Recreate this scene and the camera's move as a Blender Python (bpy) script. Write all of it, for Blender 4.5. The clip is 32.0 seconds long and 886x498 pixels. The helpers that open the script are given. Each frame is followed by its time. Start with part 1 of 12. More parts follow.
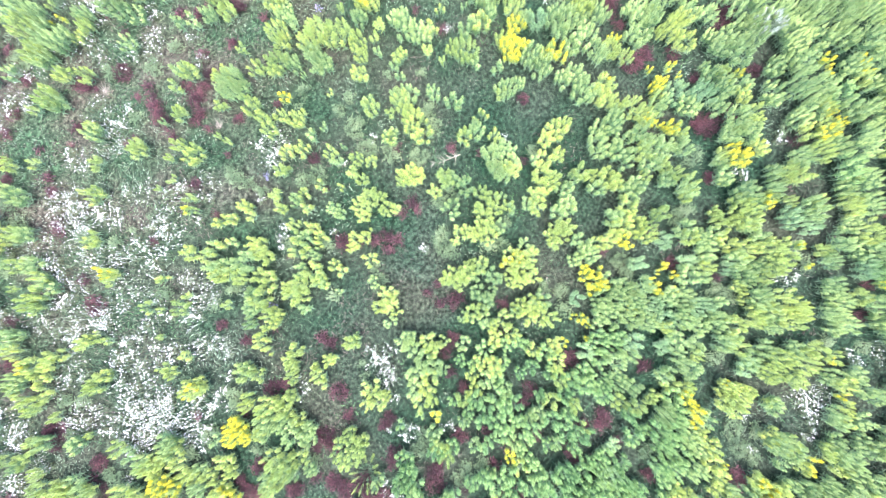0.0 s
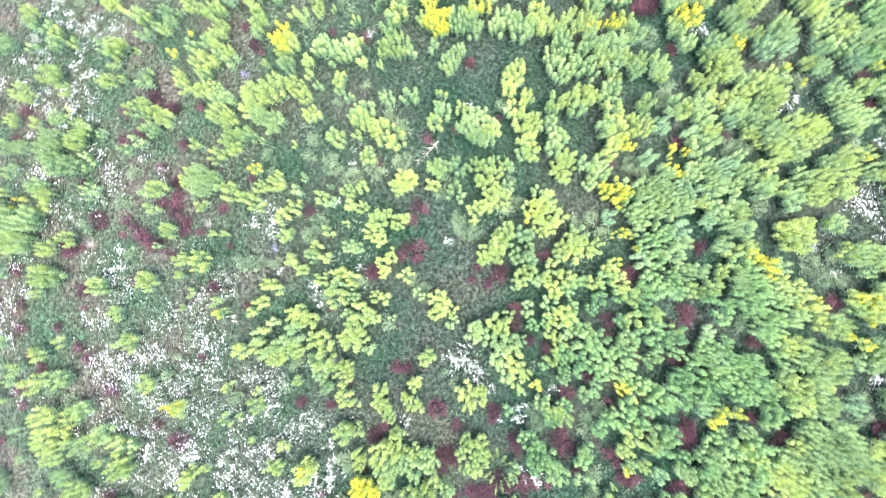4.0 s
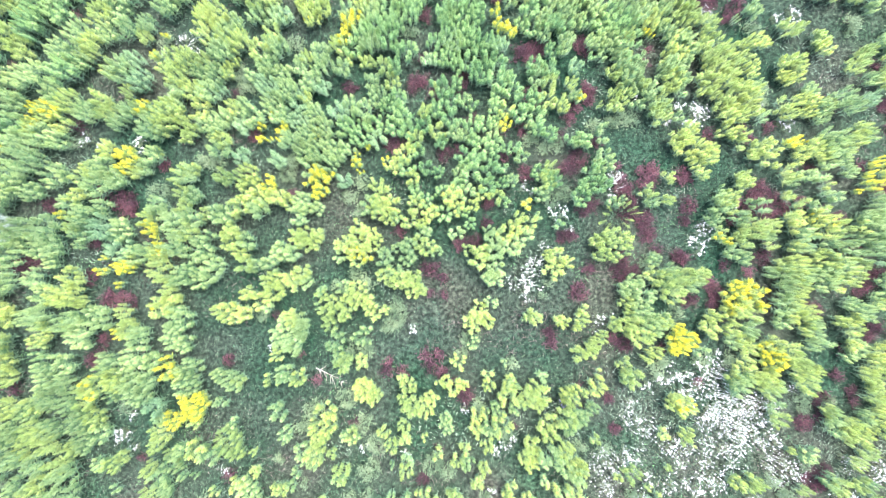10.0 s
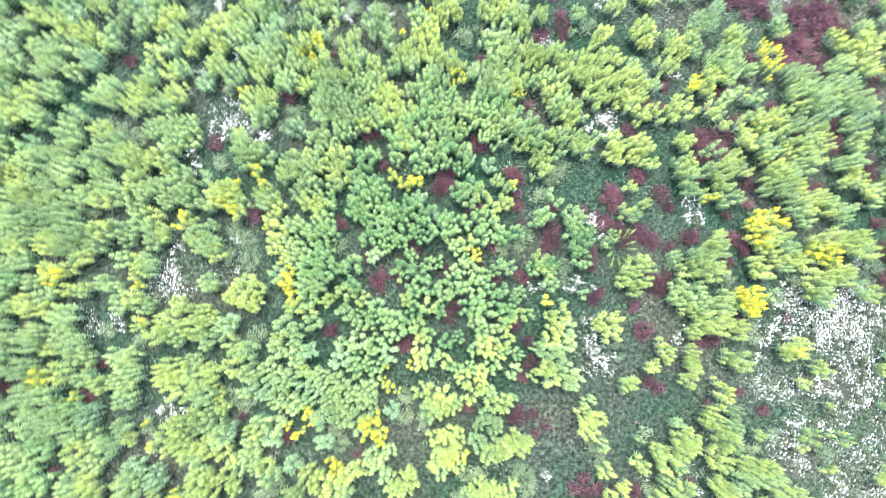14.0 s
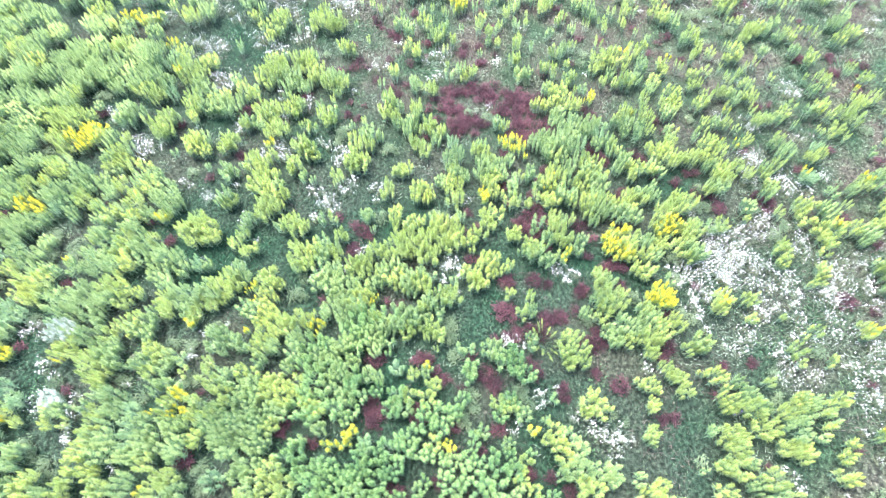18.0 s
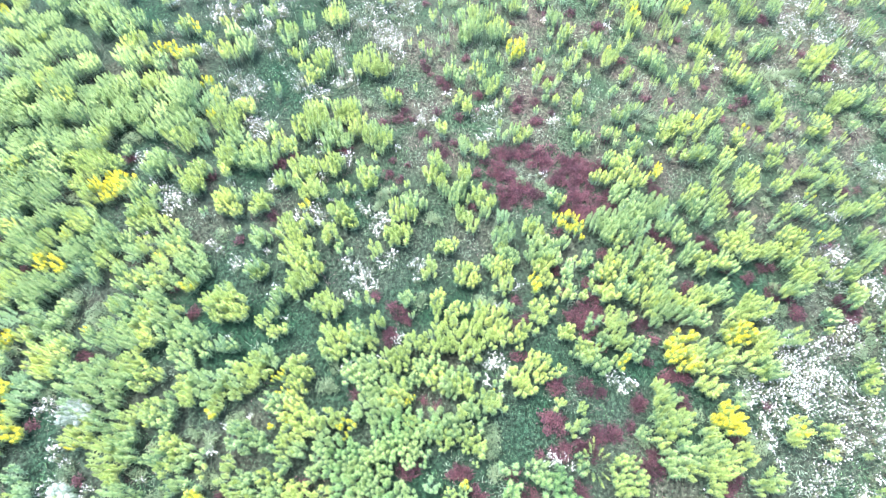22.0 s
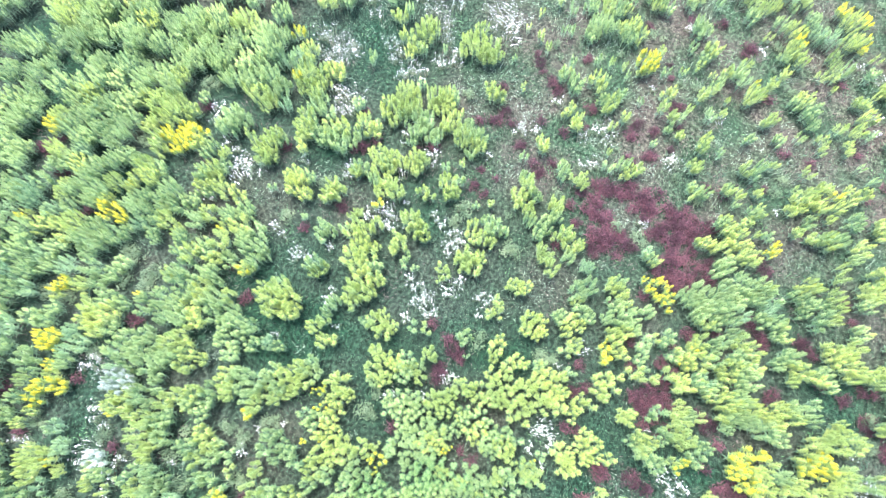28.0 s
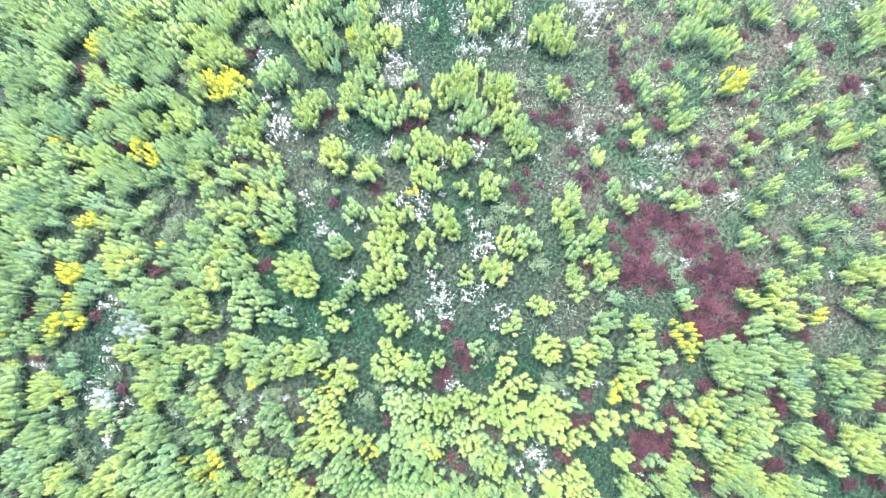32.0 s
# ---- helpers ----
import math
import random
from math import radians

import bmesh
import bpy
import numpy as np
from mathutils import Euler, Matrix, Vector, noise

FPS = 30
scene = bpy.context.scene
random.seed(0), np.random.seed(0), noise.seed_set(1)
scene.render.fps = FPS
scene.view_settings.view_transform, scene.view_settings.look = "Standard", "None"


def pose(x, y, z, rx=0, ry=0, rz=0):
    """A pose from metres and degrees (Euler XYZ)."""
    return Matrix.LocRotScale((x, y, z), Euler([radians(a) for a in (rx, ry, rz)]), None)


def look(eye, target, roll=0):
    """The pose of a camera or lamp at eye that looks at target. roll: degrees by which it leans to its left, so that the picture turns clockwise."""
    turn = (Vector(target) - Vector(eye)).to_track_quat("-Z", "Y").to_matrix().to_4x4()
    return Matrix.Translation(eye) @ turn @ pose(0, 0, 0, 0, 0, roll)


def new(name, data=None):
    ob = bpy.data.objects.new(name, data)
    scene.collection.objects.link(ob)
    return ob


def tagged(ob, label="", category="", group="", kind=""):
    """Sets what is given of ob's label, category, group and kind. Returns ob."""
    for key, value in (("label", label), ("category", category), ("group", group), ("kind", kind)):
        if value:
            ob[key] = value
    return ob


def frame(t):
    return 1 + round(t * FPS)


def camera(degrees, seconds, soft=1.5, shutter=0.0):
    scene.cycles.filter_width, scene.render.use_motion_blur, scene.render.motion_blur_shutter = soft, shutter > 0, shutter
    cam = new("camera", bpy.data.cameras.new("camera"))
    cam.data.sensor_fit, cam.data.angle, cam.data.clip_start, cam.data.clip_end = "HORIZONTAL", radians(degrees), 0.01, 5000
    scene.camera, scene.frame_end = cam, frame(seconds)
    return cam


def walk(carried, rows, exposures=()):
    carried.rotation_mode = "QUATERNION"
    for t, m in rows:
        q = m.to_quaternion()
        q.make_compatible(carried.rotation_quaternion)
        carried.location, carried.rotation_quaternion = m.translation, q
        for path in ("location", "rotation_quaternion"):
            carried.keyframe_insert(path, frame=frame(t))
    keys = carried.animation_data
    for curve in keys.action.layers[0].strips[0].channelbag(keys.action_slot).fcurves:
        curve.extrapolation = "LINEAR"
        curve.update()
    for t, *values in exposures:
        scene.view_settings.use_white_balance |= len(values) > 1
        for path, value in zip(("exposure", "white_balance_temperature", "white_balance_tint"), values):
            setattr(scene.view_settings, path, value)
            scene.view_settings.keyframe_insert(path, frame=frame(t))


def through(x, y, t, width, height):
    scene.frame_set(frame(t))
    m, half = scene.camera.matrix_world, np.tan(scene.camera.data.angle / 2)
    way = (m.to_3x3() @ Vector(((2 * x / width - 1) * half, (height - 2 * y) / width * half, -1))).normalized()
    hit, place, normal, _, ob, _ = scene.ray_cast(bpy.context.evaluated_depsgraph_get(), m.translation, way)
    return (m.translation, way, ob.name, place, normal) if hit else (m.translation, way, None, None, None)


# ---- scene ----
cam = camera(77.03, 32.0, soft=0.8, shutter=0.42)
PATH = [
    (0.0, pose(-1.839, -0.877, 30.655, 3.230, 2.274, 128.916)),
    (0.5, pose(-1.521, -1.224, 30.702, 3.278, 2.145, 128.888)),
    (1.0, pose(-1.198, -1.587, 30.725, 3.286, 2.245, 128.762)),
    (1.5, pose(-0.927, -1.898, 30.710, 3.187, 2.585, 127.078)),
    (2.0, pose(-0.797, -2.059, 30.697, 2.983, 2.745, 125.056)),
    (2.5, pose(-0.748, -2.105, 30.694, 2.667, 2.894, 121.463)),
    (3.0, pose(-0.720, -2.103, 30.674, 2.253, 3.083, 115.824)),
    (3.5, pose(-0.689, -2.105, 30.640, 1.913, 3.173, 109.545)),
    (5.5, pose(-0.174, -0.542, 30.137, 3.095, 5.965, 67.686)),
    (6.0, pose(-0.052, -0.838, 30.035, 1.746, 4.873, 50.541)),
    (6.5, pose(-0.024, -1.177, 29.971, 1.010, 3.532, 35.528)),
    (7.0, pose(-0.023, -1.465, 29.955, 0.685, 2.366, 24.236)),
    (7.5, pose(0.006, -1.677, 29.970, 0.506, 1.426, 13.659)),
    (8.0, pose(0.011, -1.781, 29.978, 0.401, 0.880, 7.371)),
    (8.5, pose(0.020, -1.725, 29.978, 0.343, 0.585, 3.429)),
    (9.0, pose(0.000, -1.500, 29.999, 0.532, 0.240, -0.000)),
    (9.5, pose(-0.089, -1.073, 30.010, 1.020, -0.137, -2.346)),
    (10.0, pose(-0.174, -0.389, 29.983, 1.516, -0.413, -4.098)),
    (10.5, pose(-0.168, 0.484, 29.891, 1.875, -0.442, -5.984)),
    (11.0, pose(-0.127, 1.431, 29.804, 2.113, -0.368, -8.642)),
    (11.5, pose(-0.073, 2.432, 29.765, 2.258, -0.372, -14.207)),
    (12.0, pose(-0.061, 3.488, 29.746, 2.222, -0.592, -21.118)),
    (12.5, pose(-0.135, 4.436, 29.734, 2.305, -0.884, -26.370)),
    (13.0, pose(-0.173, 5.216, 29.712, 3.208, -1.149, -30.984)),
    (13.5, pose(-0.199, 5.842, 29.708, 4.737, -1.446, -37.388)),
    (14.0, pose(-0.226, 6.333, 29.690, 6.801, -1.668, -45.829)),
    (14.5, pose(-0.258, 6.752, 29.667, 9.569, -1.852, -54.847)),
    (15.0, pose(-0.387, 7.193, 29.669, 15.081, -2.180, -62.577)),
    (15.5, pose(-0.574, 7.542, 29.691, 20.955, -2.431, -73.109)),
    (17.5, pose(-1.214, 6.424, 29.869, 29.304, 0.570, -89.262)),
    (18.0, pose(-1.122, 6.527, 29.920, 29.171, 0.715, -89.020)),
    (18.5, pose(-0.901, 6.703, 29.973, 29.195, 0.661, -88.667)),
    (19.0, pose(-0.418, 6.896, 30.008, 29.208, 0.608, -88.239)),
    (19.5, pose(0.303, 7.141, 30.043, 29.172, 0.486, -87.903)),
    (20.0, pose(1.222, 7.396, 30.081, 29.090, 0.364, -87.466)),
    (20.5, pose(2.293, 7.679, 30.149, 28.877, 0.376, -87.080)),
    (21.0, pose(3.477, 7.928, 30.197, 28.570, 0.545, -86.708)),
    (21.5, pose(4.601, 8.119, 30.212, 28.177, 0.780, -86.179)),
    (22.0, pose(5.561, 8.295, 30.208, 27.536, 0.921, -84.986)),
    (22.5, pose(6.338, 8.438, 30.205, 27.005, 1.023, -83.444)),
    (23.0, pose(6.979, 8.574, 30.186, 26.582, 1.078, -81.886)),
    (23.5, pose(7.596, 8.772, 30.175, 26.093, 1.017, -80.500)),
    (24.0, pose(8.249, 9.026, 30.190, 25.037, 0.944, -79.643)),
    (24.5, pose(8.914, 9.297, 30.251, 22.961, 0.901, -79.161)),
    (25.0, pose(9.533, 9.623, 30.316, 21.066, 0.744, -78.717)),
    (25.5, pose(10.101, 9.963, 30.387, 19.641, 0.604, -78.319)),
    (27.5, pose(12.089, 11.035, 30.471, 18.350, 0.441, -73.501)),
    (28.0, pose(12.591, 11.198, 30.435, 18.285, 0.511, -71.547)),
    (28.5, pose(13.054, 11.346, 30.405, 17.585, 0.540, -69.607)),
    (29.0, pose(13.482, 11.477, 30.375, 15.525, 0.616, -67.650)),
    (29.5, pose(13.944, 11.668, 30.373, 14.987, 0.714, -66.607)),
    (30.0, pose(14.433, 11.823, 30.380, 14.740, 0.769, -65.726)),
    (30.5, pose(14.976, 12.021, 30.388, 14.579, 0.862, -64.223)),
    (31.0, pose(15.559, 12.261, 30.409, 13.853, 0.925, -63.266)),
    (31.5, pose(16.157, 12.546, 30.417, 12.179, 0.982, -62.324)),
    (32.0, pose(16.783, 12.843, 30.406, 10.301, 1.100, -61.111)),
]
walk(cam, PATH, [(0.0, 2.73, 6070, 14.8), (6.0, 2.79, 6070, 15), (14.0, 2.78, 6090, 14), (20.0, 2.88, 6030, 14), (28.0, 2.79, 5950, 13.6), (32.0, 2.79, 5950, 13.6)])
# world and sun: a bright, hazy day, the sun high and veiled
SUN_ELEVATION, SUN_TURN = 74.0, 40.0
world = bpy.data.worlds.new("sky")
scene.world = world
world.use_nodes = True
sky = world.node_tree.nodes.new("ShaderNodeTexSky")
sky.sky_type, sky.sun_disc = "NISHITA", False
sky.sun_elevation, sky.sun_rotation = radians(SUN_ELEVATION), radians(SUN_TURN)
sky.dust_density, sky.air_density = 4.0, 1.2
back = world.node_tree.nodes["Background"]
back.inputs["Strength"].default_value = 0.15
world.node_tree.links.new(sky.outputs[0], back.inputs["Color"])
sun = new("sun", bpy.data.lights.new("sun", "SUN"))
sun.data.energy, sun.data.angle, sun.data.color = 1.7, radians(24), (1.0, 0.97, 0.9)
_e, _a = radians(SUN_ELEVATION), radians(SUN_TURN)
sun.matrix_world = look((0, 0, 60), (-math.sin(_a) * math.cos(_e), -math.cos(_a) * math.cos(_e), 60 - math.sin(_e)))


# ---- materials ----
def material(name, colours, scale=3.0, rough=0.55, island=0.25, object_shift=0.2, through=0.42, gloss=0.35):
    """A plant surface: the colours blend along a noise, and vary from leaf to leaf and from plant to plant."""
    m = bpy.data.materials.new(name)
    m.use_nodes = True
    nt = m.node_tree
    n, l = nt.nodes, nt.links
    n.clear()
    out = n.new("ShaderNodeOutputMaterial")
    geo, info = n.new("ShaderNodeNewGeometry"), n.new("ShaderNodeObjectInfo")
    tex = n.new("ShaderNodeTexNoise")
    tex.inputs["Scale"].default_value, tex.inputs["Detail"].default_value = scale, 4
    l.new(geo.outputs["Position"], tex.inputs["Vector"])
    add = n.new("ShaderNodeMath"); add.operation = "MULTIPLY_ADD"
    l.new(geo.outputs["Random Per Island"], add.inputs[0]); add.inputs[1].default_value = island
    l.new(tex.outputs["Fac"], add.inputs[2])
    add2 = n.new("ShaderNodeMath"); add2.operation = "MULTIPLY_ADD"
    l.new(info.outputs["Random"], add2.inputs[0]); add2.inputs[1].default_value = object_shift
    l.new(add.outputs[0], add2.inputs[2])
    off = n.new("ShaderNodeMath"); off.operation = "SUBTRACT"
    l.new(add2.outputs[0], off.inputs[0]); off.inputs[1].default_value = (island + object_shift) / 2
    ramp = n.new("ShaderNodeValToRGB")
    l.new(off.outputs[0], ramp.inputs["Fac"])
    el = ramp.color_ramp.elements
    lo, hi = 0.28, 0.72
    while len(el) < len(colours):
        el.new(0.5)
    for k, c in enumerate(colours):
        el[k].position = lo + (hi - lo) * k / (len(colours) - 1)
        el[k].color = (*c, 1)
    bsdf = n.new("ShaderNodeBsdfPrincipled")
    l.new(ramp.outputs["Color"], bsdf.inputs["Base Color"])
    bsdf.inputs["Roughness"].default_value = rough
    bsdf.inputs["Specular IOR Level"].default_value = gloss
    last = bsdf.outputs[0]
    if through:
        tr, mix = n.new("ShaderNodeBsdfTranslucent"), n.new("ShaderNodeMixShader")
        l.new(ramp.outputs["Color"], tr.inputs["Color"])
        mix.inputs[0].default_value = through
        l.new(last, mix.inputs[1]); l.new(tr.outputs[0], mix.inputs[2])
        last = mix.outputs[0]
    l.new(last, out.inputs["Surface"])
    return m


def turf_material():
    """Meadow floor: drifts of green and brown, moss-sized mottling and fine thatch."""
    m = bpy.data.materials.new("turf")
    m.use_nodes = True
    n, l = m.node_tree.nodes, m.node_tree.links
    bsdf = n["Principled BSDF"]
    geo = n.new("ShaderNodeNewGeometry")

    def cloud(scale, detail):
        t = n.new("ShaderNodeTexNoise")
        t.inputs["Scale"].default_value, t.inputs["Detail"].default_value = scale, detail
        l.new(geo.outputs["Position"], t.inputs["Vector"])
        return t.outputs["Fac"]

    def ramp(fac, stops):
        r = n.new("ShaderNodeValToRGB")
        l.new(fac, r.inputs["Fac"])
        while len(r.color_ramp.elements) < len(stops):
            r.color_ramp.elements.new(0.5)
        for e, (at, c) in zip(r.color_ramp.elements, stops):
            e.position, e.color = at, (*c, 1)
        return r.outputs["Color"]

    def mix(kind, fac, a, b):
        x = n.new("ShaderNodeMix")
        x.data_type, x.blend_type = "RGBA", kind
        x.inputs[0].default_value = fac
        l.new(a, x.inputs[6]); l.new(b, x.inputs[7])
        return x.outputs[2]

    drifts = ramp(cloud(0.16, 5), [(0.36, (0.008, 0.022, 0.013)), (0.47, (0.013, 0.024, 0.016)), (0.55, (0.018, 0.026, 0.019)), (0.66, (0.025, 0.028, 0.021))])
    # the two drier stretches, where pale litter covers the soil and haze is painted in
    where = n.new("ShaderNodeSeparateXYZ")
    l.new(geo.outputs["Position"], where.inputs[0])
    wobble = cloud(0.25, 4)

    def span(value, start, end):
        """0 at start, 1 at end along one axis, with a ragged edge."""
        a, r = n.new("ShaderNodeMath"), n.new("ShaderNodeMapRange")
        a.operation = "MULTIPLY_ADD"
        l.new(wobble, a.inputs[0]); a.inputs[1].default_value = 8.0
        l.new(value, a.inputs[2])
        l.new(a.outputs[0], r.inputs["Value"])
        r.inputs["From Min"].default_value, r.inputs["From Max"].default_value = start + 4, end + 4
        return r.outputs[0]

    def join(kind, a, b):
        x = n.new("ShaderNodeMath")
        x.operation = kind
        l.new(a, x.inputs[0]); l.new(b, x.inputs[1])
        return x.outputs[0]

    south = span(where.outputs["Y"], -6.0, -22.0)
    east = join("MULTIPLY", span(where.outputs["X"], 19.0, 32.0), span(where.outputs["Y"], 23.0, 10.0))
    hazy_litter = n.new("ShaderNodeMix")
    hazy_litter.data_type = "RGBA"
    l.new(join("MAXIMUM", south, east), hazy_litter.inputs[0])
    l.new(drifts, hazy_litter.inputs[6])
    l.new(ramp(cloud(0.3, 5), [(0.38, (0.020, 0.036, 0.021)), (0.5, (0.030, 0.038, 0.025)), (0.62, (0.042, 0.037, 0.031))]), hazy_litter.inputs[7])
    drifts = hazy_litter.outputs[2]
    mottle = ramp(cloud(5.0, 6), [(0.35, (0.35, 0.4, 0.38)), (0.5, (1, 1, 1)), (0.68, (2.1, 2.2, 2.0))])
    thatch = ramp(cloud(34.0, 3), [(0.36, (0.45, 0.5, 0.5)), (0.52, (1, 1, 1)), (0.68, (2.4, 2.4, 2.2))])
    l.new(mix("MULTIPLY", 1.0, mix("MULTIPLY", 1.0, drifts, mottle), thatch), bsdf.inputs["Base Color"])
    bsdf.inputs["Roughness"].default_value = 0.95
    bsdf.inputs["Specular IOR Level"].default_value = 0.1
    bump = n.new("ShaderNodeBump")
    bump.inputs["Strength"].default_value, bump.inputs["Distance"].default_value = 0.7, 0.06
    l.new(cloud(12.0, 6), bump.inputs["Height"])
    l.new(bump.outputs[0], bsdf.inputs["Normal"])
    return m


SOIL = turf_material()
STALK = material("stalk", [(0.10, 0.12, 0.05), (0.17, 0.14, 0.08)], 2, 0.8, 0.3, 0.2, 0)
# mature leaves are darker; shade low in the clump is also put into this colour
LEAF = material("goldenrod_leaf", [(0.058, 0.115, 0.070), (0.112, 0.190, 0.116), (0.185, 0.28, 0.165)], 0.8, island=0.5)
# kept darker than the buds, which paints the shade between the heads
PLUME = {
    "green": material("green_plume", [(0.088, 0.172, 0.077), (0.175, 0.285, 0.122), (0.295, 0.41, 0.178)], 0.5, island=0.4),
    "deep": material("dark_green_plume", [(0.060, 0.145, 0.062), (0.12, 0.235, 0.098), (0.205, 0.335, 0.14)], 0.5, island=0.4),
    "blue": material("bluish_plume", [(0.10, 0.195, 0.105), (0.20, 0.32, 0.17), (0.31, 0.44, 0.23)], 0.5, island=0.4),
    "lime": material("lime_plume", [(0.135, 0.215, 0.08), (0.24, 0.325, 0.115), (0.36, 0.435, 0.15)], 0.5, island=0.4),
    "bone": material("boneset_leaf", [(0.17, 0.23, 0.16), (0.28, 0.35, 0.27), (0.42, 0.49, 0.40)], 0.5, island=0.4),
    "gold": material("golden_plume", [(0.17, 0.27, 0.085), (0.27, 0.36, 0.09), (0.44, 0.45, 0.085)], 0.5, island=0.4),
}
BUD = {
    "green": material("green_bud", [(0.22, 0.315, 0.138), (0.35, 0.455, 0.187), (0.50, 0.58, 0.235)], 0.45, island=0.15),
    "deep": material("dark_green_bud", [(0.145, 0.265, 0.112), (0.24, 0.38, 0.152), (0.36, 0.49, 0.192)], 0.45, island=0.15),
    "blue": material("bluish_bud", [(0.16, 0.275, 0.14), (0.26, 0.385, 0.19), (0.37, 0.49, 0.23)], 0.45, island=0.15),
    "lime": material("lime_bud", [(0.24, 0.34, 0.122), (0.37, 0.46, 0.142), (0.51, 0.555, 0.158)], 0.45, island=0.15),
    "bone": material("boneset_flower", [(0.30, 0.36, 0.30), (0.48, 0.53, 0.47), (0.68, 0.71, 0.67)], 0.45, island=0.3),
    "gold": material("golden_bud", [(0.42, 0.44, 0.07), (0.61, 0.56, 0.06), (0.75, 0.67, 0.07)], 0.45, island=0.2),
}
HERB = material("grey_green_herb", [(0.075, 0.125, 0.07), (0.135, 0.195, 0.105), (0.22, 0.28, 0.155)], 2.0)
RED = material("red_leaf", [(0.030, 0.014, 0.020), (0.065, 0.026, 0.037), (0.138, 0.060, 0.073)], 1.2, 0.7, island=0.5)
PETAL = material("white_petal", [(0.32, 0.32, 0.32), (0.49, 0.49, 0.50), (0.68, 0.68, 0.69)], 2, 0.6, 0.6, 0.1, 0.2)
BLADE = material("grass_blade", [(0.018, 0.044, 0.025), (0.050, 0.086, 0.048), (0.145, 0.18, 0.11)], 0.5, island=0.7)
STRAW = material("dry_grass", [(0.06, 0.052, 0.045), (0.13, 0.11, 0.095), (0.26, 0.225, 0.19)], 0.5, island=0.7)
BROWN = material("faded_weed", [(0.05, 0.037, 0.036), (0.10, 0.072, 0.068), (0.18, 0.135, 0.125)], 0.6, island=0.7)
TUFT = material("fresh_tuft", [(0.05, 0.13, 0.05), (0.095, 0.215, 0.08), (0.16, 0.30, 0.12)], 0.6, island=0.6)
SAGE = material("pale_weed", [(0.12, 0.17, 0.125), (0.20, 0.26, 0.19), (0.33, 0.39, 0.30)], 0.6, island=0.7)
CLOVER = material("low_leaf", [(0.016, 0.05, 0.027), (0.033, 0.085, 0.045), (0.07, 0.135, 0.07)], 0.4, island=0.6)
# dry grass; part of its paleness is haze put into the colour
HAZY_GRASS = material("bleached_grass", [(0.13, 0.115, 0.09), (0.22, 0.195, 0.155), (0.36, 0.32, 0.25)], 0.5, island=0.7)
WOOD = material("weathered_twig", [(0.28, 0.24, 0.20), (0.38, 0.34, 0.29)], 4, 0.85, 0.2, 0, 0)
CHAFF = material("bleached_stalk", [(0.17, 0.15, 0.135), (0.25, 0.22, 0.195), (0.34, 0.30, 0.265)], 3, 0.8, 0.5, 0.1, 0.1)


# ---- geometry ----
class Soup:
    """Triangles gathered for one mesh."""

    def __init__(self):
        self.v, self.f, self.n = [], [], 0

    def add(self, verts, faces):
        self.v.append(np.asarray(verts, float).reshape(-1, 3))
        self.f.append(np.asarray(faces, int) + self.n)
        self.n += len(self.v[-1])

    def mesh(self, name, mat, smooth=False):
        me = bpy.data.meshes.new(name)
        v = np.concatenate(self.v) if self.v else np.zeros((0, 3))
        f = np.concatenate(self.f) if self.f else np.zeros((0, 3), int)
        me.vertices.add(len(v)); me.vertices.foreach_set("co", v.ravel())
        me.loops.add(f.size); me.loops.foreach_set("vertex_index", f.ravel())
        me.polygons.add(len(f)); me.polygons.foreach_set("loop_start", np.arange(0, f.size, 3))
        me.update(calc_edges=True)
        me.materials.append(mat)
        return me


def blades(rng, base, heading, rise, length, width, fold=0.25):
    """Lance-shaped leaves with a raised midrib: arrays of bases, headings and rises (radians), lengths and widths."""
    n = len(base)
    h = np.stack([np.cos(heading), np.sin(heading), np.zeros(n)], 1)
    side = np.stack([-np.sin(heading), np.cos(heading), np.zeros(n)], 1)
    along = h * np.cos(rise)[:, None] + np.array([0, 0, 1]) * np.sin(rise)[:, None]
    up = np.cross(along, side)
    mid = base + along * (0.42 * length)[:, None]
    tip = base + along * length[:, None] - np.array([0, 0, 1]) * (0.12 * length)[:, None]
    a = mid + side * (width / 2)[:, None] + up * (fold * width)[:, None]
    b = mid - side * (width / 2)[:, None] + up * (fold * width)[:, None]
    v = np.stack([base, a, tip, b], 1).reshape(-1, 3)
    i = np.arange(n)[:, None] * 4
    return v, np.concatenate([i + [0, 1, 2], i + [0, 2, 3]], 0)


def stem(p, q, r):
    """A three-sided stem tapering to its tip."""
    p, q = np.array(p, float), np.array(q, float)
    k = np.arange(3) * 2.0944
    ring = np.stack([np.cos(k), np.sin(k), 0 * k], 1)
    return np.concatenate([p + ring * r, [q]]), [[0, 1, 3], [1, 2, 3], [2, 0, 3]]


def needles(base, heading, rise, length, width):
    """Narrow leaves, one pointed triangle each, broadest at the stem."""
    n = len(base)
    out = np.stack([np.cos(heading), np.sin(heading), np.zeros(n)], 1)
    side = np.stack([-np.sin(heading), np.cos(heading), np.zeros(n)], 1) * (width / 2)[:, None]
    tip = base + out * (np.cos(rise) * length)[:, None] + np.array([0, 0, 1]) * (np.sin(rise) * length)[:, None]
    root = base + out * (0.08 * length)[:, None]
    return np.stack([root - side, root + side, tip], 1).reshape(-1, 3), np.arange(3 * n).reshape(-1, 3)


# the bands of a stem: tiers, leaves a tier, and from the band's foot to its head the height, length, rise and width of the leaves
LEAF_BAND = (3, 3, (0.26, 0.50), (0.20, 0.20), (0.10, 0.32), (0.060, 0.056))
PLUME_BAND = (4, 6, (0.52, 0.78), (0.205, 0.20), (0.40, 0.64), (0.057, 0.055))
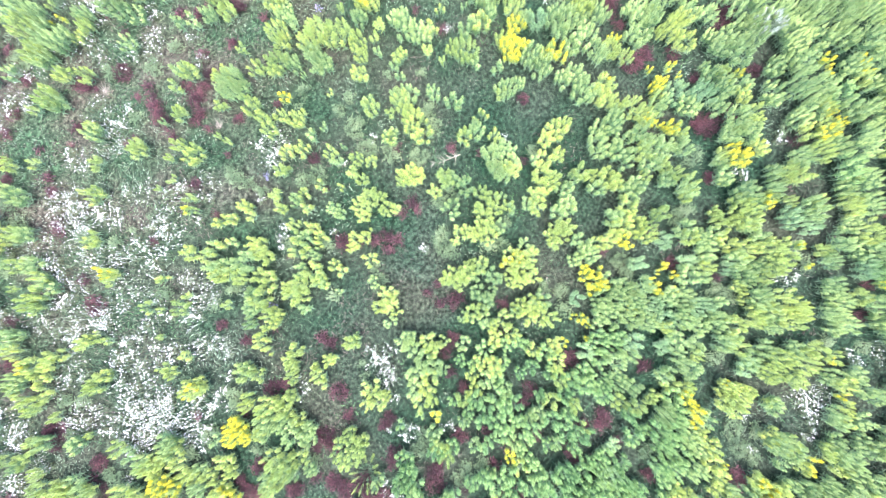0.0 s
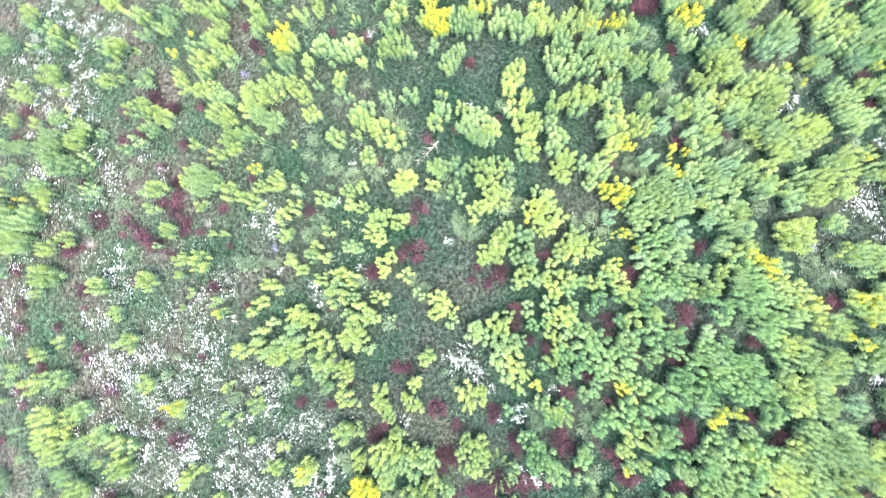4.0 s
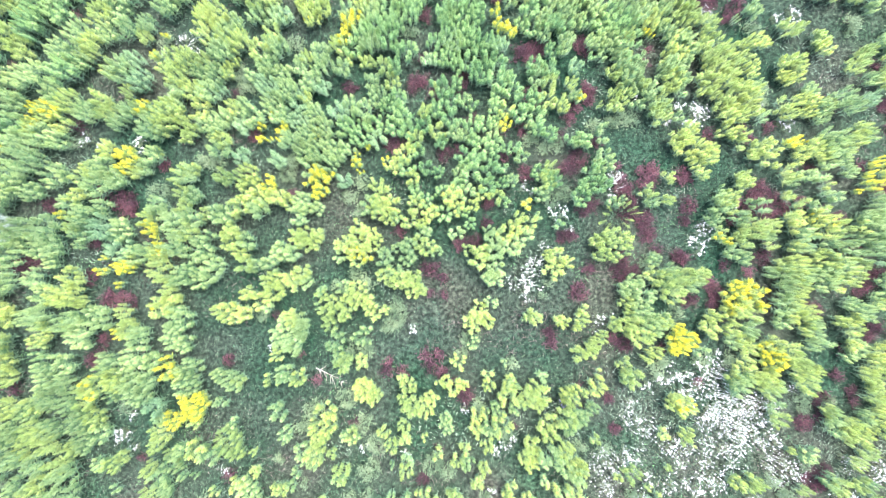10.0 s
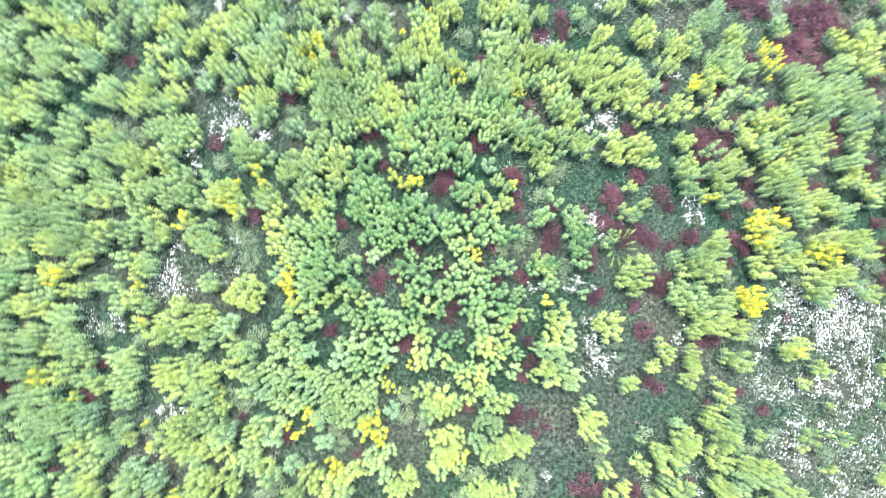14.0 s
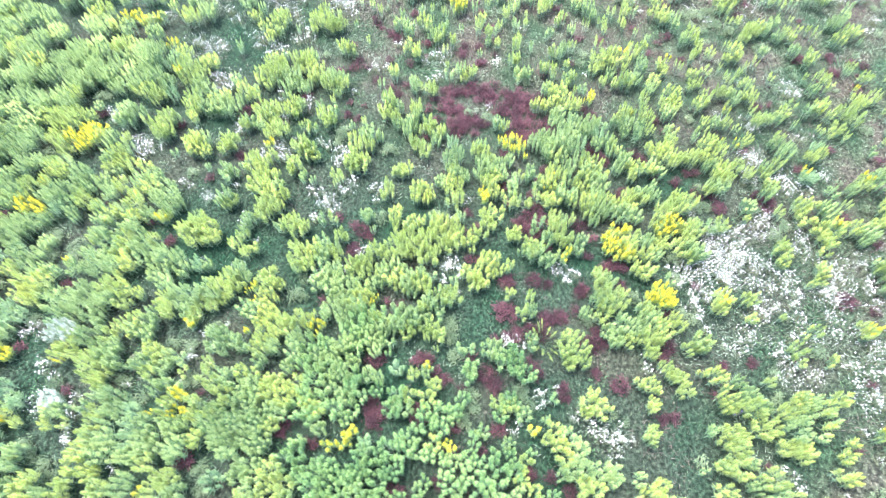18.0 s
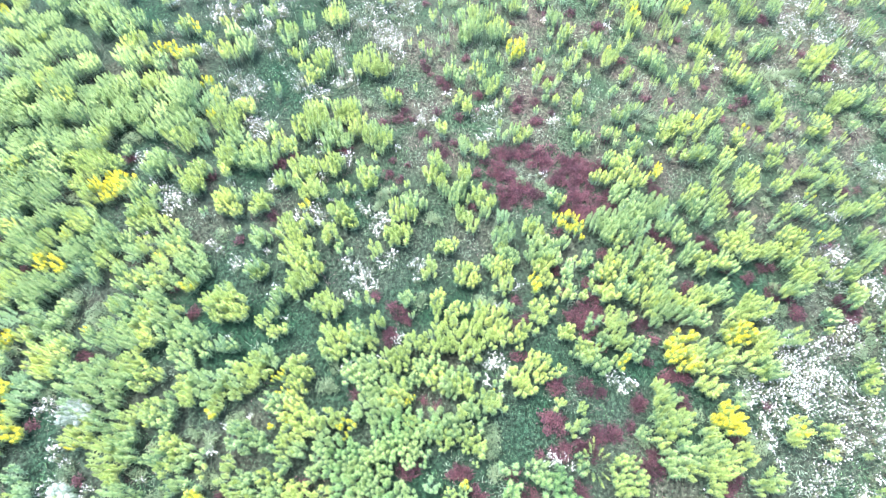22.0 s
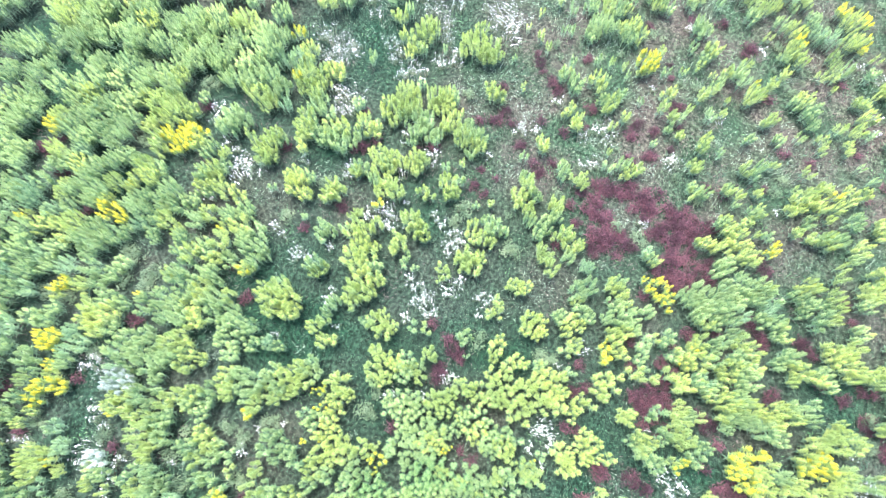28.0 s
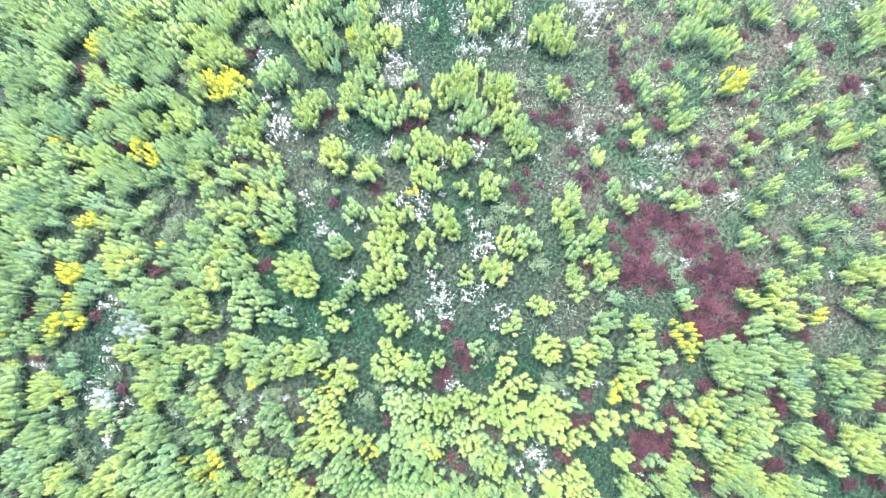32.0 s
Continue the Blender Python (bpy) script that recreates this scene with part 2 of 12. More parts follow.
BUD_BAND = (5, 8, (0.80, 0.985), (0.187, 0.105), (0.61, 1.17), (0.043, 0.038))


def goldenrod_stem(rng, x, y, height, green, plumes, buds, spread=1.0, lean=0.0, toward=0.0):
    """One tall wand: narrow leaves all the way up, ever steeper, closing to a pale budding tip."""
    top = np.array([x + lean * math.cos(toward), y + lean * math.sin(toward), height])
    foot = np.array([x, y, 0.0])
    green.add(*stem(foot, top, 0.014))
    for soup, (tiers, leaves, at, size, rise, wide) in ((green, LEAF_BAND), (plumes, PLUME_BAND), (buds, BUD_BAND)):
        n = tiers * leaves
        u = np.repeat(np.linspace(0, 1, tiers), leaves)
        up = at[0] + (at[1] - at[0]) * u + rng.normal(0, 0.008, n)
        turn = np.arange(n) * 2.39996 + rng.random() * 6 + rng.normal(0, 0.15, n)
        soup.add(*needles(foot + (top - foot) * up[:, None], turn, rise[0] + (rise[1] - rise[0]) * u + rng.normal(0, 0.12, n),
                          (size[0] + (size[1] - size[0]) * u) * spread * rng.uniform(0.66, 1.2, n), (wide[0] + (wide[1] - wide[0]) * u) * spread * rng.uniform(0.8, 1.2, n)))


def disc_points(rng, radius, gap, fill=0.95):
    """Points scattered in a disc, none nearer than gap to one another."""
    pts = []
    want = max(1, int(fill * radius * radius / (gap * gap)) + 1)
    for _ in range(want * 12):
        a, r = rng.random() * 6.2832, radius * math.sqrt(rng.random())
        p = (r * math.cos(a), r * math.sin(a))
        # The two open, drier stretches of the meadow, where paler cover also stands in for haze.
        if all((p[0] - q[0]) ** 2 + (p[1] - q[1]) ** 2 > gap * gap for q in pts):
            pts.append(p)
            if len(pts) >= want:
                break
    return pts


SIZES = (0.22, 0.42, 0.65, 0.95, 1.35)
LIBRARY = {}


def part_object(name, data, parent, label=""):
    ob = new(name, data)
    ob.parent = parent
    if label:
        ob["label"] = label
    return ob


def clump_stems(rng, radius, size, fill):
    """The stems of a clump: place, height, spread, lean and its direction. Those at the rim are a little lower and lean out."""
    squash = rng.uniform(0.78, 1.0)
    gap = min(0.178, 0.105 + 0.11 * radius)
    tall = 1.05 + 0.95 * min(radius, 0.9)
    for x, y in disc_points(rng, max(radius - 0.05, 0.05), gap, fill * 1.3):
        r = math.hypot(x, y) / radius
        yield x, y * squash, tall * (1 - 0.20 * r * r) * rng.uniform(0.91, 1.08), rng.uniform(0.85, 1.2) * (0.64 + 2.5 * gap), 0.14 * r + 0.03, math.atan2(y, x) + rng.normal(0, 0.4)


def goldenrod_meshes(kind, size, variant):
    key = (kind, size, variant)
    if key not in LIBRARY:
        rng = np.random.default_rng(size * 101 + variant * 7 + len(kind) * 1009)
        b, c, d = Soup(), Soup(), Soup()
        for x, y, h, spread, lean, toward in clump_stems(rng, SIZES[size], size, 1.15 if kind == "gold" else 1.0):
            goldenrod_stem(rng, x, y, h, b, c, d, spread, lean, toward)
        LIBRARY[key] = (b.mesh("foliage", LEAF), c.mesh("plume", PLUME[kind]), d.mesh("bud", BUD[kind]))
    return LIBRARY[key]


def single_stem(kind, variant):
    """One stem 1.2 m high as a mesh of its own, leaves and plume in their own materials."""
    key = (kind, "stem", variant)
    if key not in LIBRARY:
        rng = np.random.default_rng(variant * 17 + len(kind) * 31)
        b, c, d = Soup(), Soup(), Soup()
        goldenrod_stem(rng, 0, 0, 1.2, b, c, d, 1.0, rng.uniform(0.02, 0.08), rng.random() * 6.28)
        whole, slot = Soup(), []
        for k, part in enumerate((b, c, d)):
            whole.add(np.concatenate(part.v), np.concatenate(part.f))
            slot += [k] * len(whole.f[-1])
        me = whole.mesh("stem", LEAF)
        me.materials.append(PLUME[kind])
        me.materials.append(BUD[kind])
        me.polygons.foreach_set("material_index", np.array(slot, np.int32))
        LIBRARY[key] = me
    return LIBRARY[key]


LABELS = {
    "green": ("clump of tall pale green goldenrod stems in bud", "goldenrod"),
    "deep": ("clump of dark green goldenrod still in leaf", "goldenrod"),
    "blue": ("clump of bluish-green goldenrod not yet in flower", "goldenrod"),
    "lime": ("clump of yellow-green goldenrod with opening plumes", "goldenrod"),
    "bone": ("clump of tall boneset with flat white flower heads", "boneset"),
    "gold": ("goldenrod clump in full bright yellow flower", "goldenrod"),
}
NAMES = {"green": "green_goldenrod", "deep": "dark_green_goldenrod", "blue": "bluish_goldenrod", "lime": "lime_goldenrod", "gold": "flowering_goldenrod", "bone": "white_boneset"}
COUNT, PLACED = {}, []


def ground_z(x, y):
    """The gentle swell of the meadow."""
    return 0.10 * noise.noise((x * 0.11, y * 0.11, 3.0)) + 0.04 * noise.noise((x * 0.6, y * 0.6, 1.0))


def build_ground():
    """One sheet: a fine grid under the plants, and a coarse rim to the horizon."""
    xs = np.concatenate([[-1500, -300, -90], np.arange(-40, 61, 0.8), [110, 300, 1500]])
    ys = np.concatenate([[-1500, -300, -90], np.arange(-40, 61, 0.8), [110, 300, 1500]])
    v = [(x, y, ground_z(x, y) if abs(x) < 70 and abs(y) < 70 else 0.0) for y in ys for x in xs]
    w = len(xs)
    f = []
    for j in range(len(ys) - 1):
        for i in range(w - 1):
            k = j * w + i
            f += [(k, k + 1, k + w + 1), (k, k + w + 1, k + w)]
    s = Soup()
    s.add(v, f)
    me = s.mesh("ground", SOIL)
    me.polygons.foreach_set("use_smooth", np.ones(len(me.polygons), bool))
    tagged(new("ground", me), "green and brown meadow turf with thatch", "ground", kind="structure")


build_ground()


# ---- the kinds of plants ----
def low_plant_meshes(kind, size, variant):
    """A low bushy plant: a dome of many small leaves on short stalks."""
    key = (kind, size, variant)
    if key not in LIBRARY:
        rng = np.random.default_rng(size * 31 + variant * 5 + len(kind) * 77)
        radius = SIZES[size]
        a, b = Soup(), Soup()
        tall, dense, leaf = {"red": (0.46, 520, 0.15), "herb": (0.60, 460, 0.14)}[kind]
        shoots = int(10 + 40 * radius * radius)
        n = int(dense * radius * radius * 3.14) + 40
        foot = np.array(disc_points(rng, radius * 0.9, 0.9 * radius / math.sqrt(shoots) + 0.02))
        top = np.array([tall * (1 - 0.4 * (x * x + y * y) / radius ** 2) * rng.uniform(0.6, 1.15) for x, y in foot])
        for (x, y), z in zip(foot, top):
            a.add(*stem((x * 0.9, y * 0.9, 0), (x, y, z), 0.008))
        pick = rng.integers(0, len(foot), n)
        u = rng.uniform(0.35, 1.0, n)
        base = np.stack([foot[pick, 0] + rng.normal(0, 0.10, n), foot[pick, 1] + rng.normal(0, 0.10, n), top[pick] * u], 1)
        b.add(*needles(base, rng.random(n) * 6.283, rng.uniform(0.1, 1.0, n), leaf * rng.uniform(0.6, 1.2, n), 0.30 * leaf * rng.uniform(0.7, 1.2, n)))
        LIBRARY[key] = (a.mesh("stalk", STALK), b.mesh("foliage", RED if kind == "red" else HERB))
    return LIBRARY[key]


def flower_head(rng, x, y, z, r):
    """A daisy-like head: a shallow six-sided cup of petals."""
    k = np.arange(6) * 1.0472 + rng.random()
    tilt = rng.normal(0, 0.25, 2)
    ring = np.stack([x + r * np.cos(k), y + r * np.sin(k), z + r * (tilt[0] * np.cos(k) + tilt[1] * np.sin(k))], 1)
    ring[::2, 2] -= 0.3 * r
    return ring, [[0, 1, 2], [2, 3, 4], [4, 5, 0], [0, 2, 4]]


def aster_meshes(kind, size, variant):
    key = (kind, size, variant)
    if key not in LIBRARY:
        rng = np.random.default_rng(size * 13 + variant * 3 + 900 + len(kind))
        radius = SIZES[size]
        a, b, c = Soup(), Soup(), Soup()
        heads = int(20 + 290 * radius * radius)
        reach = (1.0 + min(0.7, 1.2 * radius)) * radius * rng.random(max(5, int(heads / 5))) ** 0.62
        turn = rng.random(len(reach)) * 6.283
        loose = min(0.13, 0.04 + 0.16 * radius)
        centres = np.column_stack([reach * np.cos(turn), reach * np.sin(turn), rng.uniform(0.40, 0.68, len(reach))])
        for i in range(heads):
            x, y, z = centres[int(len(centres) * rng.random() ** 1.7)] + rng.normal(0, (loose, loose, 0.03))
            c.add(*flower_head(rng, x, y, z, rng.choice([0.010, 0.012, 0.016, 0.022, 0.034])))
            a.add([(x * 0.9 - 0.006, y * 0.9, 0), (x * 0.9 + 0.006, y * 0.9, 0), (x, y, z - 0.01)], [[0, 1, 2]])
            k = 2
            base = np.stack([np.full(k, x), np.full(k, y), z * rng.uniform(0.2, 0.8, k)], 1)
            b.add(*needles(base, rng.random(k) * 6.283, rng.uniform(0.1, 0.9, k), rng.uniform(0.06, 0.14, k), rng.uniform(0.014, 0.026, k)))
        LIBRARY[key] = (a.mesh("stalk", STALK), b.mesh("foliage", HERB), c.mesh("blossom", PETAL if kind == "white" else PURPLE))
    return LIBRARY[key]


PURPLE = material("purple_petal", [(0.20, 0.16, 0.42), (0.28, 0.22, 0.50)], 2, 0.6, 0.3, 0.1, 0.2)
NAMES.update(red="red_dogbane", herb="grey_green_herb", white="white_aster", purple="purple_aster")
LABELS.update(
    red=("low dark red dogbane plant in autumn colour", "plant"),
    herb=("low grey-green bushy weed with small leaves", "weed"),
    white=("patch of small white asters in flower", "aster"),
    purple=("small patch of pale purple asters", "aster"),
)

def plant_meshes(kind, size, variant):
    if kind in PLUME:
        return goldenrod_meshes(kind, size, variant)
    if kind in ("red", "herb"):
        return low_plant_meshes(kind, size, variant)
    return aster_meshes(kind, size, variant)


def plant_pose(kind, x, y, radius):
    """The mesh library's size and variant for a plant, and its placing matrix."""
    n = COUNT[kind] = COUNT.get(kind, 0) + 1
    if kind in PLUME:
        PLACED.append((x, y, radius))
    size = min(range(5), key=lambda s: abs(math.log(SIZES[s] / radius)))
    k = radius / SIZES[size]
    m = pose(x, y, ground_z(x, y) - 0.02, 0, 0, (n * 137.5) % 360) @ Matrix.Diagonal((k, k, (0.5 + 0.5 * k) * (0.82 + 0.4 * ((n * 0.618) % 1)), 1))
    return size, n % 4, m


def grow(kind, x, y, radius):
    """One plant that stands by itself, with its parts; what is too fine to pick apart stays joined."""
    size, variant, m = plant_pose(kind, x, y, radius)
    root = new(NAMES[kind], None)
    root.matrix_world = m
    for me in plant_meshes(kind, size, variant):
        tagged(part_object(me.name.split(".")[0], me, root), kind="stuff")
    tagged(root, *LABELS[kind], group=NAMES[kind].replace("_", " ") + " in the meadow")


def stand(kind, x, y, radius):
    """A goldenrod clump in the open, stem by stem."""
    size, variant, m = plant_pose(kind, x, y, radius)
    n = COUNT[kind]
    root = new(NAMES[kind], None)
    root.matrix_world = pose(x, y, ground_z(x, y) - 0.02, 0, 0, (n * 137.5) % 360)
    rng = np.random.default_rng(n)
    for sx, sy, h, spread, lean, toward in clump_stems(rng, radius, size, 1.2 if kind == "gold" else 1.0):
        part = part_object("stem", single_stem(kind, int(rng.integers(8))), root)
        tip = math.degrees(math.atan(lean / h))
        part.matrix_basis = pose(sx, sy, 0, -tip * math.sin(toward), tip * math.cos(toward), 0) @ Matrix.Rotation(rng.random() * 6.28, 4, "Z") @ Matrix.Diagonal((spread, spread, h / 1.2, 1))
    tagged(root, *LABELS[kind], group=NAMES[kind].replace("_", " ") + " in the meadow")


def splay(kind, x, y, count, length):
    """A goldenrod rosette: few stems, leaning far out all round."""
    root = new(NAMES[kind], None)
    root.matrix_world = pose(x, y, ground_z(x, y) - 0.02)
    rng = np.random.default_rng(count)
    for i in range(count):
        part = part_object("stem", single_stem(kind, i % 8), root)
        part.matrix_basis = Matrix.Rotation(6.283 * (i + rng.uniform(-0.3, 0.3)) / count, 4, "Z") @ pose(0.08, 0, 0, 0, rng.uniform(34, 62), 0) @ Matrix.Diagonal((0.85, 0.85, length * rng.uniform(0.8, 1.1) / 1.2, 1))
    tagged(root, "loose goldenrod rosette with stems leaning out all round", "goldenrod", group="goldenrod rosettes in the meadow")


THICKET = {}


def crowd(kind, x, y, radius):
    """One plant of the closed growth, where single plants cannot be told apart."""
    size, variant, m = plant_pose(kind, x, y, radius)
    THICKET.setdefault(kind, []).append((size, variant, np.array(m)))


def close_up(x, y, reach, seed):
    """Closes the growth round a place: plants of mixed kinds wherever none stands yet."""
    rng = np.random.default_rng(seed)
    for _ in range(int(reach * reach * 14)):
        a, d, r = rng.random() * 6.283, reach * math.sqrt(rng.random()), rng.uniform(0.45, 0.8)
        u, v = x + d * math.cos(a), y + d * math.sin(a)
        if all((u - p) ** 2 + (v - q) ** 2 > (0.68 * (r + s)) ** 2 for p, q, s in PLACED):
            crowd(rng.choice(["green", "green", "lime", "lime", "deep"]), u, v, r)


def mesh_arrays(me):
    v = np.empty(len(me.vertices) * 3); me.vertices.foreach_get("co", v)
    f = np.empty(len(me.loops), int); me.loops.foreach_get("vertex_index", f)
    return v.reshape(-1, 3), f.reshape(-1, 3)


def build_thickets():
    """The closed growth of each kind, joined part by part."""
    for kind, rows in THICKET.items():
        soups, cache = None, {}
        for size, variant, m in rows:
            meshes = plant_meshes(kind, size, variant)
            soups = soups or [(me.name.split(".")[0], me.materials[0], Soup()) for me in meshes]
            for me, (_, _, s) in zip(meshes, soups):
                if me.name not in cache:
                    cache[me.name] = mesh_arrays(me)
                v, f = cache[me.name]
                s.add(v @ m[:3, :3].T + m[:3, 3], f)
        root = tagged(new(NAMES[kind] + "_thicket", None), "dense thicket of " + LABELS[kind][0].replace("clump of ", "").replace("patch of ", ""), LABELS[kind][1], kind="stuff")
        for name, mat, s in soups:
            tagged(part_object(name, s.mesh(NAMES[kind] + "_" + name, mat), root), kind="stuff")


# ---- plants, stand by stand ----
# green, in the open, stem by stem
stand("green", -22.49, 1.79, 0.76)
stand("green", -23.55, 5.42, 0.75)
stand("green", -24.45, 6.57, 0.75)
stand("green", -19.84, 5.64, 0.62)
stand("green", -9.03, -7.37, 0.45)
stand("green", -7.58, -29.11, 0.29)
stand("green", -8.64, -8.63, 0.38)
stand("green", -4.38, -3.82, 0.50)
stand("green", -0.34, -23.87, 0.41)
stand("green", 5.20, -28.09, 0.36)
stand("green", 10.15, -23.27, 0.64)
stand("green", 21.23, 22.83, 0.19)
stand("green", 22.29, 25.31, 0.20)
stand("green", 22.58, 42.76, 0.76)
stand("green", 31.99, -16.15, 0.31)
stand("green", 29.05, 22.43, 0.33)
stand("green", 32.43, 22.83, 0.31)
stand("green", 30.92, 31.40, 0.72)
stand("green", 33.98, -0.60, 0.29)
stand("green", 33.79, 29.59, 0.66)
stand("green", 38.78, 35.06, 0.62)
stand("green", 34.03, 44.83, 0.78)
stand("green", 43.43, 2.70, 0.24)
stand("green", 40.29, 25.06, 0.53)
stand("green", 40.08, 26.77, 0.44)
# green, standing apart
grow("green", -22.92, -16.04, 0.54)
grow("green", -22.22, -15.72, 0.48)
grow("green", -25.79, -14.67, 0.60)
grow("green", -24.58, -14.52, 0.54)
grow("green", -24.99, -13.77, 0.66)
grow("green", -26.47, -13.48, 0.66)
grow("green", -24.46, -12.67, 0.42)
grow("green", -23.59, -9.49, 0.47)
grow("green", -21.14, 2.07, 0.69)
grow("green", -22.58, 2.66, 0.63)
grow("green", -23.64, 3.52, 0.82)
grow("green", -22.71, 4.58, 0.81)
grow("green", -24.66, 4.59, 0.81)
grow("green", -21.24, 4.95, 0.62)
grow("green", -25.56, 5.74, 0.81)
grow("green", -22.09, 5.78, 0.75)
grow("green", -21.11, 6.52, 0.75)
grow("green", -26.45, 6.90, 0.81)
grow("green", -21.92, 7.55, 0.68)
grow("green", -25.10, 7.90, 0.75)
grow("green", -22.04, 10.16, 0.68)
grow("green", -21.67, 11.15, 0.62)
grow("green", -19.21, -19.81, 0.42)
grow("green", -15.63, -18.97, 0.35)
grow("green", -20.84, -16.80, 0.36)
grow("green", -18.20, -9.44, 0.39)
grow("green", -18.21, -7.98, 0.49)
grow("green", -19.72, -4.17, 0.45)
grow("green", -16.15, -4.09, 0.70)
grow("green", -15.88, -2.92, 0.51)
grow("green", -18.80, -2.72, 0.70)
grow("green", -18.03, -1.93, 0.70)
grow("green", -20.97, 0.34, 0.50)
grow("green", -20.20, 1.11, 0.38)
grow("green", -16.66, 2.550, 0.63)
grow("green", -19.56, 7.50, 0.56)
grow("green", -20.50, 7.70, 0.68)
grow("green", -20.54, 10.92, 0.68)
grow("green", -18.98, 12.07, 0.67)
grow("green", -16.83, 12.95, 0.55)
grow("green", -10.58, -12.80, 0.41)
grow("green", -10.62, -12.23, 0.70)
grow("green", -10.94, -11.29, 0.64)
grow("green", -12.68, -9.32, 0.52)
grow("green", -11.40, -7.90, 0.26)
grow("green", -12.05, -5.29, 0.32)
grow("green", -13.66, -3.48, 0.44)
grow("green", -12.60, -0.35, 0.57)
grow("green", -11.87, 0.21, 0.63)
grow("green", -12.25, 1.43, 0.69)
grow("green", -14.50, 6.21, 0.43)
grow("green", -13.50, 14.19, 0.61)
grow("green", -11.96, 15.52, 0.42)
grow("green", -10.44, 19.10, 0.42)
grow("green", -11.62, 19.76, 0.36)
grow("green", -11.76, 28.51, 0.73)
grow("green", -3.08, -22.19, 0.29)
grow("green", -6.82, -22.12, 0.29)
grow("green", -3.58, -21.56, 0.29)
grow("green", -6.08, -11.12, 0.29)
grow("green", -5.40, -8.97, 0.45)
grow("green", -6.78, 15.32, 0.48)
grow("green", -3.20, 23.48, 0.56)
grow("green", -8.69, 23.56, 0.67)
grow("green", -8.93, 24.92, 0.67)
grow("green", 0.02, -26.99, 0.53)
grow("green", 1.95, -26.82, 0.71)
grow("green", -1.50, -25.29, 0.47)
grow("green", -1.87, -24.54, 0.47)
grow("green", -1.03, -20.65, 0.29)
grow("green", 1.86, -19.43, 0.18)
grow("green", -2.16, -17.65, 0.82)
grow("green", -2.31, -16.94, 0.47)
grow("green", -0.38, -8.83, 0.38)
grow("green", 2.84, -5.78, 0.15)
grow("green", 1.34, -4.65, 0.31)
grow("deep", -1.06, 10.89, 0.49)
grow("green", -2.08, 21.59, 0.43)
grow("green", 3.39, -27.08, 0.59)
grow("green", 4.70, -24.84, 0.47)
grow("green", 4.73, -22.03, 0.53)
grow("green", 4.23, -3.45, 0.31)
grow("deep", 4.43, 5.37, 0.25)
grow("green", 5.33, 27.65, 0.43)
grow("green", 3.33, 28.37, 0.42)
grow("green", 3.64, 31.88, 0.37)
grow("green", 8.04, 35.19, 0.57)
grow("green", 11.50, -21.44, 0.47)
grow("green", 12.37, -20.03, 0.52)
grow("green", 12.60, -18.35, 0.46)
grow("green", 9.16, -6.89, 0.38)
grow("green", 11.11, -0.90, 0.37)
grow("green", 9.17, 2.15, 0.25)
grow("green", 9.81, 2.29, 0.19)
grow("green", 13.92, 21.07, 0.31)
grow("green", 9.36, 35.02, 0.51)
grow("green", 10.67, 36.19, 0.51)
grow("green", 14.43, 37.02, 0.66)
grow("green", 13.63, 37.80, 0.66)
grow("green", 13.10, 38.79, 0.72)
grow("green", 16.41, -18.17, 0.52)
grow("green", 15.98, -18.12, 0.35)
grow("green", 19.29, -13.10, 0.40)
grow("green", 18.31, -11.67, 0.45)
grow("green", 15.92, -1.35, 0.37)
grow("green", 16.55, 11.49, 0.15)
grow("green", 17.50, 11.84, 0.37)
grow("green", 17.23, 12.03, 0.24)
grow("green", 17.12, 14.65, 0.25)
grow("green", 20.28, 15.73, 0.19)
grow("green", 20.23, 21.33, 0.26)
grow("green", 19.07, 28.50, 0.52)
grow("green", 15.41, 31.15, 0.45)
grow("green", 20.79, 34.83, 0.54)
grow("green", 17.41, 39.99, 0.67)
grow("green", 18.93, 40.10, 0.68)
grow("green", 19.95, 40.43, 0.54)
grow("green", 16.00, 41.16, 0.67)
grow("green", 17.28, 41.32, 0.67)
grow("green", 20.07, 41.33, 0.68)
grow("green", 18.45, 41.36, 0.61)
grow("green", 20.72, 42.01, 0.62)
grow("green", 19.08, 42.04, 0.75)
grow("green", 17.82, 42.53, 0.68)
grow("green", 18.67, 43.17, 0.75)
grow("green", 20.56, 44.59, 0.69)
grow("green", 26.09, -17.64, 0.29)
grow("green", 23.37, -14.65, 0.28)
grow("green", 25.85, -8.07, 0.38)
grow("green", 24.12, -7.86, 0.41)
grow("green", 26.81, 15.96, 0.23)
grow("green", 24.99, 29.23, 0.60)
grow("green", 25.73, 29.32, 0.74)
grow("green", 26.61, 31.80, 0.34)
grow("green", 21.17, 31.96, 0.47)
grow("green", 21.46, 34.30, 0.60)
grow("green", 26.25, 35.53, 0.69)
grow("green", 25.40, 35.56, 0.69)
grow("green", 24.71, 36.10, 0.75)
grow("green", 21.68, 37.22, 0.61)
grow("green", 25.92, 37.31, 0.62)
grow("green", 24.40, 40.14, 0.76)
grow("green", 22.32, 41.32, 0.76)
grow("green", 23.07, 41.45, 0.62)
grow("green", 21.41, 41.49, 0.62)
grow("green", 23.52, 42.19, 0.63)
grow("green", 21.35, 43.51, 0.76)
grow("green", 21.93, 44.36, 0.83)
grow("green", 21.37, 45.41, 0.77)
grow("green", 29.84, -21.51, 0.22)
grow("green", 32.04, -18.39, 0.39)
grow("green", 28.38, -7.35, 0.33)
grow("green", 29.73, 1.34, 0.34)
grow("green", 29.80, 1.85, 0.40)
grow("green", 31.72, 19.30, 0.27)
grow("green", 29.63, 29.99, 0.69)
grow("green", 32.16, 30.03, 0.81)
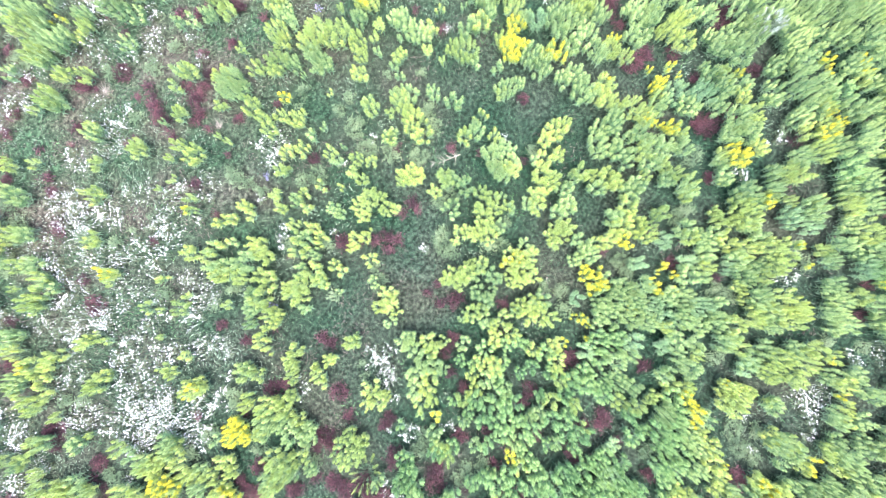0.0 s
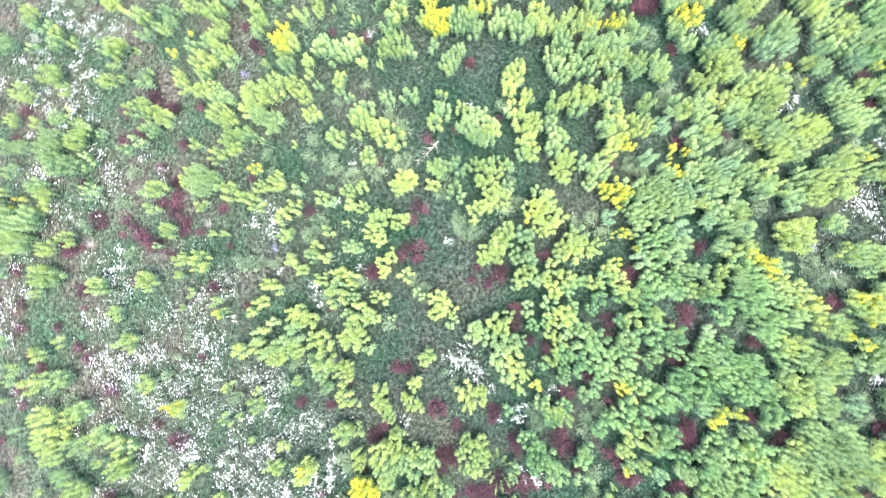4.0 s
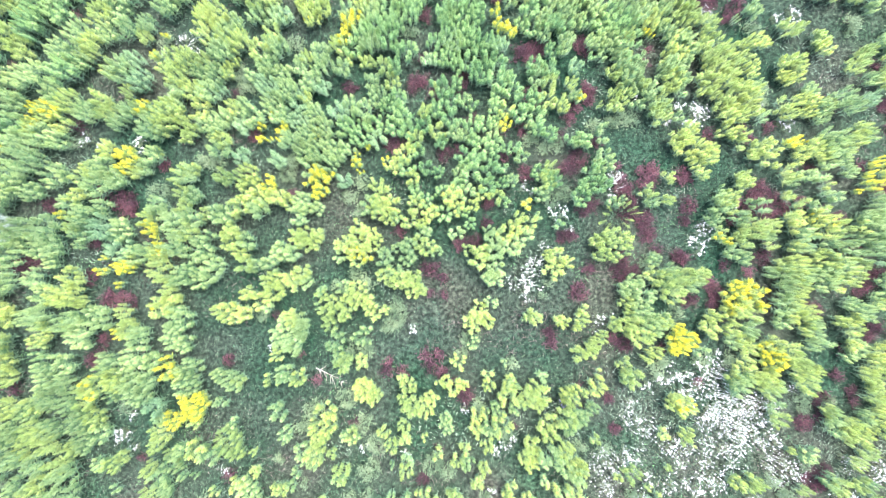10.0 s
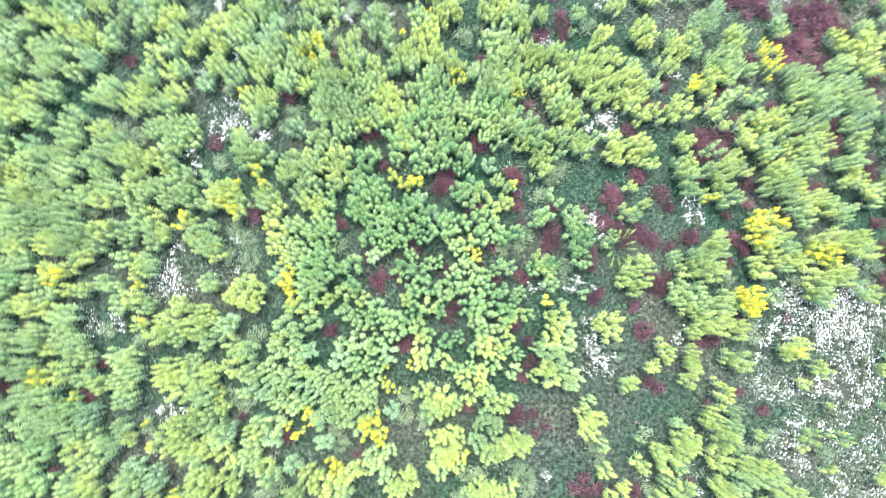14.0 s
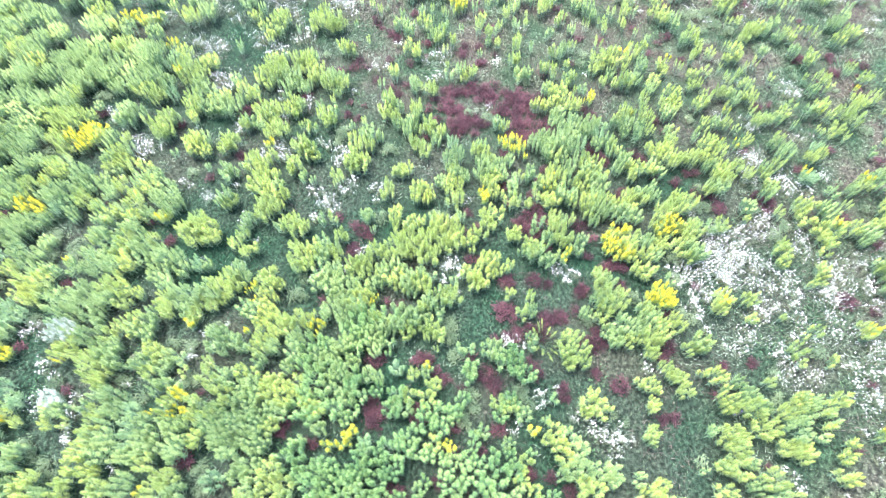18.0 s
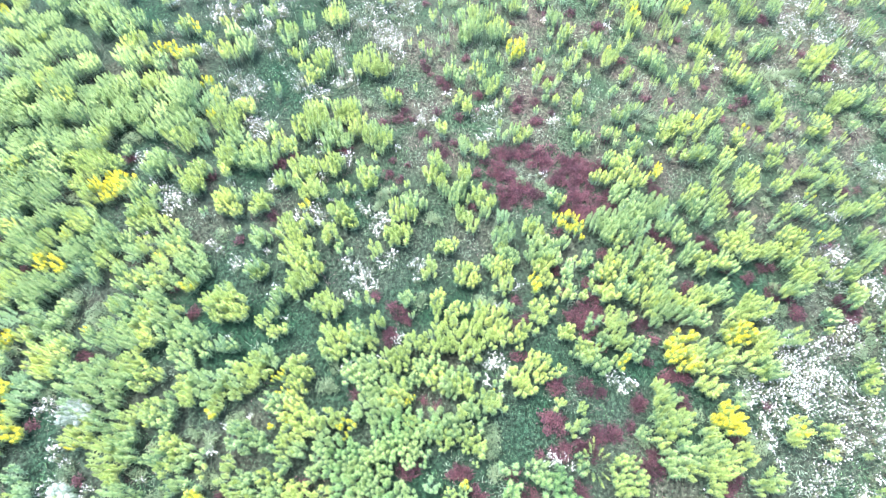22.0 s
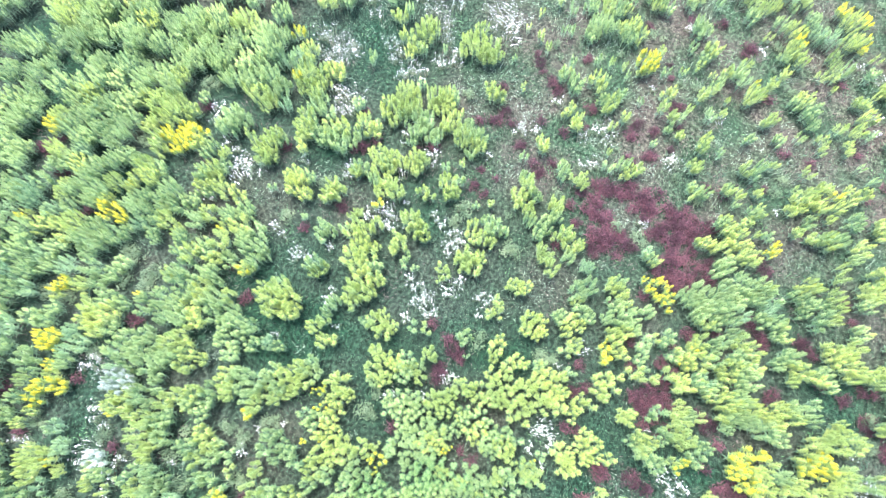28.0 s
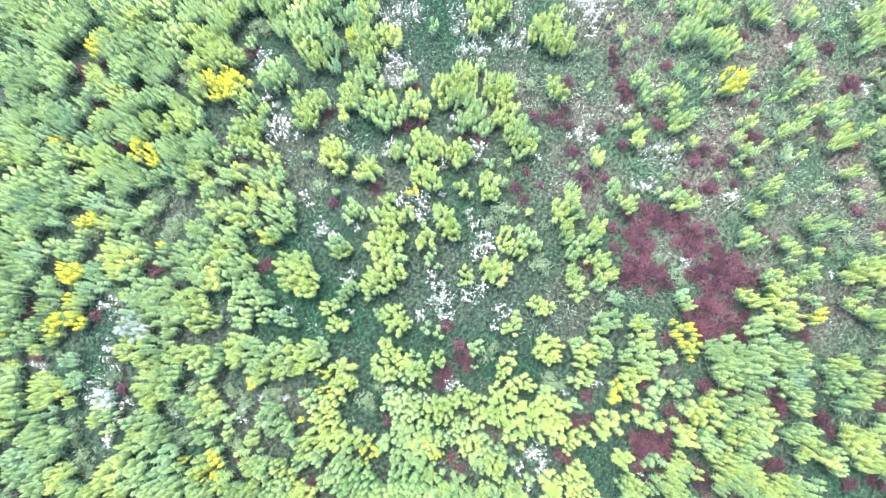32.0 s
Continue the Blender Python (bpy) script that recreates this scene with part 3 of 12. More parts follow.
grow("green", 32.01, 33.07, 0.81)
grow("green", 27.50, 34.35, 0.69)
grow("green", 27.03, 35.24, 0.69)
grow("green", 29.06, 35.71, 0.79)
grow("green", 30.84, 35.81, 0.81)
grow("green", 31.27, 37.65, 0.61)
grow("green", 32.66, 37.99, 0.91)
grow("green", 29.17, 38.86, 0.64)
grow("green", 30.14, 40.60, 0.73)
grow("green", 31.64, 40.93, 0.74)
grow("green", 28.95, 41.67, 0.80)
grow("green", 30.81, 42.14, 0.82)
grow("green", 29.62, 43.73, 0.73)
grow("green", 31.36, 44.24, 0.91)
grow("green", 35.76, -23.25, 0.40)
grow("green", 35.12, -22.41, 0.56)
grow("green", 37.99, -21.39, 0.41)
grow("green", 38.43, -11.04, 0.51)
grow("green", 33.18, -10.51, 0.34)
grow("green", 34.80, -10.19, 0.28)
grow("green", 33.55, -7.89, 0.21)
grow("green", 34.16, -7.05, 0.17)
grow("green", 36.27, -4.08, 0.36)
grow("green", 34.62, -2.44, 0.34)
grow("green", 38.35, 11.80, 0.18)
grow("green", 34.67, 18.66, 0.17)
grow("green", 36.57, 21.75, 0.34)
grow("green", 38.86, 21.87, 0.44)
grow("green", 37.55, 23.05, 0.52)
grow("green", 36.92, 25.87, 0.43)
grow("green", 36.32, 26.12, 0.68)
grow("green", 37.89, 27.45, 0.61)
grow("green", 34.24, 31.62, 0.51)
grow("green", 34.84, 33.55, 0.68)
grow("green", 33.97, 33.86, 0.59)
grow("green", 34.69, 34.79, 0.68)
grow("green", 37.52, 35.47, 0.62)
grow("green", 38.63, 36.35, 0.71)
grow("green", 33.80, 37.00, 0.84)
grow("green", 37.57, 37.51, 0.62)
grow("green", 35.42, 38.16, 0.69)
grow("green", 36.46, 39.28, 0.61)
grow("green", 35.00, 39.29, 0.69)
grow("green", 34.57, 40.43, 0.78)
grow("green", 36.62, 40.47, 0.70)
grow("green", 33.40, 40.76, 0.68)
grow("green", 38.01, 41.56, 0.81)
grow("green", 36.18, 41.62, 0.70)
grow("green", 34.42, 41.68, 0.69)
grow("green", 33.25, 42.00, 0.77)
grow("green", 37.56, 42.73, 0.71)
grow("green", 35.74, 42.77, 0.79)
grow("green", 37.72, 43.95, 0.72)
grow("green", 35.59, 44.05, 0.79)
grow("green", 37.09, 46.65, 0.81)
grow("green", 43.08, -13.03, 0.54)
grow("green", 39.06, -11.87, 0.59)
grow("green", 40.54, -10.74, 0.37)
grow("green", 40.65, -7.07, 0.30)
grow("green", 40.59, -1.94, 0.38)
grow("green", 42.83, -1.19, 0.39)
grow("green", 42.94, 0.64, 0.42)
grow("green", 41.12, 3.29, 0.42)
grow("green", 41.46, 3.77, 0.36)
grow("green", 42.69, 4.45, 0.30)
grow("green", 42.18, 5.79, 0.42)
grow("green", 39.17, 9.89, 0.61)
grow("green", 40.53, 10.50, 0.47)
# green, in closed growth
crowd("green", -27.03, -15.15, 0.47)
crowd("green", -29.08, -13.14, 0.61)
crowd("green", -29.75, -13.01, 0.72)
crowd("green", -27.69, -8.46, 0.38)
crowd("green", -29.55, -6.03, 0.50)
crowd("green", -27.63, -5.97, 0.55)
crowd("green", -27.83, -0.55, 0.42)
crowd("green", -29.98, 1.14, 0.95)
crowd("green", -24.08, -23.43, 0.33)
crowd("green", -24.00, -18.83, 0.61)
crowd("green", -26.42, -15.41, 0.42)
crowd("green", -22.75, -13.70, 0.39)
crowd("green", -22.97, -13.40, 0.42)
crowd("green", -22.61, -12.38, 0.50)
crowd("green", -21.57, -12.38, 0.44)
crowd("green", -25.97, -11.70, 0.42)
crowd("green", -26.58, -11.66, 0.48)
crowd("green", -21.43, -11.21, 0.50)
crowd("green", -24.32, -11.05, 0.42)
crowd("green", -22.93, -10.44, 0.36)
crowd("green", -22.48, -10.18, 0.45)
crowd("green", -21.45, -9.15, 0.50)
crowd("green", -22.63, -8.86, 0.56)
crowd("green", -26.30, -8.47, 0.48)
crowd("green", -23.31, -8.22, 0.53)
crowd("green", -26.46, -7.83, 0.45)
crowd("green", -23.00, -7.62, 0.46)
crowd("green", -22.64, -7.39, 0.56)
crowd("green", -22.06, -6.51, 0.56)
crowd("green", -24.99, -6.49, 0.69)
crowd("green", -24.47, -6.19, 0.49)
crowd("green", -21.04, -5.18, 0.59)
crowd("green", -23.42, -4.12, 0.60)
crowd("green", -21.25, -3.37, 0.36)
crowd("green", -23.13, -3.05, 0.62)
crowd("green", -21.96, -1.61, 0.36)
crowd("green", -23.57, 0.09, 0.40)
crowd("green", -22.77, 0.25, 0.65)
crowd("green", -24.16, 1.78, 0.73)
crowd("green", -24.90, 1.80, 0.51)
crowd("green", -21.87, 3.01, 0.63)
crowd("green", -25.69, 3.96, 0.85)
crowd("green", -26.93, 4.56, 0.74)
crowd("green", -23.46, 8.03, 0.69)
crowd("green", -26.38, 9.14, 0.69)
crowd("green", -21.63, 9.39, 0.62)
crowd("green", -23.44, 9.49, 0.69)
crowd("green", -24.21, 9.98, 0.74)
crowd("green", -24.18, 10.89, 0.70)
crowd("green", -23.93, 11.31, 0.70)
crowd("green", -22.00, 16.30, 0.77)
crowd("green", -21.16, 19.58, 0.65)
crowd("green", -17.82, -25.66, 0.16)
crowd("green", -16.45, -25.04, 0.25)
crowd("green", -18.12, -24.15, 0.17)
crowd("green", -20.39, -23.84, 0.26)
crowd("green", -15.98, -23.59, 0.29)
crowd("green", -17.42, -22.79, 0.36)
crowd("green", -19.58, -21.84, 0.48)
crowd("green", -16.83, -21.61, 0.28)
crowd("green", -16.09, -19.03, 0.42)
crowd("green", -17.17, -18.61, 0.36)
crowd("green", -18.72, -18.25, 0.42)
crowd("green", -18.83, -16.80, 0.23)
crowd("green", -18.88, -15.98, 0.48)
crowd("green", -19.48, -15.94, 0.54)
crowd("green", -18.66, -14.24, 0.36)
crowd("green", -20.97, -14.14, 0.28)
crowd("green", -18.18, -12.82, 0.22)
crowd("green", -17.85, -12.27, 0.19)
crowd("green", -20.84, -12.24, 0.39)
crowd("green", -15.68, -12.23, 0.17)
crowd("green", -18.97, -12.08, 0.22)
crowd("green", -19.51, -11.50, 0.28)
crowd("green", -20.55, -11.06, 0.50)
crowd("green", -17.68, -10.78, 0.18)
crowd("green", -19.81, -10.77, 0.39)
crowd("green", -15.24, -10.32, 0.50)
crowd("green", -20.85, -10.03, 0.45)
crowd("green", -19.82, -9.59, 0.50)
crowd("green", -19.09, -8.27, 0.56)
crowd("green", -20.57, -7.39, 0.56)
crowd("green", -15.05, -7.29, 0.39)
crowd("green", -19.39, -7.24, 0.62)
crowd("green", -19.69, -6.21, 0.56)
crowd("green", -17.63, -6.06, 0.31)
crowd("green", -16.21, -6.06, 0.64)
crowd("green", -20.73, -5.92, 0.56)
crowd("green", -16.55, -5.37, 0.71)
crowd("green", -15.44, -5.26, 0.45)
crowd("green", -20.00, -5.19, 0.59)
crowd("green", -15.44, -4.49, 0.51)
crowd("green", -17.60, -4.26, 0.58)
crowd("green", -20.77, -4.16, 0.65)
crowd("green", -19.35, -2.00, 0.64)
crowd("green", -20.93, -1.70, 0.66)
crowd("green", -20.67, -0.56, 0.64)
crowd("green", -15.62, 1.26, 0.57)
crowd("green", -19.98, 1.84, 0.51)
crowd("green", -18.88, 1.93, 0.32)
crowd("green", -18.70, 2.45, 0.44)
crowd("green", -20.59, 2.87, 0.76)
crowd("green", -18.45, 3.38, 0.57)
crowd("green", -17.51, 3.91, 0.44)
crowd("green", -19.21, 4.10, 0.50)
crowd("green", -17.45, 5.06, 0.69)
crowd("green", -16.58, 5.18, 0.50)
crowd("green", -15.22, 5.66, 0.44)
crowd("green", -17.33, 5.89, 0.63)
crowd("green", -16.43, 8.40, 0.56)
crowd("green", -15.75, 8.73, 0.44)
crowd("green", -17.97, 8.88, 0.62)
crowd("green", -19.70, 10.10, 0.62)
crowd("green", -16.17, 10.94, 0.62)
crowd("green", -17.96, 11.75, 0.56)
crowd("green", -15.47, 12.90, 0.49)
crowd("green", -18.20, 13.00, 0.62)
crowd("green", -15.95, 13.96, 0.62)
crowd("green", -16.57, 14.74, 0.43)
crowd("green", -16.70, 15.87, 0.65)
crowd("green", -18.45, 16.18, 0.52)
crowd("green", -16.27, 16.42, 0.46)
crowd("green", -19.23, 16.56, 0.65)
crowd("green", -15.91, 16.91, 0.52)
crowd("green", -17.58, 18.01, 0.30)
crowd("green", -20.15, 18.60, 0.68)
crowd("green", -18.76, 19.37, 0.43)
crowd("green", -17.13, 19.94, 0.54)
crowd("green", -19.00, 20.66, 0.64)
crowd("green", -16.21, 21.04, 0.44)
crowd("green", -16.51, 22.27, 0.51)
crowd("green", -19.13, 22.77, 0.52)
crowd("green", -16.64, 25.90, 0.46)
crowd("green", -12.05, -28.70, 0.29)
crowd("green", -12.54, -27.62, 0.31)
crowd("green", -11.09, -26.42, 0.18)
crowd("green", -13.71, -24.32, 0.30)
crowd("green", -10.56, -23.38, 0.41)
crowd("green", -11.93, -23.06, 0.15)
crowd("green", -9.47, -22.73, 0.28)
crowd("green", -10.08, -22.27, 0.24)
crowd("green", -11.12, -22.09, 0.35)
crowd("green", -10.48, -21.54, 0.35)
crowd("green", -11.21, -21.19, 0.16)
crowd("green", -13.29, -20.81, 0.41)
crowd("green", -9.53, -20.07, 0.26)
crowd("green", -13.02, -19.74, 0.41)
crowd("green", -9.76, -19.16, 0.35)
crowd("green", -9.27, -18.31, 0.41)
crowd("green", -13.37, -18.20, 0.30)
crowd("green", -13.04, -18.04, 0.47)
crowd("green", -9.00, -17.48, 0.29)
crowd("green", -14.70, -17.36, 0.41)
crowd("green", -11.90, -16.64, 0.35)
crowd("green", -11.00, -16.52, 0.29)
crowd("green", -13.39, -16.50, 0.41)
crowd("green", -12.87, -15.87, 0.23)
crowd("green", -9.33, -14.40, 0.41)
crowd("green", -14.94, -11.05, 0.39)
crowd("green", -13.60, -10.43, 0.15)
crowd("green", -14.21, -10.17, 0.33)
crowd("green", -14.66, -9.59, 0.44)
crowd("green", -13.96, -8.96, 0.45)
crowd("green", -11.91, -6.74, 0.26)
crowd("green", -11.33, -5.70, 0.58)
crowd("green", -13.52, -5.69, 0.58)
crowd("green", -13.41, -4.82, 0.58)
crowd("green", -14.28, -3.20, 0.64)
crowd("green", -13.71, -2.17, 0.70)
crowd("green", -9.25, -2.11, 0.25)
crowd("green", -13.42, -0.05, 0.63)
crowd("green", -9.81, 0.31, 0.38)
crowd("green", -13.07, 0.98, 0.44)
crowd("green", -9.99, 1.50, 0.44)
crowd("green", -13.62, 1.68, 0.70)
crowd("green", -13.81, 2.66, 0.76)
crowd("green", -12.81, 2.87, 0.50)
crowd("green", -10.98, 2.98, 0.63)
crowd("green", -9.35, 3.12, 0.50)
crowd("green", -11.49, 3.15, 0.50)
crowd("green", -14.78, 3.40, 0.44)
crowd("green", -14.51, 3.79, 0.44)
crowd("green", -12.65, 4.12, 0.44)
crowd("green", -12.84, 5.08, 0.50)
crowd("green", -11.18, 6.36, 0.50)
crowd("green", -11.51, 7.02, 0.31)
crowd("green", -11.11, 7.70, 0.56)
crowd("green", -14.60, 7.78, 0.69)
crowd("green", -11.82, 7.88, 0.56)
crowd("green", -9.27, 8.01, 0.50)
crowd("green", -10.73, 8.17, 0.44)
crowd("green", -9.63, 8.46, 0.43)
crowd("green", -14.49, 8.59, 0.44)
crowd("green", -13.48, 9.00, 0.50)
crowd("green", -11.64, 9.30, 0.50)
crowd("green", -13.25, 9.90, 0.50)
crowd("green", -9.07, 10.35, 0.49)
crowd("green", -11.18, 10.38, 0.56)
crowd("green", -11.89, 10.56, 0.56)
crowd("green", -10.72, 11.45, 0.62)
crowd("green", -10.50, 12.34, 0.68)
crowd("green", -10.10, 13.00, 0.55)
crowd("green", -14.58, 13.20, 0.43)
crowd("green", -9.66, 14.75, 0.61)
crowd("green", -12.36, 14.86, 0.55)
crowd("green", -13.18, 14.96, 0.55)
crowd("green", -12.43, 15.87, 0.61)
crowd("green", -14.05, 16.25, 0.49)
crowd("green", -13.53, 16.99, 0.37)
crowd("green", -9.88, 17.07, 0.55)
crowd("green", -13.67, 17.24, 0.56)
crowd("green", -10.82, 17.77, 0.43)
crowd("green", -13.44, 17.96, 0.71)
crowd("green", -10.31, 18.50, 0.42)
crowd("green", -13.80, 18.94, 0.45)
crowd("green", -12.80, 19.16, 0.68)
crowd("green", -13.40, 19.44, 0.44)
crowd("green", -15.00, 19.61, 0.58)
crowd("green", -14.52, 19.87, 0.54)
crowd("green", -13.03, 20.77, 0.49)
crowd("green", -9.30, 20.97, 0.55)
crowd("green", -10.62, 21.57, 0.43)
crowd("green", -13.03, 21.97, 0.43)
crowd("green", -9.37, 22.04, 0.49)
crowd("green", -14.62, 22.06, 0.49)
crowd("green", -10.46, 22.17, 0.55)
crowd("green", -12.41, 22.81, 0.49)
crowd("green", -14.51, 22.85, 0.55)
crowd("green", -9.58, 22.86, 0.62)
crowd("green", -10.65, 23.32, 0.55)
crowd("green", -13.20, 23.45, 0.55)
crowd("green", -9.71, 23.81, 0.62)
crowd("green", -13.95, 23.89, 0.61)
crowd("green", -11.64, 23.91, 0.55)
crowd("green", -10.51, 24.46, 0.68)
crowd("green", -12.63, 24.49, 0.61)
crowd("green", -11.39, 24.97, 0.68)
crowd("green", -13.63, 25.08, 0.55)
crowd("green", -14.71, 25.30, 0.46)
crowd("green", -14.92, 25.53, 0.64)
crowd("green", -9.34, 25.68, 0.49)
crowd("green", -10.76, 25.82, 0.56)
crowd("green", -12.81, 25.98, 0.55)
crowd("green", -9.08, 26.76, 0.62)
crowd("green", -11.20, 27.12, 0.68)
crowd("green", -12.34, 27.45, 0.68)
crowd("green", -10.26, 27.63, 0.62)
crowd("green", -11.01, 28.07, 0.62)
crowd("green", -14.58, 28.12, 0.53)
crowd("green", -9.72, 28.49, 0.58)
crowd("green", -9.22, 28.56, 0.51)
crowd("green", -12.90, 29.00, 0.66)
crowd("green", -9.39, 29.95, 0.55)
crowd("green", -5.31, -31.82, 0.35)
crowd("green", -7.51, -30.62, 0.49)
crowd("green", -8.90, -29.55, 0.26)
crowd("green", -8.91, -28.62, 0.30)
crowd("green", -8.04, -27.69, 0.41)
crowd("green", -3.88, -26.78, 0.40)
crowd("green", -8.28, -24.74, 0.29)
crowd("green", -3.62, -24.05, 0.19)
crowd("green", -5.26, -22.11, 0.35)
crowd("green", -4.44, -21.24, 0.42)
crowd("green", -8.11, -18.82, 0.35)
crowd("green", -7.10, -18.07, 0.59)
crowd("green", -6.99, -17.16, 0.30)
crowd("green", -5.18, -15.85, 0.53)
crowd("green", -6.22, -15.29, 0.47)
crowd("green", -5.04, -14.94, 0.14)
crowd("green", -5.93, -14.64, 0.41)
crowd("green", -6.24, -14.49, 0.59)
crowd("green", -8.62, -12.48, 0.20)
crowd("green", -3.53, -12.12, 0.19)
crowd("green", -8.62, -11.20, 0.23)
crowd("green", -8.32, -10.64, 0.20)
crowd("green", -3.36, -10.64, 0.13)
crowd("green", -7.28, -10.11, 0.41)
crowd("green", -7.78, -9.72, 0.58)
crowd("green", -8.48, -5.56, 0.51)
crowd("green", -5.69, -4.87, 0.45)
crowd("green", -5.80, -3.99, 0.45)
crowd("green", -7.97, -3.98, 0.51)
crowd("green", -8.58, -3.70, 0.64)
crowd("green", -7.46, -3.38, 0.38)
crowd("green", -7.56, -3.26, 0.45)
crowd("green", -8.38, -2.96, 0.45)
crowd("green", -7.51, -2.84, 0.38)
crowd("green", -6.67, -2.17, 0.16)
crowd("green", -6.36, -1.35, 0.25)
crowd("green", -5.27, -1.25, 0.38)
crowd("green", -7.25, -0.71, 0.44)
crowd("green", -8.85, 0.31, 0.44)
crowd("green", -5.29, 0.46, 0.38)
crowd("green", -7.62, 0.71, 0.44)
crowd("green", -8.25, 0.78, 0.50)
crowd("green", -5.36, 0.79, 0.31)
crowd("green", -7.27, 2.69, 0.50)
crowd("green", -3.62, 2.92, 0.50)
crowd("green", -6.38, 3.01, 0.38)
crowd("green", -6.98, 3.29, 0.56)
crowd("green", -6.55, 5.12, 0.50)
crowd("green", -5.57, 5.32, 0.56)
crowd("green", -4.78, 5.76, 0.62)
crowd("green", -6.87, 5.99, 0.56)
crowd("green", -6.13, 6.01, 0.56)
crowd("green", -5.34, 6.44, 0.56)
crowd("deep", -3.74, 6.57, 0.56)
crowd("green", -7.54, 6.58, 0.50)
crowd("green", -6.56, 6.78, 0.56)
crowd("deep", -4.41, 7.16, 0.56)
crowd("green", -5.77, 7.21, 0.56)
crowd("green", -3.49, 7.88, 0.50)
crowd("green", -7.90, 7.96, 0.50)
crowd("green", -6.21, 7.98, 0.56)
crowd("green", -4.18, 8.27, 0.43)
crowd("green", -8.33, 8.73, 0.56)
crowd("green", -7.54, 9.15, 0.56)
crowd("green", -6.31, 9.73, 0.49)
crowd("green", -7.74, 10.10, 0.56)
crowd("green", -4.47, 10.24, 0.43)
crowd("green", -5.60, 10.47, 0.55)
crowd("green", -6.75, 10.49, 0.49)
crowd("green", -8.40, 10.68, 0.56)
crowd("green", -5.62, 11.18, 0.49)
crowd("deep", -3.83, 11.28, 0.49)
crowd("green", -7.77, 11.52, 0.49)
crowd("green", -8.25, 11.88, 0.43)
crowd("deep", -3.33, 12.03, 0.49)
crowd("green", -7.87, 13.25, 0.61)
crowd("green", -4.01, 13.31, 0.43)
crowd("green", -8.76, 13.65, 0.61)
crowd("green", -5.48, 16.66, 0.61)
crowd("green", -4.86, 17.48, 0.42)
crowd("green", -5.65, 17.76, 0.48)
crowd("green", -8.27, 18.26, 0.55)
crowd("green", -4.12, 18.56, 0.42)
crowd("green", -7.14, 19.11, 0.60)
crowd("green", -4.43, 19.38, 0.54)
crowd("green", -8.94, 19.51, 0.48)
crowd("green", -3.08, 19.55, 0.25)
crowd("green", -4.51, 19.70, 0.43)
crowd("green", -3.91, 19.86, 0.37)
crowd("green", -7.04, 19.88, 0.60)
crowd("green", -5.26, 20.16, 0.54)
crowd("green", -8.03, 20.19, 0.54)
crowd("green", -3.87, 20.54, 0.43)
crowd("green", -4.45, 20.70, 0.50)
crowd("green", -5.10, 20.74, 0.49)
crowd("green", -6.72, 20.81, 0.54)
crowd("green", -8.24, 20.89, 0.48)
crowd("green", -5.86, 21.10, 0.48)
crowd("green", -5.38, 21.43, 0.37)
crowd("green", -3.60, 21.60, 0.43)
crowd("green", -6.80, 21.79, 0.48)
crowd("green", -3.55, 22.28, 0.50)
crowd("green", -6.81, 22.45, 0.49)
crowd("green", -5.44, 22.51, 0.50)
crowd("green", -7.87, 23.24, 0.49)
crowd("green", -5.57, 23.47, 0.43)
crowd("green", -6.87, 23.53, 0.56)
crowd("green", -5.00, 24.18, 0.44)
crowd("green", -6.68, 24.47, 0.56)
crowd("green", -5.63, 24.55, 0.62)
crowd("green", -7.83, 24.80, 0.68)
crowd("green", -7.25, 25.86, 0.56)
crowd("green", -8.15, 26.03, 0.68)
crowd("green", -3.78, 26.09, 0.40)
crowd("green", -6.52, 26.38, 0.77)
crowd("green", -3.26, 26.56, 0.65)
crowd("green", -5.69, 26.82, 0.52)
crowd("green", -4.13, 27.03, 0.55)
crowd("green", -6.96, 28.01, 0.58)
crowd("green", -5.63, 28.74, 0.63)
crowd("green", -3.08, 29.46, 0.49)
crowd("green", -4.98, 29.91, 0.57)
crowd("green", -4.59, 31.25, 0.53)
crowd("green", -6.79, 31.27, 0.63)
crowd("green", -6.07, 31.30, 0.70)
crowd("green", -4.14, 32.62, 0.60)
crowd("green", -5.77, 33.48, 0.54)
crowd("green", -5.00, 33.67, 0.40)
crowd("green", -3.19, 34.36, 0.37)
crowd("green", -3.34, 34.49, 0.56)
crowd("green", -1.47, -33.34, 0.91)
crowd("green", 1.89, -31.52, 0.48)
crowd("green", 2.31, -30.21, 0.72)
crowd("green", -1.80, -29.29, 0.46)
crowd("green", 1.73, -29.19, 0.60)
crowd("green", -0.43, -28.78, 0.40)
crowd("green", -1.84, -28.37, 0.39)
crowd("green", 2.41, -27.93, 0.78)
crowd("green", -2.18, -26.91, 0.70)
crowd("green", -2.75, -26.70, 0.57)
crowd("green", -1.38, -26.28, 0.66)
crowd("green", -2.78, -12.27, 0.25)
crowd("green", 0.52, -10.70, 0.35)
crowd("green", -2.50, -10.38, 0.29)
crowd("green", 1.88, -8.96, 0.45)
crowd("green", -0.33, -8.40, 0.32)
crowd("green", 2.18, -8.11, 0.32)
crowd("green", 2.39, -2.61, 0.32)
crowd("green", 2.73, -1.37, 0.44)
crowd("green", 2.30, -1.32, 0.38)
crowd("green", 2.67, -0.83, 0.44)
crowd("green", -2.52, -0.59, 0.44)
crowd("green", 2.75, 0.01, 0.44)
crowd("green", -1.70, 0.07, 0.44)
crowd("green", -2.87, 0.09, 0.44)
crowd("green", -0.30, 0.24, 0.31)
crowd("green", -2.29, 0.56, 0.31)
crowd("green", -1.75, 0.61, 0.44)
crowd("green", 2.72, 0.75, 0.50)
crowd("green", 0.85, 1.17, 0.38)
crowd("green", 2.56, 1.19, 0.31)
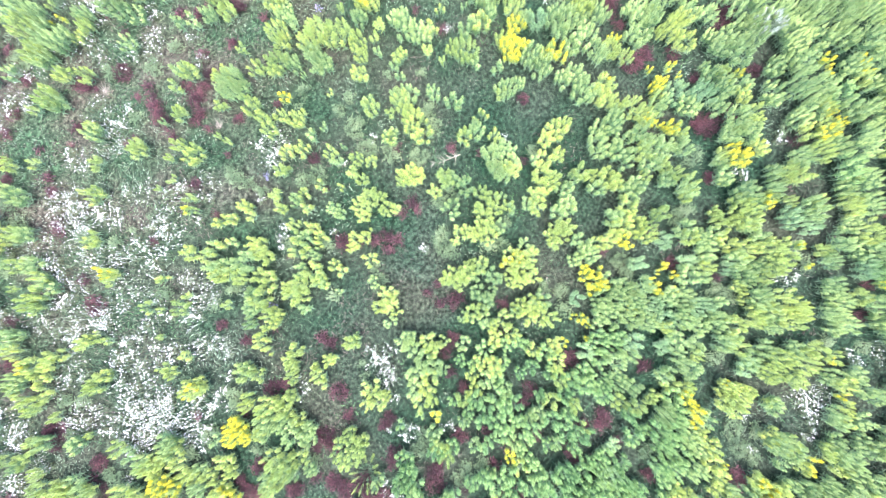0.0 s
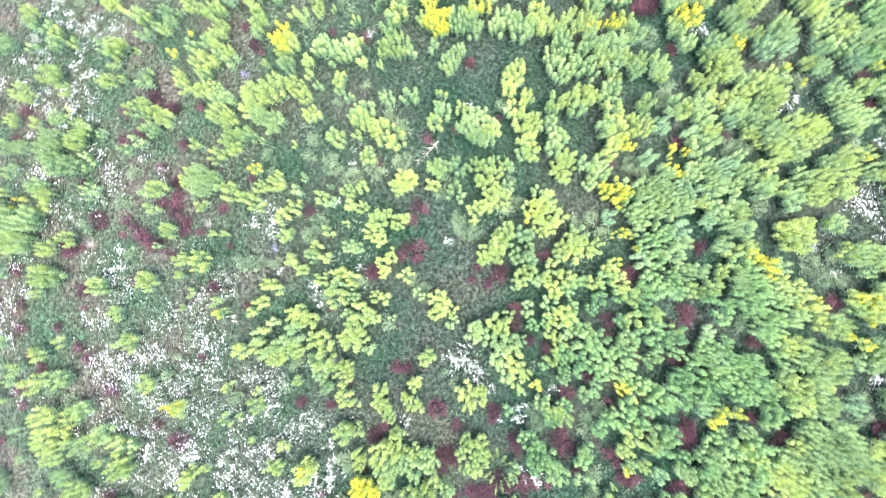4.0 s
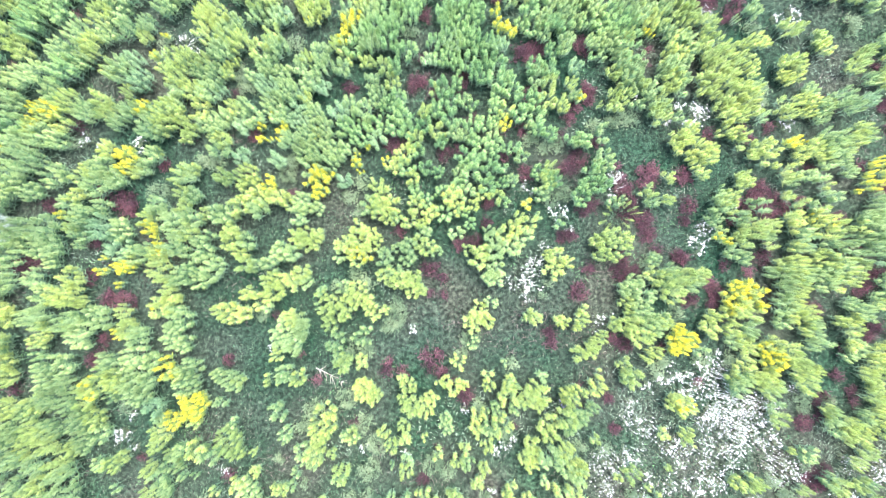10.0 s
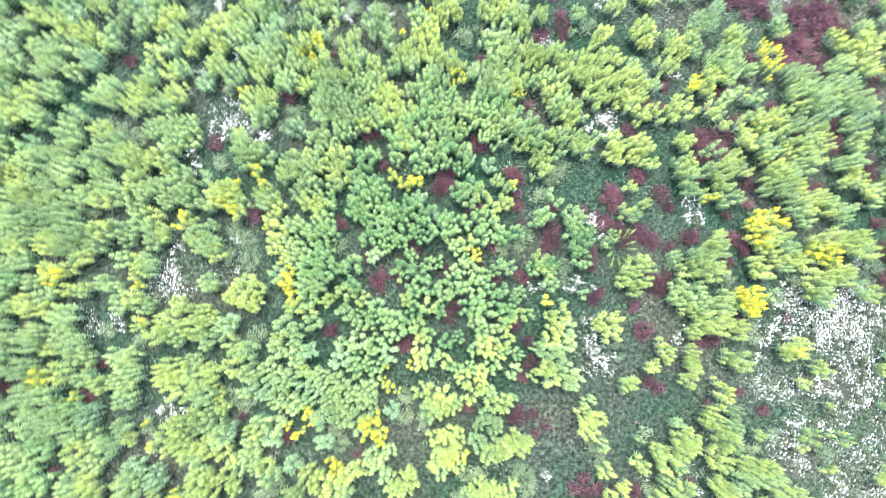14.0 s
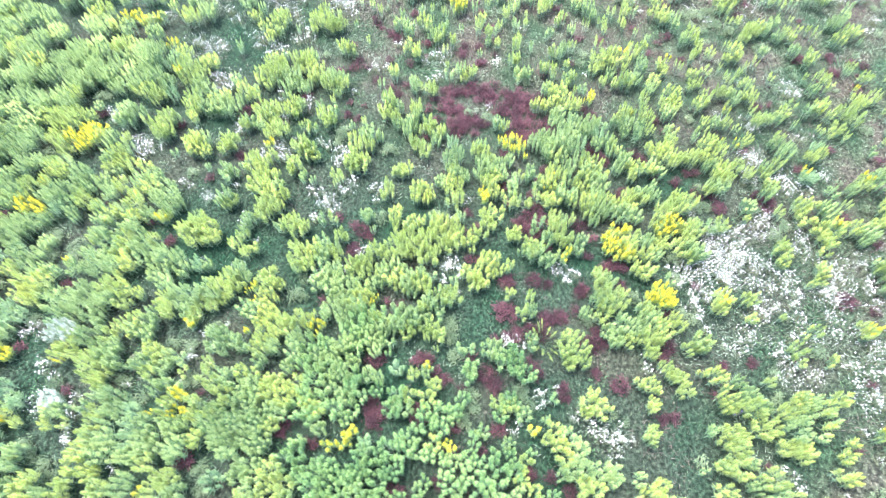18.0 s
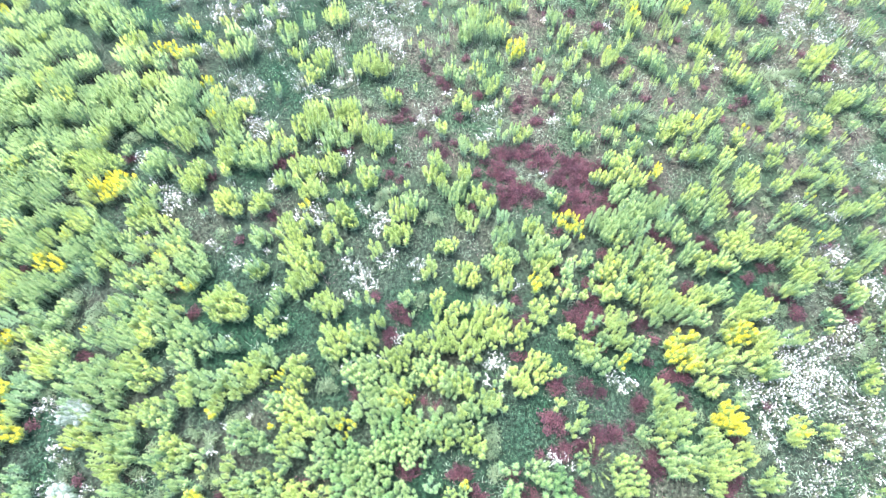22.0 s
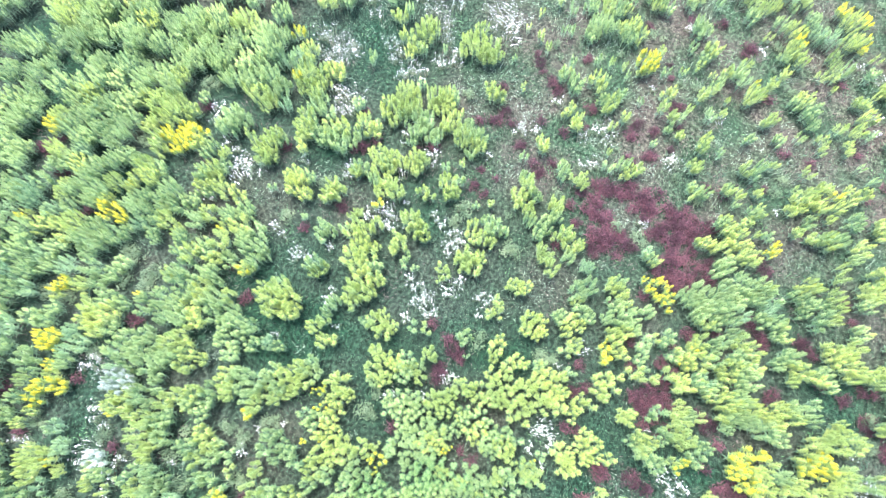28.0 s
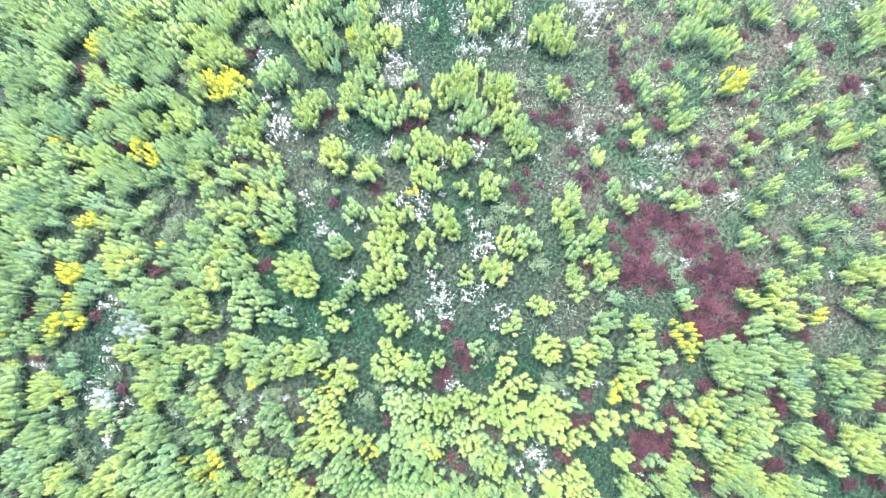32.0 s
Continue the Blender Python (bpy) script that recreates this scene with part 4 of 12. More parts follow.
crowd("green", -0.82, 1.35, 0.44)
crowd("green", -2.23, 2.13, 0.31)
crowd("deep", 0.34, 2.28, 0.44)
crowd("deep", -0.65, 3.01, 0.37)
crowd("green", 1.49, 3.20, 0.44)
crowd("deep", 0.23, 3.34, 0.37)
crowd("deep", -1.23, 3.49, 0.37)
crowd("green", 1.29, 4.37, 0.37)
crowd("deep", -1.52, 4.78, 0.44)
crowd("green", 1.48, 6.21, 0.31)
crowd("green", 1.08, 6.45, 0.43)
crowd("deep", -1.92, 6.88, 0.50)
crowd("deep", -2.93, 7.20, 0.56)
crowd("deep", -1.41, 7.65, 0.49)
crowd("deep", -2.22, 7.95, 0.56)
crowd("green", 1.77, 8.13, 0.31)
crowd("green", -2.77, 8.62, 0.56)
crowd("green", -2.98, 9.56, 0.43)
crowd("deep", 0.65, 10.39, 0.37)
crowd("deep", 2.75, 10.56, 0.43)
crowd("deep", -1.66, 11.14, 0.37)
crowd("green", -2.98, 11.39, 0.55)
crowd("deep", -2.12, 11.69, 0.49)
crowd("deep", -1.62, 12.44, 0.55)
crowd("deep", -2.55, 12.44, 0.55)
crowd("deep", 1.80, 12.48, 0.56)
crowd("deep", 1.30, 12.71, 0.43)
crowd("deep", -0.62, 13.03, 0.55)
crowd("deep", 2.84, 13.08, 0.37)
crowd("green", -2.87, 13.28, 0.55)
crowd("deep", -2.03, 13.39, 0.61)
crowd("deep", -1.06, 13.77, 0.55)
crowd("deep", -0.02, 13.85, 0.49)
crowd("green", -2.67, 14.16, 0.55)
crowd("deep", 0.61, 14.23, 0.31)
crowd("deep", 2.34, 14.27, 0.37)
crowd("green", -1.61, 14.43, 0.55)
crowd("green", 1.17, 14.59, 0.43)
crowd("green", 0.49, 15.17, 0.43)
crowd("green", -0.40, 15.70, 0.37)
crowd("green", 0.21, 15.86, 0.43)
crowd("green", 1.02, 16.08, 0.56)
crowd("green", 1.76, 16.17, 0.50)
crowd("green", 2.49, 16.26, 0.56)
crowd("green", -1.91, 16.35, 0.42)
crowd("green", -0.32, 16.70, 0.43)
crowd("green", 2.55, 16.93, 0.37)
crowd("green", 0.56, 17.05, 0.56)
crowd("green", 2.24, 17.28, 0.37)
crowd("green", -2.72, 17.33, 0.42)
crowd("green", -0.07, 18.30, 0.50)
crowd("green", -0.17, 18.71, 0.37)
crowd("green", -0.63, 18.80, 0.44)
crowd("green", -1.09, 18.90, 0.56)
crowd("green", -0.58, 19.48, 0.62)
crowd("green", 1.38, 19.91, 0.50)
crowd("green", 0.92, 20.00, 0.50)
crowd("green", -2.64, 22.09, 0.62)
crowd("green", -1.83, 22.32, 0.56)
crowd("green", 1.77, 22.54, 0.57)
crowd("green", -2.52, 22.90, 0.56)
crowd("green", 1.53, 23.71, 0.46)
crowd("green", -1.94, 23.79, 0.51)
crowd("green", -2.24, 24.58, 0.57)
crowd("green", -0.06, 24.73, 0.45)
crowd("green", -1.32, 25.74, 0.46)
crowd("green", 1.06, 26.04, 0.36)
crowd("green", 0.37, 26.13, 0.50)
crowd("green", 1.36, 26.59, 0.42)
crowd("green", 0.04, 28.11, 0.42)
crowd("green", 0.62, 28.18, 0.48)
crowd("green", 1.49, 28.29, 0.48)
crowd("green", 2.55, 28.35, 0.42)
crowd("green", -1.45, 28.66, 0.51)
crowd("green", 2.97, 29.02, 0.49)
crowd("green", -0.70, 29.22, 0.38)
crowd("green", 2.06, 29.24, 0.42)
crowd("green", 0.27, 29.36, 0.48)
crowd("green", 2.62, 29.66, 0.55)
crowd("green", 2.04, 30.13, 0.36)
crowd("green", 1.63, 31.17, 0.37)
crowd("green", -1.07, 32.40, 0.50)
crowd("green", 0.33, 33.01, 0.47)
crowd("green", -2.89, 33.28, 0.57)
crowd("green", 1.99, 33.48, 0.45)
crowd("green", 2.48, 33.56, 0.41)
crowd("green", 0.62, 33.59, 0.42)
crowd("green", -2.16, 34.12, 0.47)
crowd("green", -0.74, 34.16, 0.41)
crowd("green", 2.85, 35.32, 0.41)
crowd("green", 1.53, 36.47, 0.44)
crowd("green", 4.63, -32.19, 0.79)
crowd("green", 5.37, -29.94, 0.69)
crowd("green", 6.32, -28.87, 0.34)
crowd("green", 5.44, -12.66, 0.41)
crowd("green", 4.52, -12.00, 0.23)
crowd("green", 6.16, -11.84, 0.46)
crowd("green", 5.46, -11.21, 0.52)
crowd("green", 4.76, -10.58, 0.52)
crowd("green", 5.96, -9.17, 0.46)
crowd("green", 6.64, -8.80, 0.45)
crowd("green", 7.32, -8.43, 0.32)
crowd("green", 3.37, -8.13, 0.38)
crowd("green", 3.14, -7.12, 0.45)
crowd("green", 4.69, -6.63, 0.25)
crowd("green", 3.52, 0.24, 0.50)
crowd("green", 4.30, 0.69, 0.44)
crowd("green", 5.15, 1.75, 0.19)
crowd("deep", 3.43, 2.67, 0.31)
crowd("green", 5.46, 2.97, 0.44)
crowd("deep", 3.43, 3.61, 0.31)
crowd("green", 4.07, 3.75, 0.31)
crowd("deep", 5.35, 4.02, 0.37)
crowd("green", 8.83, 4.36, 0.62)
crowd("deep", 3.50, 4.44, 0.25)
crowd("green", 4.60, 4.94, 0.37)
crowd("deep", 3.80, 5.43, 0.31)
crowd("green", 7.57, 5.43, 0.31)
crowd("green", 8.84, 5.67, 0.28)
crowd("deep", 3.11, 5.82, 0.43)
crowd("deep", 6.16, 6.00, 0.37)
crowd("green", 8.78, 6.07, 0.28)
crowd("green", 3.17, 6.43, 0.31)
crowd("green", 5.17, 6.52, 0.31)
crowd("deep", 3.23, 7.04, 0.31)
crowd("deep", 5.43, 7.11, 0.49)
crowd("deep", 5.50, 7.91, 0.37)
crowd("green", 7.70, 7.95, 0.31)
crowd("deep", 3.56, 8.23, 0.43)
crowd("deep", 4.16, 9.08, 0.37)
crowd("green", 5.79, 9.08, 0.50)
crowd("deep", 6.36, 9.44, 0.44)
crowd("green", 7.31, 10.45, 0.31)
crowd("green", 8.75, 10.74, 0.35)
crowd("green", 7.29, 10.98, 0.44)
crowd("green", 6.19, 11.46, 0.44)
crowd("green", 7.96, 11.85, 0.34)
crowd("green", 6.31, 12.25, 0.50)
crowd("green", 7.47, 12.44, 0.56)
crowd("green", 8.25, 12.46, 0.40)
crowd("green", 8.96, 12.68, 0.41)
crowd("green", 8.69, 12.97, 0.46)
crowd("green", 6.78, 13.02, 0.50)
crowd("green", 7.89, 13.23, 0.46)
crowd("green", 4.53, 13.30, 0.37)
crowd("green", 8.36, 13.48, 0.35)
crowd("green", 8.45, 13.86, 0.41)
crowd("green", 3.94, 14.35, 0.37)
crowd("green", 8.48, 15.19, 0.42)
crowd("green", 5.44, 15.40, 0.50)
crowd("green", 7.74, 15.41, 0.36)
crowd("green", 3.82, 16.18, 0.56)
crowd("green", 5.57, 16.21, 0.63)
crowd("green", 8.75, 16.36, 0.42)
crowd("green", 4.80, 16.66, 0.63)
crowd("green", 3.13, 16.76, 0.50)
crowd("green", 8.10, 16.97, 0.36)
crowd("green", 6.37, 16.97, 0.63)
crowd("green", 3.95, 16.98, 0.62)
crowd("green", 6.77, 17.15, 0.42)
crowd("green", 5.52, 17.29, 0.63)
crowd("green", 3.34, 17.69, 0.50)
crowd("green", 4.75, 17.75, 0.63)
crowd("green", 6.72, 17.79, 0.42)
crowd("green", 5.88, 17.93, 0.36)
crowd("green", 8.94, 17.99, 0.30)
crowd("green", 3.99, 18.20, 0.56)
crowd("green", 7.04, 18.33, 0.48)
crowd("green", 5.30, 18.67, 0.56)
crowd("green", 4.58, 18.91, 0.56)
crowd("green", 7.17, 18.92, 0.42)
crowd("green", 8.80, 19.09, 0.36)
crowd("green", 5.41, 19.32, 0.36)
crowd("green", 8.94, 19.70, 0.30)
crowd("green", 3.41, 20.21, 0.63)
crowd("green", 4.28, 20.25, 0.38)
crowd("green", 4.85, 20.32, 0.36)
crowd("green", 4.46, 20.74, 0.42)
crowd("green", 6.70, 21.18, 0.30)
crowd("green", 8.09, 21.22, 0.30)
crowd("green", 4.41, 21.39, 0.48)
crowd("green", 3.57, 21.70, 0.52)
crowd("green", 6.83, 21.79, 0.36)
crowd("green", 8.23, 21.84, 0.37)
crowd("green", 3.27, 21.98, 0.43)
crowd("green", 3.88, 22.07, 0.48)
crowd("green", 7.60, 22.12, 0.43)
crowd("green", 4.58, 22.19, 0.48)
crowd("green", 6.55, 22.29, 0.36)
crowd("green", 3.15, 22.66, 0.56)
crowd("green", 7.95, 23.22, 0.43)
crowd("green", 3.29, 23.40, 0.48)
crowd("green", 5.89, 23.77, 0.36)
crowd("green", 3.89, 23.98, 0.48)
crowd("green", 7.76, 24.15, 0.25)
crowd("green", 3.09, 24.30, 0.48)
crowd("green", 4.93, 24.35, 0.48)
crowd("green", 5.53, 24.41, 0.49)
crowd("green", 6.25, 24.55, 0.43)
crowd("green", 3.76, 24.77, 0.48)
crowd("green", 7.90, 24.78, 0.43)
crowd("green", 8.76, 25.00, 0.43)
crowd("green", 6.20, 25.22, 0.43)
crowd("green", 8.23, 25.35, 0.49)
crowd("green", 5.42, 25.75, 0.30)
crowd("green", 8.97, 26.40, 0.37)
crowd("green", 5.39, 26.97, 0.37)
crowd("green", 3.15, 30.42, 0.43)
crowd("green", 3.25, 31.41, 0.49)
crowd("green", 4.33, 32.40, 0.50)
crowd("green", 6.15, 33.02, 0.38)
crowd("green", 7.17, 33.02, 0.38)
crowd("green", 8.83, 33.12, 0.45)
crowd("green", 4.05, 33.42, 0.55)
crowd("green", 5.67, 33.60, 0.44)
crowd("green", 6.46, 34.00, 0.50)
crowd("green", 4.84, 35.51, 0.55)
crowd("green", 5.07, 35.59, 0.44)
crowd("green", 8.22, 36.06, 0.52)
crowd("green", 7.19, 37.66, 0.36)
crowd("green", 7.70, 38.14, 0.52)
crowd("green", 7.56, 38.64, 0.51)
crowd("green", 7.92, 39.05, 0.71)
crowd("green", 6.95, 39.09, 0.43)
crowd("green", 8.42, 40.67, 0.74)
crowd("green", 9.04, -27.10, 0.37)
crowd("green", 10.95, -26.06, 0.25)
crowd("green", 13.57, -25.09, 0.17)
crowd("green", 13.57, -21.55, 0.45)
crowd("green", 14.73, -7.80, 0.51)
crowd("green", 13.16, -5.91, 0.25)
crowd("green", 14.99, -5.57, 0.38)
crowd("green", 10.63, -4.46, 0.63)
crowd("green", 11.38, -4.22, 0.44)
crowd("green", 10.16, -3.66, 0.63)
crowd("green", 10.34, -2.72, 0.50)
crowd("green", 9.73, -2.44, 0.44)
crowd("green", 12.89, -2.36, 0.44)
crowd("green", 9.42, -2.30, 0.38)
crowd("green", 10.08, -1.95, 0.38)
crowd("green", 11.77, -1.92, 0.63)
crowd("green", 14.46, 1.00, 0.43)
crowd("green", 14.76, 1.59, 0.49)
crowd("green", 11.24, 2.03, 0.31)
crowd("green", 13.06, 6.42, 0.24)
crowd("green", 11.56, 6.88, 0.24)
crowd("green", 12.22, 7.08, 0.41)
crowd("green", 10.82, 7.23, 0.30)
crowd("green", 11.44, 7.72, 0.36)
crowd("green", 13.34, 7.83, 0.24)
crowd("green", 11.62, 7.88, 0.30)
crowd("green", 10.98, 8.10, 0.36)
crowd("green", 10.43, 8.18, 0.41)
crowd("green", 10.98, 8.49, 0.24)
crowd("green", 13.35, 8.64, 0.42)
crowd("green", 10.61, 8.76, 0.47)
crowd("green", 10.89, 8.92, 0.35)
crowd("green", 12.42, 8.94, 0.36)
crowd("green", 12.96, 9.07, 0.48)
crowd("green", 13.44, 9.33, 0.42)
crowd("green", 11.10, 9.36, 0.36)
crowd("green", 10.25, 9.43, 0.41)
crowd("green", 11.39, 9.68, 0.24)
crowd("green", 13.78, 9.84, 0.42)
crowd("green", 9.12, 9.96, 0.23)
crowd("green", 10.02, 10.10, 0.35)
crowd("green", 10.20, 10.15, 0.30)
crowd("green", 13.38, 10.27, 0.48)
crowd("green", 9.45, 10.44, 0.35)
crowd("green", 13.80, 10.66, 0.36)
crowd("green", 9.15, 10.67, 0.41)
crowd("green", 9.86, 10.76, 0.35)
crowd("green", 12.92, 10.83, 0.36)
crowd("green", 9.75, 11.05, 0.47)
crowd("green", 12.71, 11.21, 0.36)
crowd("green", 12.67, 11.84, 0.42)
crowd("green", 11.37, 11.93, 0.48)
crowd("green", 9.04, 12.34, 0.47)
crowd("green", 12.39, 12.34, 0.48)
crowd("green", 10.42, 12.54, 0.36)
crowd("green", 11.26, 12.69, 0.42)
crowd("green", 11.80, 12.83, 0.48)
crowd("green", 10.82, 12.93, 0.36)
crowd("green", 13.48, 12.95, 0.36)
crowd("green", 12.40, 13.17, 0.36)
crowd("green", 13.03, 13.19, 0.42)
crowd("green", 11.53, 13.33, 0.42)
crowd("green", 13.63, 13.54, 0.43)
crowd("green", 11.01, 13.70, 0.30)
crowd("green", 10.82, 13.76, 0.24)
crowd("green", 12.55, 13.76, 0.48)
crowd("green", 13.18, 13.78, 0.49)
crowd("green", 13.40, 14.24, 0.49)
crowd("green", 14.67, 14.29, 0.49)
crowd("green", 12.83, 14.41, 0.43)
crowd("green", 9.42, 14.59, 0.36)
crowd("green", 9.87, 15.19, 0.30)
crowd("green", 9.08, 15.22, 0.42)
crowd("green", 13.82, 15.83, 0.31)
crowd("green", 11.00, 17.72, 0.49)
crowd("green", 11.15, 18.32, 0.43)
crowd("green", 9.27, 18.53, 0.42)
crowd("green", 13.21, 18.72, 0.43)
crowd("green", 13.44, 19.20, 0.50)
crowd("green", 9.53, 19.21, 0.43)
crowd("green", 9.56, 19.74, 0.37)
crowd("green", 11.97, 20.38, 0.43)
crowd("green", 12.63, 20.97, 0.44)
crowd("green", 11.90, 21.39, 0.50)
crowd("green", 11.06, 21.73, 0.43)
crowd("green", 11.99, 22.14, 0.44)
crowd("green", 13.52, 22.41, 0.38)
crowd("green", 11.45, 22.51, 0.50)
crowd("green", 14.28, 22.88, 0.44)
crowd("green", 12.62, 23.43, 0.44)
crowd("green", 13.47, 23.44, 0.44)
crowd("green", 10.24, 23.49, 0.43)
crowd("green", 9.54, 23.57, 0.43)
crowd("green", 14.37, 23.66, 0.51)
crowd("green", 10.80, 23.68, 0.31)
crowd("green", 13.23, 24.18, 0.38)
crowd("green", 9.81, 24.28, 0.43)
crowd("green", 14.87, 24.33, 0.38)
crowd("green", 14.14, 24.40, 0.44)
crowd("green", 14.30, 25.05, 0.44)
crowd("green", 14.93, 25.82, 0.51)
crowd("green", 11.61, 26.19, 0.50)
crowd("green", 9.99, 26.37, 0.38)
crowd("green", 10.56, 26.57, 0.44)
crowd("green", 13.62, 26.61, 0.51)
crowd("green", 11.44, 26.80, 0.44)
crowd("green", 9.31, 26.99, 0.44)
crowd("green", 10.83, 27.30, 0.50)
crowd("green", 14.24, 27.39, 0.51)
crowd("green", 13.51, 27.45, 0.45)
crowd("green", 11.92, 27.49, 0.44)
crowd("green", 9.83, 27.89, 0.44)
crowd("green", 11.23, 28.12, 0.51)
crowd("green", 12.08, 28.14, 0.51)
crowd("green", 14.34, 28.18, 0.45)
crowd("green", 10.64, 28.26, 0.44)
crowd("green", 13.78, 28.55, 0.32)
crowd("green", 13.30, 28.79, 0.26)
crowd("green", 11.71, 28.81, 0.51)
crowd("green", 11.04, 29.09, 0.51)
crowd("green", 13.95, 29.22, 0.32)
crowd("green", 11.90, 30.06, 0.51)
crowd("green", 13.30, 30.08, 0.39)
crowd("green", 13.18, 30.94, 0.58)
crowd("green", 14.64, 31.57, 0.59)
crowd("green", 9.64, 31.64, 0.38)
crowd("green", 13.87, 31.98, 0.45)
crowd("green", 14.66, 32.53, 0.52)
crowd("green", 11.97, 33.49, 0.39)
crowd("green", 9.05, 33.66, 0.51)
crowd("green", 11.16, 33.67, 0.45)
crowd("green", 11.11, 34.40, 0.52)
crowd("green", 14.03, 35.36, 0.53)
crowd("green", 13.45, 36.10, 0.59)
crowd("green", 9.28, 36.12, 0.58)
crowd("green", 11.92, 36.54, 0.65)
crowd("green", 10.09, 36.92, 0.58)
crowd("green", 11.06, 37.46, 0.59)
crowd("green", 9.79, 37.82, 0.59)
crowd("green", 9.31, 38.07, 0.56)
crowd("green", 12.18, 38.10, 0.66)
crowd("green", 11.39, 39.03, 0.57)
crowd("green", 9.67, 39.04, 0.58)
crowd("green", 9.24, 39.72, 0.56)
crowd("green", 13.53, 41.10, 0.77)
crowd("green", 14.04, 41.55, 0.51)
crowd("green", 14.28, 41.80, 0.66)
crowd("green", 16.69, -25.52, 0.62)
crowd("green", 15.02, -24.39, 0.15)
crowd("green", 15.32, -21.63, 0.44)
crowd("green", 15.70, -20.60, 0.41)
crowd("green", 20.16, -20.37, 0.68)
crowd("green", 19.70, -18.53, 0.37)
crowd("green", 19.46, -17.28, 0.29)
crowd("green", 17.92, -16.41, 0.58)
crowd("green", 19.77, -10.40, 0.51)
crowd("green", 19.70, -9.63, 0.34)
crowd("green", 16.77, -9.10, 0.29)
crowd("green", 16.83, -8.03, 0.51)
crowd("green", 15.18, -7.42, 0.44)
crowd("green", 20.99, -6.73, 0.35)
crowd("green", 19.02, -6.09, 0.32)
crowd("green", 19.65, -5.95, 0.29)
crowd("green", 19.19, -5.40, 0.47)
crowd("green", 19.11, -4.99, 0.35)
crowd("green", 15.77, -4.90, 0.44)
crowd("green", 17.65, -4.72, 0.43)
crowd("green", 17.66, -3.84, 0.49)
crowd("green", 18.06, -3.64, 0.29)
crowd("green", 17.85, -2.99, 0.41)
crowd("green", 19.97, -2.98, 0.41)
crowd("green", 20.78, -2.48, 0.48)
crowd("green", 17.94, -2.35, 0.53)
crowd("green", 20.07, -2.33, 0.47)
crowd("green", 18.69, -2.33, 0.53)
crowd("green", 19.44, -2.30, 0.36)
crowd("green", 17.31, -2.03, 0.35)
crowd("green", 20.95, -1.95, 0.42)
crowd("green", 20.41, -0.97, 0.42)
crowd("green", 15.33, -0.91, 0.43)
crowd("green", 18.82, -0.90, 0.42)
crowd("green", 17.16, -0.12, 0.35)
crowd("green", 18.97, -0.07, 0.30)
crowd("green", 15.81, 0.93, 0.41)
crowd("green", 20.01, 1.17, 0.30)
crowd("green", 16.90, 1.44, 0.30)
crowd("green", 20.90, 1.58, 0.30)
crowd("green", 16.64, 1.63, 0.24)
crowd("green", 20.50, 1.71, 0.24)
crowd("green", 15.07, 2.27, 0.35)
crowd("green", 18.87, 2.600, 0.24)
crowd("green", 19.75, 2.77, 0.30)
crowd("green", 20.20, 2.83, 0.30)
crowd("green", 19.24, 2.85, 0.24)
crowd("green", 20.76, 3.56, 0.43)
crowd("green", 20.94, 4.12, 0.43)
crowd("green", 20.85, 4.88, 0.37)
crowd("green", 20.49, 5.83, 0.37)
crowd("green", 17.44, 6.10, 0.24)
crowd("green", 20.67, 6.40, 0.43)
crowd("green", 20.10, 7.42, 0.43)
crowd("green", 17.30, 7.79, 0.36)
crowd("green", 15.28, 13.79, 0.37)
crowd("green", 15.44, 14.39, 0.43)
crowd("green", 20.33, 16.27, 0.22)
crowd("green", 20.81, 16.37, 0.19)
crowd("green", 16.54, 17.23, 0.25)
crowd("green", 19.32, 17.79, 0.51)
crowd("green", 16.98, 19.23, 0.38)
crowd("green", 16.50, 19.47, 0.32)
crowd("green", 20.80, 20.95, 0.32)
crowd("green", 18.79, 21.01, 0.45)
crowd("green", 20.92, 21.38, 0.45)
crowd("green", 18.63, 21.63, 0.19)
crowd("green", 17.10, 22.49, 0.38)
crowd("green", 18.27, 23.93, 0.32)
crowd("green", 17.70, 24.31, 0.39)
crowd("green", 18.73, 24.40, 0.45)
crowd("green", 19.47, 25.04, 0.52)
crowd("green", 15.17, 25.06, 0.45)
crowd("green", 18.63, 25.25, 0.58)
crowd("green", 17.51, 25.65, 0.45)
crowd("green", 15.87, 25.70, 0.39)
crowd("green", 20.42, 26.00, 0.53)
crowd("green", 16.33, 26.17, 0.45)
crowd("green", 19.97, 26.83, 0.53)
crowd("green", 16.09, 26.94, 0.52)
crowd("green", 15.00, 26.97, 0.45)
crowd("green", 17.58, 27.17, 0.59)
crowd("green", 15.51, 27.67, 0.52)
crowd("green", 16.32, 27.83, 0.52)
crowd("green", 20.91, 28.55, 0.40)
crowd("green", 17.79, 28.79, 0.39)
crowd("green", 17.03, 28.85, 0.33)
crowd("green", 20.10, 29.35, 0.53)
crowd("green", 19.58, 29.96, 0.60)
crowd("green", 17.31, 30.36, 0.33)
crowd("green", 20.06, 30.47, 0.67)
crowd("green", 17.93, 30.58, 0.46)
crowd("green", 19.19, 31.04, 0.66)
crowd("green", 18.59, 31.78, 0.60)
crowd("green", 19.36, 32.11, 0.53)
crowd("green", 17.10, 32.11, 0.40)
crowd("green", 16.66, 32.58, 0.59)
crowd("green", 18.84, 32.72, 0.47)
crowd("green", 15.88, 33.00, 0.59)
crowd("green", 16.55, 33.47, 0.60)
crowd("green", 15.50, 33.69, 0.46)
crowd("green", 16.03, 34.07, 0.59)
crowd("green", 16.94, 34.12, 0.40)
crowd("green", 18.85, 34.47, 0.60)
crowd("green", 18.26, 34.85, 0.54)
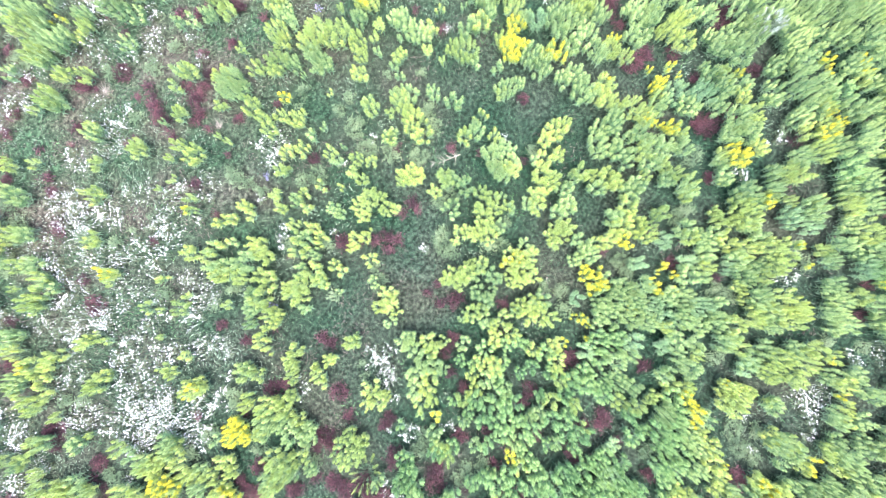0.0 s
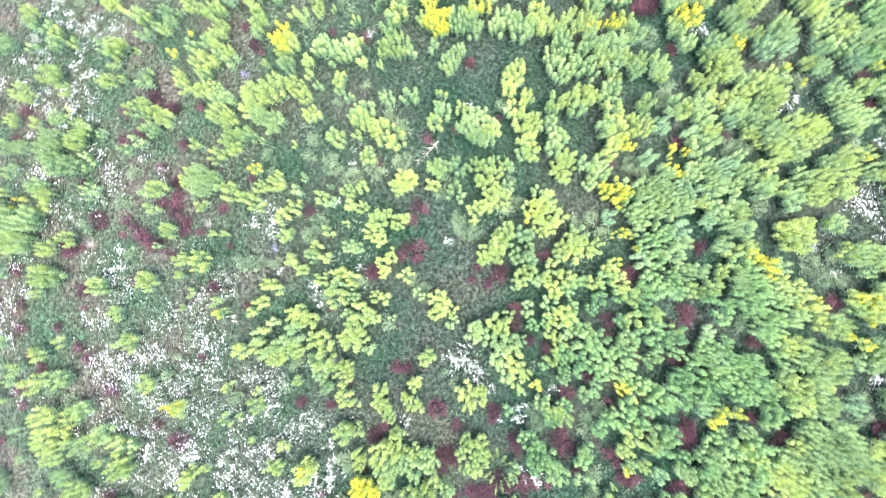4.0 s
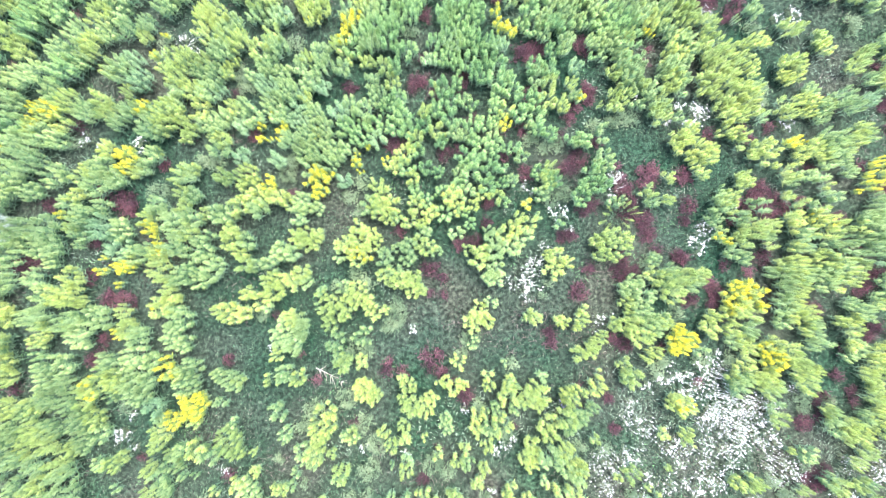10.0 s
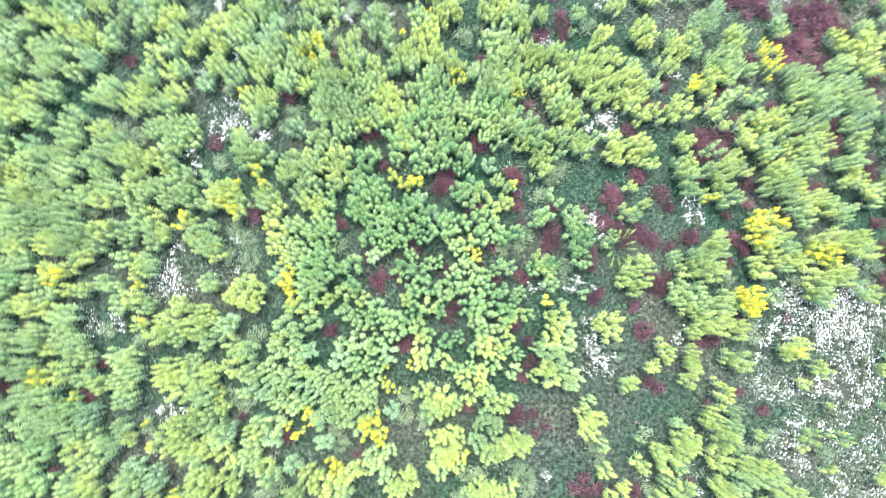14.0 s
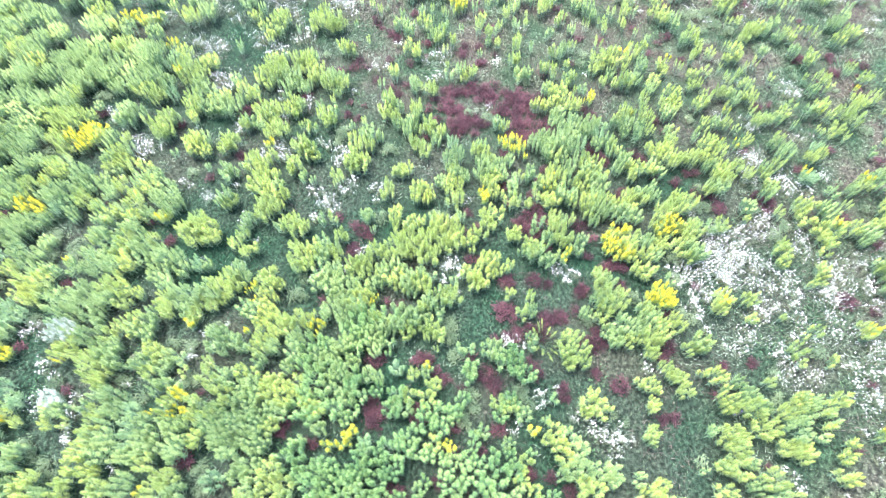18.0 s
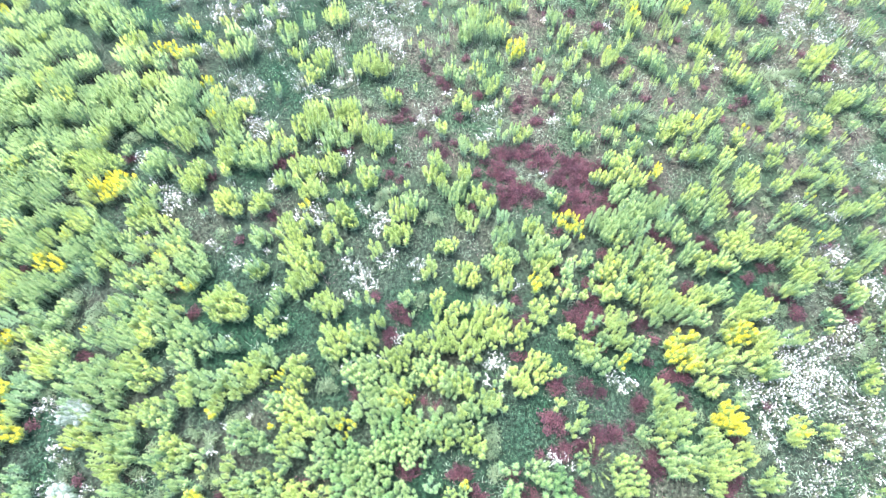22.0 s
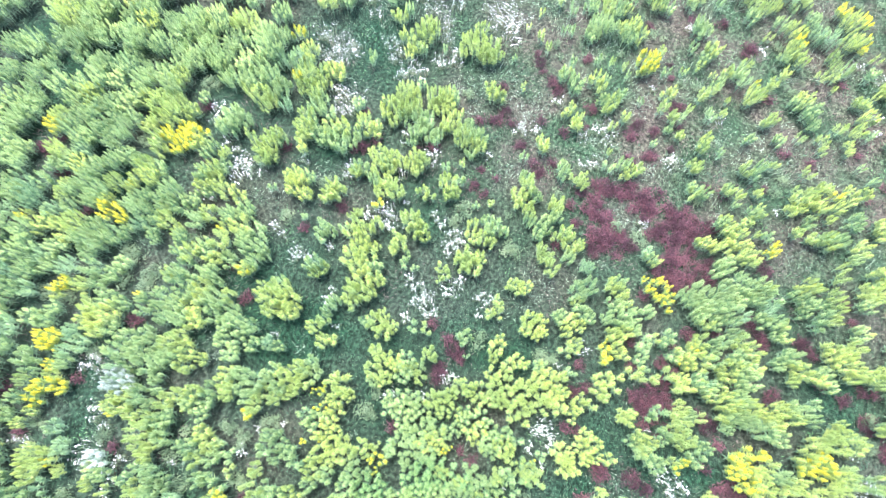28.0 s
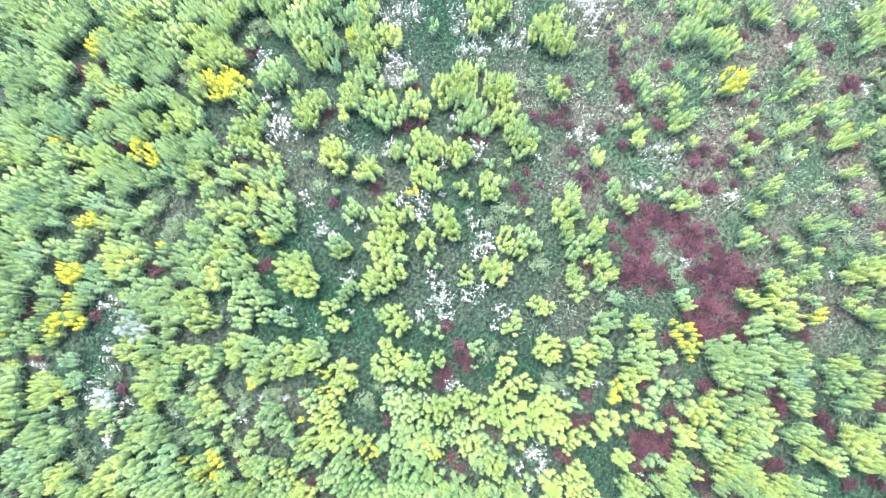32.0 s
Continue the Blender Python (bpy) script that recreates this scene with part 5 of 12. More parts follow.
crowd("green", 15.14, 35.38, 0.59)
crowd("green", 19.24, 35.53, 0.61)
crowd("green", 20.18, 35.59, 0.61)
crowd("green", 17.51, 35.88, 0.47)
crowd("green", 18.57, 36.05, 0.54)
crowd("green", 20.05, 37.28, 0.61)
crowd("green", 15.45, 37.56, 0.60)
crowd("green", 18.42, 38.12, 0.47)
crowd("green", 19.58, 38.15, 0.48)
crowd("green", 15.11, 38.90, 0.67)
crowd("green", 17.22, 39.25, 0.61)
crowd("green", 15.33, 40.26, 0.61)
crowd("green", 16.60, 40.40, 0.54)
crowd("green", 18.03, 44.67, 0.79)
crowd("green", 19.92, 45.37, 0.84)
crowd("green", 21.07, -21.07, 0.16)
crowd("green", 22.76, -20.93, 0.22)
crowd("green", 25.08, -16.55, 0.14)
crowd("green", 25.55, -15.42, 0.36)
crowd("green", 22.48, -15.05, 0.57)
crowd("green", 21.40, -13.54, 0.35)
crowd("green", 25.14, -11.32, 0.37)
crowd("green", 21.37, -9.97, 0.36)
crowd("green", 23.93, -9.62, 0.23)
crowd("green", 21.35, -6.29, 0.47)
crowd("green", 24.44, -5.97, 0.30)
crowd("green", 25.22, -5.96, 0.38)
crowd("green", 23.90, -5.57, 0.30)
crowd("green", 25.08, -5.11, 0.43)
crowd("green", 24.42, -5.07, 0.36)
crowd("green", 22.00, -4.69, 0.30)
crowd("green", 25.20, -4.45, 0.33)
crowd("green", 21.67, -4.37, 0.42)
crowd("green", 21.28, -3.94, 0.36)
crowd("green", 22.82, -3.90, 0.36)
crowd("green", 23.46, -3.64, 0.36)
crowd("green", 24.78, -3.40, 0.30)
crowd("green", 23.32, -3.09, 0.42)
crowd("green", 24.76, -2.80, 0.36)
crowd("green", 25.36, -2.70, 0.38)
crowd("green", 24.22, -2.40, 0.36)
crowd("green", 24.81, -2.00, 0.43)
crowd("green", 24.21, -1.79, 0.49)
crowd("green", 22.04, -1.64, 0.36)
crowd("green", 24.00, -1.42, 0.36)
crowd("green", 22.68, -1.36, 0.42)
crowd("green", 24.93, -1.33, 0.49)
crowd("green", 21.51, -1.25, 0.30)
crowd("green", 23.39, -0.90, 0.49)
crowd("green", 24.25, -0.69, 0.49)
crowd("green", 22.47, -0.68, 0.42)
crowd("green", 21.17, -0.63, 0.36)
crowd("green", 25.79, -0.50, 0.50)
crowd("green", 23.05, -0.28, 0.49)
crowd("green", 25.32, -0.23, 0.39)
crowd("green", 23.77, -0.12, 0.55)
crowd("green", 22.37, 0.36, 0.42)
crowd("green", 22.96, 0.47, 0.49)
crowd("green", 23.89, 0.56, 0.49)
crowd("green", 23.28, 1.08, 0.55)
crowd("green", 21.90, 2.98, 0.37)
crowd("green", 24.77, 3.50, 0.25)
crowd("green", 21.42, 3.55, 0.37)
crowd("green", 21.60, 4.11, 0.49)
crowd("green", 22.91, 4.73, 0.37)
crowd("green", 21.58, 4.75, 0.43)
crowd("green", 22.20, 6.33, 0.43)
crowd("green", 21.71, 6.91, 0.50)
crowd("green", 23.58, 7.82, 0.38)
crowd("green", 25.70, 9.03, 0.34)
crowd("green", 25.63, 9.16, 0.29)
crowd("green", 24.86, 9.28, 0.32)
crowd("green", 24.29, 9.67, 0.38)
crowd("green", 24.99, 9.68, 0.44)
crowd("green", 24.90, 10.48, 0.32)
crowd("green", 26.45, 10.58, 0.40)
crowd("green", 23.90, 11.67, 0.32)
crowd("green", 23.96, 12.21, 0.51)
crowd("green", 24.09, 12.62, 0.38)
crowd("green", 25.02, 13.61, 0.19)
crowd("green", 25.89, 14.94, 0.29)
crowd("green", 25.81, 19.51, 0.53)
crowd("green", 24.58, 19.72, 0.33)
crowd("green", 21.17, 20.27, 0.26)
crowd("green", 25.07, 20.54, 0.26)
crowd("green", 25.06, 20.89, 0.40)
crowd("green", 26.58, 21.95, 0.40)
crowd("green", 25.99, 22.34, 0.47)
crowd("green", 26.42, 22.96, 0.60)
crowd("green", 26.05, 23.29, 0.47)
crowd("green", 23.49, 23.45, 0.40)
crowd("green", 26.26, 23.97, 0.47)
crowd("green", 25.34, 26.04, 0.40)
crowd("green", 22.64, 28.52, 0.40)
crowd("green", 25.89, 28.65, 0.48)
crowd("green", 21.82, 29.33, 0.47)
crowd("green", 23.35, 29.73, 0.54)
crowd("green", 21.34, 33.44, 0.54)
crowd("green", 26.58, 33.75, 0.62)
crowd("green", 23.67, 35.00, 0.48)
crowd("green", 22.62, 35.09, 0.62)
crowd("green", 22.09, 35.71, 0.48)
crowd("green", 23.50, 36.08, 0.62)
crowd("green", 22.60, 36.26, 0.55)
crowd("green", 22.14, 36.74, 0.62)
crowd("green", 24.31, 36.83, 0.69)
crowd("green", 27.00, 37.26, 0.70)
crowd("green", 23.46, 37.66, 0.76)
crowd("green", 25.44, 38.20, 0.63)
crowd("green", 22.24, 38.42, 0.62)
crowd("green", 23.22, 38.49, 0.55)
crowd("green", 26.84, 38.72, 0.59)
crowd("green", 24.81, 38.99, 0.77)
crowd("green", 26.42, 39.04, 0.71)
crowd("green", 23.89, 39.16, 0.56)
crowd("green", 26.70, 40.22, 0.49)
crowd("green", 25.44, 41.56, 0.51)
crowd("green", 24.93, 42.29, 0.71)
crowd("green", 26.60, 42.50, 0.55)
crowd("green", 26.53, 43.56, 0.91)
crowd("green", 24.36, 44.10, 0.80)
crowd("green", 26.11, 44.59, 0.65)
crowd("green", 22.38, 44.66, 0.87)
crowd("green", 22.84, 45.68, 0.73)
crowd("green", 25.06, 46.97, 0.86)
crowd("green", 28.17, -18.64, 0.37)
crowd("green", 27.48, -13.00, 0.45)
crowd("green", 30.46, -6.88, 0.47)
crowd("green", 29.31, -6.43, 0.40)
crowd("green", 28.92, -5.58, 0.44)
crowd("green", 29.75, -4.65, 0.33)
crowd("green", 28.26, -2.59, 0.27)
crowd("green", 32.37, -1.57, 0.34)
crowd("green", 29.25, -1.57, 0.39)
crowd("green", 31.65, -1.22, 0.28)
crowd("green", 29.52, -0.51, 0.17)
crowd("green", 30.44, 0.03, 0.34)
crowd("green", 28.19, 0.05, 0.34)
crowd("green", 32.58, 0.86, 0.21)
crowd("green", 32.21, 4.66, 0.17)
crowd("green", 30.00, 6.05, 0.41)
crowd("green", 29.68, 6.93, 0.27)
crowd("green", 28.18, 9.39, 0.29)
crowd("green", 28.68, 9.47, 0.41)
crowd("green", 27.58, 11.49, 0.35)
crowd("green", 28.76, 11.82, 0.19)
crowd("green", 29.24, 14.58, 0.42)
crowd("green", 28.13, 14.89, 0.35)
crowd("green", 29.01, 15.00, 0.53)
crowd("green", 29.60, 15.66, 0.42)
crowd("green", 31.26, 16.87, 0.27)
crowd("green", 28.04, 17.14, 0.26)
crowd("green", 28.78, 17.18, 0.33)
crowd("green", 31.64, 17.25, 0.34)
crowd("green", 28.48, 17.74, 0.46)
crowd("green", 29.15, 17.92, 0.47)
crowd("green", 28.33, 18.37, 0.47)
crowd("green", 27.73, 18.41, 0.33)
crowd("green", 29.22, 18.50, 0.47)
crowd("green", 29.06, 19.50, 0.40)
crowd("green", 27.93, 20.88, 0.27)
crowd("green", 27.11, 21.69, 0.33)
crowd("green", 27.98, 24.04, 0.47)
crowd("green", 27.07, 24.63, 0.40)
crowd("green", 28.35, 24.82, 0.61)
crowd("green", 30.65, 25.40, 0.41)
crowd("green", 30.65, 26.55, 0.41)
crowd("green", 28.64, 27.26, 0.48)
crowd("green", 28.18, 27.75, 0.55)
crowd("green", 29.17, 28.16, 0.69)
crowd("green", 32.34, 28.77, 0.53)
crowd("green", 31.09, 29.12, 0.97)
crowd("green", 29.87, 29.16, 0.62)
crowd("green", 28.63, 29.18, 0.76)
crowd("green", 28.08, 30.20, 0.48)
crowd("green", 28.46, 31.02, 0.55)
crowd("green", 28.77, 31.60, 0.42)
crowd("green", 29.27, 31.75, 0.80)
crowd("green", 29.42, 32.44, 0.59)
crowd("green", 29.71, 32.74, 0.72)
crowd("green", 30.35, 33.28, 0.67)
crowd("green", 28.59, 33.35, 0.77)
crowd("green", 30.90, 33.64, 0.81)
crowd("green", 28.85, 33.91, 0.81)
crowd("green", 31.26, 34.33, 0.93)
crowd("green", 29.15, 34.52, 0.51)
crowd("green", 30.04, 34.55, 0.37)
crowd("green", 30.42, 34.89, 0.72)
crowd("green", 27.50, 36.17, 0.39)
crowd("green", 28.59, 37.15, 0.71)
crowd("green", 29.26, 37.33, 0.60)
crowd("green", 28.24, 37.35, 0.66)
crowd("green", 29.18, 37.55, 0.77)
crowd("green", 31.55, 38.62, 0.71)
crowd("green", 30.63, 39.01, 0.62)
crowd("green", 28.61, 39.45, 0.72)
crowd("green", 28.73, 40.25, 0.79)
crowd("green", 30.50, 40.54, 0.93)
crowd("green", 29.71, 40.69, 1.00)
crowd("green", 30.90, 40.96, 0.67)
crowd("green", 27.34, 41.01, 0.57)
crowd("green", 27.64, 41.02, 0.93)
crowd("green", 28.12, 42.46, 0.75)
crowd("green", 30.20, 46.53, 0.69)
crowd("green", 29.34, 46.94, 0.73)
crowd("green", 27.26, 47.22, 0.66)
crowd("green", 27.99, 47.46, 0.88)
crowd("green", 28.47, 49.51, 0.87)
crowd("green", 38.34, -27.56, 0.20)
crowd("green", 37.18, -27.06, 0.25)
crowd("green", 33.19, -25.87, 0.19)
crowd("green", 36.78, -23.98, 0.27)
crowd("green", 33.55, -23.95, 0.14)
crowd("green", 37.38, -19.85, 0.22)
crowd("green", 38.11, -19.04, 0.24)
crowd("green", 33.81, -17.86, 0.40)
crowd("green", 35.03, -17.77, 0.40)
crowd("green", 34.40, -16.98, 0.40)
crowd("green", 35.27, -10.07, 0.43)
crowd("green", 36.32, -7.31, 0.27)
crowd("green", 37.60, -4.22, 0.22)
crowd("green", 37.00, -3.74, 0.44)
crowd("green", 37.43, -3.00, 0.37)
crowd("green", 37.83, 0.45, 0.30)
crowd("green", 38.38, 0.84, 0.47)
crowd("green", 37.32, 1.74, 0.35)
crowd("green", 34.72, 1.94, 0.27)
crowd("green", 34.10, 3.54, 0.29)
crowd("green", 33.44, 4.08, 0.23)
crowd("green", 37.10, 5.03, 0.20)
crowd("green", 34.73, 6.05, 0.18)
crowd("green", 36.26, 7.25, 0.15)
crowd("green", 34.53, 7.26, 0.30)
crowd("green", 34.01, 8.22, 0.36)
crowd("green", 35.57, 8.42, 0.19)
crowd("green", 36.70, 9.18, 0.22)
crowd("green", 38.46, 10.09, 0.49)
crowd("green", 34.49, 10.17, 0.48)
crowd("green", 34.96, 10.74, 0.48)
crowd("green", 36.00, 10.74, 0.23)
crowd("green", 38.46, 11.28, 0.21)
crowd("green", 35.46, 14.31, 0.15)
crowd("green", 33.98, 19.95, 0.27)
crowd("green", 38.01, 31.43, 0.44)
crowd("green", 38.69, 38.42, 0.54)
crowd("green", 37.54, 45.48, 0.82)
crowd("green", 42.27, -25.87, 0.14)
crowd("green", 44.77, -25.29, 0.38)
crowd("green", 44.45, -24.31, 0.38)
crowd("green", 43.46, -23.91, 0.28)
crowd("green", 41.98, -23.85, 0.18)
crowd("green", 41.30, -17.68, 0.19)
crowd("green", 39.44, -16.92, 0.37)
crowd("green", 39.80, -14.19, 0.20)
crowd("green", 44.35, -10.42, 0.16)
crowd("green", 40.74, -5.51, 0.38)
crowd("green", 44.01, -3.16, 0.44)
crowd("green", 44.70, -2.02, 0.21)
crowd("green", 39.05, 2.78, 0.42)
crowd("green", 39.55, 3.66, 0.24)
crowd("green", 40.50, 3.72, 0.30)
crowd("green", 42.45, 6.42, 0.37)
crowd("green", 42.88, 6.92, 0.65)
crowd("green", 39.04, 7.90, 0.55)
crowd("green", 42.12, 8.05, 0.20)
crowd("green", 42.63, 8.62, 0.22)
crowd("green", 40.75, 8.83, 0.49)
crowd("green", 43.43, 8.88, 0.43)
crowd("green", 39.15, 9.17, 0.49)
crowd("green", 40.06, 11.68, 0.24)
crowd("green", 43.78, 21.52, 0.42)
crowd("green", 42.70, 21.54, 0.61)
crowd("green", 42.63, 26.47, 0.70)
crowd("green", 42.04, 37.07, 0.54)
crowd("green", 39.41, 37.71, 0.97)
crowd("green", 39.48, 39.05, 0.75)
crowd("green", 40.46, 39.48, 0.67)
crowd("green", 39.49, 40.12, 0.63)
crowd("green", 39.85, 41.59, 0.85)
crowd("green", 40.69, 42.97, 0.64)
crowd("green", 40.77, 47.48, 0.82)
crowd("green", 46.18, -2.59, 0.44)
crowd("green", 47.44, 0.45, 0.26)
# deep, in the open, stem by stem
stand("deep", 0.59, 8.86, 0.49)
stand("deep", 6.25, 1.31, 0.25)
stand("deep", 7.63, 2.62, 0.55)
stand("deep", 8.09, 3.19, 0.55)
stand("deep", 6.13, 3.51, 0.43)
stand("deep", 8.35, 3.79, 0.55)
stand("deep", 5.76, 9.61, 0.49)
stand("deep", 3.41, 14.32, 0.49)
# deep, standing apart
grow("deep", 1.64, 1.61, 0.31)
grow("deep", 2.600, 3.51, 0.43)
grow("deep", 0.90, 3.67, 0.43)
grow("deep", 2.85, 4.29, 0.43)
grow("deep", 0.13, 4.38, 0.31)
grow("deep", -0.47, 4.66, 0.37)
grow("deep", 2.18, 4.88, 0.49)
grow("deep", 1.57, 5.16, 0.43)
grow("deep", 2.95, 5.31, 0.49)
grow("deep", -0.90, 5.64, 0.37)
grow("deep", 0.30, 6.02, 0.37)
grow("deep", -1.32, 6.61, 0.43)
grow("deep", -0.44, 6.93, 0.43)
grow("deep", 1.05, 7.17, 0.49)
grow("deep", 0.38, 7.76, 0.43)
grow("deep", 2.16, 7.86, 0.31)
grow("deep", 1.15, 8.18, 0.49)
grow("deep", -1.74, 8.51, 0.43)
grow("deep", 1.35, 9.08, 0.37)
grow("deep", 2.73, 9.43, 0.55)
grow("deep", 1.54, 9.97, 0.36)
grow("deep", 2.18, 10.10, 0.49)
grow("deep", -1.66, 10.22, 0.43)
grow("deep", 1.19, 10.61, 0.55)
grow("deep", 2.56, 11.16, 0.43)
grow("deep", 0.43, 11.30, 0.42)
grow("deep", 2.21, 11.72, 0.49)
grow("deep", 1.34, 12.00, 0.54)
grow("deep", 1.17, 12.86, 0.55)
grow("deep", 8.94, 3.31, 0.37)
grow("deep", 5.57, 6.46, 0.43)
grow("deep", 4.97, 7.86, 0.49)
grow("deep", 3.51, 8.93, 0.49)
grow("deep", 3.59, 9.74, 0.49)
grow("deep", 8.72, 10.04, 0.17)
grow("deep", 3.17, 10.46, 0.43)
grow("deep", 6.63, 10.48, 0.37)
grow("deep", 5.67, 11.75, 0.43)
grow("deep", 5.25, 13.93, 0.49)
grow("deep", 3.05, 14.88, 0.49)
# deep, in closed growth
crowd("deep", 1.28, 2.27, 0.31)
crowd("deep", 1.79, 4.20, 0.50)
crowd("deep", 2.16, 5.81, 0.43)
crowd("deep", 2.04, 6.65, 0.43)
crowd("deep", 2.68, 6.78, 0.43)
crowd("deep", 2.20, 11.40, 0.55)
crowd("deep", 2.74, 12.62, 0.43)
crowd("deep", 2.39, 13.18, 0.50)
crowd("deep", 1.80, 13.35, 0.50)
crowd("deep", 2.85, 13.95, 0.37)
crowd("deep", 7.83, 5.44, 0.50)
crowd("deep", 7.21, 5.61, 0.24)
crowd("deep", 7.97, 5.68, 0.28)
crowd("deep", 4.59, 7.18, 0.43)
crowd("deep", 3.40, 7.73, 0.43)
crowd("deep", 4.41, 8.53, 0.43)
crowd("deep", 3.34, 11.04, 0.43)
crowd("deep", 7.34, 11.64, 0.44)
crowd("deep", 6.67, 11.69, 0.50)
crowd("deep", 8.60, 11.83, 0.40)
crowd("deep", 5.16, 12.06, 0.37)
crowd("deep", 5.55, 12.70, 0.50)
crowd("deep", 7.87, 13.09, 0.56)
crowd("deep", 6.01, 13.48, 0.50)
crowd("deep", 7.25, 13.80, 0.50)
crowd("deep", 7.90, 14.07, 0.40)
crowd("deep", 6.40, 14.13, 0.50)
crowd("deep", 5.56, 14.45, 0.50)
crowd("deep", 8.71, 14.50, 0.42)
crowd("deep", 7.93, 14.53, 0.41)
crowd("deep", 10.67, 9.60, 0.30)
crowd("deep", 10.87, 10.35, 0.30)
crowd("deep", 10.29, 10.84, 0.41)
crowd("deep", 11.11, 11.29, 0.42)
crowd("deep", 10.06, 11.52, 0.47)
crowd("deep", 9.42, 11.56, 0.47)
crowd("deep", 9.44, 11.82, 0.41)
crowd("deep", 10.64, 11.85, 0.48)
crowd("deep", 9.05, 12.24, 0.35)
crowd("deep", 9.76, 12.33, 0.42)
crowd("deep", 9.03, 13.37, 0.42)
crowd("deep", 9.28, 14.02, 0.42)
# lime, in the open, stem by stem
stand("lime", -26.30, -13.02, 0.48)
stand("lime", -18.02, -20.37, 0.36)
stand("lime", -19.16, 0.25, 0.57)
stand("lime", -9.29, -5.81, 0.32)
stand("lime", -11.22, -2.12, 0.57)
stand("lime", -11.26, 5.02, 0.31)
stand("lime", -8.25, -26.73, 0.29)
stand("lime", -7.39, -22.13, 0.23)
stand("lime", -3.77, -17.17, 0.41)
stand("lime", -4.58, -16.40, 0.64)
stand("lime", -7.02, -12.51, 0.46)
stand("lime", -5.19, -9.00, 0.34)
stand("lime", -6.74, -8.29, 0.64)
stand("lime", -6.55, -7.53, 0.45)
stand("lime", -7.97, -5.73, 0.44)
stand("lime", 2.550, -24.66, 0.41)
stand("lime", 0.82, -18.90, 0.41)
stand("lime", -2.23, -18.36, 0.53)
stand("lime", -0.92, -17.46, 0.29)
stand("lime", 2.13, -16.74, 0.58)
stand("lime", -1.88, -15.99, 0.52)
stand("lime", -0.30, -12.41, 0.40)
stand("lime", -0.40, 20.10, 0.37)
stand("lime", 3.45, -27.72, 0.65)
stand("lime", 3.30, -25.69, 0.47)
stand("lime", 4.89, -25.37, 0.65)
stand("lime", 4.67, -22.34, 0.35)
stand("lime", 5.95, -20.80, 0.35)
stand("lime", 7.26, -19.66, 0.47)
stand("lime", 3.86, -19.43, 0.53)
stand("lime", 8.30, -13.75, 0.29)
stand("lime", 8.44, -11.98, 0.23)
stand("lime", 7.69, -6.74, 0.25)
stand("lime", 9.07, -24.72, 0.41)
stand("lime", 12.04, -21.87, 0.53)
stand("lime", 14.24, -18.65, 0.58)
stand("lime", 9.35, -18.27, 0.41)
stand("lime", 10.17, -13.39, 0.29)
stand("lime", 12.11, -10.49, 0.29)
stand("lime", 15.21, -15.48, 0.29)
stand("lime", 18.01, -13.64, 0.29)
stand("lime", 16.97, -9.79, 0.40)
stand("lime", 19.26, 10.77, 0.43)
stand("lime", 26.79, -10.48, 0.44)
stand("lime", 24.72, 16.77, 0.32)
stand("lime", 29.37, -22.75, 0.37)
stand("lime", 30.45, -21.94, 0.30)
stand("lime", 32.34, -7.26, 0.41)
stand("lime", 32.68, -2.12, 0.23)
stand("lime", 31.18, 1.93, 0.34)
stand("lime", 31.18, 2.26, 0.34)
stand("lime", 30.08, 10.99, 0.35)
stand("lime", 32.34, 14.20, 0.30)
stand("lime", 32.42, 14.78, 0.54)
stand("lime", 31.61, 26.74, 0.62)
stand("lime", 27.29, 33.65, 0.62)
stand("lime", 33.34, -22.08, 0.47)
stand("lime", 38.54, -15.72, 0.51)
stand("lime", 37.74, -9.29, 0.44)
stand("lime", 34.67, -4.92, 0.21)
stand("lime", 35.63, -1.60, 0.40)
stand("lime", 35.96, 4.31, 0.24)
stand("lime", 36.50, 16.84, 0.48)
stand("lime", 35.89, 27.72, 0.51)
stand("lime", 38.76, 28.16, 0.44)
stand("lime", 37.18, 28.98, 0.35)
stand("lime", 37.85, 33.17, 0.44)
stand("lime", 36.26, 34.12, 0.61)
stand("lime", 35.88, 34.85, 0.61)
stand("lime", 35.69, 41.20, 0.61)
stand("lime", 43.84, -16.51, 0.31)
stand("lime", 43.20, -16.01, 0.53)
stand("lime", 41.78, -8.97, 0.46)
stand("lime", 42.61, -8.66, 0.54)
stand("lime", 42.71, -2.23, 0.55)
stand("lime", 39.79, 22.10, 0.35)
# lime, standing apart
grow("lime", -28.42, -12.23, 0.42)
grow("lime", -27.25, -11.40, 0.42)
grow("lime", -23.15, -16.78, 0.42)
grow("lime", -24.01, -12.86, 0.60)
grow("lime", -26.27, -9.57, 0.48)
grow("lime", -24.44, -8.01, 0.53)
grow("lime", -21.51, -6.07, 0.49)
grow("lime", -15.60, -22.91, 0.41)
grow("lime", -16.49, -20.26, 0.18)
grow("lime", -17.79, -18.60, 0.47)
grow("lime", -19.48, -18.14, 0.48)
grow("lime", -16.60, -17.18, 0.41)
grow("lime", -20.39, -17.00, 0.42)
grow("lime", -16.99, -16.66, 0.53)
grow("lime", -20.31, -16.41, 0.53)
grow("lime", -17.64, -9.46, 0.39)
grow("lime", -17.20, -9.16, 0.33)
grow("lime", -19.54, -2.32, 0.44)
grow("lime", -16.61, -1.76, 0.38)
grow("lime", -20.06, -0.63, 0.51)
grow("lime", -19.29, -0.60, 0.63)
grow("lime", -17.15, 9.52, 0.49)
grow("lime", -16.71, 11.12, 0.43)
grow("lime", -17.48, 12.33, 0.55)
grow("lime", -17.04, 13.91, 0.61)
grow("lime", -11.80, -20.96, 0.23)
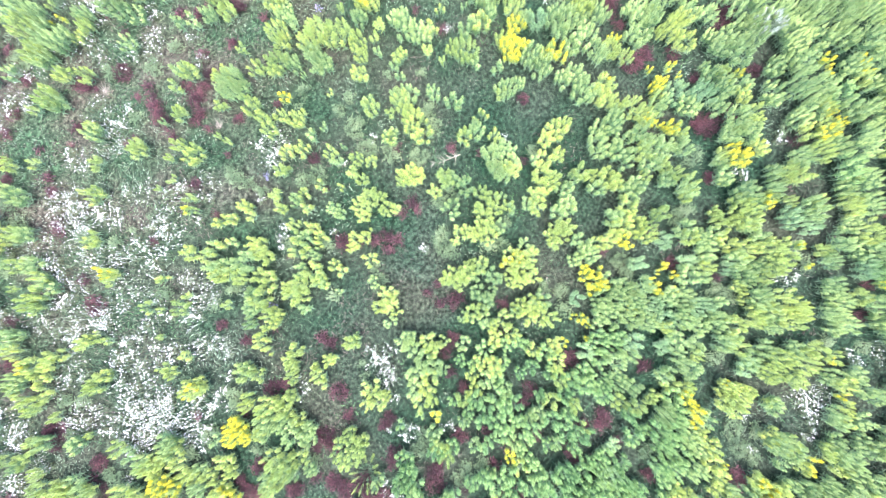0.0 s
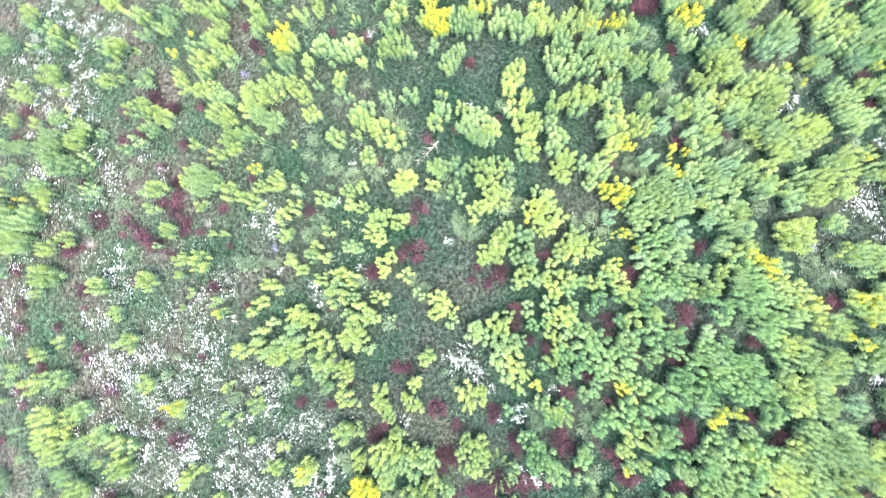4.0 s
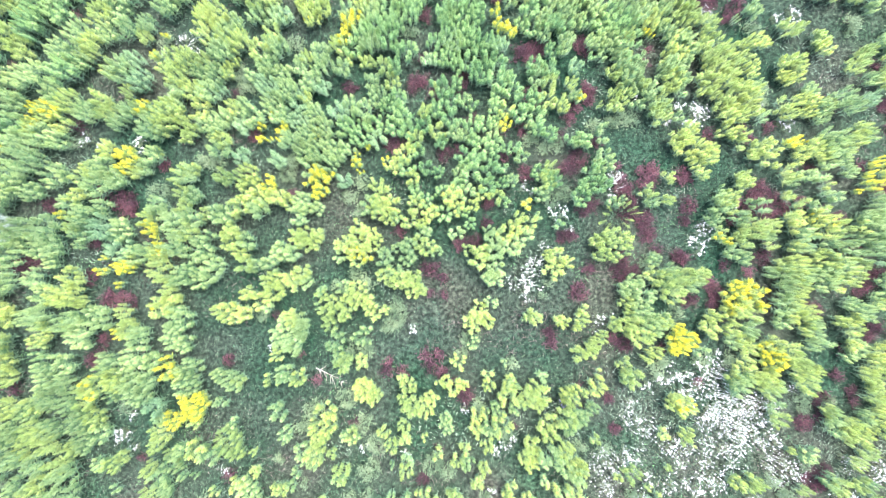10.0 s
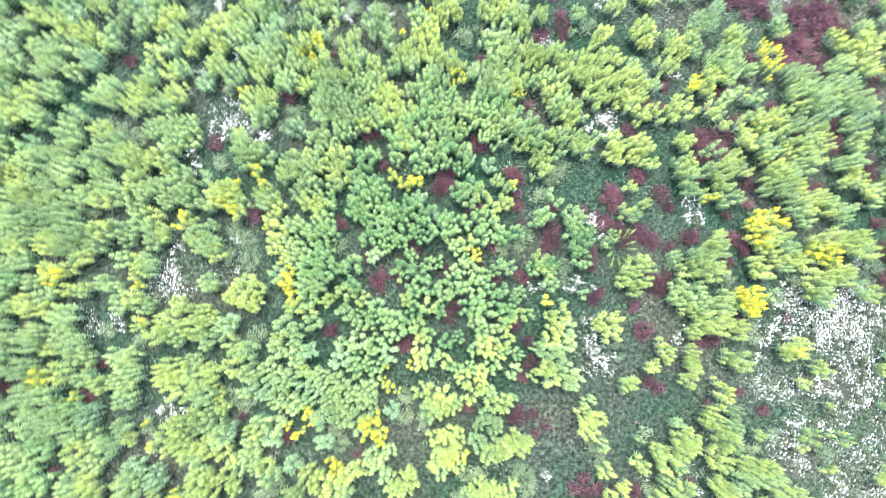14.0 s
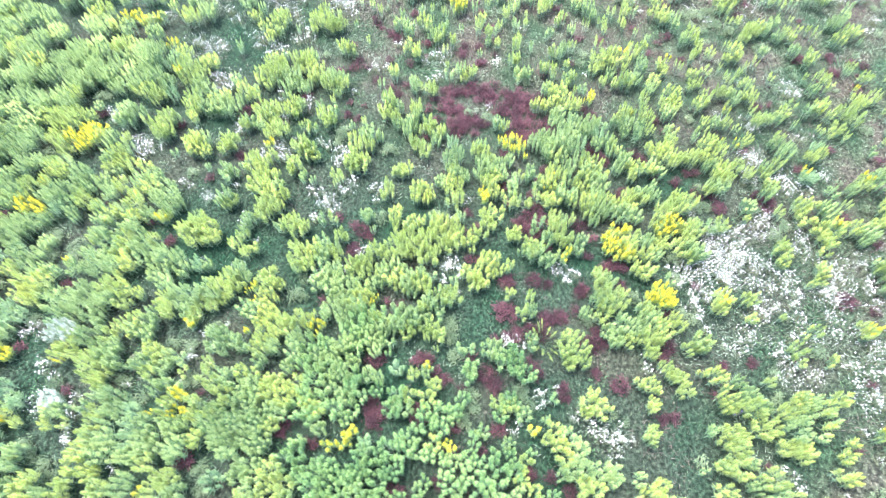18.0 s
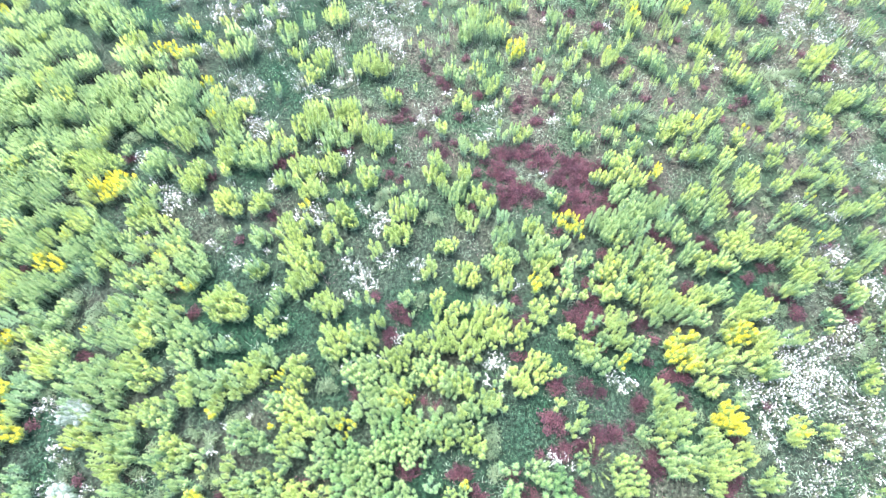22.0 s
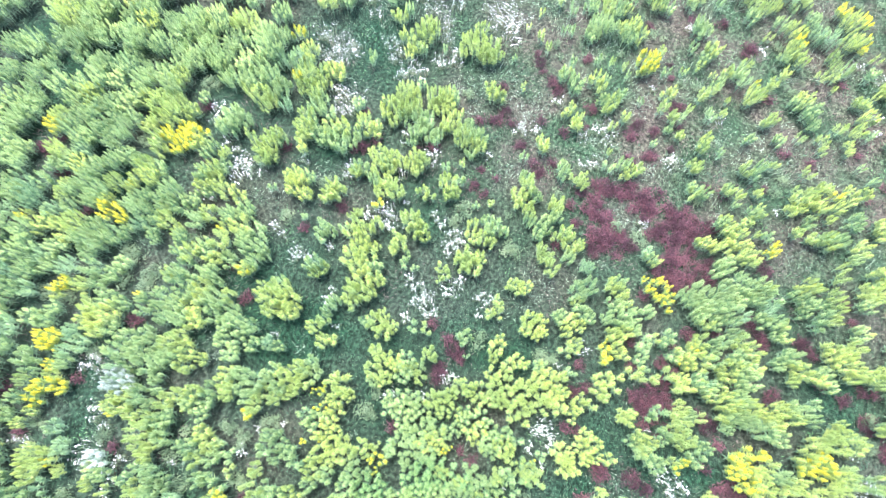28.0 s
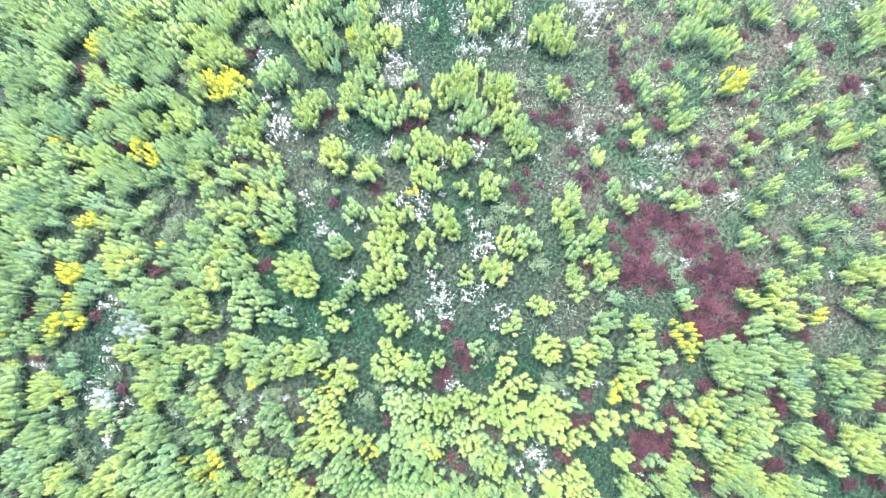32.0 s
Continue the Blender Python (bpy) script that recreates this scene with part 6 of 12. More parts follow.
grow("lime", -11.39, -18.97, 0.52)
grow("lime", -14.81, -14.79, 0.35)
grow("lime", -14.37, -12.98, 0.22)
grow("lime", -9.19, -11.27, 0.41)
grow("lime", -11.37, -11.04, 0.41)
grow("lime", -11.27, -9.37, 0.35)
grow("lime", -13.32, -9.05, 0.52)
grow("lime", -11.62, -8.67, 0.64)
grow("lime", -10.92, -5.75, 0.25)
grow("lime", -11.74, -1.96, 0.38)
grow("lime", -10.96, 4.88, 0.37)
grow("lime", -12.80, 5.51, 0.43)
grow("lime", -12.93, 11.61, 0.43)
grow("lime", -11.53, 13.38, 0.55)
grow("lime", -14.06, 15.58, 0.43)
grow("lime", -11.10, 22.57, 0.55)
grow("lime", -12.58, 27.09, 0.49)
grow("lime", -8.71, -28.07, 0.35)
grow("lime", -6.14, -27.53, 0.47)
grow("lime", -6.49, -27.47, 0.29)
grow("lime", -5.64, -26.87, 0.35)
grow("lime", -5.23, -22.59, 0.29)
grow("lime", -5.15, -20.61, 0.47)
grow("lime", -6.05, -17.63, 0.53)
grow("lime", -5.75, -16.96, 0.41)
grow("lime", -6.75, -15.95, 0.58)
grow("lime", -7.48, -15.53, 0.76)
grow("lime", -7.93, -14.68, 0.76)
grow("lime", -3.05, -13.48, 0.41)
grow("lime", -5.94, -10.82, 0.46)
grow("lime", -4.39, -6.77, 0.64)
grow("lime", -5.29, -5.14, 0.51)
grow("lime", -3.60, -2.61, 0.44)
grow("lime", -8.30, 14.92, 0.42)
grow("lime", -6.81, 15.15, 0.24)
grow("lime", -8.72, 15.67, 0.48)
grow("lime", -5.44, 16.19, 0.42)
grow("lime", -7.67, 22.45, 0.49)
grow("lime", 1.21, -26.43, 0.36)
grow("lime", 0.54, -26.36, 0.42)
grow("lime", -0.08, -20.08, 0.29)
grow("lime", -1.28, -19.84, 0.47)
grow("lime", 2.24, -17.89, 0.35)
grow("lime", -1.90, -15.19, 0.41)
grow("lime", -1.59, -14.31, 0.41)
grow("lime", -2.73, -13.63, 0.35)
grow("lime", -1.12, -12.89, 0.40)
grow("lime", 2.63, -12.61, 0.40)
grow("lime", -1.82, -12.26, 0.40)
grow("lime", 2.67, -12.16, 0.29)
grow("lime", 0.97, -11.76, 0.29)
grow("lime", 1.34, -11.24, 0.35)
grow("lime", -2.67, -10.94, 0.35)
grow("lime", -0.94, -10.12, 0.29)
grow("lime", -2.48, -6.21, 0.25)
grow("lime", -1.23, -1.47, 0.44)
grow("lime", 2.02, 20.44, 0.56)
grow("lime", 4.44, -14.77, 0.17)
grow("lime", 4.20, -13.33, 0.23)
grow("lime", 3.57, -13.04, 0.40)
grow("lime", 8.99, -11.93, 0.40)
grow("lime", 3.79, -10.61, 0.57)
grow("lime", 7.54, -7.27, 0.44)
grow("lime", 4.57, -3.38, 0.44)
grow("lime", 5.74, -1.05, 0.50)
grow("lime", 8.21, -0.58, 0.31)
grow("lime", 5.89, -0.54, 0.50)
grow("lime", 8.26, 0.05, 0.43)
grow("lime", 13.01, -20.59, 0.41)
grow("lime", 12.91, -18.97, 0.52)
grow("lime", 13.72, -18.26, 0.41)
grow("lime", 13.85, -14.77, 0.46)
grow("lime", 13.32, -14.61, 0.35)
grow("lime", 13.04, -14.02, 0.23)
grow("lime", 14.42, -12.83, 0.34)
grow("lime", 9.89, -12.80, 0.17)
grow("lime", 12.03, -10.15, 0.34)
grow("lime", 9.48, -7.04, 0.50)
grow("lime", 10.32, -5.94, 0.31)
grow("lime", 13.27, -1.87, 0.50)
grow("lime", 9.12, -0.02, 0.88)
grow("lime", 11.96, 24.64, 0.31)
grow("lime", 11.40, 25.35, 0.44)
grow("lime", 14.55, 38.92, 0.46)
grow("lime", 16.80, -17.67, 0.40)
grow("lime", 18.28, -16.35, 0.40)
grow("lime", 16.57, -16.18, 0.52)
grow("lime", 15.74, -15.64, 0.52)
grow("lime", 17.51, -14.93, 0.52)
grow("lime", 18.26, -14.90, 0.46)
grow("lime", 19.84, -13.50, 0.46)
grow("lime", 15.58, -13.06, 0.34)
grow("lime", 15.06, -12.89, 0.46)
grow("lime", 17.97, 10.09, 0.24)
grow("lime", 17.45, 10.15, 0.43)
grow("lime", 19.92, 10.78, 0.25)
grow("lime", 17.15, 13.99, 0.25)
grow("lime", 20.07, 14.24, 0.16)
grow("lime", 19.75, 19.28, 0.51)
grow("lime", 15.68, 28.36, 0.39)
grow("lime", 20.01, 36.69, 0.54)
grow("lime", 16.05, 36.85, 0.60)
grow("lime", 20.25, 38.06, 0.47)
grow("lime", 26.98, -21.73, 0.43)
grow("lime", 25.21, -20.38, 0.49)
grow("lime", 25.94, -20.06, 0.50)
grow("lime", 26.93, -19.06, 0.29)
grow("lime", 26.40, -18.33, 0.43)
grow("lime", 26.62, -16.50, 0.29)
grow("lime", 26.10, -15.97, 0.43)
grow("lime", 23.65, -14.93, 0.35)
grow("lime", 25.32, -14.45, 0.50)
grow("lime", 25.12, -13.86, 0.31)
grow("lime", 23.29, -12.44, 0.24)
grow("lime", 21.53, -11.80, 0.45)
grow("lime", 25.23, -10.42, 0.31)
grow("lime", 24.36, -8.07, 0.27)
grow("lime", 26.61, 0.77, 0.33)
grow("lime", 26.60, 1.09, 0.22)
grow("lime", 23.02, 8.86, 0.44)
grow("lime", 26.35, 9.16, 0.40)
grow("lime", 21.10, 9.56, 0.37)
grow("lime", 21.02, 10.01, 0.43)
grow("lime", 25.25, 15.13, 0.41)
grow("lime", 24.59, 16.35, 0.26)
grow("lime", 24.12, 18.21, 0.45)
grow("lime", 23.12, 21.41, 0.46)
grow("lime", 22.76, 21.74, 0.52)
grow("lime", 23.47, 21.80, 0.39)
grow("lime", 23.41, 24.33, 0.46)
grow("lime", 25.09, 24.40, 0.27)
grow("lime", 25.49, 26.52, 0.47)
grow("lime", 21.23, 27.65, 0.46)
grow("lime", 25.03, 27.75, 0.27)
grow("lime", 24.24, 33.63, 0.54)
grow("lime", 23.71, 33.87, 0.48)
grow("lime", 28.24, -19.66, 0.29)
grow("lime", 31.54, -19.48, 0.46)
grow("lime", 29.03, -19.32, 0.45)
grow("lime", 30.96, -19.11, 0.30)
grow("lime", 28.66, -14.06, 0.45)
grow("lime", 31.85, -13.97, 0.47)
grow("lime", 31.85, -12.26, 0.34)
grow("lime", 32.45, -11.66, 0.34)
grow("lime", 27.46, -11.07, 0.38)
grow("lime", 28.79, -10.28, 0.33)
grow("lime", 27.52, -8.45, 0.51)
grow("lime", 30.68, -8.31, 0.40)
grow("lime", 29.07, -7.62, 0.46)
grow("lime", 28.83, -5.73, 0.46)
grow("lime", 31.97, -0.81, 0.40)
grow("lime", 32.64, 1.90, 0.40)
grow("lime", 29.39, 1.97, 0.28)
grow("lime", 32.45, 7.31, 0.23)
grow("lime", 29.57, 10.91, 0.29)
grow("lime", 27.27, 15.14, 0.18)
grow("lime", 27.58, 20.87, 0.46)
grow("lime", 30.67, 24.29, 0.48)
grow("lime", 30.83, 24.76, 0.55)
grow("lime", 28.90, 24.96, 0.47)
grow("lime", 27.23, 25.12, 0.47)
grow("lime", 32.46, 31.61, 0.90)
grow("lime", 30.46, 37.42, 0.65)
grow("lime", 32.05, 39.45, 0.83)
grow("lime", 34.28, -23.83, 0.39)
grow("lime", 33.96, -23.10, 0.47)
grow("lime", 38.42, -23.07, 0.41)
grow("lime", 37.74, -22.20, 0.49)
grow("lime", 38.00, -18.16, 0.50)
grow("lime", 34.76, -16.47, 0.48)
grow("lime", 38.85, -16.15, 0.36)
grow("lime", 33.34, -15.11, 0.41)
grow("lime", 37.16, -14.92, 0.50)
grow("lime", 38.18, -14.92, 0.65)
grow("lime", 37.33, -14.22, 0.50)
grow("lime", 33.77, -11.15, 0.48)
grow("lime", 36.25, -9.67, 0.43)
grow("lime", 36.41, -8.95, 0.50)
grow("lime", 37.45, -7.01, 0.44)
grow("lime", 38.47, -6.72, 0.44)
grow("lime", 34.98, -3.46, 0.21)
grow("lime", 37.80, -3.41, 0.44)
grow("lime", 35.45, 1.10, 0.20)
grow("lime", 33.23, 1.82, 0.23)
grow("lime", 35.58, 4.65, 0.29)
grow("lime", 35.12, 9.05, 0.42)
grow("lime", 35.40, 17.38, 0.54)
grow("lime", 35.98, 20.17, 0.50)
grow("lime", 34.58, 21.20, 0.41)
grow("lime", 36.02, 22.05, 0.34)
grow("lime", 36.25, 22.53, 0.34)
grow("lime", 38.48, 23.08, 0.43)
grow("lime", 38.40, 23.71, 0.52)
grow("lime", 35.43, 26.94, 0.51)
grow("lime", 35.67, 29.57, 0.34)
grow("lime", 35.29, 30.30, 0.51)
grow("lime", 38.40, 31.14, 0.44)
grow("lime", 34.72, 32.67, 0.51)
grow("lime", 37.86, 38.11, 0.36)
grow("lime", 35.99, 43.61, 0.53)
grow("lime", 42.63, -11.23, 0.46)
grow("lime", 42.55, -10.63, 0.31)
grow("lime", 40.08, -8.79, 0.52)
grow("lime", 43.20, -6.31, 0.47)
grow("lime", 42.81, -5.48, 0.54)
grow("lime", 41.56, -4.79, 0.38)
grow("lime", 40.46, -2.75, 0.38)
grow("lime", 41.27, -2.38, 0.54)
grow("lime", 44.64, 1.27, 0.48)
grow("lime", 39.78, 2.21, 0.24)
grow("lime", 39.56, 2.62, 0.42)
grow("lime", 43.37, 4.01, 0.30)
grow("lime", 43.31, 4.50, 0.43)
grow("lime", 40.12, 19.36, 0.44)
grow("lime", 39.46, 19.87, 0.52)
grow("lime", 40.96, 19.96, 0.53)
grow("lime", 40.29, 20.47, 0.53)
grow("lime", 45.35, 0.69, 0.42)
# lime, in closed growth
crowd("lime", -27.30, -22.03, 0.50)
crowd("lime", -29.74, -12.10, 0.39)
crowd("lime", -27.83, -10.87, 0.50)
crowd("lime", -30.25, -5.16, 0.57)
crowd("lime", -29.85, -4.60, 0.44)
crowd("lime", -28.95, -4.02, 0.49)
crowd("lime", -28.54, -3.14, 0.63)
crowd("lime", -21.66, -25.69, 0.17)
crowd("lime", -22.41, -24.35, 0.31)
crowd("lime", -25.76, -21.34, 0.49)
crowd("lime", -23.82, -17.79, 0.36)
crowd("lime", -21.41, -14.26, 0.36)
crowd("lime", -21.45, -13.87, 0.33)
crowd("lime", -22.49, -12.99, 0.33)
crowd("lime", -23.06, -12.74, 0.48)
crowd("lime", -25.43, -11.31, 0.30)
crowd("lime", -24.95, -11.25, 0.42)
crowd("lime", -23.08, -11.21, 0.27)
crowd("lime", -21.92, -10.79, 0.39)
crowd("lime", -21.63, -10.20, 0.45)
crowd("lime", -26.67, -8.64, 0.59)
crowd("lime", -21.94, -8.28, 0.56)
crowd("lime", -25.56, -8.26, 0.48)
crowd("lime", -21.50, -7.55, 0.62)
crowd("lime", -23.55, -7.01, 0.60)
crowd("lime", -23.70, -6.50, 0.37)
crowd("lime", -22.99, -6.22, 0.56)
crowd("lime", -24.74, -5.43, 0.43)
crowd("lime", -24.43, -5.13, 0.45)
crowd("lime", -22.93, -4.51, 0.53)
crowd("lime", -26.55, -4.29, 0.53)
crowd("lime", -24.11, -4.06, 0.54)
crowd("lime", -22.85, -3.92, 0.58)
crowd("lime", -22.85, -2.79, 0.45)
crowd("lime", -21.01, -2.48, 0.59)
crowd("lime", -23.05, -1.50, 0.69)
crowd("lime", -22.77, -1.32, 0.29)
crowd("lime", -21.19, 8.31, 0.44)
crowd("lime", -23.27, 8.75, 0.38)
crowd("lime", -23.51, 10.69, 0.64)
crowd("lime", -21.21, 12.51, 0.66)
crowd("lime", -17.10, -29.21, 0.49)
crowd("lime", -16.27, -28.18, 0.39)
crowd("lime", -16.10, -27.41, 0.43)
crowd("lime", -18.77, -25.96, 0.26)
crowd("lime", -15.68, -24.76, 0.38)
crowd("lime", -15.03, -24.35, 0.16)
crowd("lime", -18.90, -23.84, 0.27)
crowd("lime", -17.19, -23.34, 0.37)
crowd("lime", -18.04, -23.14, 0.16)
crowd("lime", -19.23, -22.79, 0.45)
crowd("lime", -19.42, -22.60, 0.45)
crowd("lime", -17.74, -21.96, 0.24)
crowd("lime", -15.11, -21.96, 0.18)
crowd("lime", -15.02, -21.20, 0.36)
crowd("lime", -17.11, -20.85, 0.20)
crowd("lime", -20.88, -19.04, 0.26)
crowd("lime", -17.88, -18.96, 0.30)
crowd("lime", -20.14, -18.93, 0.42)
crowd("lime", -20.18, -18.24, 0.54)
crowd("lime", -15.91, -17.09, 0.36)
crowd("lime", -15.12, -16.87, 0.53)
crowd("lime", -16.32, -16.35, 0.53)
crowd("lime", -15.17, -16.19, 0.41)
crowd("lime", -15.75, -16.16, 0.41)
crowd("lime", -17.55, -15.34, 0.26)
crowd("lime", -18.08, -14.98, 0.20)
crowd("lime", -19.71, -14.73, 0.24)
crowd("lime", -19.17, -14.09, 0.42)
crowd("lime", -19.65, -13.93, 0.24)
crowd("lime", -16.88, -13.86, 0.33)
crowd("lime", -16.29, -13.71, 0.28)
crowd("lime", -17.51, -13.58, 0.26)
crowd("lime", -18.94, -13.43, 0.33)
crowd("lime", -18.36, -12.98, 0.17)
crowd("lime", -15.94, -12.72, 0.26)
crowd("lime", -16.97, -12.63, 0.28)
crowd("lime", -15.41, -11.81, 0.33)
crowd("lime", -15.86, -11.22, 0.39)
crowd("lime", -16.16, -10.34, 0.22)
crowd("lime", -15.72, -9.75, 0.33)
crowd("lime", -20.60, -9.31, 0.50)
crowd("lime", -20.30, -8.87, 0.43)
crowd("lime", -15.42, -8.72, 0.37)
crowd("lime", -19.71, -8.58, 0.37)
crowd("lime", -20.60, -8.28, 0.50)
crowd("lime", -15.07, -8.08, 0.45)
crowd("lime", -18.54, -7.10, 0.56)
crowd("lime", -18.84, -6.07, 0.43)
crowd("lime", -19.08, -5.54, 0.39)
crowd("lime", -17.95, -5.21, 0.52)
crowd("lime", -17.32, -5.18, 0.58)
crowd("lime", -16.43, -2.76, 0.58)
crowd("lime", -18.70, -1.10, 0.32)
crowd("lime", -16.13, 0.89, 0.38)
crowd("lime", -19.18, 3.04, 0.44)
crowd("lime", -15.29, 3.04, 0.38)
crowd("lime", -18.97, 4.50, 0.44)
crowd("lime", -18.30, 5.37, 0.44)
crowd("lime", -15.70, 5.51, 0.31)
crowd("lime", -18.11, 5.88, 0.38)
crowd("lime", -16.91, 6.80, 0.44)
crowd("lime", -19.26, 8.31, 0.44)
crowd("lime", -17.03, 8.89, 0.56)
crowd("lime", -15.32, 8.91, 0.37)
crowd("lime", -20.10, 9.13, 0.56)
crowd("lime", -18.77, 9.39, 0.56)
crowd("lime", -15.84, 9.79, 0.31)
crowd("lime", -15.95, 18.02, 0.55)
crowd("lime", -15.67, 18.27, 0.32)
crowd("lime", -15.59, 22.75, 0.27)
crowd("lime", -9.51, -29.62, 0.38)
crowd("lime", -12.24, -29.54, 0.32)
crowd("lime", -14.52, -27.50, 0.27)
crowd("lime", -11.65, -25.77, 0.42)
crowd("lime", -11.00, -25.21, 0.42)
crowd("lime", -10.78, -25.17, 0.30)
crowd("lime", -12.02, -24.83, 0.21)
crowd("lime", -10.64, -24.00, 0.30)
crowd("lime", -13.43, -23.74, 0.36)
crowd("lime", -14.02, -23.71, 0.60)
crowd("lime", -14.60, -23.68, 0.42)
crowd("lime", -10.49, -23.06, 0.35)
crowd("lime", -10.03, -21.73, 0.29)
crowd("lime", -14.22, -20.97, 0.36)
crowd("lime", -13.77, -20.91, 0.48)
crowd("lime", -11.61, -20.48, 0.35)
crowd("lime", -13.11, -20.36, 0.36)
crowd("lime", -14.98, -19.96, 0.21)
crowd("lime", -12.61, -19.48, 0.35)
crowd("lime", -11.58, -19.45, 0.41)
crowd("lime", -10.73, -18.65, 0.41)
crowd("lime", -9.96, -18.43, 0.47)
crowd("lime", -9.44, -17.80, 0.35)
crowd("lime", -12.89, -17.36, 0.47)
crowd("lime", -13.61, -17.01, 0.30)
crowd("lime", -12.12, -16.92, 0.29)
crowd("lime", -13.99, -16.49, 0.24)
crowd("lime", -11.36, -16.48, 0.41)
crowd("lime", -13.48, -15.63, 0.35)
crowd("lime", -9.22, -15.57, 0.18)
crowd("lime", -10.19, -14.91, 0.35)
crowd("lime", -12.40, -14.82, 0.23)
crowd("lime", -10.57, -14.41, 0.47)
crowd("lime", -13.83, -14.10, 0.24)
crowd("lime", -12.13, -14.00, 0.29)
crowd("lime", -13.34, -13.56, 0.39)
crowd("lime", -12.75, -13.41, 0.33)
crowd("lime", -9.75, -13.17, 0.28)
crowd("lime", -9.12, -13.14, 0.23)
crowd("lime", -13.09, -12.65, 0.15)
crowd("lime", -12.49, -11.23, 0.22)
crowd("lime", -10.34, -10.41, 0.25)
crowd("lime", -10.42, -9.37, 0.16)
crowd("lime", -14.57, -9.25, 0.35)
crowd("lime", -13.34, -7.48, 0.45)
crowd("lime", -14.22, -5.07, 0.39)
crowd("lime", -10.58, -2.19, 0.45)
crowd("lime", -9.64, -1.64, 0.45)
crowd("lime", -14.74, -1.63, 0.51)
crowd("lime", -14.19, -1.58, 0.51)
crowd("lime", -10.13, -1.26, 0.38)
crowd("lime", -14.10, -0.94, 0.45)
crowd("lime", -14.14, -0.40, 0.38)
crowd("lime", -10.25, 0.36, 0.44)
crowd("lime", -14.57, 0.40, 0.64)
crowd("lime", -10.41, 0.80, 0.32)
crowd("lime", -14.70, 1.05, 0.51)
crowd("lime", -10.76, 1.48, 0.63)
crowd("lime", -10.79, 2.02, 0.44)
crowd("lime", -13.13, 2.27, 0.51)
crowd("lime", -12.26, 3.13, 0.32)
crowd("lime", -10.30, 3.34, 0.50)
crowd("lime", -13.38, 3.57, 0.38)
crowd("lime", -9.29, 3.75, 0.50)
crowd("lime", -13.30, 4.19, 0.38)
crowd("lime", -9.66, 4.22, 0.63)
crowd("lime", -9.79, 4.86, 0.56)
crowd("lime", -13.49, 5.16, 0.38)
crowd("lime", -14.59, 6.54, 0.31)
crowd("lime", -11.02, 6.87, 0.44)
crowd("lime", -13.00, 7.20, 0.37)
crowd("lime", -12.64, 7.47, 0.31)
crowd("lime", -13.97, 7.93, 0.62)
crowd("lime", -13.07, 8.24, 0.44)
crowd("lime", -13.67, 8.52, 0.62)
crowd("lime", -11.97, 8.53, 0.44)
crowd("lime", -10.27, 8.55, 0.37)
crowd("lime", -12.37, 9.50, 0.56)
crowd("lime", -10.66, 10.44, 0.37)
crowd("lime", -12.98, 10.50, 0.62)
crowd("lime", -11.74, 11.07, 0.43)
crowd("lime", -10.25, 11.11, 0.31)
crowd("lime", -12.57, 11.17, 0.56)
crowd("lime", -13.82, 11.31, 0.50)
crowd("lime", -9.83, 11.98, 0.56)
crowd("lime", -11.34, 12.45, 0.68)
crowd("lime", -14.90, 12.65, 0.43)
crowd("lime", -10.77, 13.60, 0.55)
crowd("lime", -11.45, 13.98, 0.37)
crowd("lime", -10.33, 15.36, 0.43)
crowd("lime", -9.60, 15.37, 0.61)
crowd("lime", -10.70, 16.49, 0.37)
crowd("lime", -9.93, 17.60, 0.43)
crowd("lime", -9.10, 18.39, 0.36)
crowd("lime", -14.74, 18.69, 0.40)
crowd("lime", -11.32, 19.77, 0.25)
crowd("lime", -13.34, 20.28, 0.43)
crowd("lime", -12.00, 20.34, 0.31)
crowd("lime", -10.28, 21.05, 0.43)
crowd("lime", -11.25, 21.10, 0.37)
crowd("lime", -13.87, 21.11, 0.55)
crowd("lime", -11.99, 21.54, 0.49)
crowd("lime", -9.60, 21.68, 0.55)
crowd("lime", -12.25, 23.77, 0.43)
crowd("lime", -9.69, 24.52, 0.56)
crowd("lime", -10.08, 25.62, 0.56)
crowd("lime", -9.98, 26.09, 0.43)
crowd("lime", -10.07, 26.84, 0.56)
crowd("lime", -13.04, 27.27, 0.54)
crowd("lime", -3.00, -31.94, 0.16)
crowd("lime", -7.54, -31.61, 0.25)
crowd("lime", -3.89, -31.12, 0.40)
crowd("lime", -3.31, -29.53, 0.33)
crowd("lime", -4.87, -28.73, 0.50)
crowd("lime", -3.43, -27.92, 0.26)
crowd("lime", -4.47, -26.25, 0.23)
crowd("lime", -3.69, -25.11, 0.45)
crowd("lime", -6.50, -24.72, 0.23)
crowd("lime", -8.34, -24.33, 0.47)
crowd("lime", -6.53, -24.27, 0.35)
crowd("lime", -7.67, -24.22, 0.29)
crowd("lime", -8.72, -23.82, 0.29)
crowd("lime", -6.86, -23.64, 0.17)
crowd("lime", -8.59, -23.09, 0.14)
crowd("lime", -5.73, -21.99, 0.35)
crowd("lime", -5.35, -21.26, 0.41)
crowd("lime", -7.87, -20.50, 0.18)
crowd("lime", -7.44, -20.22, 0.35)
crowd("lime", -7.02, -19.93, 0.29)
crowd("lime", -8.97, -19.42, 0.35)
crowd("lime", -6.98, -19.13, 0.29)
crowd("lime", -8.54, -19.13, 0.47)
crowd("lime", -7.24, -18.72, 0.41)
crowd("lime", -8.70, -18.59, 0.29)
crowd("lime", -4.09, -18.47, 0.24)
crowd("lime", -8.36, -13.61, 0.53)
crowd("lime", -5.24, -13.19, 0.17)
crowd("lime", -7.85, -12.99, 0.35)
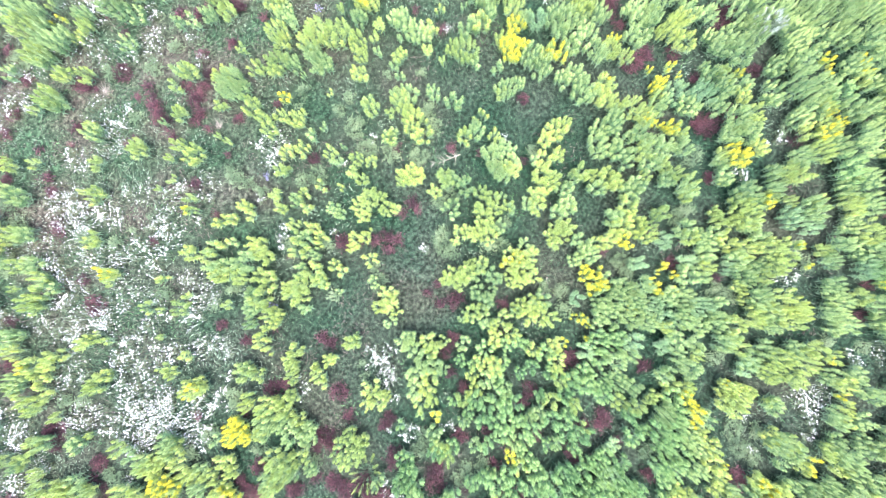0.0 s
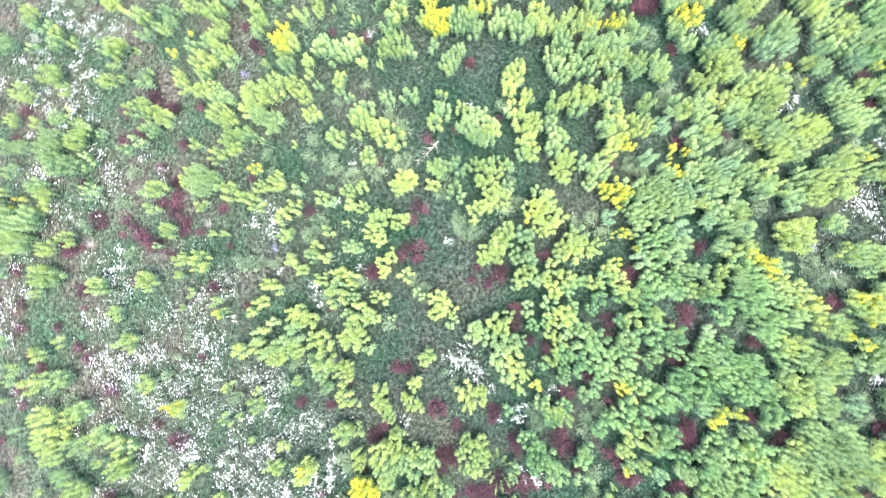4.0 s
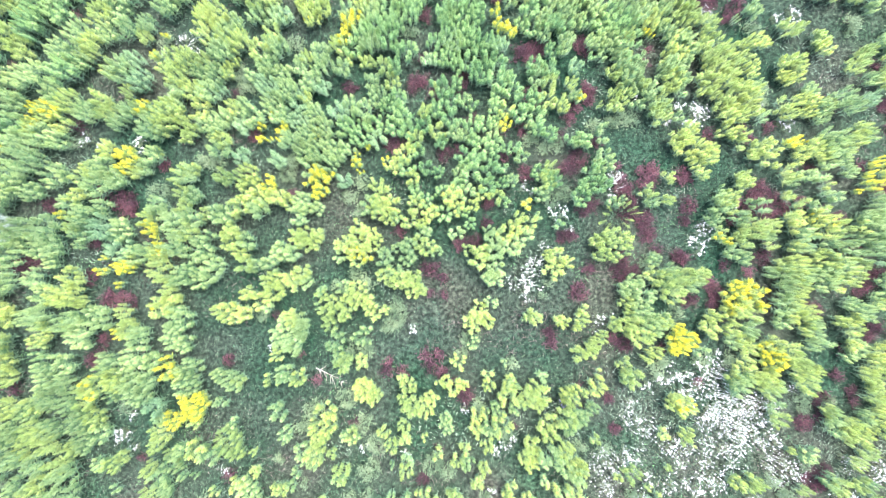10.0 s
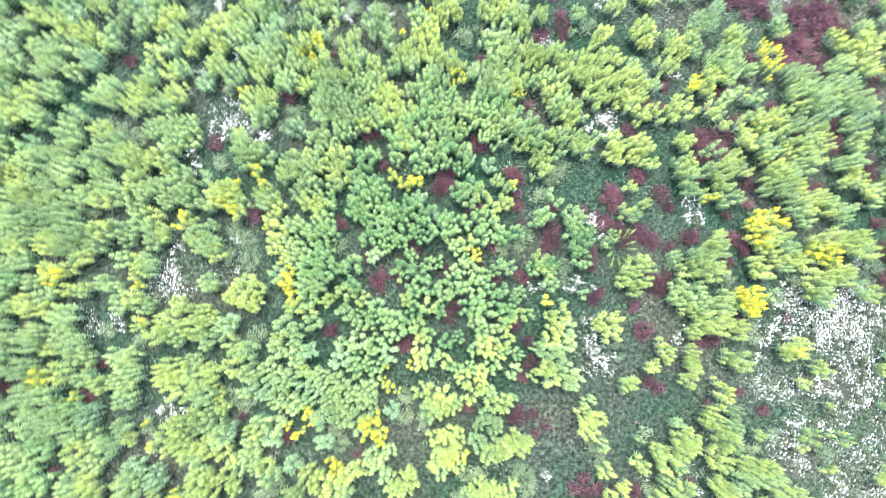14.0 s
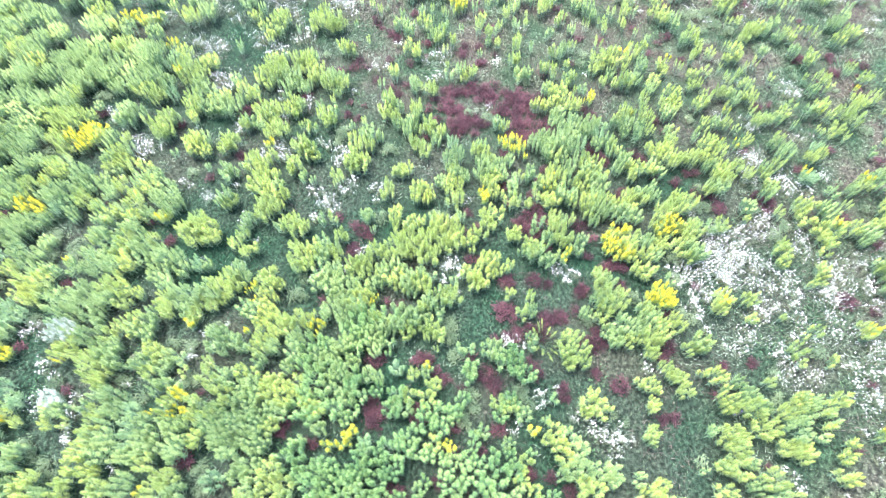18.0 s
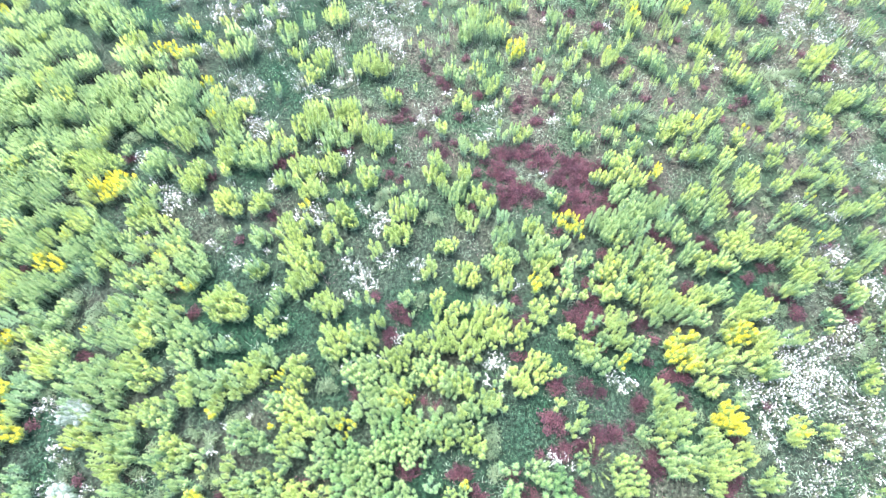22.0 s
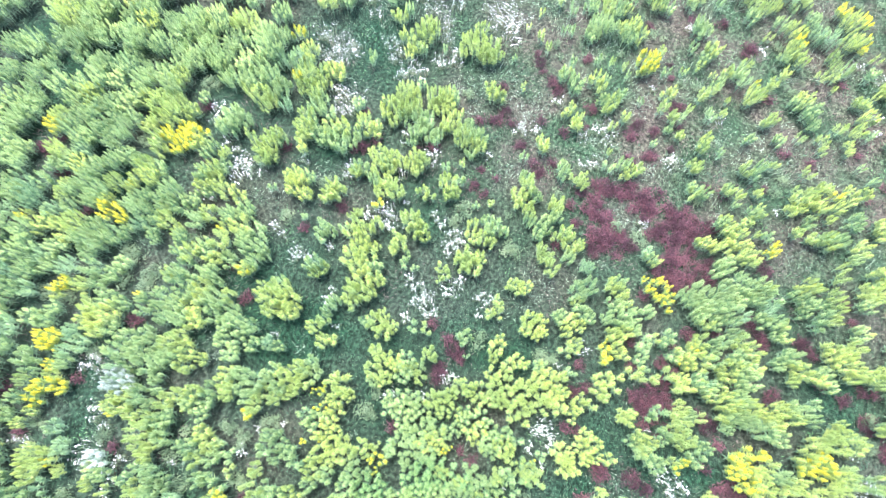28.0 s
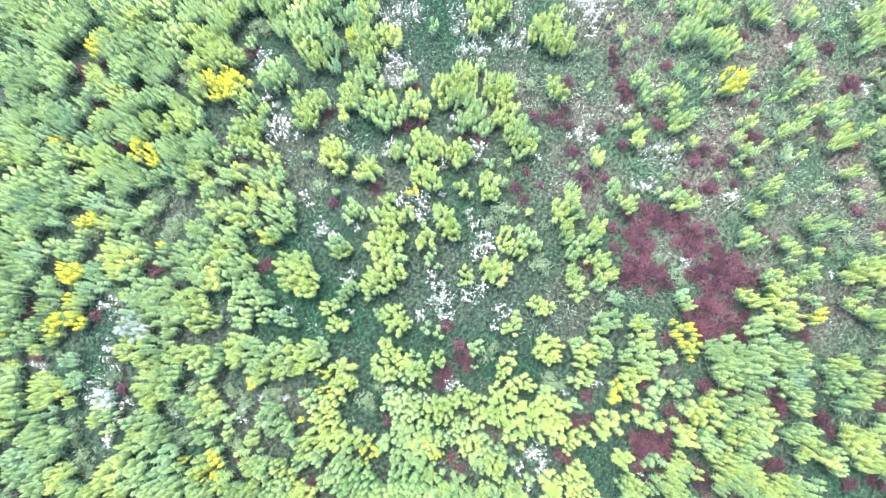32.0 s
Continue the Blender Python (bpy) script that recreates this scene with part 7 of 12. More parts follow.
crowd("lime", -6.37, -9.77, 0.23)
crowd("lime", -7.24, -9.68, 0.47)
crowd("lime", -3.29, -9.65, 0.35)
crowd("lime", -3.65, -8.94, 0.32)
crowd("lime", -6.92, -8.82, 0.45)
crowd("lime", -4.30, -6.89, 0.38)
crowd("lime", -3.96, -6.82, 0.38)
crowd("lime", -4.68, -6.41, 0.38)
crowd("lime", -4.65, -5.21, 0.38)
crowd("lime", -8.91, -4.54, 0.32)
crowd("lime", -6.04, -3.21, 0.38)
crowd("lime", -5.24, -2.76, 0.25)
crowd("lime", -7.92, -2.58, 0.45)
crowd("lime", -3.06, -2.56, 0.19)
crowd("lime", -6.18, -2.55, 0.38)
crowd("lime", -5.64, -2.50, 0.44)
crowd("lime", -4.12, -2.45, 0.38)
crowd("lime", -5.07, -2.24, 0.44)
crowd("lime", -5.80, -2.05, 0.38)
crowd("lime", -3.96, -1.93, 0.25)
crowd("lime", -4.69, -1.74, 0.44)
crowd("lime", -6.39, -1.56, 0.32)
crowd("lime", -4.43, -1.34, 0.44)
crowd("lime", -8.95, -1.28, 0.57)
crowd("lime", -7.92, -0.86, 0.51)
crowd("lime", -8.99, -0.74, 0.44)
crowd("lime", -8.44, -0.69, 0.44)
crowd("lime", -7.21, -0.29, 0.38)
crowd("lime", -4.24, 0.35, 0.57)
crowd("lime", -8.57, 0.92, 0.32)
crowd("lime", -4.92, 0.95, 0.50)
crowd("lime", -4.26, 1.09, 0.69)
crowd("lime", -3.72, 1.14, 0.57)
crowd("lime", -6.49, 1.23, 0.38)
crowd("lime", -7.01, 1.39, 0.57)
crowd("lime", -6.23, 1.62, 0.25)
crowd("lime", -7.41, 1.65, 0.44)
crowd("lime", -4.28, 1.84, 0.38)
crowd("lime", -3.11, 2.76, 0.56)
crowd("lime", -7.84, 3.38, 0.38)
crowd("lime", -8.35, 3.55, 0.50)
crowd("lime", -3.09, 3.91, 0.38)
crowd("lime", -6.13, 6.95, 0.31)
crowd("lime", -6.53, 8.85, 0.31)
crowd("lime", -3.28, 10.63, 0.37)
crowd("lime", -4.41, 10.86, 0.43)
crowd("lime", -6.38, 10.98, 0.31)
crowd("lime", -8.84, 11.46, 0.49)
crowd("lime", -4.64, 11.59, 0.37)
crowd("lime", -8.00, 12.28, 0.43)
crowd("lime", -6.00, 13.26, 0.55)
crowd("lime", -5.25, 13.48, 0.37)
crowd("lime", -3.35, 13.66, 0.37)
crowd("lime", -6.02, 13.96, 0.61)
crowd("lime", -5.50, 14.00, 0.49)
crowd("lime", -6.52, 14.12, 0.37)
crowd("lime", -8.90, 14.29, 0.55)
crowd("lime", -8.05, 14.40, 0.55)
crowd("lime", -3.15, 14.54, 0.43)
crowd("lime", -3.27, 17.12, 0.42)
crowd("lime", -5.62, 17.30, 0.55)
crowd("lime", -3.56, 18.14, 0.42)
crowd("lime", -3.36, 18.51, 0.50)
crowd("lime", -5.25, 18.63, 0.36)
crowd("lime", -6.56, 18.88, 0.42)
crowd("lime", -8.41, 18.90, 0.36)
crowd("lime", -6.42, 20.03, 0.48)
crowd("lime", -8.78, 21.37, 0.49)
crowd("lime", -4.33, 21.53, 0.37)
crowd("lime", -5.82, 21.88, 0.50)
crowd("lime", -4.29, 22.21, 0.44)
crowd("lime", -4.79, 22.51, 0.56)
crowd("lime", -5.07, 23.20, 0.56)
crowd("lime", -6.81, 23.69, 0.31)
crowd("lime", -3.21, 25.07, 0.44)
crowd("lime", -5.24, 25.29, 0.53)
crowd("lime", 0.62, -32.26, 0.17)
crowd("lime", -1.58, -31.90, 0.23)
crowd("lime", -2.31, -31.17, 0.18)
crowd("lime", 0.68, -29.99, 0.18)
crowd("lime", 2.63, -29.32, 0.66)
crowd("lime", 1.98, -29.02, 0.24)
crowd("lime", 0.73, -28.87, 0.23)
crowd("lime", -2.99, -25.34, 0.54)
crowd("lime", 0.53, -16.53, 0.15)
crowd("lime", 0.39, -15.83, 0.18)
crowd("lime", -2.49, -14.44, 0.35)
crowd("lime", 0.09, -10.67, 0.35)
crowd("lime", 0.48, -9.99, 0.26)
crowd("lime", 1.69, -9.95, 0.35)
crowd("lime", -1.54, -9.30, 0.18)
crowd("lime", -2.60, -9.28, 0.29)
crowd("lime", 1.11, -9.22, 0.40)
crowd("lime", 2.44, -8.92, 0.51)
crowd("lime", -2.57, -8.66, 0.32)
crowd("lime", 1.31, -8.25, 0.38)
crowd("lime", -2.34, -7.87, 0.26)
crowd("lime", -1.36, -7.86, 0.38)
crowd("lime", -1.98, -7.57, 0.51)
crowd("lime", 2.89, -7.54, 0.51)
crowd("lime", -1.10, -7.45, 0.38)
crowd("lime", -2.39, -7.31, 0.38)
crowd("lime", 1.98, -6.90, 0.32)
crowd("lime", 0.16, -6.81, 0.38)
crowd("lime", 0.61, -6.64, 0.32)
crowd("lime", -0.58, -6.63, 0.19)
crowd("lime", -2.20, -6.56, 0.38)
crowd("lime", -0.25, -6.55, 0.32)
crowd("lime", 1.93, -6.35, 0.26)
crowd("lime", 0.50, -5.54, 0.38)
crowd("lime", 1.45, -3.59, 0.51)
crowd("lime", 2.20, -3.56, 0.32)
crowd("lime", 1.70, -3.18, 0.51)
crowd("lime", 1.74, -2.76, 0.32)
crowd("lime", -1.65, -1.43, 0.57)
crowd("lime", -2.59, -1.22, 0.32)
crowd("lime", -2.05, -1.17, 0.51)
crowd("lime", -1.51, -1.12, 0.44)
crowd("lime", -2.97, -0.75, 0.44)
crowd("lime", 1.88, -0.32, 0.44)
crowd("lime", 2.04, 0.20, 0.44)
crowd("lime", 1.40, 0.26, 0.31)
crowd("lime", -0.70, 0.49, 0.44)
crowd("lime", -1.10, 0.75, 0.38)
crowd("lime", -0.78, 1.77, 0.31)
crowd("lime", -1.50, 1.95, 0.44)
crowd("lime", -2.53, 2.28, 0.44)
crowd("lime", 1.82, 2.550, 0.31)
crowd("lime", -0.50, 2.37, 0.44)
crowd("lime", 0.99, 2.42, 0.38)
crowd("lime", -1.20, 2.76, 0.44)
crowd("lime", -2.37, 2.79, 0.44)
crowd("lime", 0.84, 3.06, 0.50)
crowd("lime", 2.32, 3.11, 0.37)
crowd("lime", -2.83, 3.36, 0.50)
crowd("lime", -1.26, 4.23, 0.37)
crowd("lime", -2.23, 4.97, 0.44)
crowd("lime", -1.54, 5.51, 0.44)
crowd("lime", -0.94, 6.17, 0.44)
crowd("lime", 0.25, 6.55, 0.43)
crowd("lime", -0.26, 7.64, 0.37)
crowd("lime", 0.28, 8.81, 0.25)
crowd("lime", -1.95, 9.46, 0.43)
crowd("lime", -2.39, 10.22, 0.43)
crowd("lime", -0.38, 14.32, 0.43)
crowd("lime", 0.03, 14.41, 0.37)
crowd("lime", 1.91, 14.70, 0.50)
crowd("lime", -2.38, 14.95, 0.49)
crowd("lime", -0.32, 14.97, 0.43)
crowd("lime", 1.63, 15.39, 0.56)
crowd("lime", 2.550, 15.40, 0.50)
crowd("lime", -2.31, 15.53, 0.43)
crowd("lime", -1.66, 15.85, 0.43)
crowd("lime", -1.46, 16.52, 0.43)
crowd("lime", 0.08, 16.83, 0.50)
crowd("lime", 1.15, 16.90, 0.50)
crowd("lime", -1.82, 17.08, 0.31)
crowd("lime", -2.75, 17.80, 0.43)
crowd("lime", -2.97, 17.88, 0.42)
crowd("lime", -2.98, 18.29, 0.62)
crowd("lime", 1.46, 20.95, 0.63)
crowd("lime", 2.72, 21.63, 0.44)
crowd("lime", 1.48, 23.64, 0.49)
crowd("lime", -1.05, 23.90, 0.56)
crowd("lime", 2.34, 24.30, 0.33)
crowd("lime", 2.34, 24.52, 0.42)
crowd("lime", -0.55, 25.03, 0.42)
crowd("lime", 2.58, 25.21, 0.48)
crowd("lime", 1.00, 25.25, 0.34)
crowd("lime", -2.37, 25.43, 0.53)
crowd("lime", 1.96, 25.48, 0.42)
crowd("lime", 1.53, 25.70, 0.36)
crowd("lime", -1.85, 25.77, 0.38)
crowd("lime", -0.43, 26.50, 0.50)
crowd("lime", 1.92, 27.22, 0.42)
crowd("lime", 1.38, 27.36, 0.48)
crowd("lime", 0.91, 27.37, 0.42)
crowd("lime", -2.12, 30.00, 0.56)
crowd("lime", 1.05, 33.09, 0.46)
crowd("lime", 2.59, 33.52, 0.56)
crowd("lime", 1.57, 34.28, 0.26)
crowd("lime", 0.03, 35.95, 0.28)
crowd("lime", 3.88, -31.22, 0.27)
crowd("lime", 3.29, -30.95, 0.14)
crowd("lime", 5.90, -25.59, 0.19)
crowd("lime", 8.23, -23.69, 0.24)
crowd("lime", 7.66, -20.54, 0.20)
crowd("lime", 3.13, -17.70, 0.19)
crowd("lime", 4.88, -17.27, 0.14)
crowd("lime", 3.98, -16.98, 0.20)
crowd("lime", 4.13, -15.32, 0.27)
crowd("lime", 6.24, -13.65, 0.23)
crowd("lime", 6.38, -13.33, 0.29)
crowd("lime", 6.00, -12.62, 0.41)
crowd("lime", 4.83, -12.39, 0.29)
crowd("lime", 6.43, -11.44, 0.35)
crowd("lime", 6.02, -11.18, 0.41)
crowd("lime", 3.85, -11.17, 0.35)
crowd("lime", 5.65, -10.47, 0.40)
crowd("lime", 3.95, -10.07, 0.40)
crowd("lime", 7.21, -10.01, 0.21)
crowd("lime", 4.97, -9.63, 0.40)
crowd("lime", 4.91, -9.07, 0.52)
crowd("lime", 5.80, -8.72, 0.51)
crowd("lime", 4.46, -8.03, 0.38)
crowd("lime", 6.32, -7.68, 0.57)
crowd("lime", 5.90, -7.64, 0.38)
crowd("lime", 4.72, -7.62, 0.45)
crowd("lime", 4.08, -7.56, 0.51)
crowd("lime", 4.33, -7.15, 0.38)
crowd("lime", 3.07, -6.79, 0.38)
crowd("lime", 6.72, -5.55, 0.38)
crowd("lime", 7.38, -5.41, 0.44)
crowd("lime", 7.51, -5.10, 0.32)
crowd("lime", 8.07, -4.83, 0.32)
crowd("lime", 6.83, -4.27, 0.19)
crowd("lime", 8.87, -4.17, 0.38)
crowd("lime", 6.12, -3.87, 0.32)
crowd("lime", 6.99, -3.75, 0.38)
crowd("lime", 5.82, -3.73, 0.25)
crowd("lime", 7.23, -3.35, 0.25)
crowd("lime", 6.50, -0.82, 0.31)
crowd("lime", 5.58, -0.40, 0.31)
crowd("lime", 3.38, 0.89, 0.44)
crowd("lime", 4.04, 1.24, 0.44)
crowd("lime", 4.69, 1.38, 0.44)
crowd("lime", 4.20, 1.75, 0.31)
crowd("lime", 3.04, 2.93, 0.37)
crowd("lime", 5.73, 3.57, 0.50)
crowd("lime", 6.00, 4.16, 0.37)
crowd("lime", 8.96, 7.45, 0.15)
crowd("lime", 4.00, 7.47, 0.43)
crowd("lime", 6.98, 7.59, 0.41)
crowd("lime", 6.18, 7.89, 0.45)
crowd("lime", 7.43, 8.63, 0.31)
crowd("lime", 6.30, 8.78, 0.37)
crowd("lime", 5.36, 13.53, 0.50)
crowd("lime", 6.00, 14.03, 0.44)
crowd("lime", 6.81, 14.79, 0.50)
crowd("lime", 6.24, 15.30, 0.56)
crowd("lime", 4.68, 15.87, 0.44)
crowd("lime", 6.97, 15.94, 0.44)
crowd("lime", 6.78, 16.01, 0.30)
crowd("lime", 6.38, 16.11, 0.56)
crowd("lime", 7.06, 16.34, 0.36)
crowd("lime", 8.69, 17.01, 0.42)
crowd("lime", 7.35, 17.19, 0.30)
crowd("lime", 7.48, 17.78, 0.36)
crowd("lime", 5.81, 18.58, 0.36)
crowd("lime", 6.40, 18.62, 0.42)
crowd("lime", 5.27, 19.09, 0.27)
crowd("lime", 6.72, 19.16, 0.42)
crowd("lime", 3.95, 19.31, 0.44)
crowd("lime", 7.34, 19.73, 0.30)
crowd("lime", 7.94, 19.77, 0.36)
crowd("lime", 5.81, 19.95, 0.30)
crowd("lime", 5.15, 20.03, 0.36)
crowd("lime", 7.42, 20.99, 0.24)
crowd("lime", 5.89, 21.20, 0.36)
crowd("lime", 5.05, 21.33, 0.24)
crowd("lime", 5.46, 21.43, 0.30)
crowd("lime", 5.08, 22.39, 0.18)
crowd("lime", 8.36, 22.47, 0.49)
crowd("lime", 7.35, 22.85, 0.37)
crowd("lime", 8.50, 23.09, 0.49)
crowd("lime", 4.67, 25.09, 0.42)
crowd("lime", 3.23, 25.14, 0.48)
crowd("lime", 5.27, 25.15, 0.37)
crowd("lime", 6.86, 25.17, 0.37)
crowd("lime", 4.12, 25.23, 0.36)
crowd("lime", 7.59, 25.31, 0.49)
crowd("lime", 7.00, 25.80, 0.37)
crowd("lime", 8.24, 25.93, 0.43)
crowd("lime", 7.66, 26.08, 0.49)
crowd("lime", 4.68, 26.51, 0.24)
crowd("lime", 8.36, 26.91, 0.37)
crowd("lime", 4.66, 27.39, 0.31)
crowd("lime", 8.69, 27.51, 0.44)
crowd("lime", 8.84, 28.15, 0.38)
crowd("lime", 8.33, 28.16, 0.37)
crowd("lime", 4.64, 29.18, 0.31)
crowd("lime", 5.08, 29.87, 0.43)
crowd("lime", 4.41, 30.48, 0.49)
crowd("lime", 3.92, 30.48, 0.37)
crowd("lime", 4.95, 30.69, 0.56)
crowd("lime", 8.84, 31.85, 0.38)
crowd("lime", 6.84, 32.08, 0.31)
crowd("lime", 6.07, 32.26, 0.31)
crowd("lime", 4.70, 32.92, 0.31)
crowd("lime", 8.10, 33.19, 0.32)
crowd("lime", 5.89, 34.55, 0.35)
crowd("lime", 6.76, 36.72, 0.33)
crowd("lime", 11.93, -27.29, 0.37)
crowd("lime", 12.21, -26.45, 0.28)
crowd("lime", 10.21, -25.79, 0.25)
crowd("lime", 10.74, -24.51, 0.49)
crowd("lime", 13.68, -23.19, 0.62)
crowd("lime", 12.44, -23.18, 0.70)
crowd("lime", 14.46, -22.53, 0.46)
crowd("lime", 13.48, -22.43, 0.57)
crowd("lime", 14.17, -19.97, 0.18)
crowd("lime", 10.39, -16.11, 0.35)
crowd("lime", 9.96, -16.06, 0.35)
crowd("lime", 10.96, -11.85, 0.15)
crowd("lime", 10.86, -10.04, 0.27)
crowd("lime", 12.03, -8.72, 0.45)
crowd("lime", 11.50, -8.56, 0.38)
crowd("lime", 11.54, -8.13, 0.25)
crowd("lime", 14.79, -7.38, 0.44)
crowd("lime", 9.11, -6.35, 0.38)
crowd("lime", 10.76, -5.77, 0.32)
crowd("lime", 14.85, -4.91, 0.38)
crowd("lime", 13.69, -4.90, 0.50)
crowd("lime", 10.00, -4.61, 0.70)
crowd("lime", 9.50, -4.23, 0.57)
crowd("lime", 11.41, -4.22, 0.32)
crowd("lime", 13.96, -4.07, 0.38)
crowd("lime", 9.49, -3.06, 0.38)
crowd("lime", 11.86, -2.46, 0.75)
crowd("lime", 12.63, -2.01, 0.44)
crowd("lime", 13.74, -1.94, 0.31)
crowd("lime", 10.96, -1.83, 0.44)
crowd("lime", 14.78, 0.27, 0.25)
crowd("lime", 14.84, 1.84, 0.29)
crowd("lime", 12.14, 2.19, 0.31)
crowd("lime", 10.96, 2.550, 0.23)
crowd("lime", 11.20, 2.64, 0.29)
crowd("lime", 12.36, 3.10, 0.18)
crowd("lime", 13.90, 3.30, 0.25)
crowd("lime", 12.19, 3.38, 0.24)
crowd("lime", 13.87, 3.84, 0.35)
crowd("lime", 14.40, 4.26, 0.41)
crowd("lime", 13.53, 4.45, 0.35)
crowd("lime", 14.62, 4.68, 0.36)
crowd("lime", 14.01, 4.69, 0.41)
crowd("lime", 12.85, 4.69, 0.24)
crowd("lime", 13.19, 5.06, 0.35)
crowd("lime", 12.91, 5.27, 0.43)
crowd("lime", 13.60, 5.43, 0.41)
crowd("lime", 13.11, 5.49, 0.24)
crowd("lime", 13.51, 5.85, 0.30)
crowd("lime", 11.91, 6.34, 0.30)
crowd("lime", 12.13, 6.79, 0.36)
crowd("lime", 11.87, 6.90, 0.29)
crowd("lime", 9.51, 7.23, 0.29)
crowd("lime", 12.20, 7.39, 0.35)
crowd("lime", 9.87, 7.41, 0.41)
crowd("lime", 14.21, 7.64, 0.18)
crowd("lime", 14.96, 7.71, 0.36)
crowd("lime", 10.22, 7.73, 0.35)
crowd("lime", 9.69, 7.81, 0.35)
crowd("lime", 12.47, 8.01, 0.24)
crowd("lime", 13.01, 8.13, 0.36)
crowd("lime", 14.87, 8.15, 0.42)
crowd("lime", 11.60, 8.19, 0.35)
crowd("lime", 11.23, 8.31, 0.24)
crowd("lime", 14.42, 8.39, 0.30)
crowd("lime", 12.80, 8.51, 0.42)
crowd("lime", 10.09, 8.70, 0.41)
crowd("lime", 9.77, 9.08, 0.35)
crowd("lime", 14.94, 9.15, 0.36)
crowd("lime", 12.49, 9.62, 0.24)
crowd("lime", 14.79, 9.72, 0.42)
crowd("lime", 13.16, 9.82, 0.42)
crowd("lime", 10.46, 9.88, 0.36)
crowd("lime", 12.83, 10.13, 0.30)
crowd("lime", 14.31, 10.29, 0.30)
crowd("lime", 14.98, 10.81, 0.36)
crowd("lime", 10.81, 10.97, 0.36)
crowd("lime", 13.63, 11.23, 0.36)
crowd("lime", 14.89, 11.25, 0.43)
crowd("lime", 11.83, 11.37, 0.36)
crowd("lime", 14.37, 11.63, 0.36)
crowd("lime", 12.30, 11.64, 0.42)
crowd("lime", 13.79, 11.80, 0.42)
crowd("lime", 11.84, 12.20, 0.48)
crowd("lime", 14.21, 12.20, 0.43)
crowd("lime", 13.39, 12.24, 0.42)
crowd("lime", 13.88, 12.51, 0.43)
crowd("lime", 14.65, 13.44, 0.31)
crowd("lime", 14.88, 13.91, 0.43)
crowd("lime", 10.89, 14.47, 0.18)
crowd("lime", 10.44, 14.70, 0.36)
crowd("lime", 10.66, 15.17, 0.36)
crowd("lime", 14.10, 15.32, 0.43)
crowd("lime", 14.80, 15.55, 0.43)
crowd("lime", 10.00, 15.78, 0.48)
crowd("lime", 14.26, 15.92, 0.43)
crowd("lime", 10.47, 16.06, 0.30)
crowd("lime", 10.15, 16.37, 0.48)
crowd("lime", 9.58, 16.54, 0.42)
crowd("lime", 10.81, 16.60, 0.36)
crowd("lime", 12.69, 16.70, 0.31)
crowd("lime", 11.72, 16.98, 0.37)
crowd("lime", 12.47, 17.08, 0.43)
crowd("lime", 13.11, 17.12, 0.49)
crowd("lime", 9.23, 17.17, 0.36)
crowd("lime", 10.65, 17.18, 0.36)
crowd("lime", 11.27, 17.22, 0.43)
crowd("lime", 10.15, 17.22, 0.42)
crowd("lime", 12.19, 17.60, 0.31)
crowd("lime", 13.14, 17.65, 0.43)
crowd("lime", 14.75, 18.96, 0.25)
crowd("lime", 12.67, 19.09, 0.43)
crowd("lime", 12.21, 19.33, 0.37)
crowd("lime", 13.02, 19.66, 0.56)
crowd("lime", 11.80, 19.77, 0.31)
crowd("lime", 12.54, 20.23, 0.43)
crowd("lime", 11.32, 20.34, 0.37)
crowd("lime", 11.48, 20.96, 0.43)
crowd("lime", 10.77, 21.04, 0.37)
crowd("lime", 10.39, 21.15, 0.25)
crowd("lime", 10.93, 22.55, 0.43)
crowd("lime", 11.79, 23.10, 0.37)
crowd("lime", 11.28, 23.13, 0.44)
crowd("lime", 10.31, 24.27, 0.44)
crowd("lime", 9.54, 24.48, 0.31)
crowd("lime", 9.88, 25.06, 0.37)
crowd("lime", 12.17, 25.50, 0.50)
crowd("lime", 9.47, 25.50, 0.44)
crowd("lime", 13.93, 25.74, 0.51)
crowd("lime", 12.78, 26.26, 0.44)
crowd("lime", 14.55, 26.51, 0.51)
crowd("lime", 12.23, 26.63, 0.51)
crowd("lime", 9.25, 27.71, 0.31)
crowd("lime", 12.61, 30.39, 0.51)
crowd("lime", 11.52, 30.76, 0.38)
crowd("lime", 12.11, 30.98, 0.58)
crowd("lime", 12.67, 31.57, 0.52)
crowd("lime", 11.94, 31.61, 0.45)
crowd("lime", 13.36, 32.61, 0.26)
crowd("lime", 13.54, 32.93, 0.39)
crowd("lime", 12.68, 33.85, 0.26)
crowd("lime", 12.55, 39.45, 0.27)
crowd("lime", 14.28, 40.12, 0.60)
crowd("lime", 16.57, -22.96, 0.17)
crowd("lime", 17.84, -21.37, 0.65)
crowd("lime", 15.80, -20.64, 0.64)
crowd("lime", 18.05, -20.15, 0.58)
crowd("lime", 17.34, -19.98, 0.49)
crowd("lime", 17.00, -19.41, 0.46)
crowd("lime", 19.94, -19.24, 0.43)
crowd("lime", 18.54, -17.84, 0.22)
crowd("lime", 16.71, -15.63, 0.52)
crowd("lime", 18.34, -15.46, 0.29)
crowd("lime", 20.17, -13.43, 0.23)
crowd("lime", 20.76, -12.27, 0.34)
crowd("lime", 17.46, -11.47, 0.17)
crowd("lime", 20.41, -10.92, 0.46)
crowd("lime", 20.81, -10.66, 0.41)
crowd("lime", 20.96, -10.65, 0.40)
crowd("lime", 20.58, -10.17, 0.35)
crowd("lime", 19.65, -9.44, 0.35)
crowd("lime", 16.44, -7.99, 0.63)
crowd("lime", 18.35, -7.98, 0.51)
crowd("lime", 15.94, -7.62, 0.44)
crowd("lime", 16.79, -7.49, 0.38)
crowd("lime", 19.06, -7.45, 0.32)
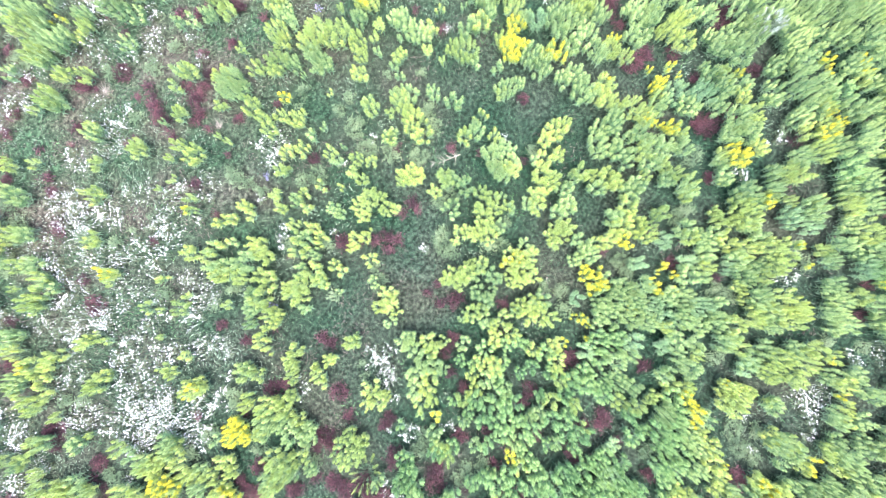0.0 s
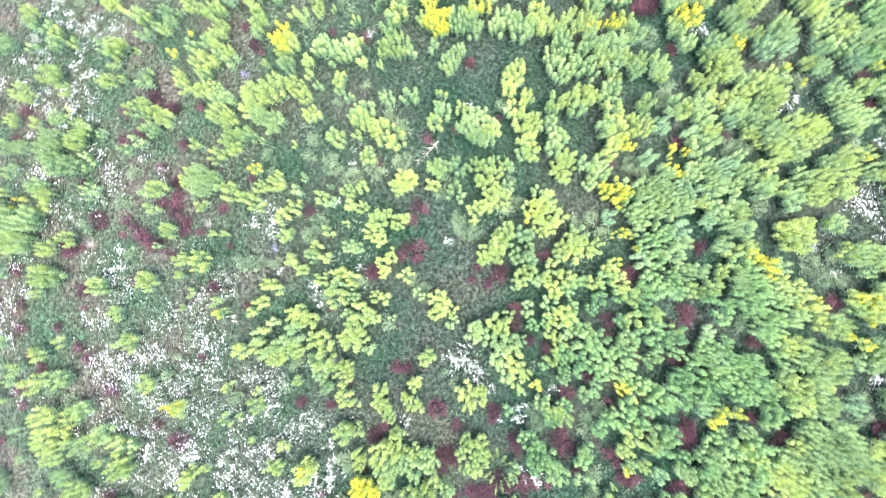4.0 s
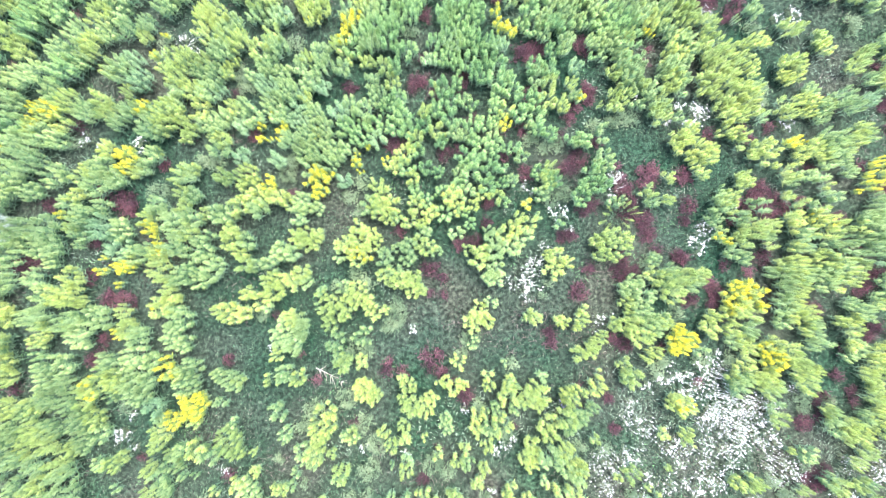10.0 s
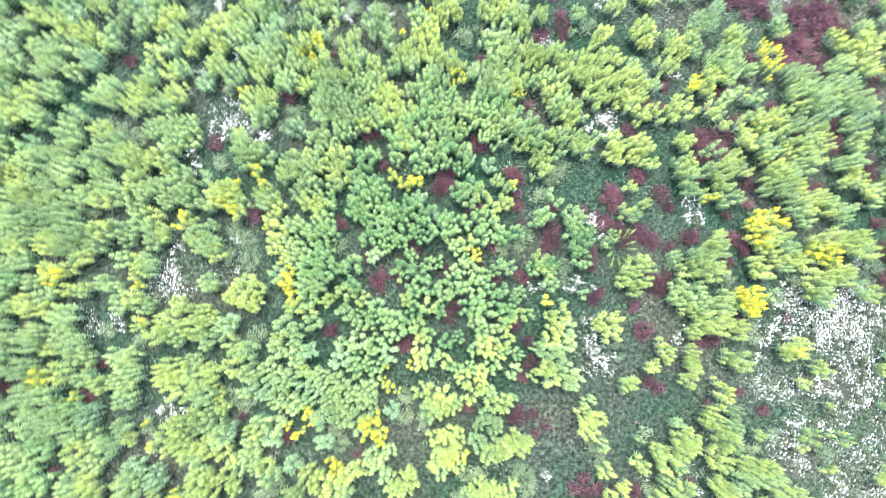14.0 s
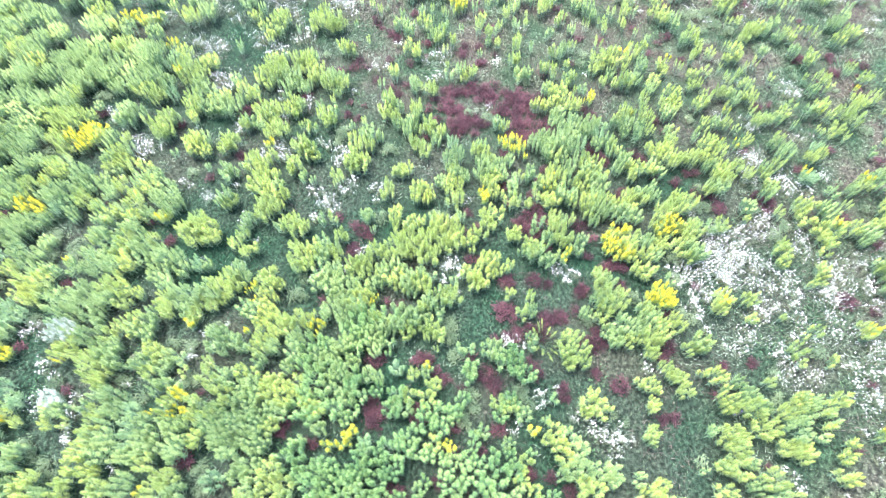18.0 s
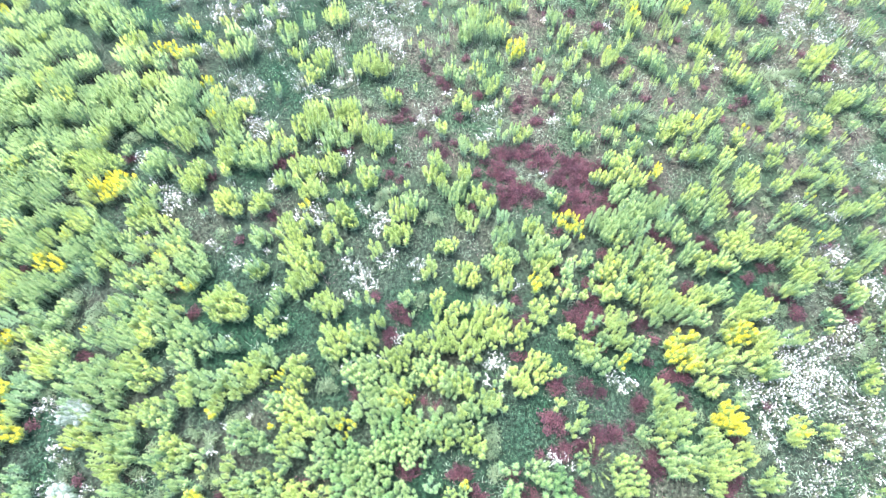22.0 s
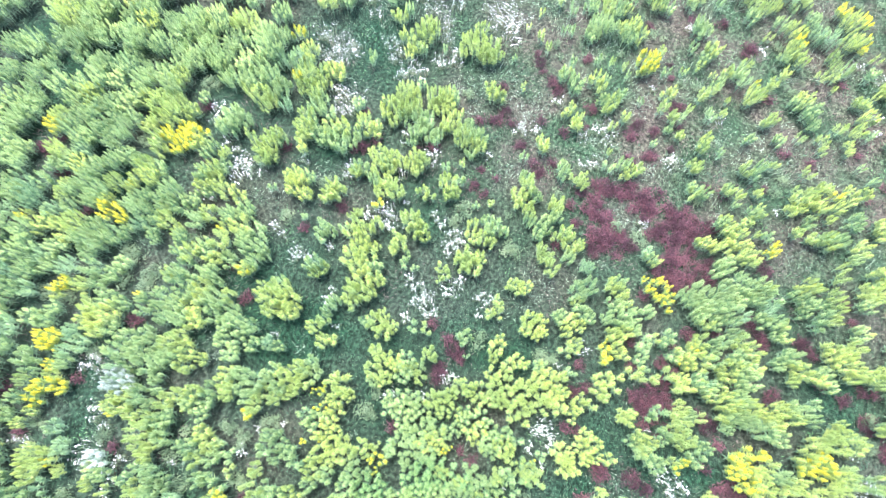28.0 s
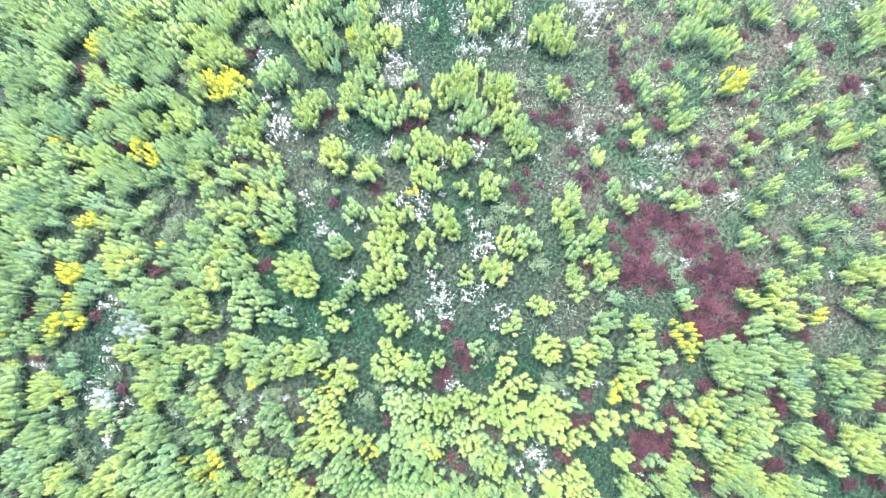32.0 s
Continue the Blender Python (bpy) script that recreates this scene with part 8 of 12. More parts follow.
crowd("lime", 18.71, -7.26, 0.45)
crowd("lime", 18.07, -7.18, 0.44)
crowd("lime", 18.33, -6.77, 0.45)
crowd("lime", 15.36, -6.69, 0.51)
crowd("lime", 17.63, -6.26, 0.51)
crowd("lime", 20.98, -6.18, 0.29)
crowd("lime", 15.83, -6.09, 0.38)
crowd("lime", 16.96, -5.90, 0.44)
crowd("lime", 15.55, -5.53, 0.38)
crowd("lime", 18.75, -5.19, 0.32)
crowd("lime", 20.68, -4.82, 0.35)
crowd("lime", 18.67, -4.76, 0.29)
crowd("lime", 18.90, -4.36, 0.41)
crowd("lime", 18.27, -4.29, 0.43)
crowd("lime", 18.33, -4.15, 0.35)
crowd("lime", 16.08, -4.14, 0.43)
crowd("lime", 15.02, -3.97, 0.50)
crowd("lime", 15.34, -3.70, 0.49)
crowd("lime", 18.55, -3.46, 0.35)
crowd("lime", 15.79, -3.11, 0.56)
crowd("lime", 18.59, -3.00, 0.41)
crowd("lime", 20.74, -2.99, 0.42)
crowd("lime", 18.42, -1.86, 0.53)
crowd("lime", 17.92, -1.78, 0.41)
crowd("lime", 19.42, -1.73, 0.30)
crowd("lime", 20.31, -1.65, 0.42)
crowd("lime", 19.78, -1.27, 0.36)
crowd("lime", 18.44, -0.79, 0.24)
crowd("lime", 17.31, -0.69, 0.24)
crowd("lime", 16.10, -0.32, 0.43)
crowd("lime", 20.20, -0.32, 0.30)
crowd("lime", 19.49, -0.17, 0.30)
crowd("lime", 15.85, 0.02, 0.35)
crowd("lime", 16.59, 0.05, 0.35)
crowd("lime", 18.65, 0.22, 0.30)
crowd("lime", 20.50, 0.28, 0.42)
crowd("lime", 17.51, 0.32, 0.36)
crowd("lime", 17.01, 0.40, 0.30)
crowd("lime", 19.91, 0.48, 0.42)
crowd("lime", 16.32, 0.54, 0.41)
crowd("lime", 18.88, 0.64, 0.42)
crowd("lime", 18.37, 0.71, 0.30)
crowd("lime", 20.15, 0.90, 0.30)
crowd("lime", 18.86, 1.25, 0.30)
crowd("lime", 15.35, 1.47, 0.35)
crowd("lime", 18.51, 1.86, 0.24)
crowd("lime", 15.51, 2.00, 0.41)
crowd("lime", 20.62, 2.37, 0.24)
crowd("lime", 18.42, 2.680, 0.30)
crowd("lime", 16.34, 2.71, 0.24)
crowd("lime", 15.96, 2.84, 0.42)
crowd("lime", 18.34, 3.03, 0.30)
crowd("lime", 16.25, 3.13, 0.24)
crowd("lime", 18.06, 3.53, 0.18)
crowd("lime", 19.08, 3.70, 0.24)
crowd("lime", 17.34, 3.97, 0.30)
crowd("lime", 20.36, 3.99, 0.37)
crowd("lime", 19.32, 4.13, 0.36)
crowd("lime", 16.77, 4.17, 0.24)
crowd("lime", 19.77, 4.19, 0.30)
crowd("lime", 17.58, 4.40, 0.48)
crowd("lime", 17.07, 4.47, 0.42)
crowd("lime", 20.21, 4.56, 0.37)
crowd("lime", 16.04, 4.91, 0.30)
crowd("lime", 16.41, 5.10, 0.24)
crowd("lime", 15.96, 5.35, 0.36)
crowd("lime", 15.14, 5.41, 0.18)
crowd("lime", 15.63, 5.66, 0.36)
crowd("lime", 19.96, 6.20, 0.31)
crowd("lime", 18.98, 6.20, 0.31)
crowd("lime", 15.47, 6.22, 0.30)
crowd("lime", 18.46, 6.27, 0.24)
crowd("lime", 16.22, 6.28, 0.36)
crowd("lime", 17.11, 6.40, 0.24)
crowd("lime", 15.89, 6.59, 0.48)
crowd("lime", 18.57, 6.65, 0.30)
crowd("lime", 16.58, 6.77, 0.42)
crowd("lime", 19.41, 6.90, 0.31)
crowd("lime", 20.06, 6.90, 0.43)
crowd("lime", 15.37, 6.96, 0.42)
crowd("lime", 16.81, 7.21, 0.42)
crowd("lime", 15.98, 7.27, 0.48)
crowd("lime", 16.41, 7.65, 0.42)
crowd("lime", 17.05, 7.66, 0.30)
crowd("lime", 19.10, 8.05, 0.31)
crowd("lime", 15.74, 8.28, 0.42)
crowd("lime", 18.76, 8.37, 0.31)
crowd("lime", 19.42, 8.37, 0.43)
crowd("lime", 17.07, 8.48, 0.24)
crowd("lime", 15.22, 8.65, 0.48)
crowd("lime", 19.01, 8.82, 0.43)
crowd("lime", 15.91, 8.85, 0.48)
crowd("lime", 17.18, 8.86, 0.37)
crowd("lime", 19.46, 8.89, 0.43)
crowd("lime", 16.78, 9.31, 0.30)
crowd("lime", 16.26, 9.36, 0.37)
crowd("lime", 15.49, 9.61, 0.42)
crowd("lime", 16.11, 9.93, 0.37)
crowd("lime", 17.00, 10.08, 0.31)
crowd("lime", 15.21, 10.11, 0.49)
crowd("lime", 15.07, 11.52, 0.24)
crowd("lime", 15.82, 13.09, 0.18)
crowd("lime", 16.20, 13.30, 0.25)
crowd("lime", 15.93, 13.49, 0.31)
crowd("lime", 20.42, 13.91, 0.25)
crowd("lime", 20.75, 14.26, 0.32)
crowd("lime", 15.10, 14.70, 0.43)
crowd("lime", 15.19, 15.43, 0.31)
crowd("lime", 16.80, 15.84, 0.37)
crowd("lime", 16.33, 16.09, 0.44)
crowd("lime", 15.15, 16.10, 0.43)
crowd("lime", 17.17, 16.40, 0.31)
crowd("lime", 16.70, 16.64, 0.50)
crowd("lime", 20.93, 17.13, 0.26)
crowd("lime", 19.08, 17.31, 0.38)
crowd("lime", 18.26, 17.54, 0.32)
crowd("lime", 18.04, 17.93, 0.51)
crowd("lime", 18.77, 18.18, 0.51)
crowd("lime", 20.68, 18.22, 0.32)
crowd("lime", 17.36, 18.24, 0.44)
crowd("lime", 20.06, 18.40, 0.51)
crowd("lime", 15.16, 18.51, 0.25)
crowd("lime", 18.22, 18.56, 0.44)
crowd("lime", 17.68, 18.60, 0.38)
crowd("lime", 19.23, 18.62, 0.45)
crowd("lime", 20.24, 19.03, 0.58)
crowd("lime", 15.00, 19.11, 0.31)
crowd("lime", 15.91, 19.31, 0.25)
crowd("lime", 15.49, 19.76, 0.38)
crowd("lime", 18.68, 20.60, 0.38)
crowd("lime", 18.32, 20.92, 0.32)
crowd("lime", 16.09, 21.17, 0.32)
crowd("lime", 15.68, 21.28, 0.44)
crowd("lime", 16.40, 21.54, 0.51)
crowd("lime", 15.67, 21.63, 0.38)
crowd("lime", 16.78, 22.13, 0.51)
crowd("lime", 15.63, 22.32, 0.44)
crowd("lime", 16.30, 22.37, 0.51)
crowd("lime", 16.27, 23.07, 0.45)
crowd("lime", 16.66, 23.31, 0.32)
crowd("lime", 17.29, 24.43, 0.32)
crowd("lime", 15.51, 24.76, 0.38)
crowd("lime", 17.33, 25.01, 0.26)
crowd("lime", 19.45, 25.78, 0.52)
crowd("lime", 15.50, 26.40, 0.51)
crowd("lime", 18.31, 26.54, 0.52)
crowd("lime", 17.20, 26.57, 0.45)
crowd("lime", 19.27, 26.78, 0.33)
crowd("lime", 17.08, 27.79, 0.52)
crowd("lime", 19.59, 27.92, 0.46)
crowd("lime", 18.13, 29.23, 0.39)
crowd("lime", 18.45, 30.01, 0.46)
crowd("lime", 18.93, 30.51, 0.40)
crowd("lime", 20.66, 32.23, 0.54)
crowd("lime", 19.76, 33.18, 0.40)
crowd("lime", 20.48, 33.28, 0.34)
crowd("lime", 18.58, 33.94, 0.33)
crowd("lime", 19.66, 34.09, 0.54)
crowd("lime", 16.70, 34.96, 0.53)
crowd("lime", 15.92, 35.00, 0.46)
crowd("lime", 16.37, 35.91, 0.53)
crowd("lime", 17.99, 36.66, 0.34)
crowd("lime", 18.55, 36.86, 0.41)
crowd("lime", 16.27, 38.20, 0.34)
crowd("lime", 20.53, 38.66, 0.41)
crowd("lime", 15.56, 39.88, 0.40)
crowd("lime", 26.74, -23.82, 0.31)
crowd("lime", 25.93, -23.04, 0.27)
crowd("lime", 24.69, -22.82, 0.27)
crowd("lime", 23.09, -22.82, 0.33)
crowd("lime", 23.64, -22.10, 0.17)
crowd("lime", 26.46, -20.99, 0.36)
crowd("lime", 24.03, -19.63, 0.20)
crowd("lime", 24.70, -19.29, 0.43)
crowd("lime", 25.72, -19.04, 0.23)
crowd("lime", 24.20, -18.39, 0.28)
crowd("lime", 24.91, -18.21, 0.15)
crowd("lime", 22.43, -17.32, 0.34)
crowd("lime", 22.14, -16.71, 0.40)
crowd("lime", 21.55, -14.38, 0.35)
crowd("lime", 26.31, -13.90, 0.26)
crowd("lime", 21.02, -13.51, 0.40)
crowd("lime", 23.72, -12.98, 0.31)
crowd("lime", 24.73, -12.50, 0.18)
crowd("lime", 26.79, -12.47, 0.24)
crowd("lime", 25.04, -11.81, 0.31)
crowd("lime", 21.39, -11.20, 0.30)
crowd("lime", 22.56, -10.94, 0.36)
crowd("lime", 23.08, -10.87, 0.43)
crowd("lime", 21.81, -10.52, 0.36)
crowd("lime", 23.57, -10.48, 0.37)
crowd("lime", 24.63, -10.17, 0.25)
crowd("lime", 23.14, -9.95, 0.43)
crowd("lime", 22.08, -9.95, 0.42)
crowd("lime", 22.35, -9.38, 0.42)
crowd("lime", 21.93, -8.86, 0.40)
crowd("lime", 26.55, -8.66, 0.45)
crowd("lime", 22.06, -8.41, 0.29)
crowd("lime", 26.66, -8.02, 0.51)
crowd("lime", 22.36, -7.85, 0.41)
crowd("lime", 21.66, -7.68, 0.35)
crowd("lime", 23.19, -7.68, 0.42)
crowd("lime", 22.86, -7.36, 0.47)
crowd("lime", 22.15, -7.20, 0.47)
crowd("lime", 22.52, -6.75, 0.47)
crowd("lime", 25.32, -6.71, 0.32)
crowd("lime", 26.85, -6.57, 0.27)
crowd("lime", 24.59, -6.54, 0.36)
crowd("lime", 25.78, -6.38, 0.38)
crowd("lime", 22.90, -6.31, 0.24)
crowd("lime", 26.03, -5.68, 0.33)
crowd("lime", 21.01, -5.43, 0.30)
crowd("lime", 21.39, -5.27, 0.30)
crowd("lime", 26.02, -5.07, 0.38)
crowd("lime", 21.44, -4.80, 0.36)
crowd("lime", 25.68, -4.75, 0.33)
crowd("lime", 22.64, -4.16, 0.24)
crowd("lime", 23.35, -4.02, 0.24)
crowd("lime", 25.32, -3.21, 0.33)
crowd("lime", 21.50, -2.66, 0.42)
crowd("lime", 21.80, -2.08, 0.48)
crowd("lime", 26.37, -1.85, 0.28)
crowd("lime", 26.57, -1.30, 0.44)
crowd("lime", 26.83, -0.56, 0.45)
crowd("lime", 22.13, -0.08, 0.30)
crowd("lime", 21.15, -0.05, 0.42)
crowd("lime", 26.62, 0.14, 0.34)
crowd("lime", 24.79, 3.16, 0.31)
crowd("lime", 22.07, 4.16, 0.31)
crowd("lime", 22.46, 4.66, 0.37)
crowd("lime", 22.64, 5.23, 0.43)
crowd("lime", 21.20, 6.65, 0.31)
crowd("lime", 24.36, 7.36, 0.31)
crowd("lime", 24.28, 7.82, 0.50)
crowd("lime", 24.75, 8.22, 0.44)
crowd("lime", 22.55, 8.46, 0.38)
crowd("lime", 24.47, 8.74, 0.25)
crowd("lime", 26.13, 9.23, 0.35)
crowd("lime", 23.42, 9.39, 0.38)
crowd("lime", 21.01, 10.34, 0.31)
crowd("lime", 25.41, 10.56, 0.35)
crowd("lime", 25.97, 10.84, 0.40)
crowd("lime", 26.96, 10.99, 0.52)
crowd("lime", 25.82, 11.44, 0.29)
crowd("lime", 26.31, 11.52, 0.41)
crowd("lime", 22.93, 12.18, 0.32)
crowd("lime", 21.89, 12.49, 0.38)
crowd("lime", 23.06, 12.59, 0.38)
crowd("lime", 21.27, 12.67, 0.51)
crowd("lime", 25.34, 12.80, 0.18)
crowd("lime", 21.74, 13.09, 0.51)
crowd("lime", 21.32, 13.21, 0.44)
crowd("lime", 23.04, 13.26, 0.38)
crowd("lime", 23.67, 13.42, 0.32)
crowd("lime", 21.66, 13.55, 0.25)
crowd("lime", 24.97, 15.32, 0.32)
crowd("lime", 25.75, 15.56, 0.47)
crowd("lime", 22.21, 15.75, 0.32)
crowd("lime", 22.69, 16.19, 0.51)
crowd("lime", 22.40, 16.38, 0.45)
crowd("lime", 22.74, 16.74, 0.52)
crowd("lime", 21.21, 16.94, 0.45)
crowd("lime", 23.01, 17.24, 0.32)
crowd("lime", 26.44, 17.35, 0.39)
crowd("lime", 21.68, 17.38, 0.26)
crowd("lime", 25.93, 17.61, 0.26)
crowd("lime", 26.80, 17.73, 0.46)
crowd("lime", 26.43, 18.06, 0.40)
crowd("lime", 26.07, 18.40, 0.33)
crowd("lime", 21.92, 18.58, 0.39)
crowd("lime", 24.54, 18.80, 0.52)
crowd("lime", 21.35, 18.96, 0.45)
crowd("lime", 24.03, 19.05, 0.39)
crowd("lime", 25.69, 19.09, 0.40)
crowd("lime", 26.34, 19.27, 0.46)
crowd("lime", 21.62, 19.47, 0.39)
crowd("lime", 21.12, 19.72, 0.45)
crowd("lime", 25.32, 19.78, 0.40)
crowd("lime", 22.31, 19.86, 0.33)
crowd("lime", 22.02, 20.06, 0.20)
crowd("lime", 26.26, 20.12, 0.46)
crowd("lime", 24.72, 20.88, 0.33)
crowd("lime", 22.50, 23.24, 0.40)
crowd("lime", 26.95, 23.46, 0.47)
crowd("lime", 23.13, 23.80, 0.53)
crowd("lime", 22.62, 24.04, 0.46)
crowd("lime", 25.89, 24.70, 0.47)
crowd("lime", 26.56, 24.91, 0.54)
crowd("lime", 24.10, 26.24, 0.54)
crowd("lime", 23.80, 26.43, 0.40)
crowd("lime", 24.75, 26.45, 0.54)
crowd("lime", 21.11, 26.83, 0.40)
crowd("lime", 24.45, 27.02, 0.40)
crowd("lime", 21.57, 28.43, 0.53)
crowd("lime", 23.38, 28.63, 0.34)
crowd("lime", 22.20, 29.02, 0.54)
crowd("lime", 21.33, 29.22, 0.47)
crowd("lime", 23.56, 30.46, 0.41)
crowd("lime", 25.33, 31.99, 0.48)
crowd("lime", 22.40, 32.61, 0.41)
crowd("lime", 24.79, 32.61, 0.69)
crowd("lime", 21.15, 32.76, 0.61)
crowd("lime", 22.92, 32.76, 0.48)
crowd("lime", 25.61, 32.96, 0.55)
crowd("lime", 25.75, 33.83, 0.69)
crowd("lime", 25.07, 33.98, 0.62)
crowd("lime", 25.43, 34.81, 0.55)
crowd("lime", 24.00, 37.86, 0.49)
crowd("lime", 24.61, 38.28, 0.56)
crowd("lime", 22.60, 39.32, 0.62)
crowd("lime", 29.06, -24.39, 0.38)
crowd("lime", 27.59, -22.71, 0.38)
crowd("lime", 27.49, -21.53, 0.37)
crowd("lime", 29.42, -18.45, 0.16)
crowd("lime", 29.42, -16.04, 0.20)
crowd("lime", 30.80, -15.21, 0.20)
crowd("lime", 30.58, -14.53, 0.18)
crowd("lime", 31.44, -14.24, 0.27)
crowd("lime", 27.47, -14.16, 0.38)
crowd("lime", 32.82, -13.74, 0.17)
crowd("lime", 27.81, -13.74, 0.32)
crowd("lime", 29.64, -13.70, 0.21)
crowd("lime", 31.33, -13.37, 0.34)
crowd("lime", 28.97, -12.79, 0.27)
crowd("lime", 30.56, -12.72, 0.14)
crowd("lime", 28.07, -12.64, 0.39)
crowd("lime", 27.98, -11.97, 0.32)
crowd("lime", 29.99, -11.49, 0.27)
crowd("lime", 29.07, -10.82, 0.33)
crowd("lime", 31.34, -10.80, 0.25)
crowd("lime", 29.67, -10.57, 0.40)
crowd("lime", 30.41, -9.64, 0.23)
crowd("lime", 27.38, -8.93, 0.32)
crowd("lime", 30.28, -8.61, 0.34)
crowd("lime", 27.63, -6.72, 0.21)
crowd("lime", 32.02, -6.52, 0.48)
crowd("lime", 31.03, -5.91, 0.34)
crowd("lime", 30.23, -5.71, 0.21)
crowd("lime", 32.09, -5.29, 0.42)
crowd("lime", 30.68, -5.10, 0.28)
crowd("lime", 31.15, -5.04, 0.34)
crowd("lime", 28.87, -4.87, 0.28)
crowd("lime", 31.60, -4.59, 0.34)
crowd("lime", 31.03, -4.50, 0.45)
crowd("lime", 32.69, -4.08, 0.28)
crowd("lime", 28.83, -4.03, 0.26)
crowd("lime", 30.40, -3.97, 0.39)
crowd("lime", 31.03, -3.88, 0.51)
crowd("lime", 30.12, -3.45, 0.28)
crowd("lime", 28.09, -1.92, 0.14)
crowd("lime", 29.27, -1.91, 0.22)
crowd("lime", 29.96, -1.89, 0.17)
crowd("lime", 27.06, -1.88, 0.22)
crowd("lime", 30.61, -1.62, 0.22)
crowd("lime", 28.78, -1.32, 0.28)
crowd("lime", 27.39, -0.96, 0.50)
crowd("lime", 28.22, -0.92, 0.28)
crowd("lime", 30.08, -0.53, 0.22)
crowd("lime", 27.73, -0.34, 0.45)
crowd("lime", 28.49, -0.18, 0.34)
crowd("lime", 30.25, 0.08, 0.28)
crowd("lime", 32.94, 3.34, 0.23)
crowd("lime", 30.10, 5.24, 0.29)
crowd("lime", 29.74, 5.57, 0.35)
crowd("lime", 29.37, 5.91, 0.23)
crowd("lime", 30.64, 7.13, 0.14)
crowd("lime", 28.14, 8.17, 0.35)
crowd("lime", 28.64, 8.24, 0.23)
crowd("lime", 28.28, 8.58, 0.29)
crowd("lime", 31.71, 9.36, 0.30)
crowd("lime", 32.09, 9.37, 0.36)
crowd("lime", 32.69, 10.00, 0.30)
crowd("lime", 32.39, 10.20, 0.24)
crowd("lime", 28.52, 14.56, 0.41)
crowd("lime", 28.88, 15.63, 0.54)
crowd("lime", 29.33, 16.22, 0.47)
crowd("lime", 30.22, 16.33, 0.27)
crowd("lime", 30.37, 16.77, 0.40)
crowd("lime", 29.40, 16.79, 0.40)
crowd("lime", 31.13, 17.52, 0.54)
crowd("lime", 30.52, 17.56, 0.47)
crowd("lime", 30.98, 18.17, 0.54)
crowd("lime", 30.37, 18.21, 0.34)
crowd("lime", 29.76, 18.97, 0.40)
crowd("lime", 30.60, 19.24, 0.41)
crowd("lime", 29.69, 19.47, 0.54)
crowd("lime", 30.67, 19.83, 0.54)
crowd("lime", 29.76, 20.06, 0.54)
crowd("lime", 28.78, 20.07, 0.40)
crowd("lime", 29.61, 20.71, 0.41)
crowd("lime", 29.00, 20.74, 0.40)
crowd("lime", 27.80, 21.54, 0.47)
crowd("lime", 27.19, 22.67, 0.47)
crowd("lime", 29.82, 25.12, 0.55)
crowd("lime", 29.74, 26.02, 0.69)
crowd("lime", 29.13, 26.04, 0.41)
crowd("lime", 27.43, 27.70, 0.55)
crowd("lime", 27.65, 28.41, 0.62)
crowd("lime", 28.03, 29.60, 0.41)
crowd("lime", 29.32, 42.61, 0.91)
crowd("lime", 29.59, 47.67, 0.44)
crowd("lime", 36.06, -27.69, 0.36)
crowd("lime", 38.23, -25.66, 0.25)
crowd("lime", 38.88, -22.80, 0.32)
crowd("lime", 33.74, -20.45, 0.25)
crowd("lime", 34.47, -20.21, 0.16)
crowd("lime", 34.60, -19.61, 0.19)
crowd("lime", 35.64, -19.28, 0.13)
crowd("lime", 37.31, -18.99, 0.25)
crowd("lime", 33.65, -18.77, 0.27)
crowd("lime", 34.18, -18.40, 0.32)
crowd("lime", 34.12, -15.78, 0.56)
crowd("lime", 34.13, -15.68, 0.40)
crowd("lime", 35.24, -15.09, 0.24)
crowd("lime", 35.50, -14.51, 0.22)
crowd("lime", 36.35, -14.42, 0.29)
crowd("lime", 38.67, -13.61, 0.19)
crowd("lime", 33.12, -11.59, 0.28)
crowd("lime", 35.72, -9.43, 0.36)
crowd("lime", 38.66, -9.22, 0.18)
crowd("lime", 36.37, -6.54, 0.36)
crowd("lime", 34.97, -6.36, 0.19)
crowd("lime", 35.58, -6.28, 0.22)
crowd("lime", 36.25, -5.59, 0.29)
crowd("lime", 35.29, -4.72, 0.28)
crowd("lime", 38.00, -1.17, 0.28)
crowd("lime", 37.31, -0.61, 0.41)
crowd("lime", 37.69, -0.29, 0.24)
crowd("lime", 36.71, -0.19, 0.41)
crowd("lime", 36.40, 0.99, 0.13)
crowd("lime", 38.28, 1.43, 0.30)
crowd("lime", 36.60, 2.07, 0.30)
crowd("lime", 37.95, 2.18, 0.17)
crowd("lime", 35.93, 2.70, 0.28)
crowd("lime", 34.98, 3.10, 0.19)
crowd("lime", 38.32, 3.12, 0.24)
crowd("lime", 37.54, 3.98, 0.19)
crowd("lime", 34.06, 3.99, 0.29)
crowd("lime", 34.37, 4.80, 0.29)
crowd("lime", 38.31, 5.66, 0.30)
crowd("lime", 36.69, 6.49, 0.24)
crowd("lime", 33.12, 6.77, 0.24)
crowd("lime", 38.90, 7.12, 0.18)
crowd("lime", 36.91, 7.54, 0.18)
crowd("lime", 33.95, 7.66, 0.42)
crowd("lime", 33.43, 7.93, 0.24)
crowd("lime", 36.78, 8.40, 0.17)
crowd("lime", 34.80, 8.56, 0.30)
crowd("lime", 35.22, 11.02, 0.30)
crowd("lime", 36.66, 12.47, 0.19)
crowd("lime", 37.47, 13.09, 0.23)
crowd("lime", 33.56, 13.18, 0.18)
crowd("lime", 37.96, 14.05, 0.15)
crowd("lime", 35.29, 15.32, 0.37)
crowd("lime", 34.82, 15.45, 0.31)
crowd("lime", 35.61, 15.85, 0.49)
crowd("lime", 34.90, 16.03, 0.48)
crowd("lime", 34.99, 16.62, 0.61)
